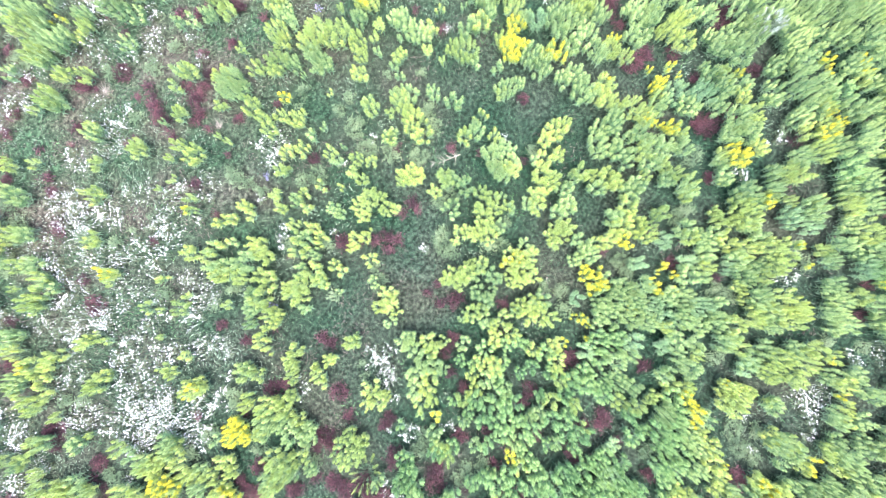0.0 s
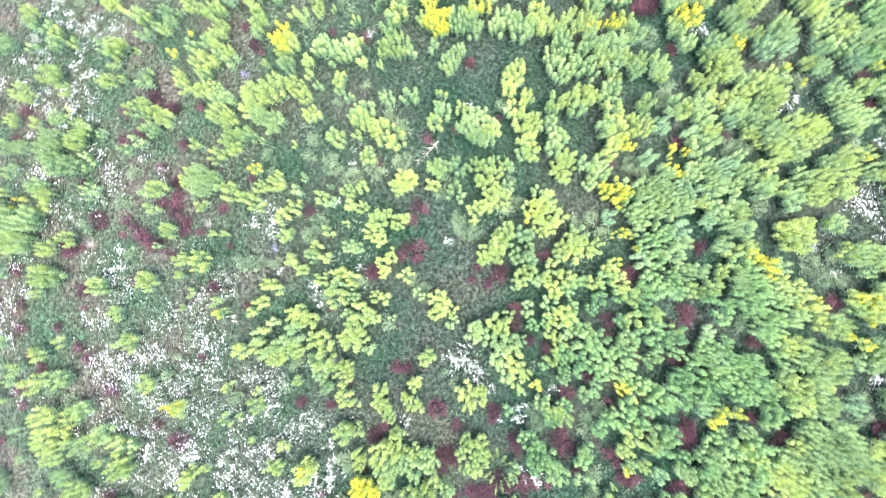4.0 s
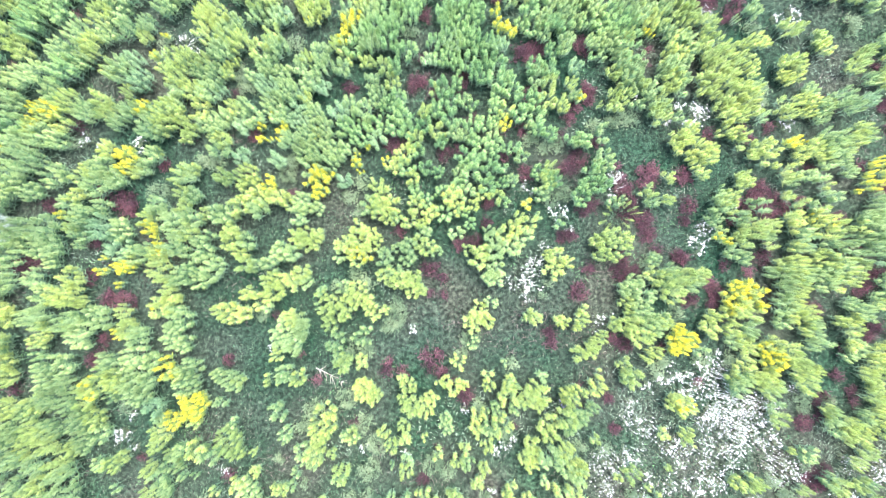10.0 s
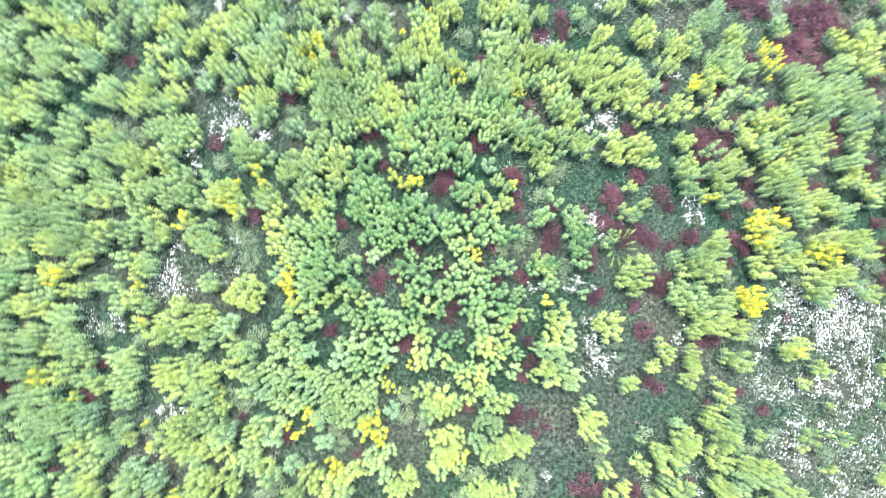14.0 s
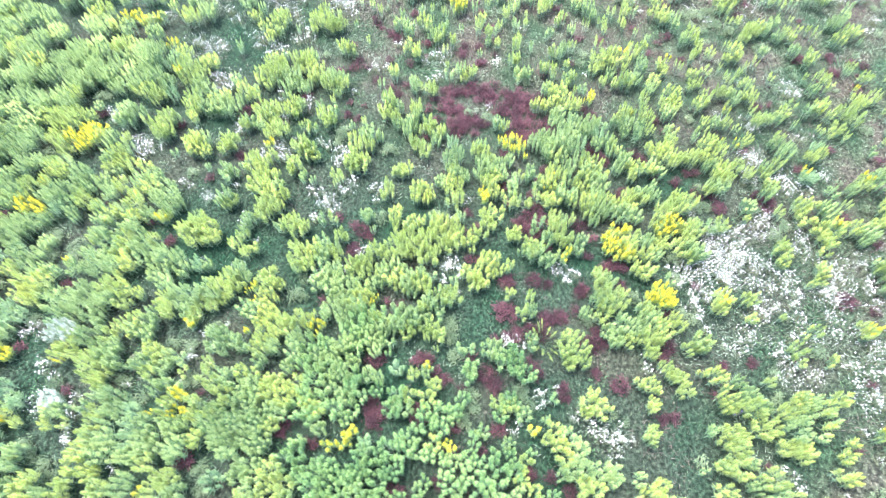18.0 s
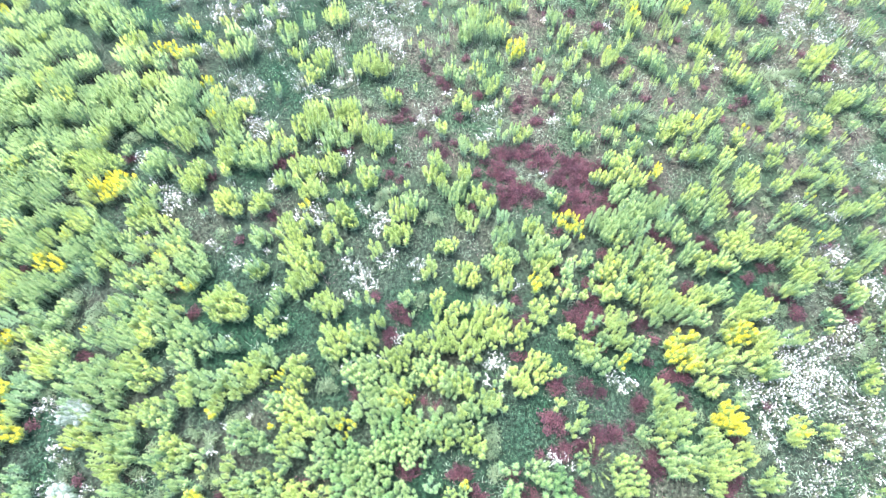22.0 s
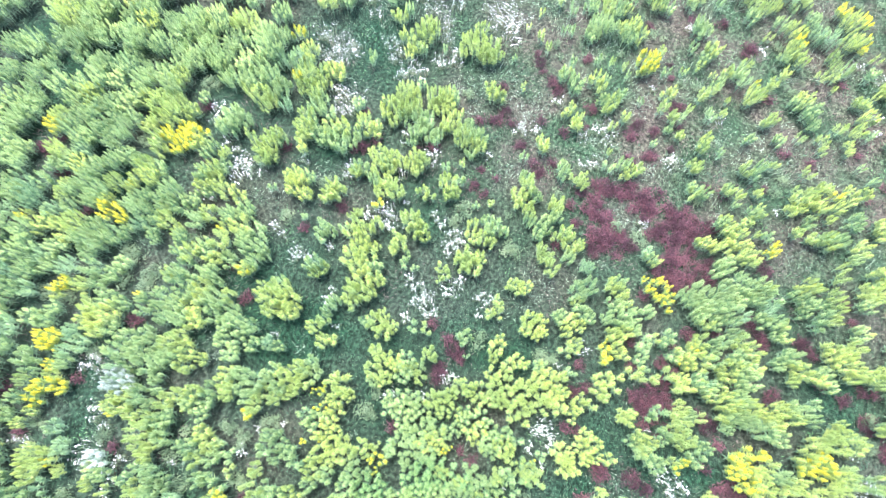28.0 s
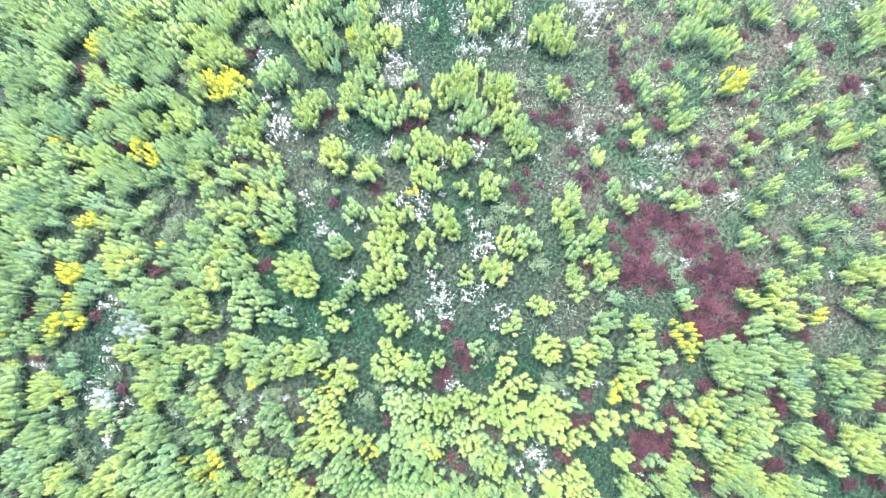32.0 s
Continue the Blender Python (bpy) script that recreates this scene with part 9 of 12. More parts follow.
crowd("lime", 34.69, 17.56, 0.34)
crowd("lime", 35.59, 19.69, 0.35)
crowd("lime", 35.04, 19.95, 0.48)
crowd("lime", 34.17, 20.42, 0.48)
crowd("lime", 35.39, 20.45, 0.42)
crowd("lime", 33.62, 20.69, 0.34)
crowd("lime", 39.94, -27.33, 0.48)
crowd("lime", 43.75, -26.74, 0.36)
crowd("lime", 41.52, -25.34, 0.46)
crowd("lime", 44.94, -24.31, 0.47)
crowd("lime", 44.06, -23.49, 0.22)
crowd("lime", 40.32, -23.46, 0.49)
crowd("lime", 42.08, -22.69, 0.24)
crowd("lime", 44.70, -21.68, 0.34)
crowd("lime", 42.52, -20.03, 0.19)
crowd("lime", 40.07, -19.96, 0.20)
crowd("lime", 44.29, -19.25, 0.33)
crowd("lime", 41.14, -19.18, 0.55)
crowd("lime", 44.79, -18.30, 0.18)
crowd("lime", 41.68, -15.86, 0.18)
crowd("lime", 44.17, -13.26, 0.22)
crowd("lime", 44.42, -11.08, 0.19)
crowd("lime", 43.46, -10.94, 0.55)
crowd("lime", 39.76, -9.90, 0.27)
crowd("lime", 43.53, -9.52, 0.13)
crowd("lime", 44.76, -8.70, 0.47)
crowd("lime", 39.23, -8.51, 0.30)
crowd("lime", 40.29, -8.23, 0.53)
crowd("lime", 39.38, -7.52, 0.17)
crowd("lime", 42.12, -7.25, 0.23)
crowd("lime", 44.27, -5.39, 0.57)
crowd("lime", 39.18, -5.08, 0.14)
crowd("lime", 40.07, -4.97, 0.24)
crowd("lime", 40.72, -4.94, 0.31)
crowd("lime", 39.84, -4.17, 0.26)
crowd("lime", 39.01, -1.83, 0.27)
crowd("lime", 44.40, -0.71, 0.33)
crowd("lime", 41.88, -0.66, 0.22)
crowd("lime", 43.76, -0.08, 0.36)
crowd("lime", 39.02, 0.40, 0.36)
crowd("lime", 44.20, 0.59, 0.55)
crowd("lime", 42.01, 6.56, 0.31)
crowd("lime", 39.53, 7.05, 0.30)
crowd("lime", 39.79, 7.68, 0.43)
crowd("lime", 39.65, 8.32, 0.37)
crowd("lime", 41.18, 8.47, 0.37)
crowd("lime", 44.41, 8.67, 0.38)
crowd("lime", 40.65, 9.47, 0.43)
crowd("lime", 41.60, 9.56, 0.40)
crowd("lime", 42.21, 9.96, 0.14)
crowd("lime", 44.42, 10.30, 0.43)
crowd("lime", 41.78, 12.18, 0.17)
crowd("lime", 40.54, 12.57, 0.28)
crowd("lime", 39.34, 13.60, 0.18)
crowd("lime", 42.47, 16.48, 0.63)
crowd("lime", 41.94, 25.35, 0.47)
crowd("lime", 41.47, 28.14, 0.45)
crowd("lime", 41.94, 31.49, 0.39)
crowd("lime", 41.38, 33.67, 0.51)
crowd("lime", 39.62, 44.85, 0.60)
crowd("lime", 40.35, 49.36, 0.62)
crowd("lime", 45.84, -24.62, 0.46)
crowd("lime", 46.52, -22.17, 0.34)
crowd("lime", 45.96, -12.02, 0.21)
crowd("lime", 45.67, -9.62, 0.17)
crowd("lime", 45.68, -8.27, 0.53)
crowd("lime", 48.08, -6.48, 0.48)
crowd("lime", 48.21, -4.69, 0.50)
crowd("lime", 45.22, -2.55, 0.38)
crowd("lime", 47.34, -1.30, 0.26)
# blue, in the open, stem by stem
stand("blue", 2.04, 18.13, 0.49)
stand("blue", 6.47, 30.33, 0.37)
stand("blue", 12.45, 35.61, 0.52)
stand("blue", 20.07, 43.65, 0.55)
stand("blue", 30.59, 27.87, 0.55)
stand("blue", 37.49, 36.15, 0.53)
stand("blue", 33.14, 43.30, 0.68)
stand("blue", 42.88, -3.66, 0.47)
# blue, standing apart
grow("blue", -15.33, -6.72, 0.51)
grow("blue", -16.77, 1.71, 0.63)
grow("blue", -17.39, 2.73, 0.63)
grow("blue", -15.12, 10.33, 0.55)
grow("blue", -15.49, 11.49, 0.55)
grow("blue", -15.33, 14.82, 0.55)
grow("blue", -15.25, 24.85, 0.40)
grow("blue", -12.47, -18.33, 0.41)
grow("blue", -10.08, 5.94, 0.43)
grow("blue", -9.98, 7.48, 0.49)
grow("blue", -11.00, 9.45, 0.37)
grow("blue", -12.21, 25.65, 0.49)
grow("blue", -4.75, 4.30, 0.37)
grow("blue", -8.19, 5.73, 0.43)
grow("blue", -7.01, 7.57, 0.55)
grow("blue", -4.85, 7.95, 0.49)
grow("blue", -7.00, 8.49, 0.55)
grow("blue", -5.75, 9.28, 0.49)
grow("blue", -8.45, 9.58, 0.55)
grow("blue", -7.47, 13.22, 0.49)
grow("blue", -8.18, 27.29, 0.39)
grow("blue", -5.47, 32.60, 0.50)
grow("blue", -4.53, 32.86, 0.40)
grow("blue", -4.69, 34.94, 0.45)
grow("blue", -2.93, 6.29, 0.43)
grow("blue", 0.13, 10.35, 0.43)
grow("blue", 1.37, 11.32, 0.55)
grow("blue", 0.46, 23.43, 0.45)
grow("blue", -2.91, 28.54, 0.55)
grow("blue", 1.22, 29.03, 0.48)
grow("blue", 1.02, 29.96, 0.54)
grow("blue", -1.95, 30.99, 0.52)
grow("blue", 7.77, 9.48, 0.37)
grow("blue", 3.86, 10.75, 0.43)
grow("blue", 3.84, 22.94, 0.42)
grow("blue", 4.54, 23.07, 0.48)
grow("blue", 5.32, 23.07, 0.42)
grow("blue", 5.72, 29.60, 0.43)
grow("blue", 3.75, 29.63, 0.30)
grow("blue", 3.78, 33.95, 0.34)
grow("blue", 6.32, 37.47, 0.49)
grow("blue", 13.95, 21.63, 0.37)
grow("blue", 10.02, 28.78, 0.44)
grow("blue", 10.70, 31.31, 0.44)
grow("blue", 10.08, 31.80, 0.38)
grow("blue", 10.98, 32.07, 0.44)
grow("blue", 14.24, 34.00, 0.45)
grow("blue", 10.25, 35.35, 0.51)
grow("blue", 14.41, 36.06, 0.59)
grow("blue", 12.57, 37.06, 0.65)
grow("blue", 10.24, 38.72, 0.52)
grow("blue", 13.23, 40.70, 0.61)
grow("blue", 20.79, -23.14, 0.46)
grow("blue", 20.47, -16.09, 0.47)
grow("blue", 19.06, -0.52, 0.41)
grow("blue", 17.83, 31.49, 0.39)
grow("blue", 17.04, 36.78, 0.53)
grow("blue", 17.13, 38.03, 0.53)
grow("blue", 17.54, 38.72, 0.67)
grow("blue", 16.22, 39.36, 0.47)
grow("blue", 16.35, 42.95, 0.45)
grow("blue", 23.00, -17.48, 0.41)
grow("blue", 23.99, -3.15, 0.36)
grow("blue", 23.30, -1.90, 0.30)
grow("blue", 25.19, 3.67, 0.28)
grow("blue", 23.35, 6.71, 0.37)
grow("blue", 21.02, 37.00, 0.54)
grow("blue", 27.60, 26.65, 0.34)
grow("blue", 30.91, 27.28, 0.48)
grow("blue", 30.45, 43.59, 0.76)
grow("blue", 42.66, -4.26, 0.47)
grow("blue", 40.15, 38.47, 0.52)
grow("blue", 45.55, -1.73, 0.51)
# gold, in the open, stem by stem
stand("gold", -23.04, 6.82, 0.31)
stand("gold", -22.81, 7.27, 0.19)
stand("gold", -15.10, -1.58, 0.19)
stand("gold", -12.09, -22.28, 0.15)
stand("gold", -12.74, -22.10, 0.13)
stand("gold", -13.93, -14.23, 0.14)
stand("gold", -13.70, 12.72, 0.15)
stand("gold", -10.58, 16.46, 0.15)
stand("gold", -8.82, -21.07, 0.20)
stand("gold", -3.48, -14.88, 0.29)
stand("gold", 1.02, -27.92, 0.15)
stand("gold", 4.65, -15.11, 0.20)
stand("gold", 10.29, -16.81, 0.17)
stand("gold", 10.20, -16.35, 0.29)
stand("gold", 10.16, 21.29, 0.21)
stand("gold", 26.15, -12.22, 0.19)
stand("gold", 23.36, -12.14, 0.15)
stand("gold", 23.24, 19.06, 0.26)
stand("gold", 22.00, 39.87, 0.27)
stand("gold", 28.40, -21.74, 0.15)
stand("gold", 31.33, -9.07, 0.17)
stand("gold", 32.85, 28.00, 0.35)
stand("gold", 35.74, 29.96, 0.26)
stand("gold", 38.03, 30.29, 0.22)
stand("gold", 38.58, 30.69, 0.26)
stand("gold", 35.34, 30.90, 0.34)
stand("gold", 35.95, 31.54, 0.39)
stand("gold", 35.74, 32.33, 0.34)
stand("gold", 43.36, -6.66, 0.19)
stand("gold", 41.99, -2.56, 0.39)
# gold, standing apart
grow("gold", -28.62, -12.56, 0.30)
grow("gold", -22.11, -14.41, 0.27)
grow("gold", -21.78, -13.95, 0.22)
grow("gold", -21.91, -13.92, 0.21)
grow("gold", -25.14, -10.82, 0.21)
grow("gold", -25.47, -10.48, 0.27)
grow("gold", -24.96, -10.24, 0.24)
grow("gold", -24.11, 8.19, 0.25)
grow("gold", -21.15, 8.58, 0.31)
grow("gold", -23.71, 8.66, 0.25)
grow("gold", -23.34, 13.25, 0.26)
grow("gold", -17.09, -28.29, 0.23)
grow("gold", -15.20, -25.23, 0.19)
grow("gold", -15.28, -21.26, 0.26)
grow("gold", -19.69, -14.51, 0.21)
grow("gold", -16.49, -14.38, 0.23)
grow("gold", -17.30, -14.37, 0.23)
grow("gold", -16.96, -14.21, 0.41)
grow("gold", -16.49, -13.80, 0.27)
grow("gold", -18.45, -5.90, 0.21)
grow("gold", -18.66, -5.16, 0.26)
grow("gold", -17.23, -3.09, 0.15)
grow("gold", -17.21, -2.66, 0.16)
grow("gold", -16.91, -0.27, 0.16)
grow("gold", -16.12, 0.46, 0.16)
grow("gold", -17.60, 0.51, 0.25)
grow("gold", -16.71, 0.56, 0.31)
grow("gold", -16.37, 0.64, 0.22)
grow("gold", -17.03, 0.88, 0.16)
grow("gold", -17.71, 1.14, 0.16)
grow("gold", -15.07, 2.58, 0.37)
grow("gold", -19.76, 3.62, 0.19)
grow("gold", -16.23, 5.75, 0.31)
grow("gold", -15.93, 6.34, 0.43)
grow("gold", -16.44, 6.51, 0.25)
grow("gold", -15.05, 8.83, 0.25)
grow("gold", -19.89, 9.17, 0.43)
grow("gold", -15.06, 9.18, 0.18)
grow("gold", -20.72, 9.26, 0.31)
grow("gold", -15.26, 16.10, 0.21)
grow("gold", -15.74, 17.89, 0.29)
grow("gold", -14.80, -21.42, 0.18)
grow("gold", -10.17, -20.38, 0.13)
grow("gold", -10.60, -15.30, 0.29)
grow("gold", -11.51, -15.20, 0.23)
grow("gold", -10.86, -14.89, 0.40)
grow("gold", -10.32, -14.71, 0.29)
grow("gold", -14.61, -7.53, 0.45)
grow("gold", -13.47, -7.21, 0.45)
grow("gold", -13.19, -6.80, 0.57)
grow("gold", -13.91, -6.39, 0.25)
grow("gold", -12.92, -6.39, 0.32)
grow("gold", -14.69, -4.88, 0.44)
grow("gold", -14.50, -4.36, 0.25)
grow("gold", -14.73, 1.16, 0.19)
grow("gold", -14.69, 1.45, 0.28)
grow("gold", -14.72, 1.80, 0.19)
grow("gold", -14.96, 2.29, 0.19)
grow("gold", -9.11, 6.88, 0.18)
grow("gold", -14.23, 11.60, 0.18)
grow("gold", -9.37, 17.99, 0.21)
grow("gold", -12.27, 21.14, 0.24)
grow("gold", -11.75, 21.18, 0.27)
grow("gold", -12.11, 21.73, 0.27)
grow("gold", -3.92, 0.20, 0.25)
grow("gold", -4.53, 0.48, 0.31)
grow("gold", -6.29, 3.62, 0.19)
grow("gold", -6.03, 4.00, 0.37)
grow("gold", -6.63, 4.28, 0.25)
grow("gold", -8.75, 4.30, 0.31)
grow("gold", -6.07, 4.53, 0.43)
grow("gold", -5.63, 4.69, 0.25)
grow("gold", -3.94, 4.71, 0.15)
grow("gold", -8.70, 4.71, 0.22)
grow("gold", -6.23, 4.96, 0.25)
grow("gold", -4.10, 5.14, 0.22)
grow("gold", -4.17, 5.46, 0.18)
grow("gold", -4.03, 5.76, 0.15)
grow("gold", -3.48, 6.00, 0.15)
grow("gold", -8.03, 6.71, 0.15)
grow("gold", -8.65, 6.78, 0.15)
grow("gold", -7.89, 7.01, 0.28)
grow("gold", -7.73, 7.42, 0.18)
grow("gold", -8.95, 7.48, 0.18)
grow("gold", -8.38, 8.09, 0.18)
grow("gold", -4.39, 11.71, 0.24)
grow("gold", -4.12, 12.28, 0.36)
grow("gold", -3.96, 12.76, 0.30)
grow("gold", -3.53, 12.91, 0.24)
grow("gold", -6.21, 13.01, 0.18)
grow("gold", -3.33, 17.33, 0.24)
grow("gold", -3.26, 17.91, 0.27)
grow("gold", -3.17, 18.16, 0.43)
grow("gold", -5.73, 18.69, 0.27)
grow("gold", -5.28, 19.02, 0.21)
grow("gold", -2.85, -33.11, 0.17)
grow("gold", 1.14, -30.86, 0.12)
grow("gold", -0.19, -29.98, 0.13)
grow("gold", 1.95, -29.02, 0.15)
grow("gold", 1.60, -28.24, 0.15)
grow("gold", -2.63, 5.19, 0.18)
grow("gold", -2.77, 15.56, 0.15)
grow("gold", -1.26, 17.38, 0.21)
grow("gold", -1.08, 17.98, 0.28)
grow("gold", -2.36, 18.39, 0.31)
grow("gold", 1.40, 21.63, 0.27)
grow("gold", 6.58, -30.68, 0.17)
grow("gold", 4.67, 2.41, 0.25)
grow("gold", 3.69, 6.64, 0.24)
grow("gold", 4.01, 6.71, 0.18)
grow("gold", 7.99, 7.91, 0.21)
grow("gold", 4.50, 11.54, 0.21)
grow("gold", 4.71, 11.59, 0.15)
grow("gold", 3.92, 11.71, 0.18)
grow("gold", 4.15, 11.82, 0.25)
grow("gold", 3.82, 12.12, 0.21)
grow("gold", 3.89, 12.53, 0.18)
grow("gold", 3.75, 12.86, 0.25)
grow("gold", 5.41, 20.46, 0.18)
grow("gold", 6.12, 20.58, 0.24)
grow("gold", 5.50, 20.86, 0.21)
grow("gold", 5.13, 20.96, 0.18)
grow("gold", 6.32, 21.05, 0.24)
grow("gold", 5.32, 22.29, 0.15)
grow("gold", 7.97, 27.91, 0.15)
grow("gold", 4.88, 29.95, 0.21)
grow("gold", 8.35, 31.18, 0.37)
grow("gold", 8.30, 31.89, 0.50)
grow("gold", 7.28, 31.89, 0.25)
grow("gold", 7.64, 32.16, 0.37)
grow("gold", 5.79, 34.47, 0.37)
grow("gold", 6.24, 35.78, 0.36)
grow("gold", 11.75, -8.66, 0.28)
grow("gold", 12.49, -8.63, 0.19)
grow("gold", 11.65, -5.74, 0.22)
grow("gold", 12.31, -5.38, 0.56)
grow("gold", 12.84, -5.33, 0.31)
grow("gold", 11.79, -5.22, 0.44)
grow("gold", 12.14, -4.72, 0.31)
grow("gold", 14.97, -3.84, 0.30)
grow("gold", 14.85, -3.63, 0.25)
grow("gold", 14.68, -3.25, 0.30)
grow("gold", 14.99, -0.27, 0.18)
grow("gold", 14.55, -0.03, 0.21)
grow("gold", 12.56, 6.81, 0.15)
grow("gold", 11.94, 10.94, 0.15)
grow("gold", 11.68, 11.13, 0.15)
grow("gold", 10.28, 13.92, 0.21)
grow("gold", 9.73, 14.09, 0.15)
grow("gold", 10.38, 14.31, 0.21)
grow("gold", 10.12, 14.49, 0.15)
grow("gold", 10.27, 17.32, 0.15)
grow("gold", 11.78, 17.48, 0.15)
grow("gold", 11.69, 17.94, 0.18)
grow("gold", 9.88, 18.03, 0.15)
grow("gold", 12.44, 18.05, 0.18)
grow("gold", 12.75, 18.07, 0.15)
grow("gold", 12.35, 18.51, 0.15)
grow("gold", 14.05, 29.52, 0.16)
grow("gold", 9.10, 32.29, 0.31)
grow("gold", 10.12, 32.65, 0.25)
grow("gold", 10.57, 32.78, 0.38)
grow("gold", 10.10, 33.01, 0.38)
grow("gold", 10.40, 33.41, 0.32)
grow("gold", 13.58, 33.80, 0.23)
grow("gold", 13.30, 33.98, 0.32)
grow("gold", 12.89, 34.07, 0.22)
grow("gold", 20.44, -19.61, 0.30)
grow("gold", 16.87, -16.59, 0.26)
grow("gold", 20.97, -15.94, 0.25)
grow("gold", 17.48, -6.79, 0.31)
grow("gold", 17.06, -6.74, 0.44)
grow("gold", 16.55, -6.58, 0.25)
grow("gold", 16.68, -6.06, 0.44)
grow("gold", 16.43, -3.84, 0.24)
grow("gold", 15.56, -3.40, 0.37)
grow("gold", 16.29, -3.25, 0.30)
grow("gold", 15.27, -2.81, 0.37)
grow("gold", 16.00, -2.67, 0.30)
grow("gold", 20.67, 0.28, 0.18)
grow("gold", 19.70, 0.61, 0.18)
grow("gold", 19.55, 4.61, 0.18)
grow("gold", 18.58, 4.62, 0.27)
grow("gold", 19.16, 4.74, 0.24)
grow("gold", 17.01, 24.56, 0.25)
grow("gold", 18.85, 26.93, 0.23)
grow("gold", 17.84, 32.75, 0.33)
grow("gold", 19.83, 33.14, 0.17)
grow("gold", 18.10, 33.31, 0.39)
grow("gold", 17.60, 33.54, 0.26)
grow("gold", 18.15, 33.92, 0.26)
grow("gold", 16.09, 38.41, 0.20)
grow("gold", 23.59, -11.17, 0.15)
grow("gold", 26.09, -5.48, 0.19)
grow("gold", 22.35, 1.87, 0.15)
grow("gold", 22.70, 2.12, 0.24)
grow("gold", 23.16, 2.18, 0.24)
grow("gold", 23.63, 2.23, 0.18)
grow("gold", 22.75, 2.62, 0.18)
grow("gold", 23.88, 2.66, 0.18)
grow("gold", 23.61, 2.85, 0.24)
grow("gold", 23.07, 2.93, 0.18)
grow("gold", 23.07, 3.24, 0.18)
grow("gold", 23.60, 3.48, 0.15)
grow("gold", 24.19, 30.61, 0.30)
grow("gold", 23.30, 30.80, 0.27)
grow("gold", 24.10, 31.13, 0.47)
grow("gold", 23.42, 31.65, 0.54)
grow("gold", 22.84, 31.66, 0.33)
grow("gold", 24.16, 31.75, 0.40)
grow("gold", 23.41, 32.42, 0.40)
grow("gold", 21.63, 39.20, 0.24)
grow("gold", 22.13, 39.40, 0.27)
grow("gold", 31.81, -5.84, 0.24)
grow("gold", 27.91, -3.14, 0.16)
grow("gold", 27.49, -3.00, 0.25)
grow("gold", 27.15, -2.98, 0.14)
grow("gold", 27.29, -2.62, 0.13)
grow("gold", 29.52, 26.62, 0.27)
grow("gold", 38.11, -0.51, 0.17)
grow("gold", 37.77, -0.22, 0.13)
grow("gold", 38.12, 44.78, 0.27)
grow("gold", 38.41, 45.16, 0.28)
grow("gold", 38.79, 45.71, 0.31)
grow("gold", 35.51, 46.42, 0.27)
grow("gold", 44.93, -10.34, 0.18)
grow("gold", 42.44, -6.31, 0.19)
grow("gold", 44.71, -6.24, 0.41)
grow("gold", 42.75, 42.79, 0.25)
grow("gold", 40.48, 46.35, 0.29)
grow("gold", 45.27, -4.95, 0.42)
grow("gold", 45.35, -0.72, 0.46)
# red, standing apart
grow("red", -22.46, -17.48, 0.23)
grow("red", -21.70, -16.08, 0.30)
grow("red", -23.83, -15.29, 0.30)
grow("red", -24.45, -15.25, 0.45)
grow("red", -22.73, -13.87, 0.35)
grow("red", -23.02, -5.44, 0.30)
grow("red", -22.27, 0.90, 0.50)
grow("red", -21.36, 1.02, 0.29)
grow("red", -21.95, 1.52, 0.36)
grow("red", -16.62, -22.71, 0.52)
grow("red", -16.04, -22.50, 0.30)
grow("red", -20.61, -13.41, 0.35)
grow("red", -19.04, -4.36, 0.29)
grow("red", -18.51, -3.96, 0.50)
grow("red", -18.28, -3.20, 0.36)
grow("red", -16.99, -1.22, 0.64)
grow("red", -17.84, -0.91, 0.50)
grow("red", -18.69, 0.18, 0.43)
grow("red", -18.22, 1.89, 0.21)
grow("red", -18.63, 2.15, 0.43)
grow("red", -16.29, 3.75, 0.42)
grow("red", -16.70, 4.01, 0.78)
grow("red", -20.63, 4.05, 0.21)
grow("red", -20.74, 4.34, 0.35)
grow("red", -17.94, 4.58, 0.49)
grow("red", -18.93, 8.33, 0.28)
grow("red", -18.71, 14.20, 0.28)
grow("red", -15.13, 15.75, 0.41)
grow("red", -16.40, 15.90, 0.28)
grow("red", -12.70, -18.16, 0.22)
grow("red", -11.30, -17.55, 0.22)
grow("red", -10.36, -16.80, 0.36)
grow("red", -11.95, -10.55, 0.29)
grow("red", -11.65, -4.69, 0.32)
grow("red", -10.16, 5.23, 0.28)
grow("red", -14.45, 5.92, 0.35)
grow("red", -13.08, 7.15, 0.28)
grow("red", -9.59, 7.19, 0.35)
grow("red", -10.36, 9.60, 0.24)
grow("red", -13.51, 16.59, 0.34)
grow("red", -3.49, -23.05, 0.30)
grow("red", -4.88, -22.07, 0.22)
grow("red", -6.50, -21.79, 0.44)
grow("red", -5.90, -20.78, 0.36)
grow("red", -5.86, -20.54, 0.37)
grow("red", -5.13, -8.60, 0.29)
grow("red", -7.09, -6.02, 0.25)
grow("red", -3.33, -5.80, 0.29)
grow("red", -3.28, -5.35, 0.25)
grow("red", -7.86, -4.64, 0.18)
grow("red", -8.93, -2.53, 0.21)
grow("red", -7.71, 3.89, 0.21)
grow("red", -4.23, 9.44, 0.42)
grow("red", -0.82, -26.65, 0.30)
grow("red", -0.68, -24.78, 0.26)
grow("red", 1.22, -23.57, 0.59)
grow("red", 1.66, -21.89, 0.22)
grow("red", 0.88, -21.69, 0.30)
grow("red", 1.30, -20.90, 0.52)
grow("red", -2.44, -20.64, 0.30)
grow("red", 1.81, -20.24, 0.44)
grow("red", -0.56, -20.12, 0.37)
grow("red", 1.98, -19.67, 0.44)
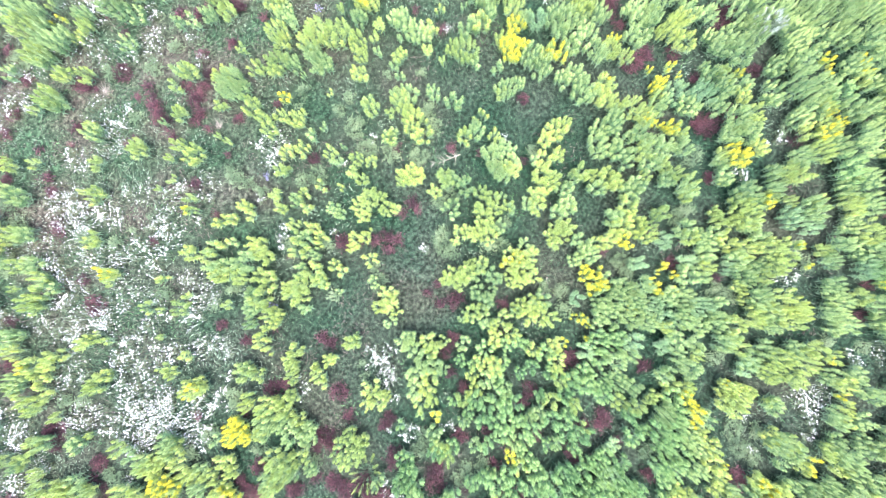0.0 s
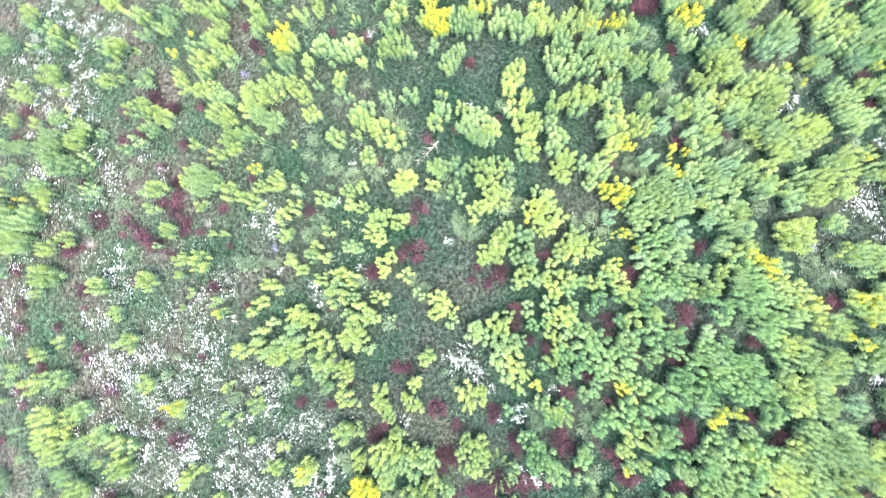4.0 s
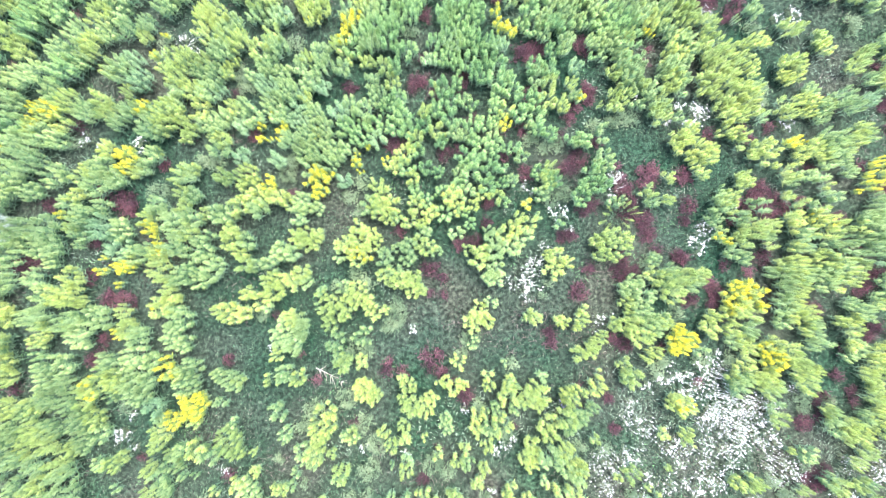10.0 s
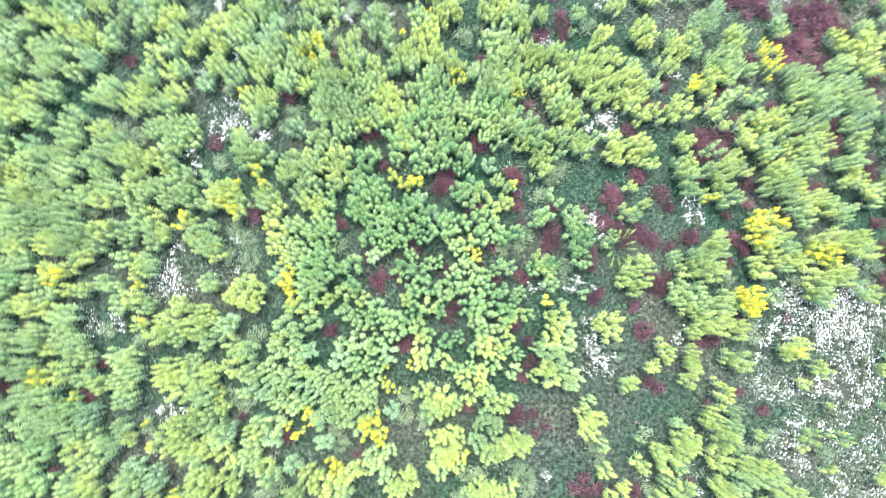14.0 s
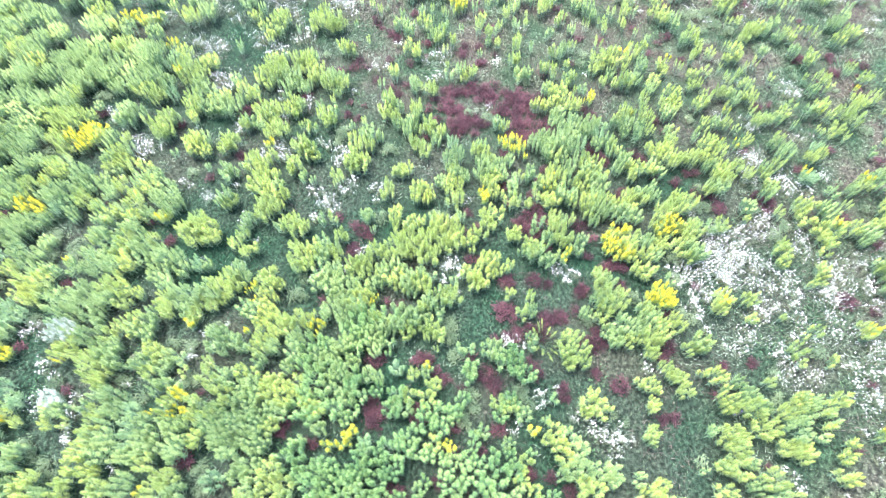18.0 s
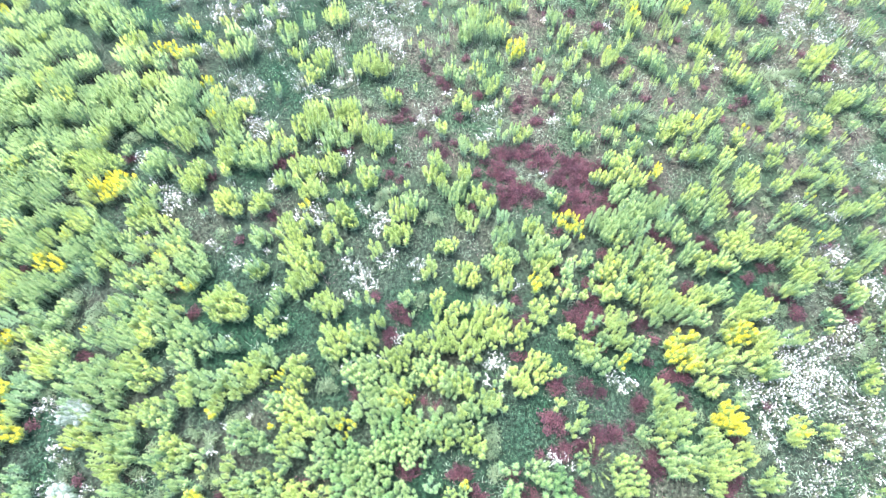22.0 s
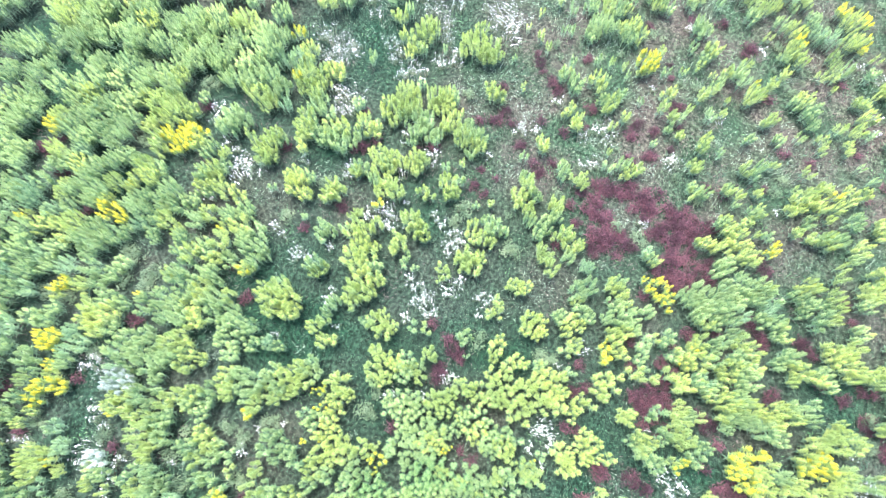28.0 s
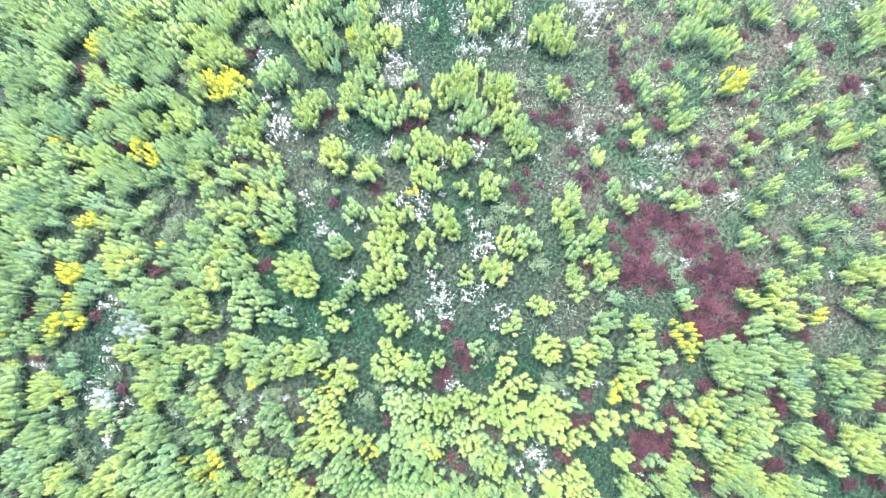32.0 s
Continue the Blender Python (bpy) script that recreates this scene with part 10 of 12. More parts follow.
grow("red", -1.87, -19.52, 0.37)
grow("red", -0.37, -19.31, 0.52)
grow("red", -1.04, -19.24, 0.37)
grow("red", 0.05, -18.53, 0.44)
grow("red", 0.75, -18.37, 0.37)
grow("red", 0.71, -17.54, 0.22)
grow("red", -1.85, -11.72, 0.33)
grow("red", -0.90, -10.11, 0.22)
grow("red", 0.69, -7.57, 0.43)
grow("red", 0.74, -7.12, 0.29)
grow("red", -2.57, -5.99, 0.29)
grow("red", -1.12, -5.81, 0.36)
grow("red", -1.17, -5.24, 0.29)
grow("red", 0.04, -2.06, 0.21)
grow("red", -0.70, -1.87, 0.21)
grow("red", -0.08, -1.17, 0.25)
grow("red", -0.69, -0.67, 0.50)
grow("red", 1.07, 0.55, 0.42)
grow("red", 1.86, 0.79, 0.35)
grow("red", -2.21, 1.45, 0.35)
grow("red", 2.59, 1.58, 0.28)
grow("red", 2.67, 2.680, 0.35)
grow("red", 0.60, 5.43, 0.42)
grow("red", 1.37, 5.66, 0.35)
grow("red", -1.82, 6.01, 0.28)
grow("red", -2.13, 6.15, 0.49)
grow("red", 2.18, 7.26, 0.35)
grow("red", 0.19, 8.74, 0.42)
grow("red", 1.83, 9.07, 0.28)
grow("red", -0.92, 9.38, 0.48)
grow("red", 1.87, 9.49, 0.35)
grow("red", -0.36, 9.63, 0.41)
grow("red", -0.25, 10.66, 0.28)
grow("red", 0.11, 12.99, 0.41)
grow("red", -2.90, 16.39, 0.27)
grow("red", -2.82, 16.75, 0.48)
grow("red", -1.53, 20.94, 0.42)
grow("red", -0.78, 29.49, 0.34)
grow("red", 4.38, -29.66, 0.30)
grow("red", 5.03, -27.52, 0.37)
grow("red", 8.08, -26.61, 0.30)
grow("red", 3.15, -24.75, 0.67)
grow("red", 7.68, -24.52, 0.22)
grow("red", 5.36, -23.69, 0.37)
grow("red", 9.00, -22.27, 0.37)
grow("red", 4.16, -20.60, 0.22)
grow("red", 3.61, -20.42, 0.18)
grow("red", 3.44, -16.07, 0.29)
grow("red", 7.38, -15.89, 0.22)
grow("red", 8.36, -8.15, 0.32)
grow("red", 6.77, -7.42, 0.21)
grow("red", 8.73, -4.97, 0.28)
grow("red", 5.56, -4.96, 0.28)
grow("red", 5.39, -4.50, 0.36)
grow("red", 7.21, -2.40, 0.49)
grow("red", 7.75, -1.15, 0.35)
grow("red", 6.50, 0.61, 0.35)
grow("red", 7.04, 0.66, 0.35)
grow("red", 7.70, 1.98, 0.42)
grow("red", 8.35, 2.12, 0.42)
grow("red", 4.77, 4.12, 0.42)
grow("red", 7.03, 4.19, 0.49)
grow("red", 7.72, 4.74, 0.49)
grow("red", 3.79, 5.07, 0.28)
grow("red", 6.87, 6.00, 0.35)
grow("red", 4.87, 6.33, 0.28)
grow("red", 3.72, 6.56, 0.28)
grow("red", 8.33, 8.60, 0.26)
grow("red", 5.55, 10.30, 0.49)
grow("red", 8.58, 10.48, 0.26)
grow("red", 8.26, 10.66, 0.28)
grow("red", 4.90, 10.68, 0.49)
grow("red", 6.21, 10.80, 0.35)
grow("red", 5.53, 10.85, 0.56)
grow("red", 8.39, 10.87, 0.45)
grow("red", 4.05, 13.69, 0.35)
grow("red", 4.87, 15.37, 0.49)
grow("red", 4.53, 15.39, 0.35)
grow("red", 7.11, 15.91, 0.27)
grow("red", 7.41, 15.93, 0.27)
grow("red", 3.02, 19.71, 0.28)
grow("red", 6.54, 20.05, 0.20)
grow("red", 3.13, 20.20, 0.49)
grow("red", 6.42, 27.34, 0.28)
grow("red", 8.88, 30.94, 0.28)
grow("red", 5.45, 32.45, 0.28)
grow("red", 7.14, 34.09, 0.28)
grow("red", 7.24, 34.55, 0.43)
grow("red", 9.41, -25.65, 0.26)
grow("red", 10.26, -20.50, 0.51)
grow("red", 11.60, -17.60, 0.33)
grow("red", 12.16, -16.04, 0.65)
grow("red", 13.10, -7.65, 0.25)
grow("red", 11.39, -5.81, 0.36)
grow("red", 9.36, -5.26, 0.50)
grow("red", 14.26, -3.59, 0.28)
grow("red", 12.99, -3.24, 0.49)
grow("red", 14.40, -3.06, 0.56)
grow("red", 9.94, -2.15, 0.42)
grow("red", 9.45, -1.55, 0.56)
grow("red", 10.21, -1.52, 0.35)
grow("red", 12.89, -1.10, 0.35)
grow("red", 12.93, -1.06, 0.28)
grow("red", 9.62, -0.81, 0.42)
grow("red", 12.52, -0.80, 0.35)
grow("red", 11.59, -0.38, 0.28)
grow("red", 11.11, 0.43, 0.56)
grow("red", 13.18, 1.07, 0.35)
grow("red", 11.07, 1.18, 0.49)
grow("red", 10.25, 1.70, 0.63)
grow("red", 13.33, 1.82, 0.49)
grow("red", 13.48, 3.15, 0.34)
grow("red", 13.15, 3.43, 0.48)
grow("red", 9.72, 4.26, 0.26)
grow("red", 14.73, 5.05, 0.27)
grow("red", 14.77, 5.55, 0.27)
grow("red", 11.57, 9.60, 0.27)
grow("red", 11.96, 10.31, 0.20)
grow("red", 11.98, 14.03, 0.27)
grow("red", 9.08, 26.50, 0.21)
grow("red", 12.72, 29.43, 0.43)
grow("red", 15.90, -19.25, 0.36)
grow("red", 17.82, -17.54, 0.51)
grow("red", 19.16, -13.56, 0.36)
grow("red", 18.86, -13.19, 0.65)
grow("red", 19.65, -12.71, 0.36)
grow("red", 18.60, -10.24, 0.57)
grow("red", 19.49, -9.88, 0.29)
grow("red", 19.74, -9.24, 0.57)
grow("red", 20.54, -7.90, 0.39)
grow("red", 19.76, -4.28, 0.40)
grow("red", 19.37, -4.13, 0.26)
grow("red", 16.32, -2.10, 0.28)
grow("red", 15.12, -1.65, 0.28)
grow("red", 17.09, -1.43, 0.46)
grow("red", 17.57, -0.90, 0.33)
grow("red", 19.30, 0.83, 0.20)
grow("red", 20.61, 1.11, 0.20)
grow("red", 19.54, 1.58, 0.34)
grow("red", 18.89, 3.04, 0.27)
grow("red", 20.40, 3.27, 0.17)
grow("red", 20.07, 3.28, 0.20)
grow("red", 17.10, 5.10, 0.27)
grow("red", 16.69, 5.54, 0.40)
grow("red", 18.05, 5.73, 0.27)
grow("red", 16.40, 11.72, 0.34)
grow("red", 16.77, 12.26, 0.48)
grow("red", 15.56, 12.62, 0.34)
grow("red", 17.22, 12.67, 0.28)
grow("red", 15.16, 12.75, 0.48)
grow("red", 17.77, 13.84, 0.28)
grow("red", 20.64, 22.66, 0.29)
grow("red", 15.80, 24.14, 0.43)
grow("red", 17.12, 25.71, 0.22)
grow("red", 17.65, 35.16, 0.30)
grow("red", 19.47, 37.64, 0.46)
grow("red", 19.38, 38.19, 0.31)
grow("red", 20.53, 39.83, 0.54)
grow("red", 20.37, 40.34, 0.39)
grow("red", 23.13, -12.84, 0.30)
grow("red", 21.30, -9.25, 0.26)
grow("red", 21.34, -8.79, 0.33)
grow("red", 24.80, -7.91, 0.34)
grow("red", 25.73, -7.55, 0.34)
grow("red", 21.08, -6.64, 0.26)
grow("red", 22.42, -5.94, 0.33)
grow("red", 22.88, -5.61, 0.40)
grow("red", 23.00, -5.25, 0.34)
grow("red", 22.22, -3.55, 0.34)
grow("red", 22.68, -3.21, 0.40)
grow("red", 26.34, -2.95, 0.41)
grow("red", 23.13, -2.86, 0.41)
grow("red", 23.46, -2.56, 0.27)
grow("red", 26.95, -2.53, 0.35)
grow("red", 21.05, -2.02, 0.20)
grow("red", 21.94, -1.00, 0.27)
grow("red", 25.87, 0.06, 0.35)
grow("red", 21.31, 0.15, 0.34)
grow("red", 21.43, 0.52, 0.41)
grow("red", 22.90, 3.29, 0.28)
grow("red", 25.51, 4.50, 0.42)
grow("red", 21.90, 4.80, 0.21)
grow("red", 24.29, 8.64, 0.28)
grow("red", 26.35, 14.22, 0.36)
grow("red", 22.63, 21.06, 0.37)
grow("red", 26.69, 21.35, 0.45)
grow("red", 26.31, 21.69, 0.22)
grow("red", 25.26, 25.81, 0.30)
grow("red", 26.32, 31.74, 0.46)
grow("red", 21.31, 39.14, 0.31)
grow("red", 31.22, -23.65, 0.38)
grow("red", 32.04, -21.27, 0.48)
grow("red", 30.60, -21.23, 0.47)
grow("red", 31.99, -19.00, 0.58)
grow("red", 27.16, -14.71, 0.39)
grow("red", 31.91, -10.39, 0.25)
grow("red", 31.45, -2.15, 0.21)
grow("red", 30.35, 0.18, 0.28)
grow("red", 28.12, 0.38, 0.42)
grow("red", 32.35, 3.54, 0.22)
grow("red", 31.53, 4.37, 0.29)
grow("red", 31.46, 4.84, 0.36)
grow("red", 31.08, 5.87, 0.22)
grow("red", 32.74, 5.93, 0.51)
grow("red", 31.46, 10.04, 0.29)
grow("red", 28.31, 10.62, 0.36)
grow("red", 28.75, 11.19, 0.29)
grow("red", 31.85, 11.47, 0.30)
grow("red", 29.87, 12.28, 0.37)
grow("red", 31.16, 13.10, 0.30)
grow("red", 31.77, 13.77, 0.37)
grow("red", 27.39, 14.05, 0.22)
grow("red", 31.01, 14.10, 0.45)
grow("red", 30.62, 15.18, 0.30)
grow("red", 27.95, 17.23, 0.30)
grow("red", 27.64, 18.17, 0.19)
grow("red", 27.31, 20.57, 0.30)
grow("red", 29.13, 21.97, 0.23)
grow("red", 36.91, -15.86, 0.35)
grow("red", 34.40, -9.62, 0.44)
grow("red", 33.94, 3.38, 0.18)
grow("red", 35.39, 3.50, 0.29)
grow("red", 35.32, 3.98, 0.37)
grow("red", 37.36, 4.51, 0.22)
grow("red", 33.19, 4.76, 0.36)
grow("red", 38.40, 4.78, 0.19)
grow("red", 33.42, 5.72, 0.37)
grow("red", 33.68, 8.80, 0.44)
grow("red", 34.24, 11.02, 0.37)
grow("red", 34.80, 11.47, 0.45)
grow("red", 35.93, 12.73, 0.38)
grow("red", 36.57, 13.04, 0.23)
grow("red", 42.69, -12.40, 0.48)
grow("red", 41.15, 0.06, 0.52)
grow("red", 40.67, 0.21, 0.37)
grow("red", 42.61, 2.19, 0.45)
grow("red", 42.02, 4.04, 0.30)
# red, in closed growth
crowd("red", -29.07, -11.76, 0.17)
crowd("red", -27.22, -1.58, 0.26)
crowd("red", -28.14, 1.20, 0.55)
crowd("red", -21.32, -26.49, 0.53)
crowd("red", -25.27, -22.52, 0.34)
crowd("red", -25.47, -19.41, 0.28)
crowd("red", -24.92, -16.35, 0.24)
crowd("red", -21.96, -3.17, 0.31)
crowd("red", -25.71, 0.20, 0.30)
crowd("red", -22.57, 1.17, 0.37)
crowd("red", -22.47, 10.80, 0.32)
crowd("red", -22.15, 11.79, 0.26)
crowd("red", -21.07, 17.61, 0.27)
crowd("red", -15.16, -26.99, 0.16)
crowd("red", -19.72, -20.82, 0.60)
crowd("red", -16.23, -18.27, 0.25)
crowd("red", -16.58, -9.51, 0.19)
crowd("red", -20.21, 14.97, 0.29)
crowd("red", -18.24, 15.80, 0.34)
crowd("red", -20.21, 17.80, 0.23)
crowd("red", -16.70, 18.34, 0.37)
crowd("red", -17.58, 19.13, 0.32)
crowd("red", -19.89, 20.53, 0.23)
crowd("red", -15.01, 20.57, 0.34)
crowd("red", -12.00, -30.18, 0.23)
crowd("red", -12.34, -23.70, 0.20)
crowd("red", -13.30, -22.07, 0.28)
crowd("red", -10.00, -16.23, 0.18)
crowd("red", -11.94, -12.50, 0.21)
crowd("red", -14.21, 16.87, 0.39)
crowd("red", -4.04, -29.25, 0.28)
crowd("red", -5.21, -23.47, 0.29)
crowd("red", -4.06, -22.37, 0.30)
crowd("red", -5.94, -21.59, 0.29)
crowd("red", -3.96, -19.73, 0.34)
crowd("red", -6.26, -19.06, 0.24)
crowd("red", -4.51, 30.42, 0.40)
crowd("red", -4.39, 33.81, 0.36)
crowd("red", -0.66, -33.98, 0.27)
crowd("red", 1.98, -32.77, 0.35)
crowd("red", -0.18, -31.32, 0.27)
crowd("red", -1.62, -30.59, 0.27)
crowd("red", -2.38, -29.31, 0.26)
crowd("red", 2.24, -18.77, 0.22)
crowd("red", -0.95, -16.58, 0.32)
crowd("red", 0.99, -15.63, 0.17)
crowd("red", -2.88, -15.29, 0.21)
crowd("red", 0.20, -6.72, 0.18)
crowd("red", -0.17, -6.24, 0.21)
crowd("red", -0.48, -6.10, 0.29)
crowd("red", -0.61, -5.19, 0.29)
crowd("red", -1.63, 27.61, 0.37)
crowd("red", 2.70, 32.62, 0.24)
crowd("red", 4.53, -30.81, 0.34)
crowd("red", 7.14, -28.35, 0.39)
crowd("red", 7.05, -27.04, 0.41)
crowd("red", 6.33, -23.28, 0.16)
crowd("red", 8.58, -23.00, 0.30)
crowd("red", 3.99, -13.97, 0.19)
crowd("red", 8.52, -9.81, 0.32)
crowd("red", 3.16, -9.26, 0.16)
crowd("red", 8.65, 5.52, 0.30)
crowd("red", 7.33, 6.89, 0.37)
crowd("red", 7.84, 7.38, 0.30)
crowd("red", 8.50, 7.83, 0.28)
crowd("red", 8.55, 7.93, 0.32)
crowd("red", 5.45, 8.18, 0.66)
crowd("red", 8.61, 8.30, 0.35)
crowd("red", 14.53, -26.35, 0.30)
crowd("red", 11.44, -25.78, 0.29)
crowd("red", 12.41, -25.39, 0.25)
crowd("red", 10.14, -24.78, 0.37)
crowd("red", 14.45, -2.42, 0.28)
crowd("red", 14.07, -2.40, 0.35)
crowd("red", 10.52, 2.34, 0.32)
crowd("red", 9.91, 2.88, 0.39)
crowd("red", 10.30, 2.90, 0.31)
crowd("red", 10.96, 3.06, 0.26)
crowd("red", 11.50, 3.08, 0.33)
crowd("red", 9.89, 3.48, 0.35)
crowd("red", 11.58, 3.51, 0.46)
crowd("red", 11.35, 3.51, 0.30)
crowd("red", 10.99, 3.77, 0.26)
crowd("red", 11.56, 3.95, 0.30)
crowd("red", 18.76, -23.64, 0.54)
crowd("red", 17.97, -22.38, 0.33)
crowd("red", 17.08, -21.84, 0.39)
crowd("red", 18.72, -21.43, 0.39)
crowd("red", 17.46, 0.04, 0.28)
crowd("red", 17.50, 0.64, 0.27)
crowd("red", 16.35, 0.74, 0.33)
crowd("red", 15.77, 0.88, 0.35)
crowd("red", 17.86, 1.12, 0.40)
crowd("red", 18.44, 1.30, 0.42)
crowd("red", 17.47, 1.35, 0.40)
crowd("red", 17.34, 1.40, 0.22)
crowd("red", 17.08, 1.42, 0.38)
crowd("red", 16.73, 1.45, 0.41)
crowd("red", 17.33, 1.51, 0.47)
crowd("red", 16.11, 1.73, 0.27)
crowd("red", 16.87, 1.77, 0.27)
crowd("red", 17.77, 1.87, 0.47)
crowd("red", 17.05, 2.01, 0.40)
crowd("red", 17.04, 2.04, 0.37)
crowd("red", 17.41, 2.51, 0.40)
crowd("red", 22.25, -21.46, 0.29)
crowd("red", 23.30, -18.61, 0.30)
crowd("red", 21.75, -16.11, 0.34)
crowd("red", 24.90, 0.02, 0.52)
crowd("red", 25.31, 0.47, 0.48)
crowd("red", 24.26, 0.82, 0.41)
crowd("red", 24.67, 1.00, 0.41)
crowd("red", 26.87, 1.20, 0.37)
crowd("red", 26.27, 1.21, 0.35)
crowd("red", 25.42, 1.49, 0.49)
crowd("red", 24.59, 1.59, 0.35)
crowd("red", 24.01, 1.60, 0.48)
crowd("red", 24.59, 1.77, 0.42)
crowd("red", 26.96, 1.85, 0.42)
crowd("red", 24.16, 1.93, 0.40)
crowd("red", 26.00, 2.04, 0.41)
crowd("red", 25.46, 2.09, 0.42)
crowd("red", 25.41, 2.14, 0.49)
crowd("red", 24.72, 2.16, 0.35)
crowd("red", 26.99, 2.16, 0.50)
crowd("red", 26.39, 2.25, 0.49)
crowd("red", 25.12, 2.67, 0.28)
crowd("red", 24.36, 2.81, 0.28)
crowd("red", 24.56, 2.86, 0.26)
crowd("red", 26.66, 3.03, 0.42)
crowd("red", 26.78, 3.10, 0.37)
crowd("red", 26.58, 3.63, 0.40)
crowd("red", 25.57, 5.03, 0.49)
crowd("red", 24.79, 5.17, 0.28)
crowd("red", 26.06, 5.42, 0.57)
crowd("red", 25.13, 5.83, 0.49)
crowd("red", 26.04, 5.83, 0.51)
crowd("red", 25.69, 5.89, 0.62)
crowd("red", 26.55, 6.16, 0.50)
crowd("red", 25.51, 6.19, 0.43)
crowd("red", 26.98, 6.24, 0.39)
crowd("red", 24.49, 6.36, 0.35)
crowd("red", 24.92, 6.39, 0.56)
crowd("red", 25.68, 6.76, 0.43)
crowd("red", 26.90, 6.83, 0.43)
crowd("red", 26.67, 7.02, 0.34)
crowd("red", 25.88, 7.71, 0.36)
crowd("red", 26.95, 8.39, 0.29)
crowd("red", 26.08, 13.46, 0.25)
crowd("red", 29.75, -25.31, 0.34)
crowd("red", 28.21, -23.06, 0.24)
crowd("red", 31.58, -22.89, 0.27)
crowd("red", 30.18, -22.89, 0.18)
crowd("red", 28.82, -22.26, 0.28)
crowd("red", 29.71, -19.79, 0.21)
crowd("red", 27.42, -15.65, 0.19)
crowd("red", 32.67, -7.99, 0.21)
crowd("red", 27.83, 0.91, 0.49)
crowd("red", 30.41, 1.17, 0.34)
crowd("red", 28.25, 1.42, 0.35)
crowd("red", 27.52, 1.42, 0.45)
crowd("red", 27.54, 1.67, 0.42)
crowd("red", 27.85, 1.87, 0.30)
crowd("red", 28.68, 1.94, 0.28)
crowd("red", 27.50, 2.29, 0.40)
crowd("red", 28.10, 2.580, 0.42)
crowd("red", 28.09, 2.46, 0.43)
crowd("red", 28.53, 2.87, 0.43)
crowd("red", 27.38, 3.02, 0.42)
crowd("red", 29.25, 3.52, 0.29)
crowd("red", 28.41, 3.73, 0.42)
crowd("red", 28.01, 3.80, 0.43)
crowd("red", 27.36, 4.01, 0.35)
crowd("red", 28.49, 4.16, 0.46)
crowd("red", 27.96, 4.30, 0.40)
crowd("red", 28.44, 4.33, 0.43)
crowd("red", 28.99, 4.43, 0.47)
crowd("red", 27.78, 4.88, 0.36)
crowd("red", 28.80, 5.00, 0.43)
crowd("red", 29.18, 5.34, 0.41)
crowd("red", 30.65, 5.60, 0.33)
crowd("red", 28.65, 5.61, 0.36)
crowd("red", 28.35, 5.81, 0.36)
crowd("red", 28.79, 6.36, 0.50)
crowd("red", 28.47, 6.40, 0.34)
crowd("red", 28.20, 6.76, 0.43)
crowd("red", 27.60, 6.78, 0.33)
crowd("red", 28.68, 7.12, 0.50)
crowd("red", 27.68, 7.37, 0.29)
crowd("red", 27.10, 7.44, 0.43)
crowd("red", 27.90, 7.99, 0.29)
crowd("red", 32.29, 8.68, 0.18)
crowd("red", 29.31, 9.99, 0.27)
crowd("red", 27.24, 13.02, 0.17)
crowd("red", 36.11, -20.31, 0.19)
crowd("red", 38.00, -16.56, 0.29)
crowd("red", 38.23, -10.06, 0.19)
crowd("red", 33.57, -8.93, 0.27)
crowd("red", 35.42, -7.19, 0.23)
crowd("red", 34.02, -4.66, 0.25)
crowd("red", 34.20, -3.02, 0.30)
crowd("red", 36.58, -2.10, 0.27)
crowd("red", 37.48, -1.54, 0.29)
crowd("red", 37.09, 9.82, 0.34)
crowd("red", 35.30, 12.31, 0.20)
crowd("red", 33.45, 14.46, 0.34)
crowd("red", 41.25, -24.07, 0.18)
crowd("red", 40.61, -18.39, 0.17)
crowd("red", 39.54, -15.37, 0.24)
crowd("red", 39.35, -14.66, 0.21)
crowd("red", 39.67, -12.96, 0.30)
crowd("red", 40.04, -5.77, 0.25)
crowd("red", 40.92, 6.53, 0.34)
crowd("red", 44.27, 7.66, 0.36)
crowd("red", 42.77, 13.39, 0.31)
crowd("red", 46.63, -16.88, 0.22)
# white, standing apart
grow("white", -24.73, -9.49, 0.22)
grow("white", -16.86, -8.83, 0.17)
grow("white", -17.47, -8.39, 0.34)
grow("white", -16.72, -7.19, 0.21)
grow("white", -15.61, 6.95, 0.28)
grow("white", -15.46, 7.26, 0.21)
grow("white", -17.63, 7.28, 0.21)
grow("white", -18.36, 7.47, 0.28)
grow("white", -9.69, -25.23, 0.37)
grow("white", -9.85, -24.68, 0.37)
grow("white", -12.22, -10.55, 0.22)
grow("white", -9.29, -4.10, 0.21)
grow("white", -12.39, 11.97, 0.27)
grow("white", -12.68, 12.48, 0.34)
grow("white", -12.96, 12.82, 0.21)
grow("white", -11.52, 17.14, 0.27)
grow("white", -11.35, 17.62, 0.34)
grow("white", -6.84, -28.98, 0.29)
grow("white", -7.43, -28.73, 0.37)
grow("white", -5.56, -25.28, 0.36)
grow("white", -4.12, -24.93, 0.29)
grow("white", -4.75, -9.74, 0.22)
grow("white", -5.43, 15.23, 0.20)
grow("white", -4.37, 16.22, 0.20)
grow("white", -6.87, 18.11, 0.27)
grow("white", -3.21, 20.56, 0.28)
grow("white", -0.45, -26.77, 0.52)
grow("white", 2.56, -26.34, 0.67)
grow("white", 1.00, -25.95, 0.44)
grow("white", 1.19, -25.13, 0.44)
grow("white", -2.70, -24.14, 0.44)
grow("white", 0.16, -23.54, 0.52)
grow("white", -1.60, -23.41, 0.52)
grow("white", -0.88, -23.01, 0.52)
grow("white", 2.62, -21.93, 0.29)
grow("white", -2.91, -21.74, 0.37)
grow("white", -2.06, -20.17, 0.29)
grow("white", 2.78, -15.42, 0.36)
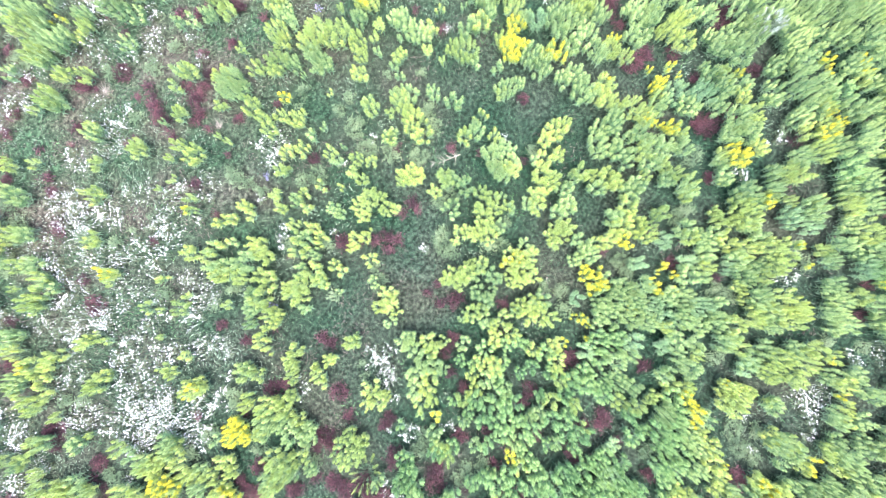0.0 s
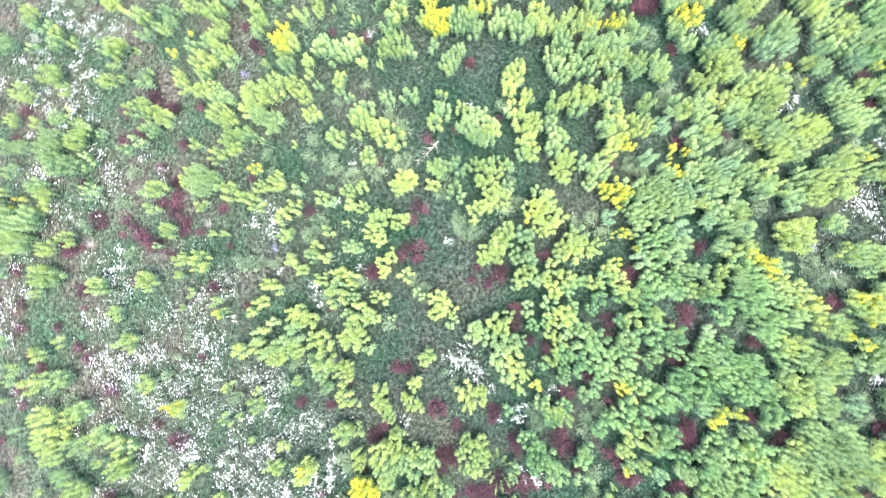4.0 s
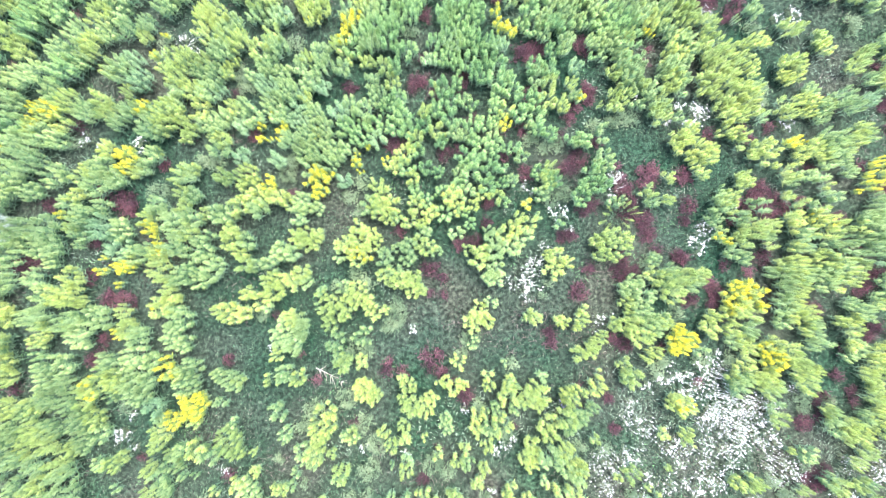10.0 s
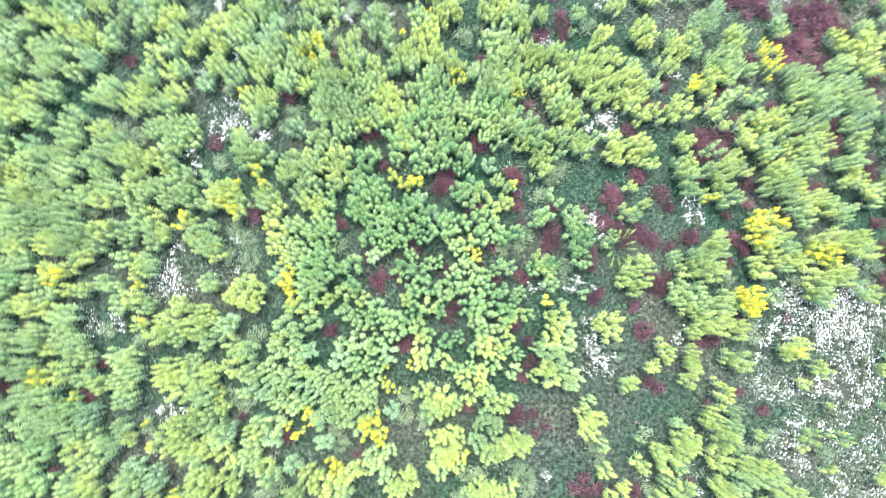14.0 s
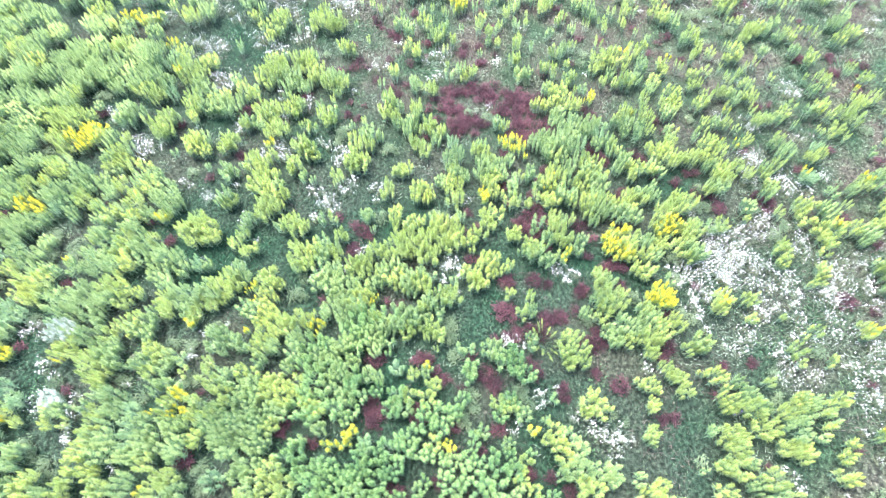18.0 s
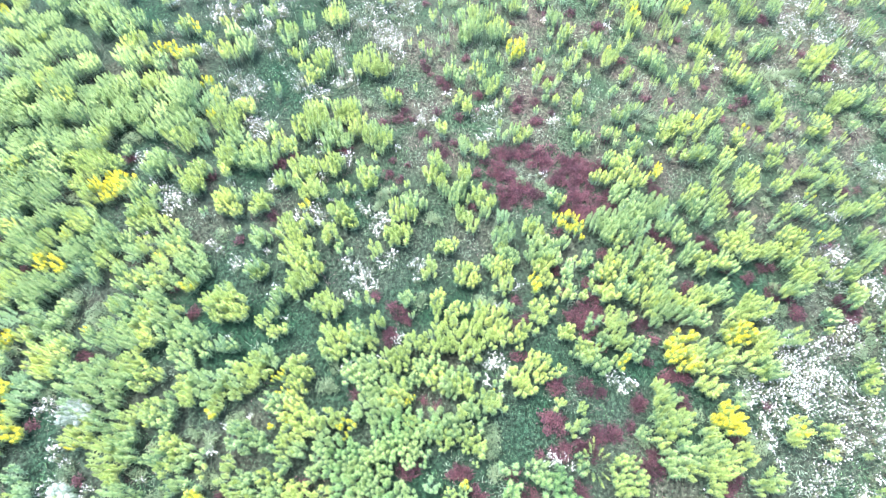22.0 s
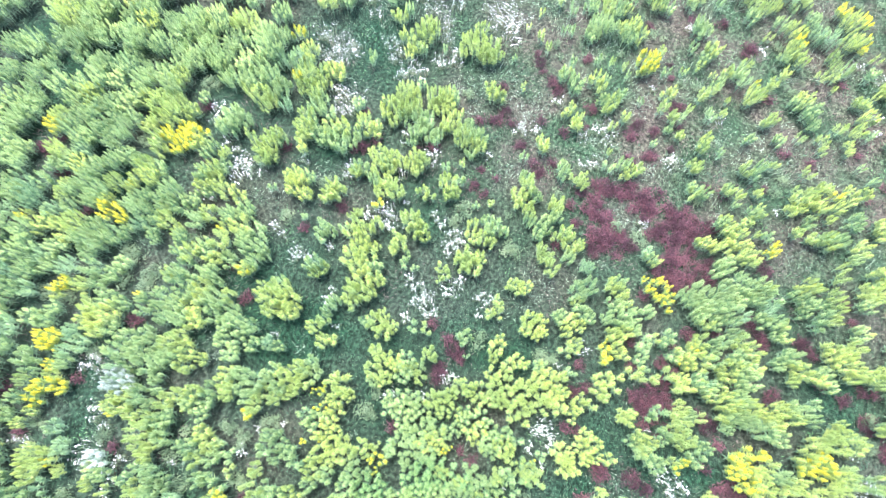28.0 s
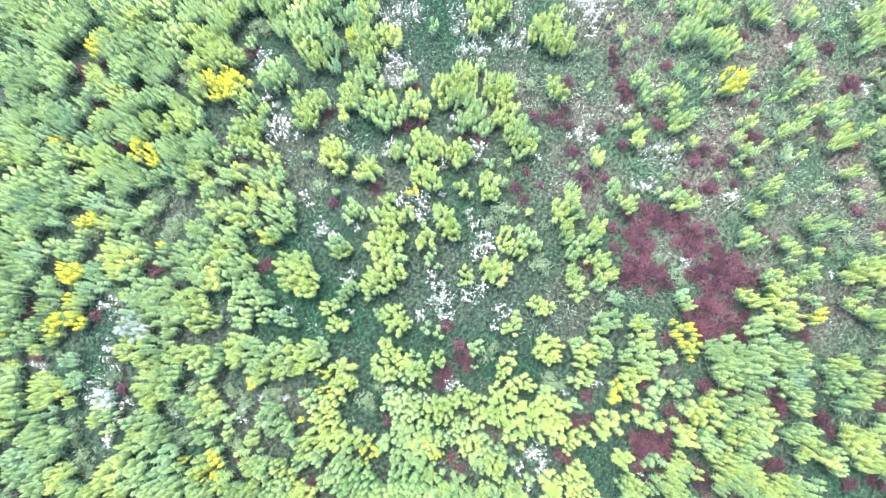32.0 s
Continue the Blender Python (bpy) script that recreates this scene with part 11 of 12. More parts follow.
grow("white", -0.74, -13.80, 0.58)
grow("white", -1.40, -13.73, 0.51)
grow("white", -0.15, -13.52, 0.43)
grow("white", 1.72, -12.57, 0.22)
grow("white", 2.31, -10.55, 0.29)
grow("white", -2.58, -10.20, 0.22)
grow("white", 2.85, -9.98, 0.29)
grow("white", 0.64, -8.06, 0.21)
grow("white", -1.95, -3.65, 0.25)
grow("white", 0.68, 19.51, 0.35)
grow("white", -0.02, 21.00, 0.35)
grow("white", -2.78, 21.12, 0.28)
grow("white", -0.62, 21.17, 0.49)
grow("white", -0.05, 21.56, 0.56)
grow("white", 2.58, 23.60, 0.20)
grow("white", 5.61, -27.85, 0.67)
grow("white", 6.68, -27.35, 0.52)
grow("white", 4.07, -27.21, 0.37)
grow("white", 6.28, -26.59, 0.37)
grow("white", 3.58, -22.62, 0.66)
grow("white", 6.76, -22.23, 0.51)
grow("white", 3.42, -21.90, 0.51)
grow("white", 6.48, -21.61, 0.44)
grow("white", 4.25, -21.39, 0.59)
grow("white", 8.86, -21.26, 0.66)
grow("white", 4.84, -21.10, 0.58)
grow("white", 8.61, -20.19, 0.80)
grow("white", 7.36, -19.13, 0.65)
grow("white", 7.94, -18.84, 0.44)
grow("white", 6.27, -18.78, 0.22)
grow("white", 7.55, -18.10, 0.51)
grow("white", 5.57, -17.90, 0.51)
grow("white", 8.03, -16.42, 0.51)
grow("white", 4.58, -16.41, 0.51)
grow("white", 4.14, -16.37, 0.36)
grow("white", 6.05, -16.22, 0.36)
grow("white", 5.87, -15.74, 0.65)
grow("white", 8.34, -15.30, 0.50)
grow("white", 3.61, -14.93, 0.29)
grow("white", 6.38, -14.87, 0.43)
grow("white", 8.49, -14.75, 0.36)
grow("white", 4.87, -14.49, 0.22)
grow("white", 7.89, -12.76, 0.43)
grow("white", 7.36, -11.12, 0.36)
grow("white", 8.80, -10.94, 0.36)
grow("white", 8.29, -4.03, 0.46)
grow("white", 5.52, 0.05, 0.28)
grow("white", 6.89, 0.97, 0.17)
grow("white", 6.21, 1.79, 0.35)
grow("white", 6.75, 1.84, 0.24)
grow("white", 4.85, 3.22, 0.28)
grow("white", 8.55, 20.87, 0.27)
grow("white", 8.59, 21.08, 0.17)
grow("white", 6.81, 23.99, 0.17)
grow("white", 5.98, 26.67, 0.27)
grow("white", 6.19, 28.09, 0.34)
grow("white", 5.92, 28.27, 0.48)
grow("white", 5.54, 28.37, 0.34)
grow("white", 7.66, 28.76, 0.28)
grow("white", 8.08, 29.24, 0.28)
grow("white", 5.26, 31.89, 0.28)
grow("white", 5.23, 32.24, 0.21)
grow("white", 9.03, -21.99, 0.37)
grow("white", 11.71, -20.50, 0.58)
grow("white", 10.08, -19.98, 0.58)
grow("white", 12.08, -19.95, 0.44)
grow("white", 11.81, -19.11, 0.43)
grow("white", 10.40, -18.62, 0.43)
grow("white", 14.64, -18.13, 0.58)
grow("white", 12.89, -17.95, 0.58)
grow("white", 12.01, -17.86, 0.58)
grow("white", 10.47, -17.71, 0.51)
grow("white", 13.38, -17.31, 0.50)
grow("white", 9.63, -17.16, 0.58)
grow("white", 9.24, -16.43, 0.43)
grow("white", 14.55, -16.29, 0.43)
grow("white", 13.15, -15.80, 0.58)
grow("white", 10.29, -15.73, 0.43)
grow("white", 14.60, -15.61, 0.50)
grow("white", 12.51, -15.51, 0.50)
grow("white", 11.89, -14.99, 0.57)
grow("white", 10.03, -14.91, 0.50)
grow("white", 10.94, -14.55, 0.36)
grow("white", 9.80, -13.63, 0.43)
grow("white", 13.93, -12.59, 0.43)
grow("white", 14.64, -11.77, 0.43)
grow("white", 13.49, -11.09, 0.50)
grow("white", 11.31, -11.09, 0.50)
grow("white", 11.57, -10.44, 0.50)
grow("white", 10.06, -10.28, 0.43)
grow("white", 12.93, -9.69, 0.43)
grow("white", 9.90, -9.60, 0.50)
grow("white", 13.38, -9.52, 0.35)
grow("white", 9.16, -9.19, 0.36)
grow("white", 9.32, -8.65, 0.28)
grow("white", 10.37, -7.76, 0.28)
grow("white", 13.81, -0.30, 0.41)
grow("white", 13.51, -0.00, 0.28)
grow("white", 13.81, 0.45, 0.41)
grow("white", 12.50, 6.37, 0.20)
grow("white", 10.81, 7.78, 0.16)
grow("white", 13.90, 12.98, 0.20)
grow("white", 13.58, 14.74, 0.34)
grow("white", 13.38, 14.80, 0.20)
grow("white", 10.47, 19.46, 0.17)
grow("white", 9.70, 20.55, 0.16)
grow("white", 14.44, 21.74, 0.18)
grow("white", 9.79, 29.88, 0.35)
grow("white", 9.89, 30.33, 0.35)
grow("white", 19.51, -15.77, 0.50)
grow("white", 15.63, -14.92, 0.64)
grow("white", 16.74, -14.58, 0.43)
grow("white", 20.58, -14.19, 0.43)
grow("white", 15.57, -14.12, 0.43)
grow("white", 17.92, -13.12, 0.36)
grow("white", 20.65, -12.85, 0.36)
grow("white", 20.46, -12.38, 0.28)
grow("white", 17.10, -12.36, 0.57)
grow("white", 17.65, -12.31, 0.50)
grow("white", 16.58, -11.97, 0.36)
grow("white", 16.55, -10.74, 0.50)
grow("white", 16.87, -9.22, 0.28)
grow("white", 17.99, -8.46, 0.35)
grow("white", 15.82, 1.52, 0.16)
grow("white", 18.97, 5.59, 0.34)
grow("white", 17.67, 6.75, 0.17)
grow("white", 19.89, 11.21, 0.21)
grow("white", 18.99, 11.59, 0.21)
grow("white", 19.73, 11.81, 0.35)
grow("white", 15.35, 11.83, 0.20)
grow("white", 15.08, 12.02, 0.31)
grow("white", 20.01, 13.51, 0.42)
grow("white", 17.57, 15.11, 0.28)
grow("white", 15.93, 18.72, 0.17)
grow("white", 17.51, 19.65, 0.28)
grow("white", 17.10, 19.76, 0.21)
grow("white", 20.02, 20.95, 0.22)
grow("white", 19.09, 21.67, 0.21)
grow("white", 19.13, 22.25, 0.43)
grow("white", 19.86, 23.60, 0.22)
grow("white", 20.34, 24.08, 0.29)
grow("white", 20.69, 28.64, 0.26)
grow("white", 20.81, 29.48, 0.19)
grow("white", 24.29, -16.84, 0.43)
grow("white", 24.78, -13.77, 0.38)
grow("white", 25.32, -13.56, 0.46)
grow("white", 22.35, -13.47, 0.50)
grow("white", 22.74, -13.38, 0.37)
grow("white", 25.88, -12.06, 0.23)
grow("white", 26.24, -11.79, 0.31)
grow("white", 26.85, 4.22, 0.21)
grow("white", 22.34, 14.07, 0.43)
grow("white", 21.78, 14.12, 0.35)
grow("white", 23.23, 15.07, 0.25)
grow("white", 23.65, 15.65, 0.22)
grow("white", 26.82, 16.64, 0.22)
grow("white", 24.11, 17.50, 0.18)
grow("white", 22.67, 17.78, 0.43)
grow("white", 25.62, 18.52, 0.29)
grow("white", 22.40, 19.61, 0.29)
grow("white", 24.39, 21.48, 0.26)
grow("white", 25.12, 21.54, 0.26)
grow("white", 24.63, 24.23, 0.22)
grow("white", 23.10, 26.33, 0.22)
grow("white", 24.24, 28.57, 0.23)
grow("white", 24.22, 29.33, 0.30)
grow("white", 26.10, 30.71, 0.46)
grow("white", 25.48, 30.72, 0.30)
grow("white", 28.10, -17.55, 0.46)
grow("white", 28.62, -17.30, 0.55)
grow("white", 29.16, -17.26, 0.28)
grow("white", 30.10, -2.99, 0.21)
grow("white", 31.78, 3.42, 0.29)
grow("white", 31.41, 3.43, 0.43)
grow("white", 27.06, 4.15, 0.18)
grow("white", 32.09, 7.30, 0.44)
grow("white", 29.85, 7.63, 0.36)
grow("white", 32.62, 7.71, 0.36)
grow("white", 29.56, 8.18, 0.29)
grow("white", 31.49, 8.75, 0.36)
grow("white", 31.19, 11.75, 0.29)
grow("white", 31.04, 12.39, 0.37)
grow("white", 30.51, 12.65, 0.29)
grow("white", 28.33, 13.86, 0.22)
grow("white", 27.34, 16.74, 0.29)
grow("white", 27.41, 17.32, 0.22)
grow("white", 27.69, 18.93, 0.18)
grow("white", 28.37, 19.12, 0.22)
grow("white", 32.60, 19.74, 0.38)
grow("white", 32.76, 20.20, 0.53)
grow("white", 32.45, 20.41, 0.30)
grow("white", 31.90, 20.67, 0.38)
grow("white", 28.56, 22.76, 0.30)
grow("white", 28.56, 23.51, 0.38)
grow("white", 31.83, 25.01, 0.38)
grow("white", 31.76, 25.54, 0.38)
grow("white", 38.71, -24.97, 0.51)
grow("white", 34.52, -24.83, 0.29)
grow("white", 38.36, -24.42, 0.41)
grow("white", 38.24, -17.35, 0.51)
grow("white", 37.24, -16.88, 0.41)
grow("white", 36.20, -15.94, 0.35)
grow("white", 35.81, -12.78, 0.35)
grow("white", 37.46, -11.92, 0.36)
grow("white", 37.22, -7.94, 0.23)
grow("white", 38.00, -7.83, 0.27)
grow("white", 35.05, 1.14, 0.22)
grow("white", 35.06, 1.48, 0.18)
grow("white", 36.19, 5.35, 0.18)
grow("white", 33.40, 10.88, 0.30)
grow("white", 36.67, 14.44, 0.30)
grow("white", 38.86, 16.81, 0.39)
grow("white", 34.01, 17.88, 0.38)
grow("white", 34.81, 17.92, 0.30)
grow("white", 33.86, 18.55, 0.46)
grow("white", 35.54, 18.87, 0.31)
grow("white", 38.61, 18.90, 0.39)
grow("white", 36.11, 18.97, 0.38)
grow("white", 36.82, 19.38, 0.38)
grow("white", 37.58, 20.18, 0.48)
grow("white", 38.35, 20.99, 0.58)
grow("white", 33.89, 21.57, 0.46)
grow("white", 33.25, 21.60, 0.31)
grow("white", 34.29, 21.98, 0.46)
grow("white", 36.27, 23.91, 0.38)
grow("white", 33.27, 24.28, 0.46)
grow("white", 37.02, 24.75, 0.38)
grow("white", 33.29, 24.87, 0.60)
grow("white", 38.36, 25.77, 0.58)
grow("white", 33.57, 26.69, 0.50)
grow("white", 38.84, 26.79, 0.39)
grow("white", 36.21, 29.05, 0.38)
grow("white", 37.02, 29.53, 0.29)
grow("white", 39.31, -20.52, 0.42)
grow("white", 42.44, -17.31, 0.56)
grow("white", 41.25, -16.70, 0.65)
grow("white", 40.11, -16.30, 0.46)
grow("white", 44.62, -16.14, 0.58)
grow("white", 40.87, -15.87, 0.55)
grow("white", 41.06, -15.13, 0.74)
grow("white", 43.89, -15.02, 0.48)
grow("white", 42.10, -14.53, 0.66)
grow("white", 44.98, -14.20, 0.68)
grow("white", 42.34, -14.18, 0.47)
grow("white", 41.43, -13.65, 0.56)
grow("white", 40.99, -7.72, 0.38)
grow("white", 41.70, -6.58, 0.28)
grow("white", 41.00, -0.66, 0.30)
grow("white", 41.57, 4.19, 0.30)
grow("white", 40.05, 16.81, 0.39)
grow("white", 39.92, 17.86, 0.39)
grow("white", 41.01, 18.94, 0.40)
grow("white", 39.07, 24.87, 0.39)
grow("white", 40.76, 26.21, 0.40)
grow("white", 40.52, 28.17, 0.60)
grow("white", 40.11, 28.95, 0.70)
grow("white", 39.74, 29.51, 0.50)
grow("white", 45.44, -15.48, 0.68)
grow("white", 45.24, -13.83, 0.49)
grow("white", 45.27, 1.86, 0.30)
# white, in closed growth
crowd("white", -29.14, -0.18, 0.45)
crowd("white", -28.47, 0.34, 0.43)
crowd("white", -25.05, -7.27, 0.25)
crowd("white", -17.17, -8.09, 0.28)
crowd("white", -11.52, -32.38, 0.33)
crowd("white", -12.42, -31.96, 0.45)
crowd("white", -11.39, -31.28, 0.27)
crowd("white", -11.07, -29.79, 0.40)
crowd("white", -9.67, -28.86, 0.41)
crowd("white", -10.68, -28.79, 0.35)
crowd("white", -10.85, -28.38, 0.36)
crowd("white", -9.83, -27.72, 0.29)
crowd("white", -11.47, -27.66, 0.38)
crowd("white", -9.38, -27.64, 0.29)
crowd("white", -13.27, -27.26, 0.29)
crowd("white", -9.41, -27.18, 0.37)
crowd("white", -9.14, -26.31, 0.44)
crowd("white", -12.54, -26.21, 0.39)
crowd("white", -9.74, -26.06, 0.29)
crowd("white", -12.46, 18.35, 0.39)
crowd("white", -5.59, -30.87, 0.43)
crowd("white", -6.85, -29.96, 0.29)
crowd("white", -8.15, -29.73, 0.35)
crowd("white", -5.57, -29.69, 0.25)
crowd("white", -4.49, -28.31, 0.44)
crowd("white", -5.50, -28.10, 0.32)
crowd("white", -4.44, -27.36, 0.42)
crowd("white", -5.54, -26.78, 0.29)
crowd("white", -7.26, -26.71, 0.29)
crowd("white", -3.64, -26.58, 0.21)
crowd("white", -7.73, -26.56, 0.29)
crowd("white", -8.43, -26.44, 0.36)
crowd("white", -5.70, -26.23, 0.36)
crowd("white", -6.62, -26.14, 0.22)
crowd("white", -5.03, -26.12, 0.43)
crowd("white", -4.36, -26.01, 0.29)
crowd("white", -7.13, -25.53, 0.29)
crowd("white", -8.13, 16.45, 0.47)
crowd("white", -7.87, 16.82, 0.47)
crowd("white", -8.91, 16.94, 0.34)
crowd("white", -7.70, 17.30, 0.41)
crowd("white", -8.53, 17.40, 0.34)
crowd("white", -7.56, 17.59, 0.27)
crowd("white", -2.34, -32.55, 0.29)
crowd("white", -2.91, -28.33, 0.25)
crowd("white", -0.50, -28.00, 0.52)
crowd("white", -0.54, -27.28, 0.50)
crowd("white", -0.48, -14.63, 0.29)
crowd("white", 0.86, 19.23, 0.28)
crowd("white", 0.26, 19.40, 0.28)
crowd("white", 0.06, 20.24, 0.42)
crowd("white", 0.73, 24.24, 0.40)
crowd("white", 0.92, 36.73, 0.19)
crowd("white", 5.71, -30.41, 0.35)
crowd("white", 8.16, -28.84, 0.56)
crowd("white", 7.75, -27.69, 0.52)
crowd("white", 8.56, -26.69, 0.48)
crowd("white", 6.85, -15.95, 0.51)
crowd("white", 7.26, -14.97, 0.43)
crowd("white", 7.72, -12.06, 0.50)
crowd("white", 8.83, -11.95, 0.36)
crowd("white", 8.00, -11.41, 0.43)
crowd("white", 4.32, -2.51, 0.21)
crowd("white", 4.69, -2.01, 0.28)
crowd("white", 4.09, -1.51, 0.49)
crowd("white", 4.63, -1.46, 0.49)
crowd("white", 4.57, -0.92, 0.35)
crowd("white", 5.04, -0.54, 0.28)
crowd("white", 4.90, 19.25, 0.14)
crowd("white", 3.91, 26.31, 0.24)
crowd("white", 5.20, 26.31, 0.17)
crowd("white", 4.68, 26.67, 0.20)
crowd("white", 4.19, 26.68, 0.27)
crowd("white", 5.29, 26.74, 0.27)
crowd("white", 7.25, 28.29, 0.21)
crowd("white", 3.30, 34.61, 0.25)
crowd("white", 9.04, -28.52, 0.30)
crowd("white", 11.55, -24.85, 0.64)
crowd("white", 13.00, -21.85, 0.64)
crowd("white", 9.14, -20.59, 0.73)
crowd("white", 9.01, -19.41, 0.58)
crowd("white", 12.28, -18.70, 0.51)
crowd("white", 13.79, -16.09, 0.43)
crowd("white", 12.46, -14.70, 0.50)
crowd("white", 12.54, -13.58, 0.29)
crowd("white", 10.84, -12.95, 0.50)
crowd("white", 13.48, -12.77, 0.50)
crowd("white", 12.06, -12.74, 0.29)
crowd("white", 12.61, -12.68, 0.50)
crowd("white", 9.90, -12.29, 0.29)
crowd("white", 13.09, -12.06, 0.43)
crowd("white", 11.67, -12.02, 0.29)
crowd("white", 9.54, -11.35, 0.36)
crowd("white", 12.17, -11.18, 0.36)
crowd("white", 14.14, -11.16, 0.36)
crowd("white", 14.63, -10.32, 0.57)
crowd("white", 14.69, -9.43, 0.64)
crowd("white", 13.94, -9.24, 0.43)
crowd("white", 14.95, -8.80, 0.57)
crowd("white", 14.20, -8.61, 0.50)
crowd("white", 13.91, -8.24, 0.35)
crowd("white", 12.29, -8.18, 0.28)
crowd("white", 12.75, -7.79, 0.49)
crowd("white", 14.17, -7.61, 0.49)
crowd("white", 12.12, -7.50, 0.49)
crowd("white", 11.05, -7.39, 0.28)
crowd("white", 13.75, -7.35, 0.42)
crowd("white", 14.41, -7.20, 0.35)
crowd("white", 11.94, -7.04, 0.42)
crowd("white", 13.26, -6.74, 0.28)
crowd("white", 14.04, -6.28, 0.28)
crowd("white", 9.28, 2.73, 0.21)
crowd("white", 9.47, 3.19, 0.32)
crowd("white", 9.44, 3.45, 0.21)
crowd("white", 9.66, 3.61, 0.19)
crowd("white", 9.24, 3.86, 0.38)
crowd("white", 14.19, 6.12, 0.20)
crowd("white", 13.69, 6.18, 0.26)
crowd("white", 14.10, 6.56, 0.40)
crowd("white", 14.40, 6.87, 0.33)
crowd("white", 13.89, 6.93, 0.27)
crowd("white", 13.20, 7.06, 0.26)
crowd("white", 10.22, 30.37, 0.21)
crowd("white", 9.67, 30.74, 0.21)
crowd("white", 16.36, -19.78, 0.37)
crowd("white", 15.75, -19.31, 0.72)
crowd("white", 20.78, -17.41, 0.45)
crowd("white", 20.43, -14.96, 0.43)
crowd("white", 20.91, -14.84, 0.56)
crowd("white", 19.79, -14.67, 0.50)
crowd("white", 15.11, -11.15, 0.50)
crowd("white", 15.79, -10.77, 0.50)
crowd("white", 15.07, -10.14, 0.50)
crowd("white", 15.98, -9.57, 0.64)
crowd("white", 15.35, -9.28, 0.71)
crowd("white", 15.81, -8.89, 0.42)
crowd("white", 20.30, 12.97, 0.28)
crowd("white", 19.59, 13.63, 0.28)
crowd("white", 18.16, 14.05, 0.28)
crowd("white", 18.68, 14.34, 0.42)
crowd("white", 19.07, 14.90, 0.28)
crowd("white", 18.66, 15.02, 0.35)
crowd("white", 19.40, 15.25, 0.28)
crowd("white", 19.58, 15.88, 0.28)
crowd("white", 22.60, -12.83, 0.36)
crowd("white", 22.07, -12.66, 0.50)
crowd("white", 21.44, -12.37, 0.35)
crowd("white", 22.84, 13.81, 0.28)
crowd("white", 22.82, 14.50, 0.36)
crowd("white", 22.16, 18.04, 0.29)
crowd("white", 23.16, 18.23, 0.43)
crowd("white", 22.70, 19.06, 0.43)
crowd("white", 23.37, 27.26, 0.30)
crowd("white", 22.78, 27.28, 0.52)
crowd("white", 23.66, 27.82, 0.30)
crowd("white", 22.47, 27.85, 0.37)
crowd("white", 22.84, 27.89, 0.45)
crowd("white", 32.01, 8.13, 0.29)
crowd("white", 29.80, 23.08, 0.53)
crowd("white", 29.17, 23.49, 0.53)
crowd("white", 29.79, 23.84, 0.45)
crowd("white", 29.95, 24.31, 0.23)
crowd("white", 32.79, 24.78, 0.54)
crowd("white", 32.48, 25.76, 0.62)
crowd("white", 38.29, -28.85, 0.36)
crowd("white", 38.67, -26.27, 0.41)
crowd("white", 36.04, -26.22, 0.44)
crowd("white", 38.52, 14.85, 0.48)
crowd("white", 37.89, 14.86, 0.38)
crowd("white", 37.01, 14.97, 0.38)
crowd("white", 37.83, 15.38, 0.46)
crowd("white", 38.73, 15.52, 0.67)
crowd("white", 37.51, 15.96, 0.54)
crowd("white", 38.37, 16.09, 0.48)
crowd("white", 39.68, -28.36, 0.35)
crowd("white", 43.04, -25.76, 0.46)
crowd("white", 39.21, -22.04, 0.49)
crowd("white", 42.40, -19.29, 0.44)
crowd("white", 41.77, -18.58, 0.57)
crowd("white", 39.81, -18.35, 0.52)
crowd("white", 43.58, 7.53, 0.29)
crowd("white", 42.00, 14.56, 0.33)
crowd("white", 42.03, 14.97, 0.79)
crowd("white", 39.49, 16.50, 0.58)
crowd("white", 41.55, 16.84, 0.51)
crowd("white", 42.08, 17.68, 0.38)
crowd("white", 41.75, 20.84, 0.40)
crowd("white", 42.96, 23.41, 0.36)
crowd("white", 41.25, 24.09, 0.69)
crowd("white", 42.66, 24.48, 0.33)
crowd("white", 41.36, 24.78, 0.42)
crowd("white", 40.72, 25.24, 0.64)
crowd("white", 39.58, 25.67, 0.49)
crowd("white", 41.90, 27.69, 0.41)
crowd("white", 40.88, 28.33, 0.42)
crowd("white", 43.50, 28.44, 0.49)
crowd("white", 42.68, 29.83, 0.63)
crowd("white", 41.05, 29.91, 0.34)
crowd("white", 41.46, 33.36, 0.46)
crowd("white", 45.22, -23.00, 0.47)
crowd("white", 46.02, -20.88, 0.65)
crowd("white", 46.09, -14.61, 0.76)
crowd("white", 45.25, -13.04, 0.46)
crowd("white", 49.00, -1.61, 0.36)
crowd("white", 46.61, 1.26, 0.29)
# herb, standing apart
grow("herb", -28.70, -13.37, 0.53)
grow("herb", -25.02, -21.66, 0.51)
grow("herb", -21.48, -21.03, 0.49)
grow("herb", -26.58, -19.44, 0.66)
grow("herb", -22.08, -18.33, 0.60)
grow("herb", -23.85, -10.26, 0.21)
grow("herb", -20.75, -24.53, 0.55)
grow("herb", -16.43, -24.17, 0.29)
grow("herb", -20.71, -22.28, 0.23)
grow("herb", -19.01, -21.32, 0.71)
grow("herb", -18.00, -21.07, 0.60)
grow("herb", -19.94, -14.12, 0.55)
grow("herb", -19.03, -13.97, 0.41)
grow("herb", -15.43, -13.58, 0.30)
grow("herb", -17.11, -6.62, 0.48)
grow("herb", -19.12, 7.37, 0.42)
grow("herb", -9.14, -30.61, 0.25)
grow("herb", -10.81, -27.48, 0.22)
grow("herb", -13.16, -25.52, 0.23)
grow("herb", -14.35, -18.66, 0.33)
grow("herb", -11.89, -15.84, 0.29)
grow("herb", -12.11, -13.96, 0.41)
grow("herb", -13.66, -12.38, 0.31)
grow("herb", -13.17, -11.71, 0.28)
grow("herb", -9.33, -10.11, 0.31)
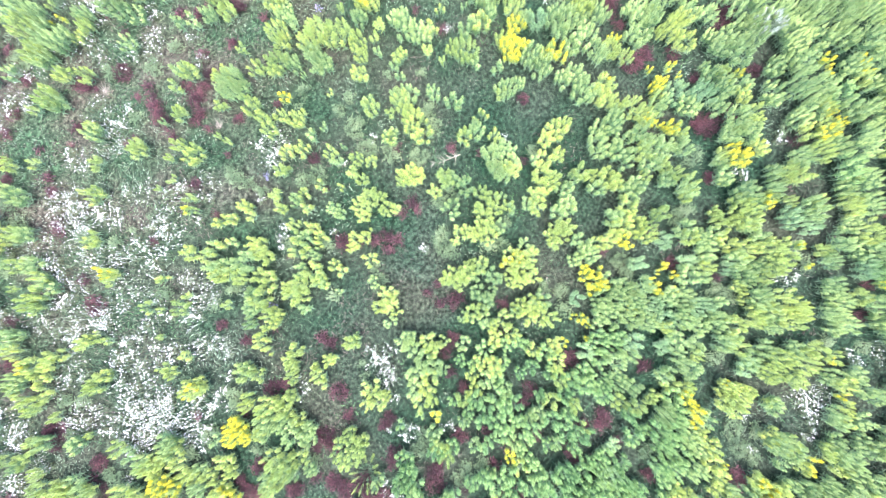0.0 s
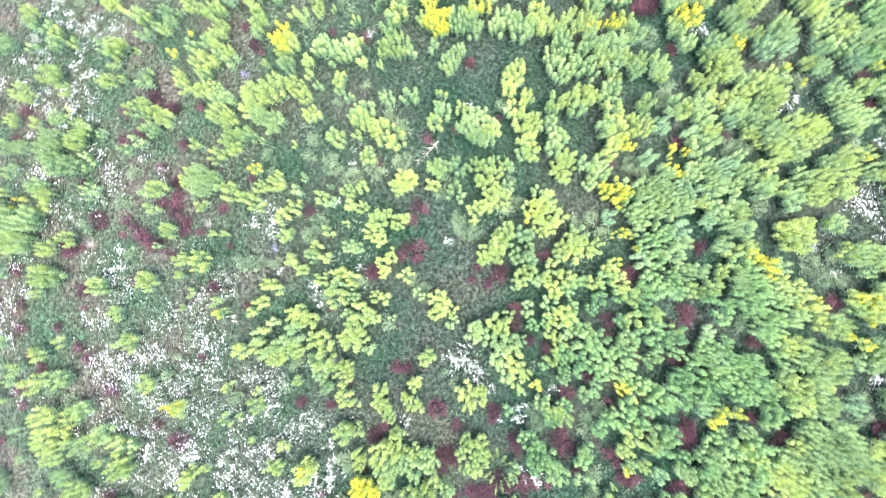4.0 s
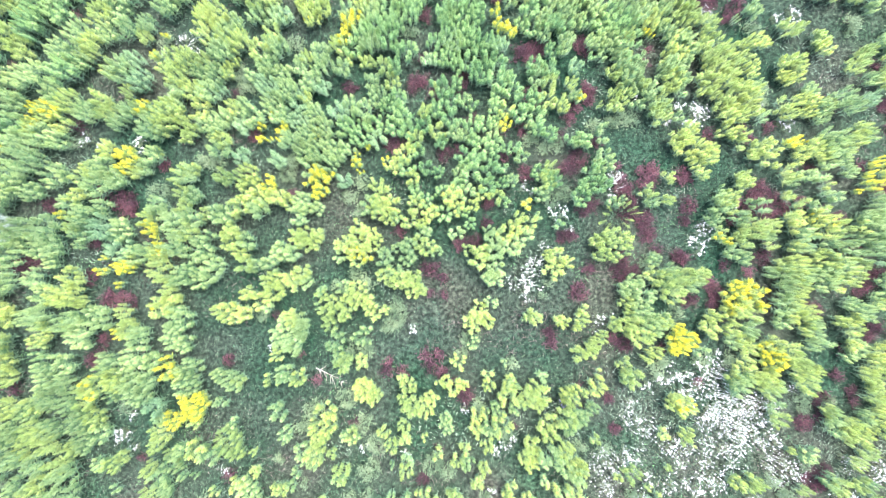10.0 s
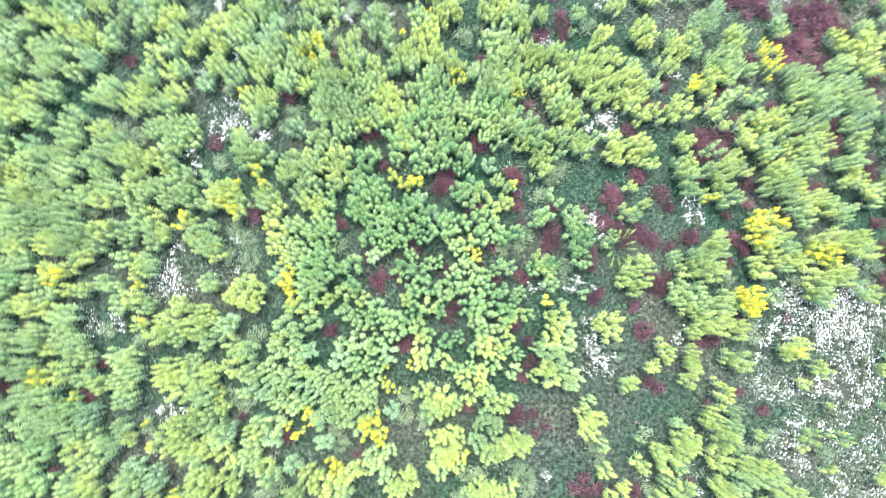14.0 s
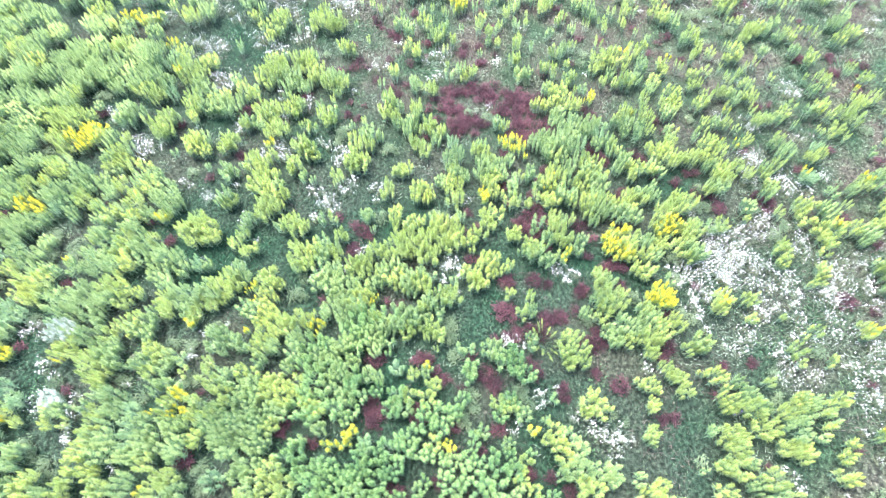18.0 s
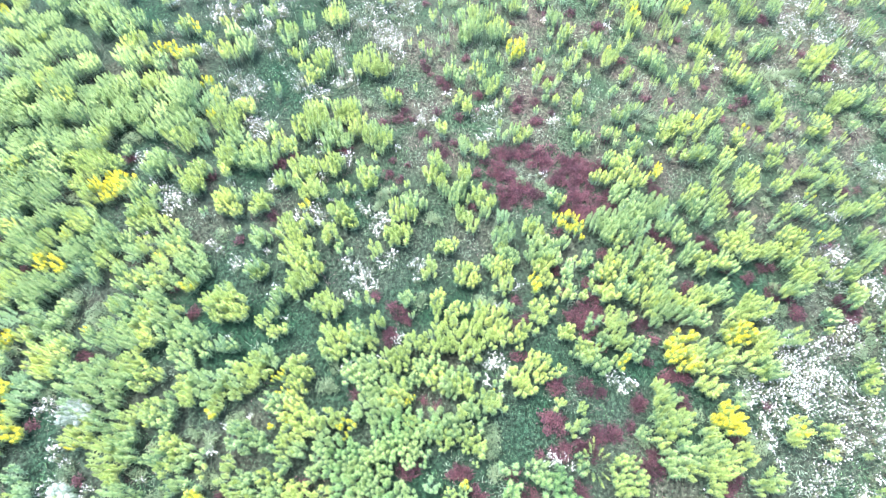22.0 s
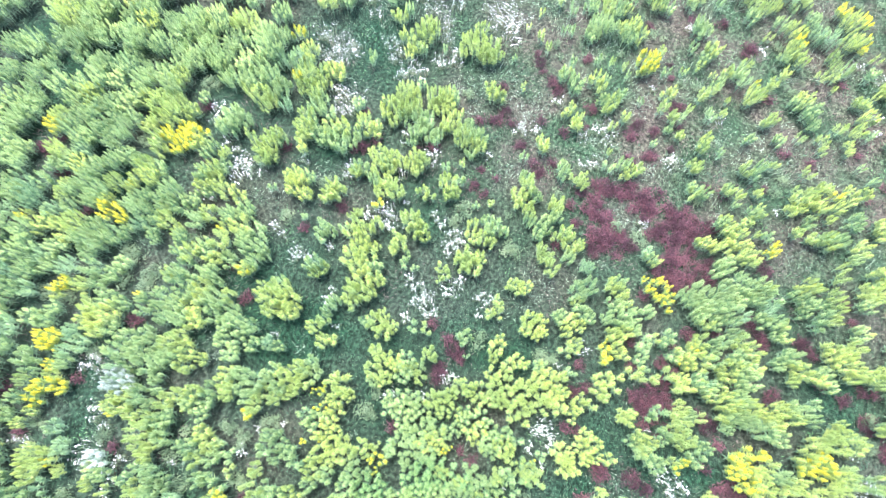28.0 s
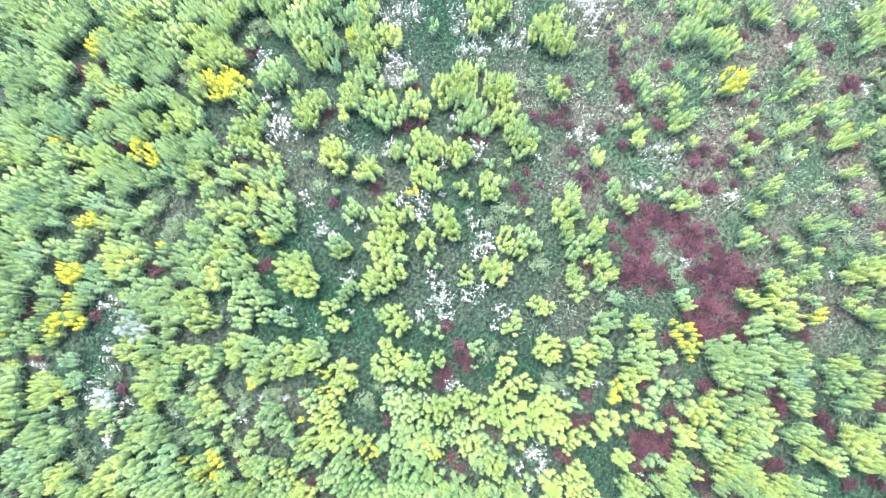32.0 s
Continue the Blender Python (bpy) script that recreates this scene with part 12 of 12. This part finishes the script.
grow("herb", -9.78, -2.43, 0.36)
grow("herb", -14.73, 4.32, 0.70)
grow("herb", -11.58, 5.80, 0.42)
grow("herb", -12.20, 6.08, 0.49)
grow("herb", -9.76, 9.82, 0.55)
grow("herb", -10.29, 10.71, 0.55)
grow("herb", -13.92, 12.58, 0.41)
grow("herb", -11.22, 15.87, 0.48)
grow("herb", -12.26, 17.61, 0.41)
grow("herb", -7.30, -22.76, 0.44)
grow("herb", -8.81, -21.14, 0.29)
grow("herb", -4.50, -14.51, 0.44)
grow("herb", -3.61, -14.25, 0.19)
grow("herb", -5.83, -12.30, 0.36)
grow("herb", -4.82, -12.29, 0.36)
grow("herb", -8.02, -11.42, 0.24)
grow("herb", -4.67, -10.93, 0.65)
grow("herb", -4.08, -9.63, 0.58)
grow("herb", -4.74, -8.54, 0.50)
grow("herb", -7.95, -8.32, 0.50)
grow("herb", -7.30, -7.60, 0.57)
grow("herb", -5.59, -7.22, 0.57)
grow("herb", -4.29, -4.56, 0.43)
grow("herb", -4.83, -4.40, 0.57)
grow("herb", -5.56, -1.23, 0.42)
grow("herb", -4.02, -1.18, 0.50)
grow("herb", -4.62, -0.68, 0.42)
grow("herb", -4.28, 2.70, 0.42)
grow("herb", -4.69, 3.54, 0.42)
grow("herb", -4.07, 4.22, 0.49)
grow("herb", -7.87, 5.07, 0.56)
grow("herb", -7.46, 5.77, 0.42)
grow("herb", -7.03, 11.90, 0.48)
grow("herb", -4.64, 15.01, 0.55)
grow("herb", -4.13, 15.77, 0.61)
grow("herb", -5.38, 15.91, 0.48)
grow("herb", -4.03, 16.57, 0.54)
grow("herb", -8.64, 22.58, 0.35)
grow("herb", -4.20, 24.08, 0.56)
grow("herb", -4.49, 24.79, 0.49)
grow("herb", -4.84, 25.59, 0.47)
grow("herb", -0.04, -32.02, 0.32)
grow("herb", -0.71, -30.79, 0.34)
grow("herb", 1.54, -24.08, 0.52)
grow("herb", -0.10, -22.24, 0.59)
grow("herb", -1.91, -22.06, 0.44)
grow("herb", 2.61, -21.20, 0.37)
grow("herb", -1.27, -18.10, 0.29)
grow("herb", 1.74, -14.92, 0.36)
grow("herb", 1.81, -14.24, 0.51)
grow("herb", 1.53, -13.64, 0.36)
grow("herb", 1.37, -12.93, 0.36)
grow("herb", -0.48, -11.37, 0.43)
grow("herb", -1.21, -10.95, 0.58)
grow("herb", 2.600, -9.63, 0.36)
grow("herb", 1.42, -7.96, 0.43)
grow("herb", 0.69, -5.32, 0.36)
grow("herb", 1.21, -4.49, 0.57)
grow("herb", -2.96, -3.49, 0.43)
grow("herb", -2.58, -2.98, 0.57)
grow("herb", -2.63, -2.43, 0.43)
grow("herb", -0.84, 12.03, 0.48)
grow("herb", 1.86, 18.90, 0.56)
grow("herb", 2.680, 19.28, 0.42)
grow("herb", -2.07, 19.95, 0.42)
grow("herb", 1.23, 22.67, 0.50)
grow("herb", 0.36, 23.71, 0.45)
grow("herb", -2.86, 23.99, 0.43)
grow("herb", 2.12, 26.60, 0.40)
grow("herb", 2.69, 27.01, 0.47)
grow("herb", 4.55, -28.73, 0.82)
grow("herb", 8.78, -17.38, 0.44)
grow("herb", 7.64, -17.13, 0.16)
grow("herb", 6.46, -16.90, 0.16)
grow("herb", 7.83, -10.65, 0.28)
grow("herb", 6.57, -10.63, 0.43)
grow("herb", 3.37, -5.94, 0.28)
grow("herb", 5.23, -2.40, 0.18)
grow("herb", 5.60, -1.89, 0.18)
grow("herb", 6.02, 2.79, 0.56)
grow("herb", 6.89, 2.91, 0.42)
grow("herb", 5.85, 5.56, 0.48)
grow("herb", 6.59, 5.58, 0.42)
grow("herb", 5.23, 5.84, 0.42)
grow("herb", 8.69, 6.31, 0.47)
grow("herb", 7.24, 20.28, 0.34)
grow("herb", 7.14, 20.74, 0.41)
grow("herb", 8.87, 21.14, 0.48)
grow("herb", 6.08, 23.23, 0.47)
grow("herb", 8.29, 23.98, 0.28)
grow("herb", 7.05, 24.42, 0.41)
grow("herb", 3.17, 27.90, 0.41)
grow("herb", 6.84, 28.11, 0.42)
grow("herb", 3.79, 28.53, 0.41)
grow("herb", 6.30, 31.84, 0.42)
grow("herb", 8.63, 35.88, 0.50)
grow("herb", 10.58, -27.16, 0.51)
grow("herb", 11.09, -23.83, 0.51)
grow("herb", 11.52, -22.57, 0.51)
grow("herb", 13.62, -21.37, 0.66)
grow("herb", 9.66, -18.98, 0.51)
grow("herb", 9.21, -13.40, 0.50)
grow("herb", 11.04, -6.86, 0.50)
grow("herb", 14.75, -6.59, 0.42)
grow("herb", 13.46, -6.46, 0.50)
grow("herb", 11.19, -6.33, 0.43)
grow("herb", 12.25, -3.81, 0.42)
grow("herb", 10.95, -1.07, 0.42)
grow("herb", 10.18, 6.56, 0.46)
grow("herb", 9.64, 6.65, 0.32)
grow("herb", 10.70, 6.75, 0.46)
grow("herb", 12.11, 15.28, 0.34)
grow("herb", 13.33, 15.47, 0.34)
grow("herb", 12.22, 15.69, 0.48)
grow("herb", 10.08, 20.14, 0.55)
grow("herb", 9.31, 22.14, 0.41)
grow("herb", 14.57, 29.66, 0.51)
grow("herb", 10.57, 30.72, 0.43)
grow("herb", 14.57, 31.01, 0.44)
grow("herb", 12.64, 33.53, 0.44)
grow("herb", 12.56, 35.03, 0.44)
grow("herb", 16.59, -25.73, 0.67)
grow("herb", 18.49, -19.33, 0.23)
grow("herb", 17.38, -18.40, 0.27)
grow("herb", 20.56, -18.32, 0.17)
grow("herb", 17.33, -13.79, 0.50)
grow("herb", 16.60, -13.15, 0.43)
grow("herb", 18.29, -12.31, 0.50)
grow("herb", 18.68, -9.44, 0.36)
grow("herb", 20.00, -9.22, 0.36)
grow("herb", 18.61, -8.88, 0.43)
grow("herb", 17.92, 7.17, 0.34)
grow("herb", 17.84, 7.62, 0.48)
grow("herb", 17.88, 11.16, 0.35)
grow("herb", 17.35, 11.21, 0.28)
grow("herb", 18.06, 28.35, 0.44)
grow("herb", 15.39, 29.84, 0.65)
grow("herb", 16.04, 31.04, 0.51)
grow("herb", 16.22, 31.74, 0.44)
grow("herb", 19.76, 44.21, 0.62)
grow("herb", 25.01, -21.64, 0.44)
grow("herb", 23.00, -16.04, 0.29)
grow("herb", 25.97, -9.77, 0.34)
grow("herb", 26.91, -5.67, 0.32)
grow("herb", 26.05, 4.12, 0.49)
grow("herb", 26.38, 5.45, 0.42)
grow("herb", 23.03, 10.60, 0.35)
grow("herb", 23.08, 11.14, 0.50)
grow("herb", 25.07, 11.65, 0.17)
grow("herb", 24.87, 14.16, 0.29)
grow("herb", 24.43, 14.29, 0.50)
grow("herb", 23.78, 14.47, 0.36)
grow("herb", 23.74, 22.43, 0.52)
grow("herb", 21.09, 23.83, 0.44)
grow("herb", 22.86, 34.24, 0.38)
grow("herb", 28.26, -24.15, 0.28)
grow("herb", 32.15, -23.29, 0.26)
grow("herb", 28.70, -20.85, 0.19)
grow("herb", 30.95, -18.21, 0.17)
grow("herb", 30.15, -18.18, 0.34)
grow("herb", 27.38, -16.63, 0.32)
grow("herb", 28.88, -16.33, 0.28)
grow("herb", 32.59, -14.78, 0.28)
grow("herb", 28.48, -11.16, 0.18)
grow("herb", 32.43, -9.49, 0.28)
grow("herb", 32.32, -3.11, 0.34)
grow("herb", 31.40, -2.74, 0.35)
grow("herb", 29.51, 1.36, 0.35)
grow("herb", 30.58, 2.82, 0.31)
grow("herb", 27.35, 9.38, 0.25)
grow("herb", 32.27, 14.22, 0.30)
grow("herb", 32.12, 16.33, 0.38)
grow("herb", 29.09, 22.70, 0.45)
grow("herb", 27.76, 32.02, 0.62)
grow("herb", 28.34, 36.45, 0.66)
grow("herb", 37.71, -26.62, 0.33)
grow("herb", 34.57, -25.79, 0.28)
grow("herb", 35.88, -17.98, 0.19)
grow("herb", 33.02, -16.53, 0.58)
grow("herb", 34.69, -14.49, 0.52)
grow("herb", 35.79, -13.60, 0.61)
grow("herb", 37.02, -13.43, 0.62)
grow("herb", 33.72, -12.57, 0.18)
grow("herb", 35.08, -12.50, 0.30)
grow("herb", 36.62, -12.25, 0.71)
grow("herb", 35.69, -11.78, 0.26)
grow("herb", 36.98, -11.36, 0.28)
grow("herb", 38.52, -2.96, 0.33)
grow("herb", 35.62, 1.75, 0.27)
grow("herb", 37.16, 2.79, 0.29)
grow("herb", 36.94, 3.90, 0.34)
grow("herb", 38.10, 7.93, 0.22)
grow("herb", 37.44, 9.07, 0.20)
grow("herb", 36.69, 11.60, 0.19)
grow("herb", 37.57, 12.09, 0.33)
grow("herb", 40.64, -25.42, 0.22)
grow("herb", 41.01, -20.32, 0.30)
grow("herb", 40.42, -13.19, 0.56)
grow("herb", 39.63, -11.15, 0.55)
grow("herb", 44.10, -4.36, 0.32)
grow("herb", 41.89, -1.62, 0.34)
grow("herb", 39.91, -1.59, 0.16)
grow("herb", 40.07, -0.06, 0.34)
grow("herb", 40.67, 2.45, 0.28)
grow("herb", 42.53, 3.39, 0.31)
grow("herb", 40.13, 5.58, 0.17)
grow("herb", 40.24, 6.24, 0.34)
grow("herb", 41.25, 10.76, 0.39)
grow("herb", 42.97, 11.35, 0.42)
grow("herb", 41.11, 15.91, 0.31)
grow("herb", 45.95, -18.87, 0.20)
grow("herb", 46.47, -13.33, 0.26)
grow("herb", 47.24, -7.68, 0.27)
grow("herb", 45.37, -6.66, 0.19)
grow("herb", 46.61, -6.29, 0.31)
grow("herb", 45.92, 1.43, 0.32)
# purple, standing apart
grow("purple", -8.54, -16.80, 0.22)
grow("purple", 0.61, -13.13, 0.18)
grow("purple", 5.84, -8.26, 0.21)
splay("lime", 9.55, 1.47, 13, 1.25)
splay("lime", 29.60, -5.48, 4, 1.35)
splay("green", 31.46, 32.00, 16, 1.5)
stand("gold", 37.45, 6.22, 0.68)
# boneset, in the open, stem by stem
stand("bone", -22.65, 3.15, 0.75)
stand("bone", 9.60, 28.20, 0.75)
stand("bone", 5.90, 27.50, 0.52)
# a denser heart to the large patch of asters
grow("white", 15.08, -9.93, 0.55)
grow("white", 13.94, -9.25, 0.50)
grow("white", 16.17, -9.82, 0.50)
grow("white", 12.56, -8.78, 0.35)
grow("white", 9.01, -20.71, 0.50)
grow("white", 12.54, -15.06, 0.45)
# the closed growth goes on along the rim of the stand
for k, (x, y, reach) in enumerate(((-26.5, -1.5, 3.2), (-27.0, 4.0, 3.0), (-24.5, 9.5, 3.0), (-20.5, 13.5, 3.4), (-18.0, 18.0, 3.4), (-16.0, 22.5, 3.0), (-12.5, 27.0, 3.0), (-8.0, 29.5, 3.4), (-3.5, 32.0, 3.6), (2.0, 34.5, 3.6), (7.0, 38.0, 3.4))):
    close_up(x, y, reach, k)
build_thickets()


# ---- the low cover of the ground ----
def cover(name, label, category, mat, count, seed, reach, width, rise, keep):
    """Single blades or leaves strewn over the meadow where keep(x, y) is high, as one sheet of stuff."""
    rng = np.random.default_rng(seed)
    p = rng.uniform((-34, -35), (50, 47), (count // 5, 2))
    p = np.array([q for q in p if keep(q[0], q[1]) > rng.random()])
    z = np.array([ground_z(x, y) for x, y in p])
    n = len(p) * 5
    base = np.repeat(np.column_stack([p, z - 0.01]), 5, 0)
    base[:, :2] += rng.normal(0, 0.16, (n, 2))
    turn, lift, long, wide = rng.random(n) * 6.283, rng.uniform(*rise, n), rng.uniform(*reach, n), rng.uniform(*width, n)
    side = np.column_stack([-np.sin(turn), np.cos(turn), np.zeros(n)]) * (wide / 2)[:, None]
    tip = base + np.column_stack([np.cos(turn) * np.cos(lift), np.sin(turn) * np.cos(lift), np.sin(lift)]) * long[:, None]
    s = Soup()
    s.add(np.stack([base - side, base + side, tip], 1).reshape(-1, 3), np.arange(3 * n).reshape(-1, 3))
    tagged(new(name, s.mesh(name, mat)), label, category, kind="stuff")


def drift(x, y, scale, seed):
    return 0.5 + 0.9 * noise.noise((x * scale, y * scale, seed))


def patch(x, y, scale, seed, edge):
    """Nearly one inside the patches of a noise, nought between them."""
    return min(1.0, max(0.0, 8.0 * (drift(x, y, scale, seed) - edge)))


def dry(x, y):
    """The two open, drier stretches of the meadow."""
    x, y = x + 3 * noise.noise((x * 0.2, y * 0.2, 61.0)), y + 3 * noise.noise((x * 0.2, y * 0.2, 67.0))
    return min(1.0, max(0.0, (-5 - y) / 17, min((x - 19) / 13, (23 - y) / 13)))


cover("grass", "short green meadow grass", "grass", BLADE, 210000, 11, (0.10, 0.24), (0.014, 0.03), (0.1, 0.9), lambda x, y: 0.8)
cover("dry_grass", "dry tan and brown grass thatch", "grass", STRAW, 260000, 12, (0.10, 0.26), (0.008, 0.016), (0.0, 0.5), lambda x, y: 0.36 * drift(x, y, 0.09, 5.0) + 0.22 * dry(x, y))
cover("clover", "low dark green broad-leaved ground cover", "ground cover", CLOVER, 190000, 13, (0.08, 0.16), (0.05, 0.09), (0.0, 0.5), lambda x, y: drift(x, y, 0.12, 9.0) * 1.2)
cover("faded_weeds", "mauve-brown faded weeds gone to seed", "weed", BROWN, 170000, 14, (0.14, 0.34), (0.02, 0.04), (0.2, 1.2), lambda x, y: patch(x, y, 0.33, 21.0, 0.69 - 0.17 * dry(x, y)))
cover("fresh_tufts", "bright green tufts of low leaves", "weed", TUFT, 110000, 15, (0.10, 0.22), (0.03, 0.06), (0.1, 0.8), lambda x, y: patch(x, y, 0.4, 33.0, 0.72))
cover("pale_weeds", "pale grey-green low weeds", "weed", SAGE, 190000, 16, (0.12, 0.26), (0.025, 0.05), (0.1, 1.0), lambda x, y: patch(x, y, 0.28, 47.0, 0.71 - 0.28 * dry(x, y)))


# pale blades added where haze lightens the open ground
cover("bleached_grass", "pale dry grass, whitened to carry the haze", "grass", HAZY_GRASS, 300000, 17, (0.10, 0.26), (0.010, 0.022), (0.0, 0.6), lambda x, y: 0.6 * dry(x, y) * drift(x, y, 0.2, 71.0))


def dry_tuft(x, y, turn, size):
    """A fan of bleached dead stalks leaning one way from one root."""
    rng = np.random.default_rng(int(abs(x * 10)))
    root = new("dry_stalk_tuft", None)
    root.matrix_world = pose(x, y, ground_z(x, y), 0, 0, turn)
    s, n = Soup(), 34
    for a, l, u in zip(rng.normal(0, 0.5, n), size * rng.uniform(0.6, 1.15, n), rng.uniform(0.25, 0.7, n)):
        p = rng.normal(0, 0.06, 2)
        s.add(*stem((*p, 0), (p[0] + l * math.cos(a) * math.cos(u), p[1] + l * math.sin(a), l * math.sin(u)), 0.008))
    tagged(part_object("dead_growth", s.mesh("dead_growth", CHAFF), root), kind="stuff")
    t = Soup()
    m = 30
    t.add(*blades(rng, np.column_stack([rng.normal(0, 0.1, (m, 2)), np.zeros(m)]), rng.random(m) * 6.283, rng.uniform(0.1, 0.7, m), rng.uniform(0.15, 0.35, m), np.full(m, 0.02)))
    tagged(part_object("thatch", t.mesh("thatch", STRAW), root), kind="stuff")
    tagged(root, "leaning tuft of bleached dead stalks", "dry plant")


dry_tuft(2.74, -23.61, -124, 0.80)
dry_tuft(40.66, -0.58, -30, 1.00)
dry_tuft(41.38, 4.14, -28, 0.90)
dry_tuft(0.20, -17.22, -166, 0.60)


def dead_branch(x, y, turn, size):
    """A bleached fallen branch with side twigs."""
    rng = np.random.default_rng(int(abs(x * 10)))
    root = new("dead_branch", None)
    root.matrix_world = pose(x, y, ground_z(x, y), 0, 0, turn)
    s = Soup()
    s.add(*stem((-size, 0, 0.05), (size, 0.1, 0.35), 0.03))
    part_object("limb", s.mesh("limb", WOOD), root)
    t = Soup()
    for i in range(16):
        u = rng.uniform(-0.8, 1) * size
        z = 0.05 + 0.3 * (u + size) / (2 * size)
        a = rng.uniform(0.3, 1.2) * rng.choice([-1, 1])
        l = rng.uniform(0.3, 0.8) * size
        t.add(*stem((u, 0, z), (u + l * math.cos(a), l * math.sin(a), z + rng.uniform(0, 0.25)), 0.014))
    part_object("twigs", t.mesh("twigs", WOOD), root)
    tagged(root, "bleached grey dead branch with thin twigs on the ground", "branch")


dead_branch(-4.25, 2.69, 20, 0.55)
dead_branch(-6.41, -5.88, -30, 0.80)
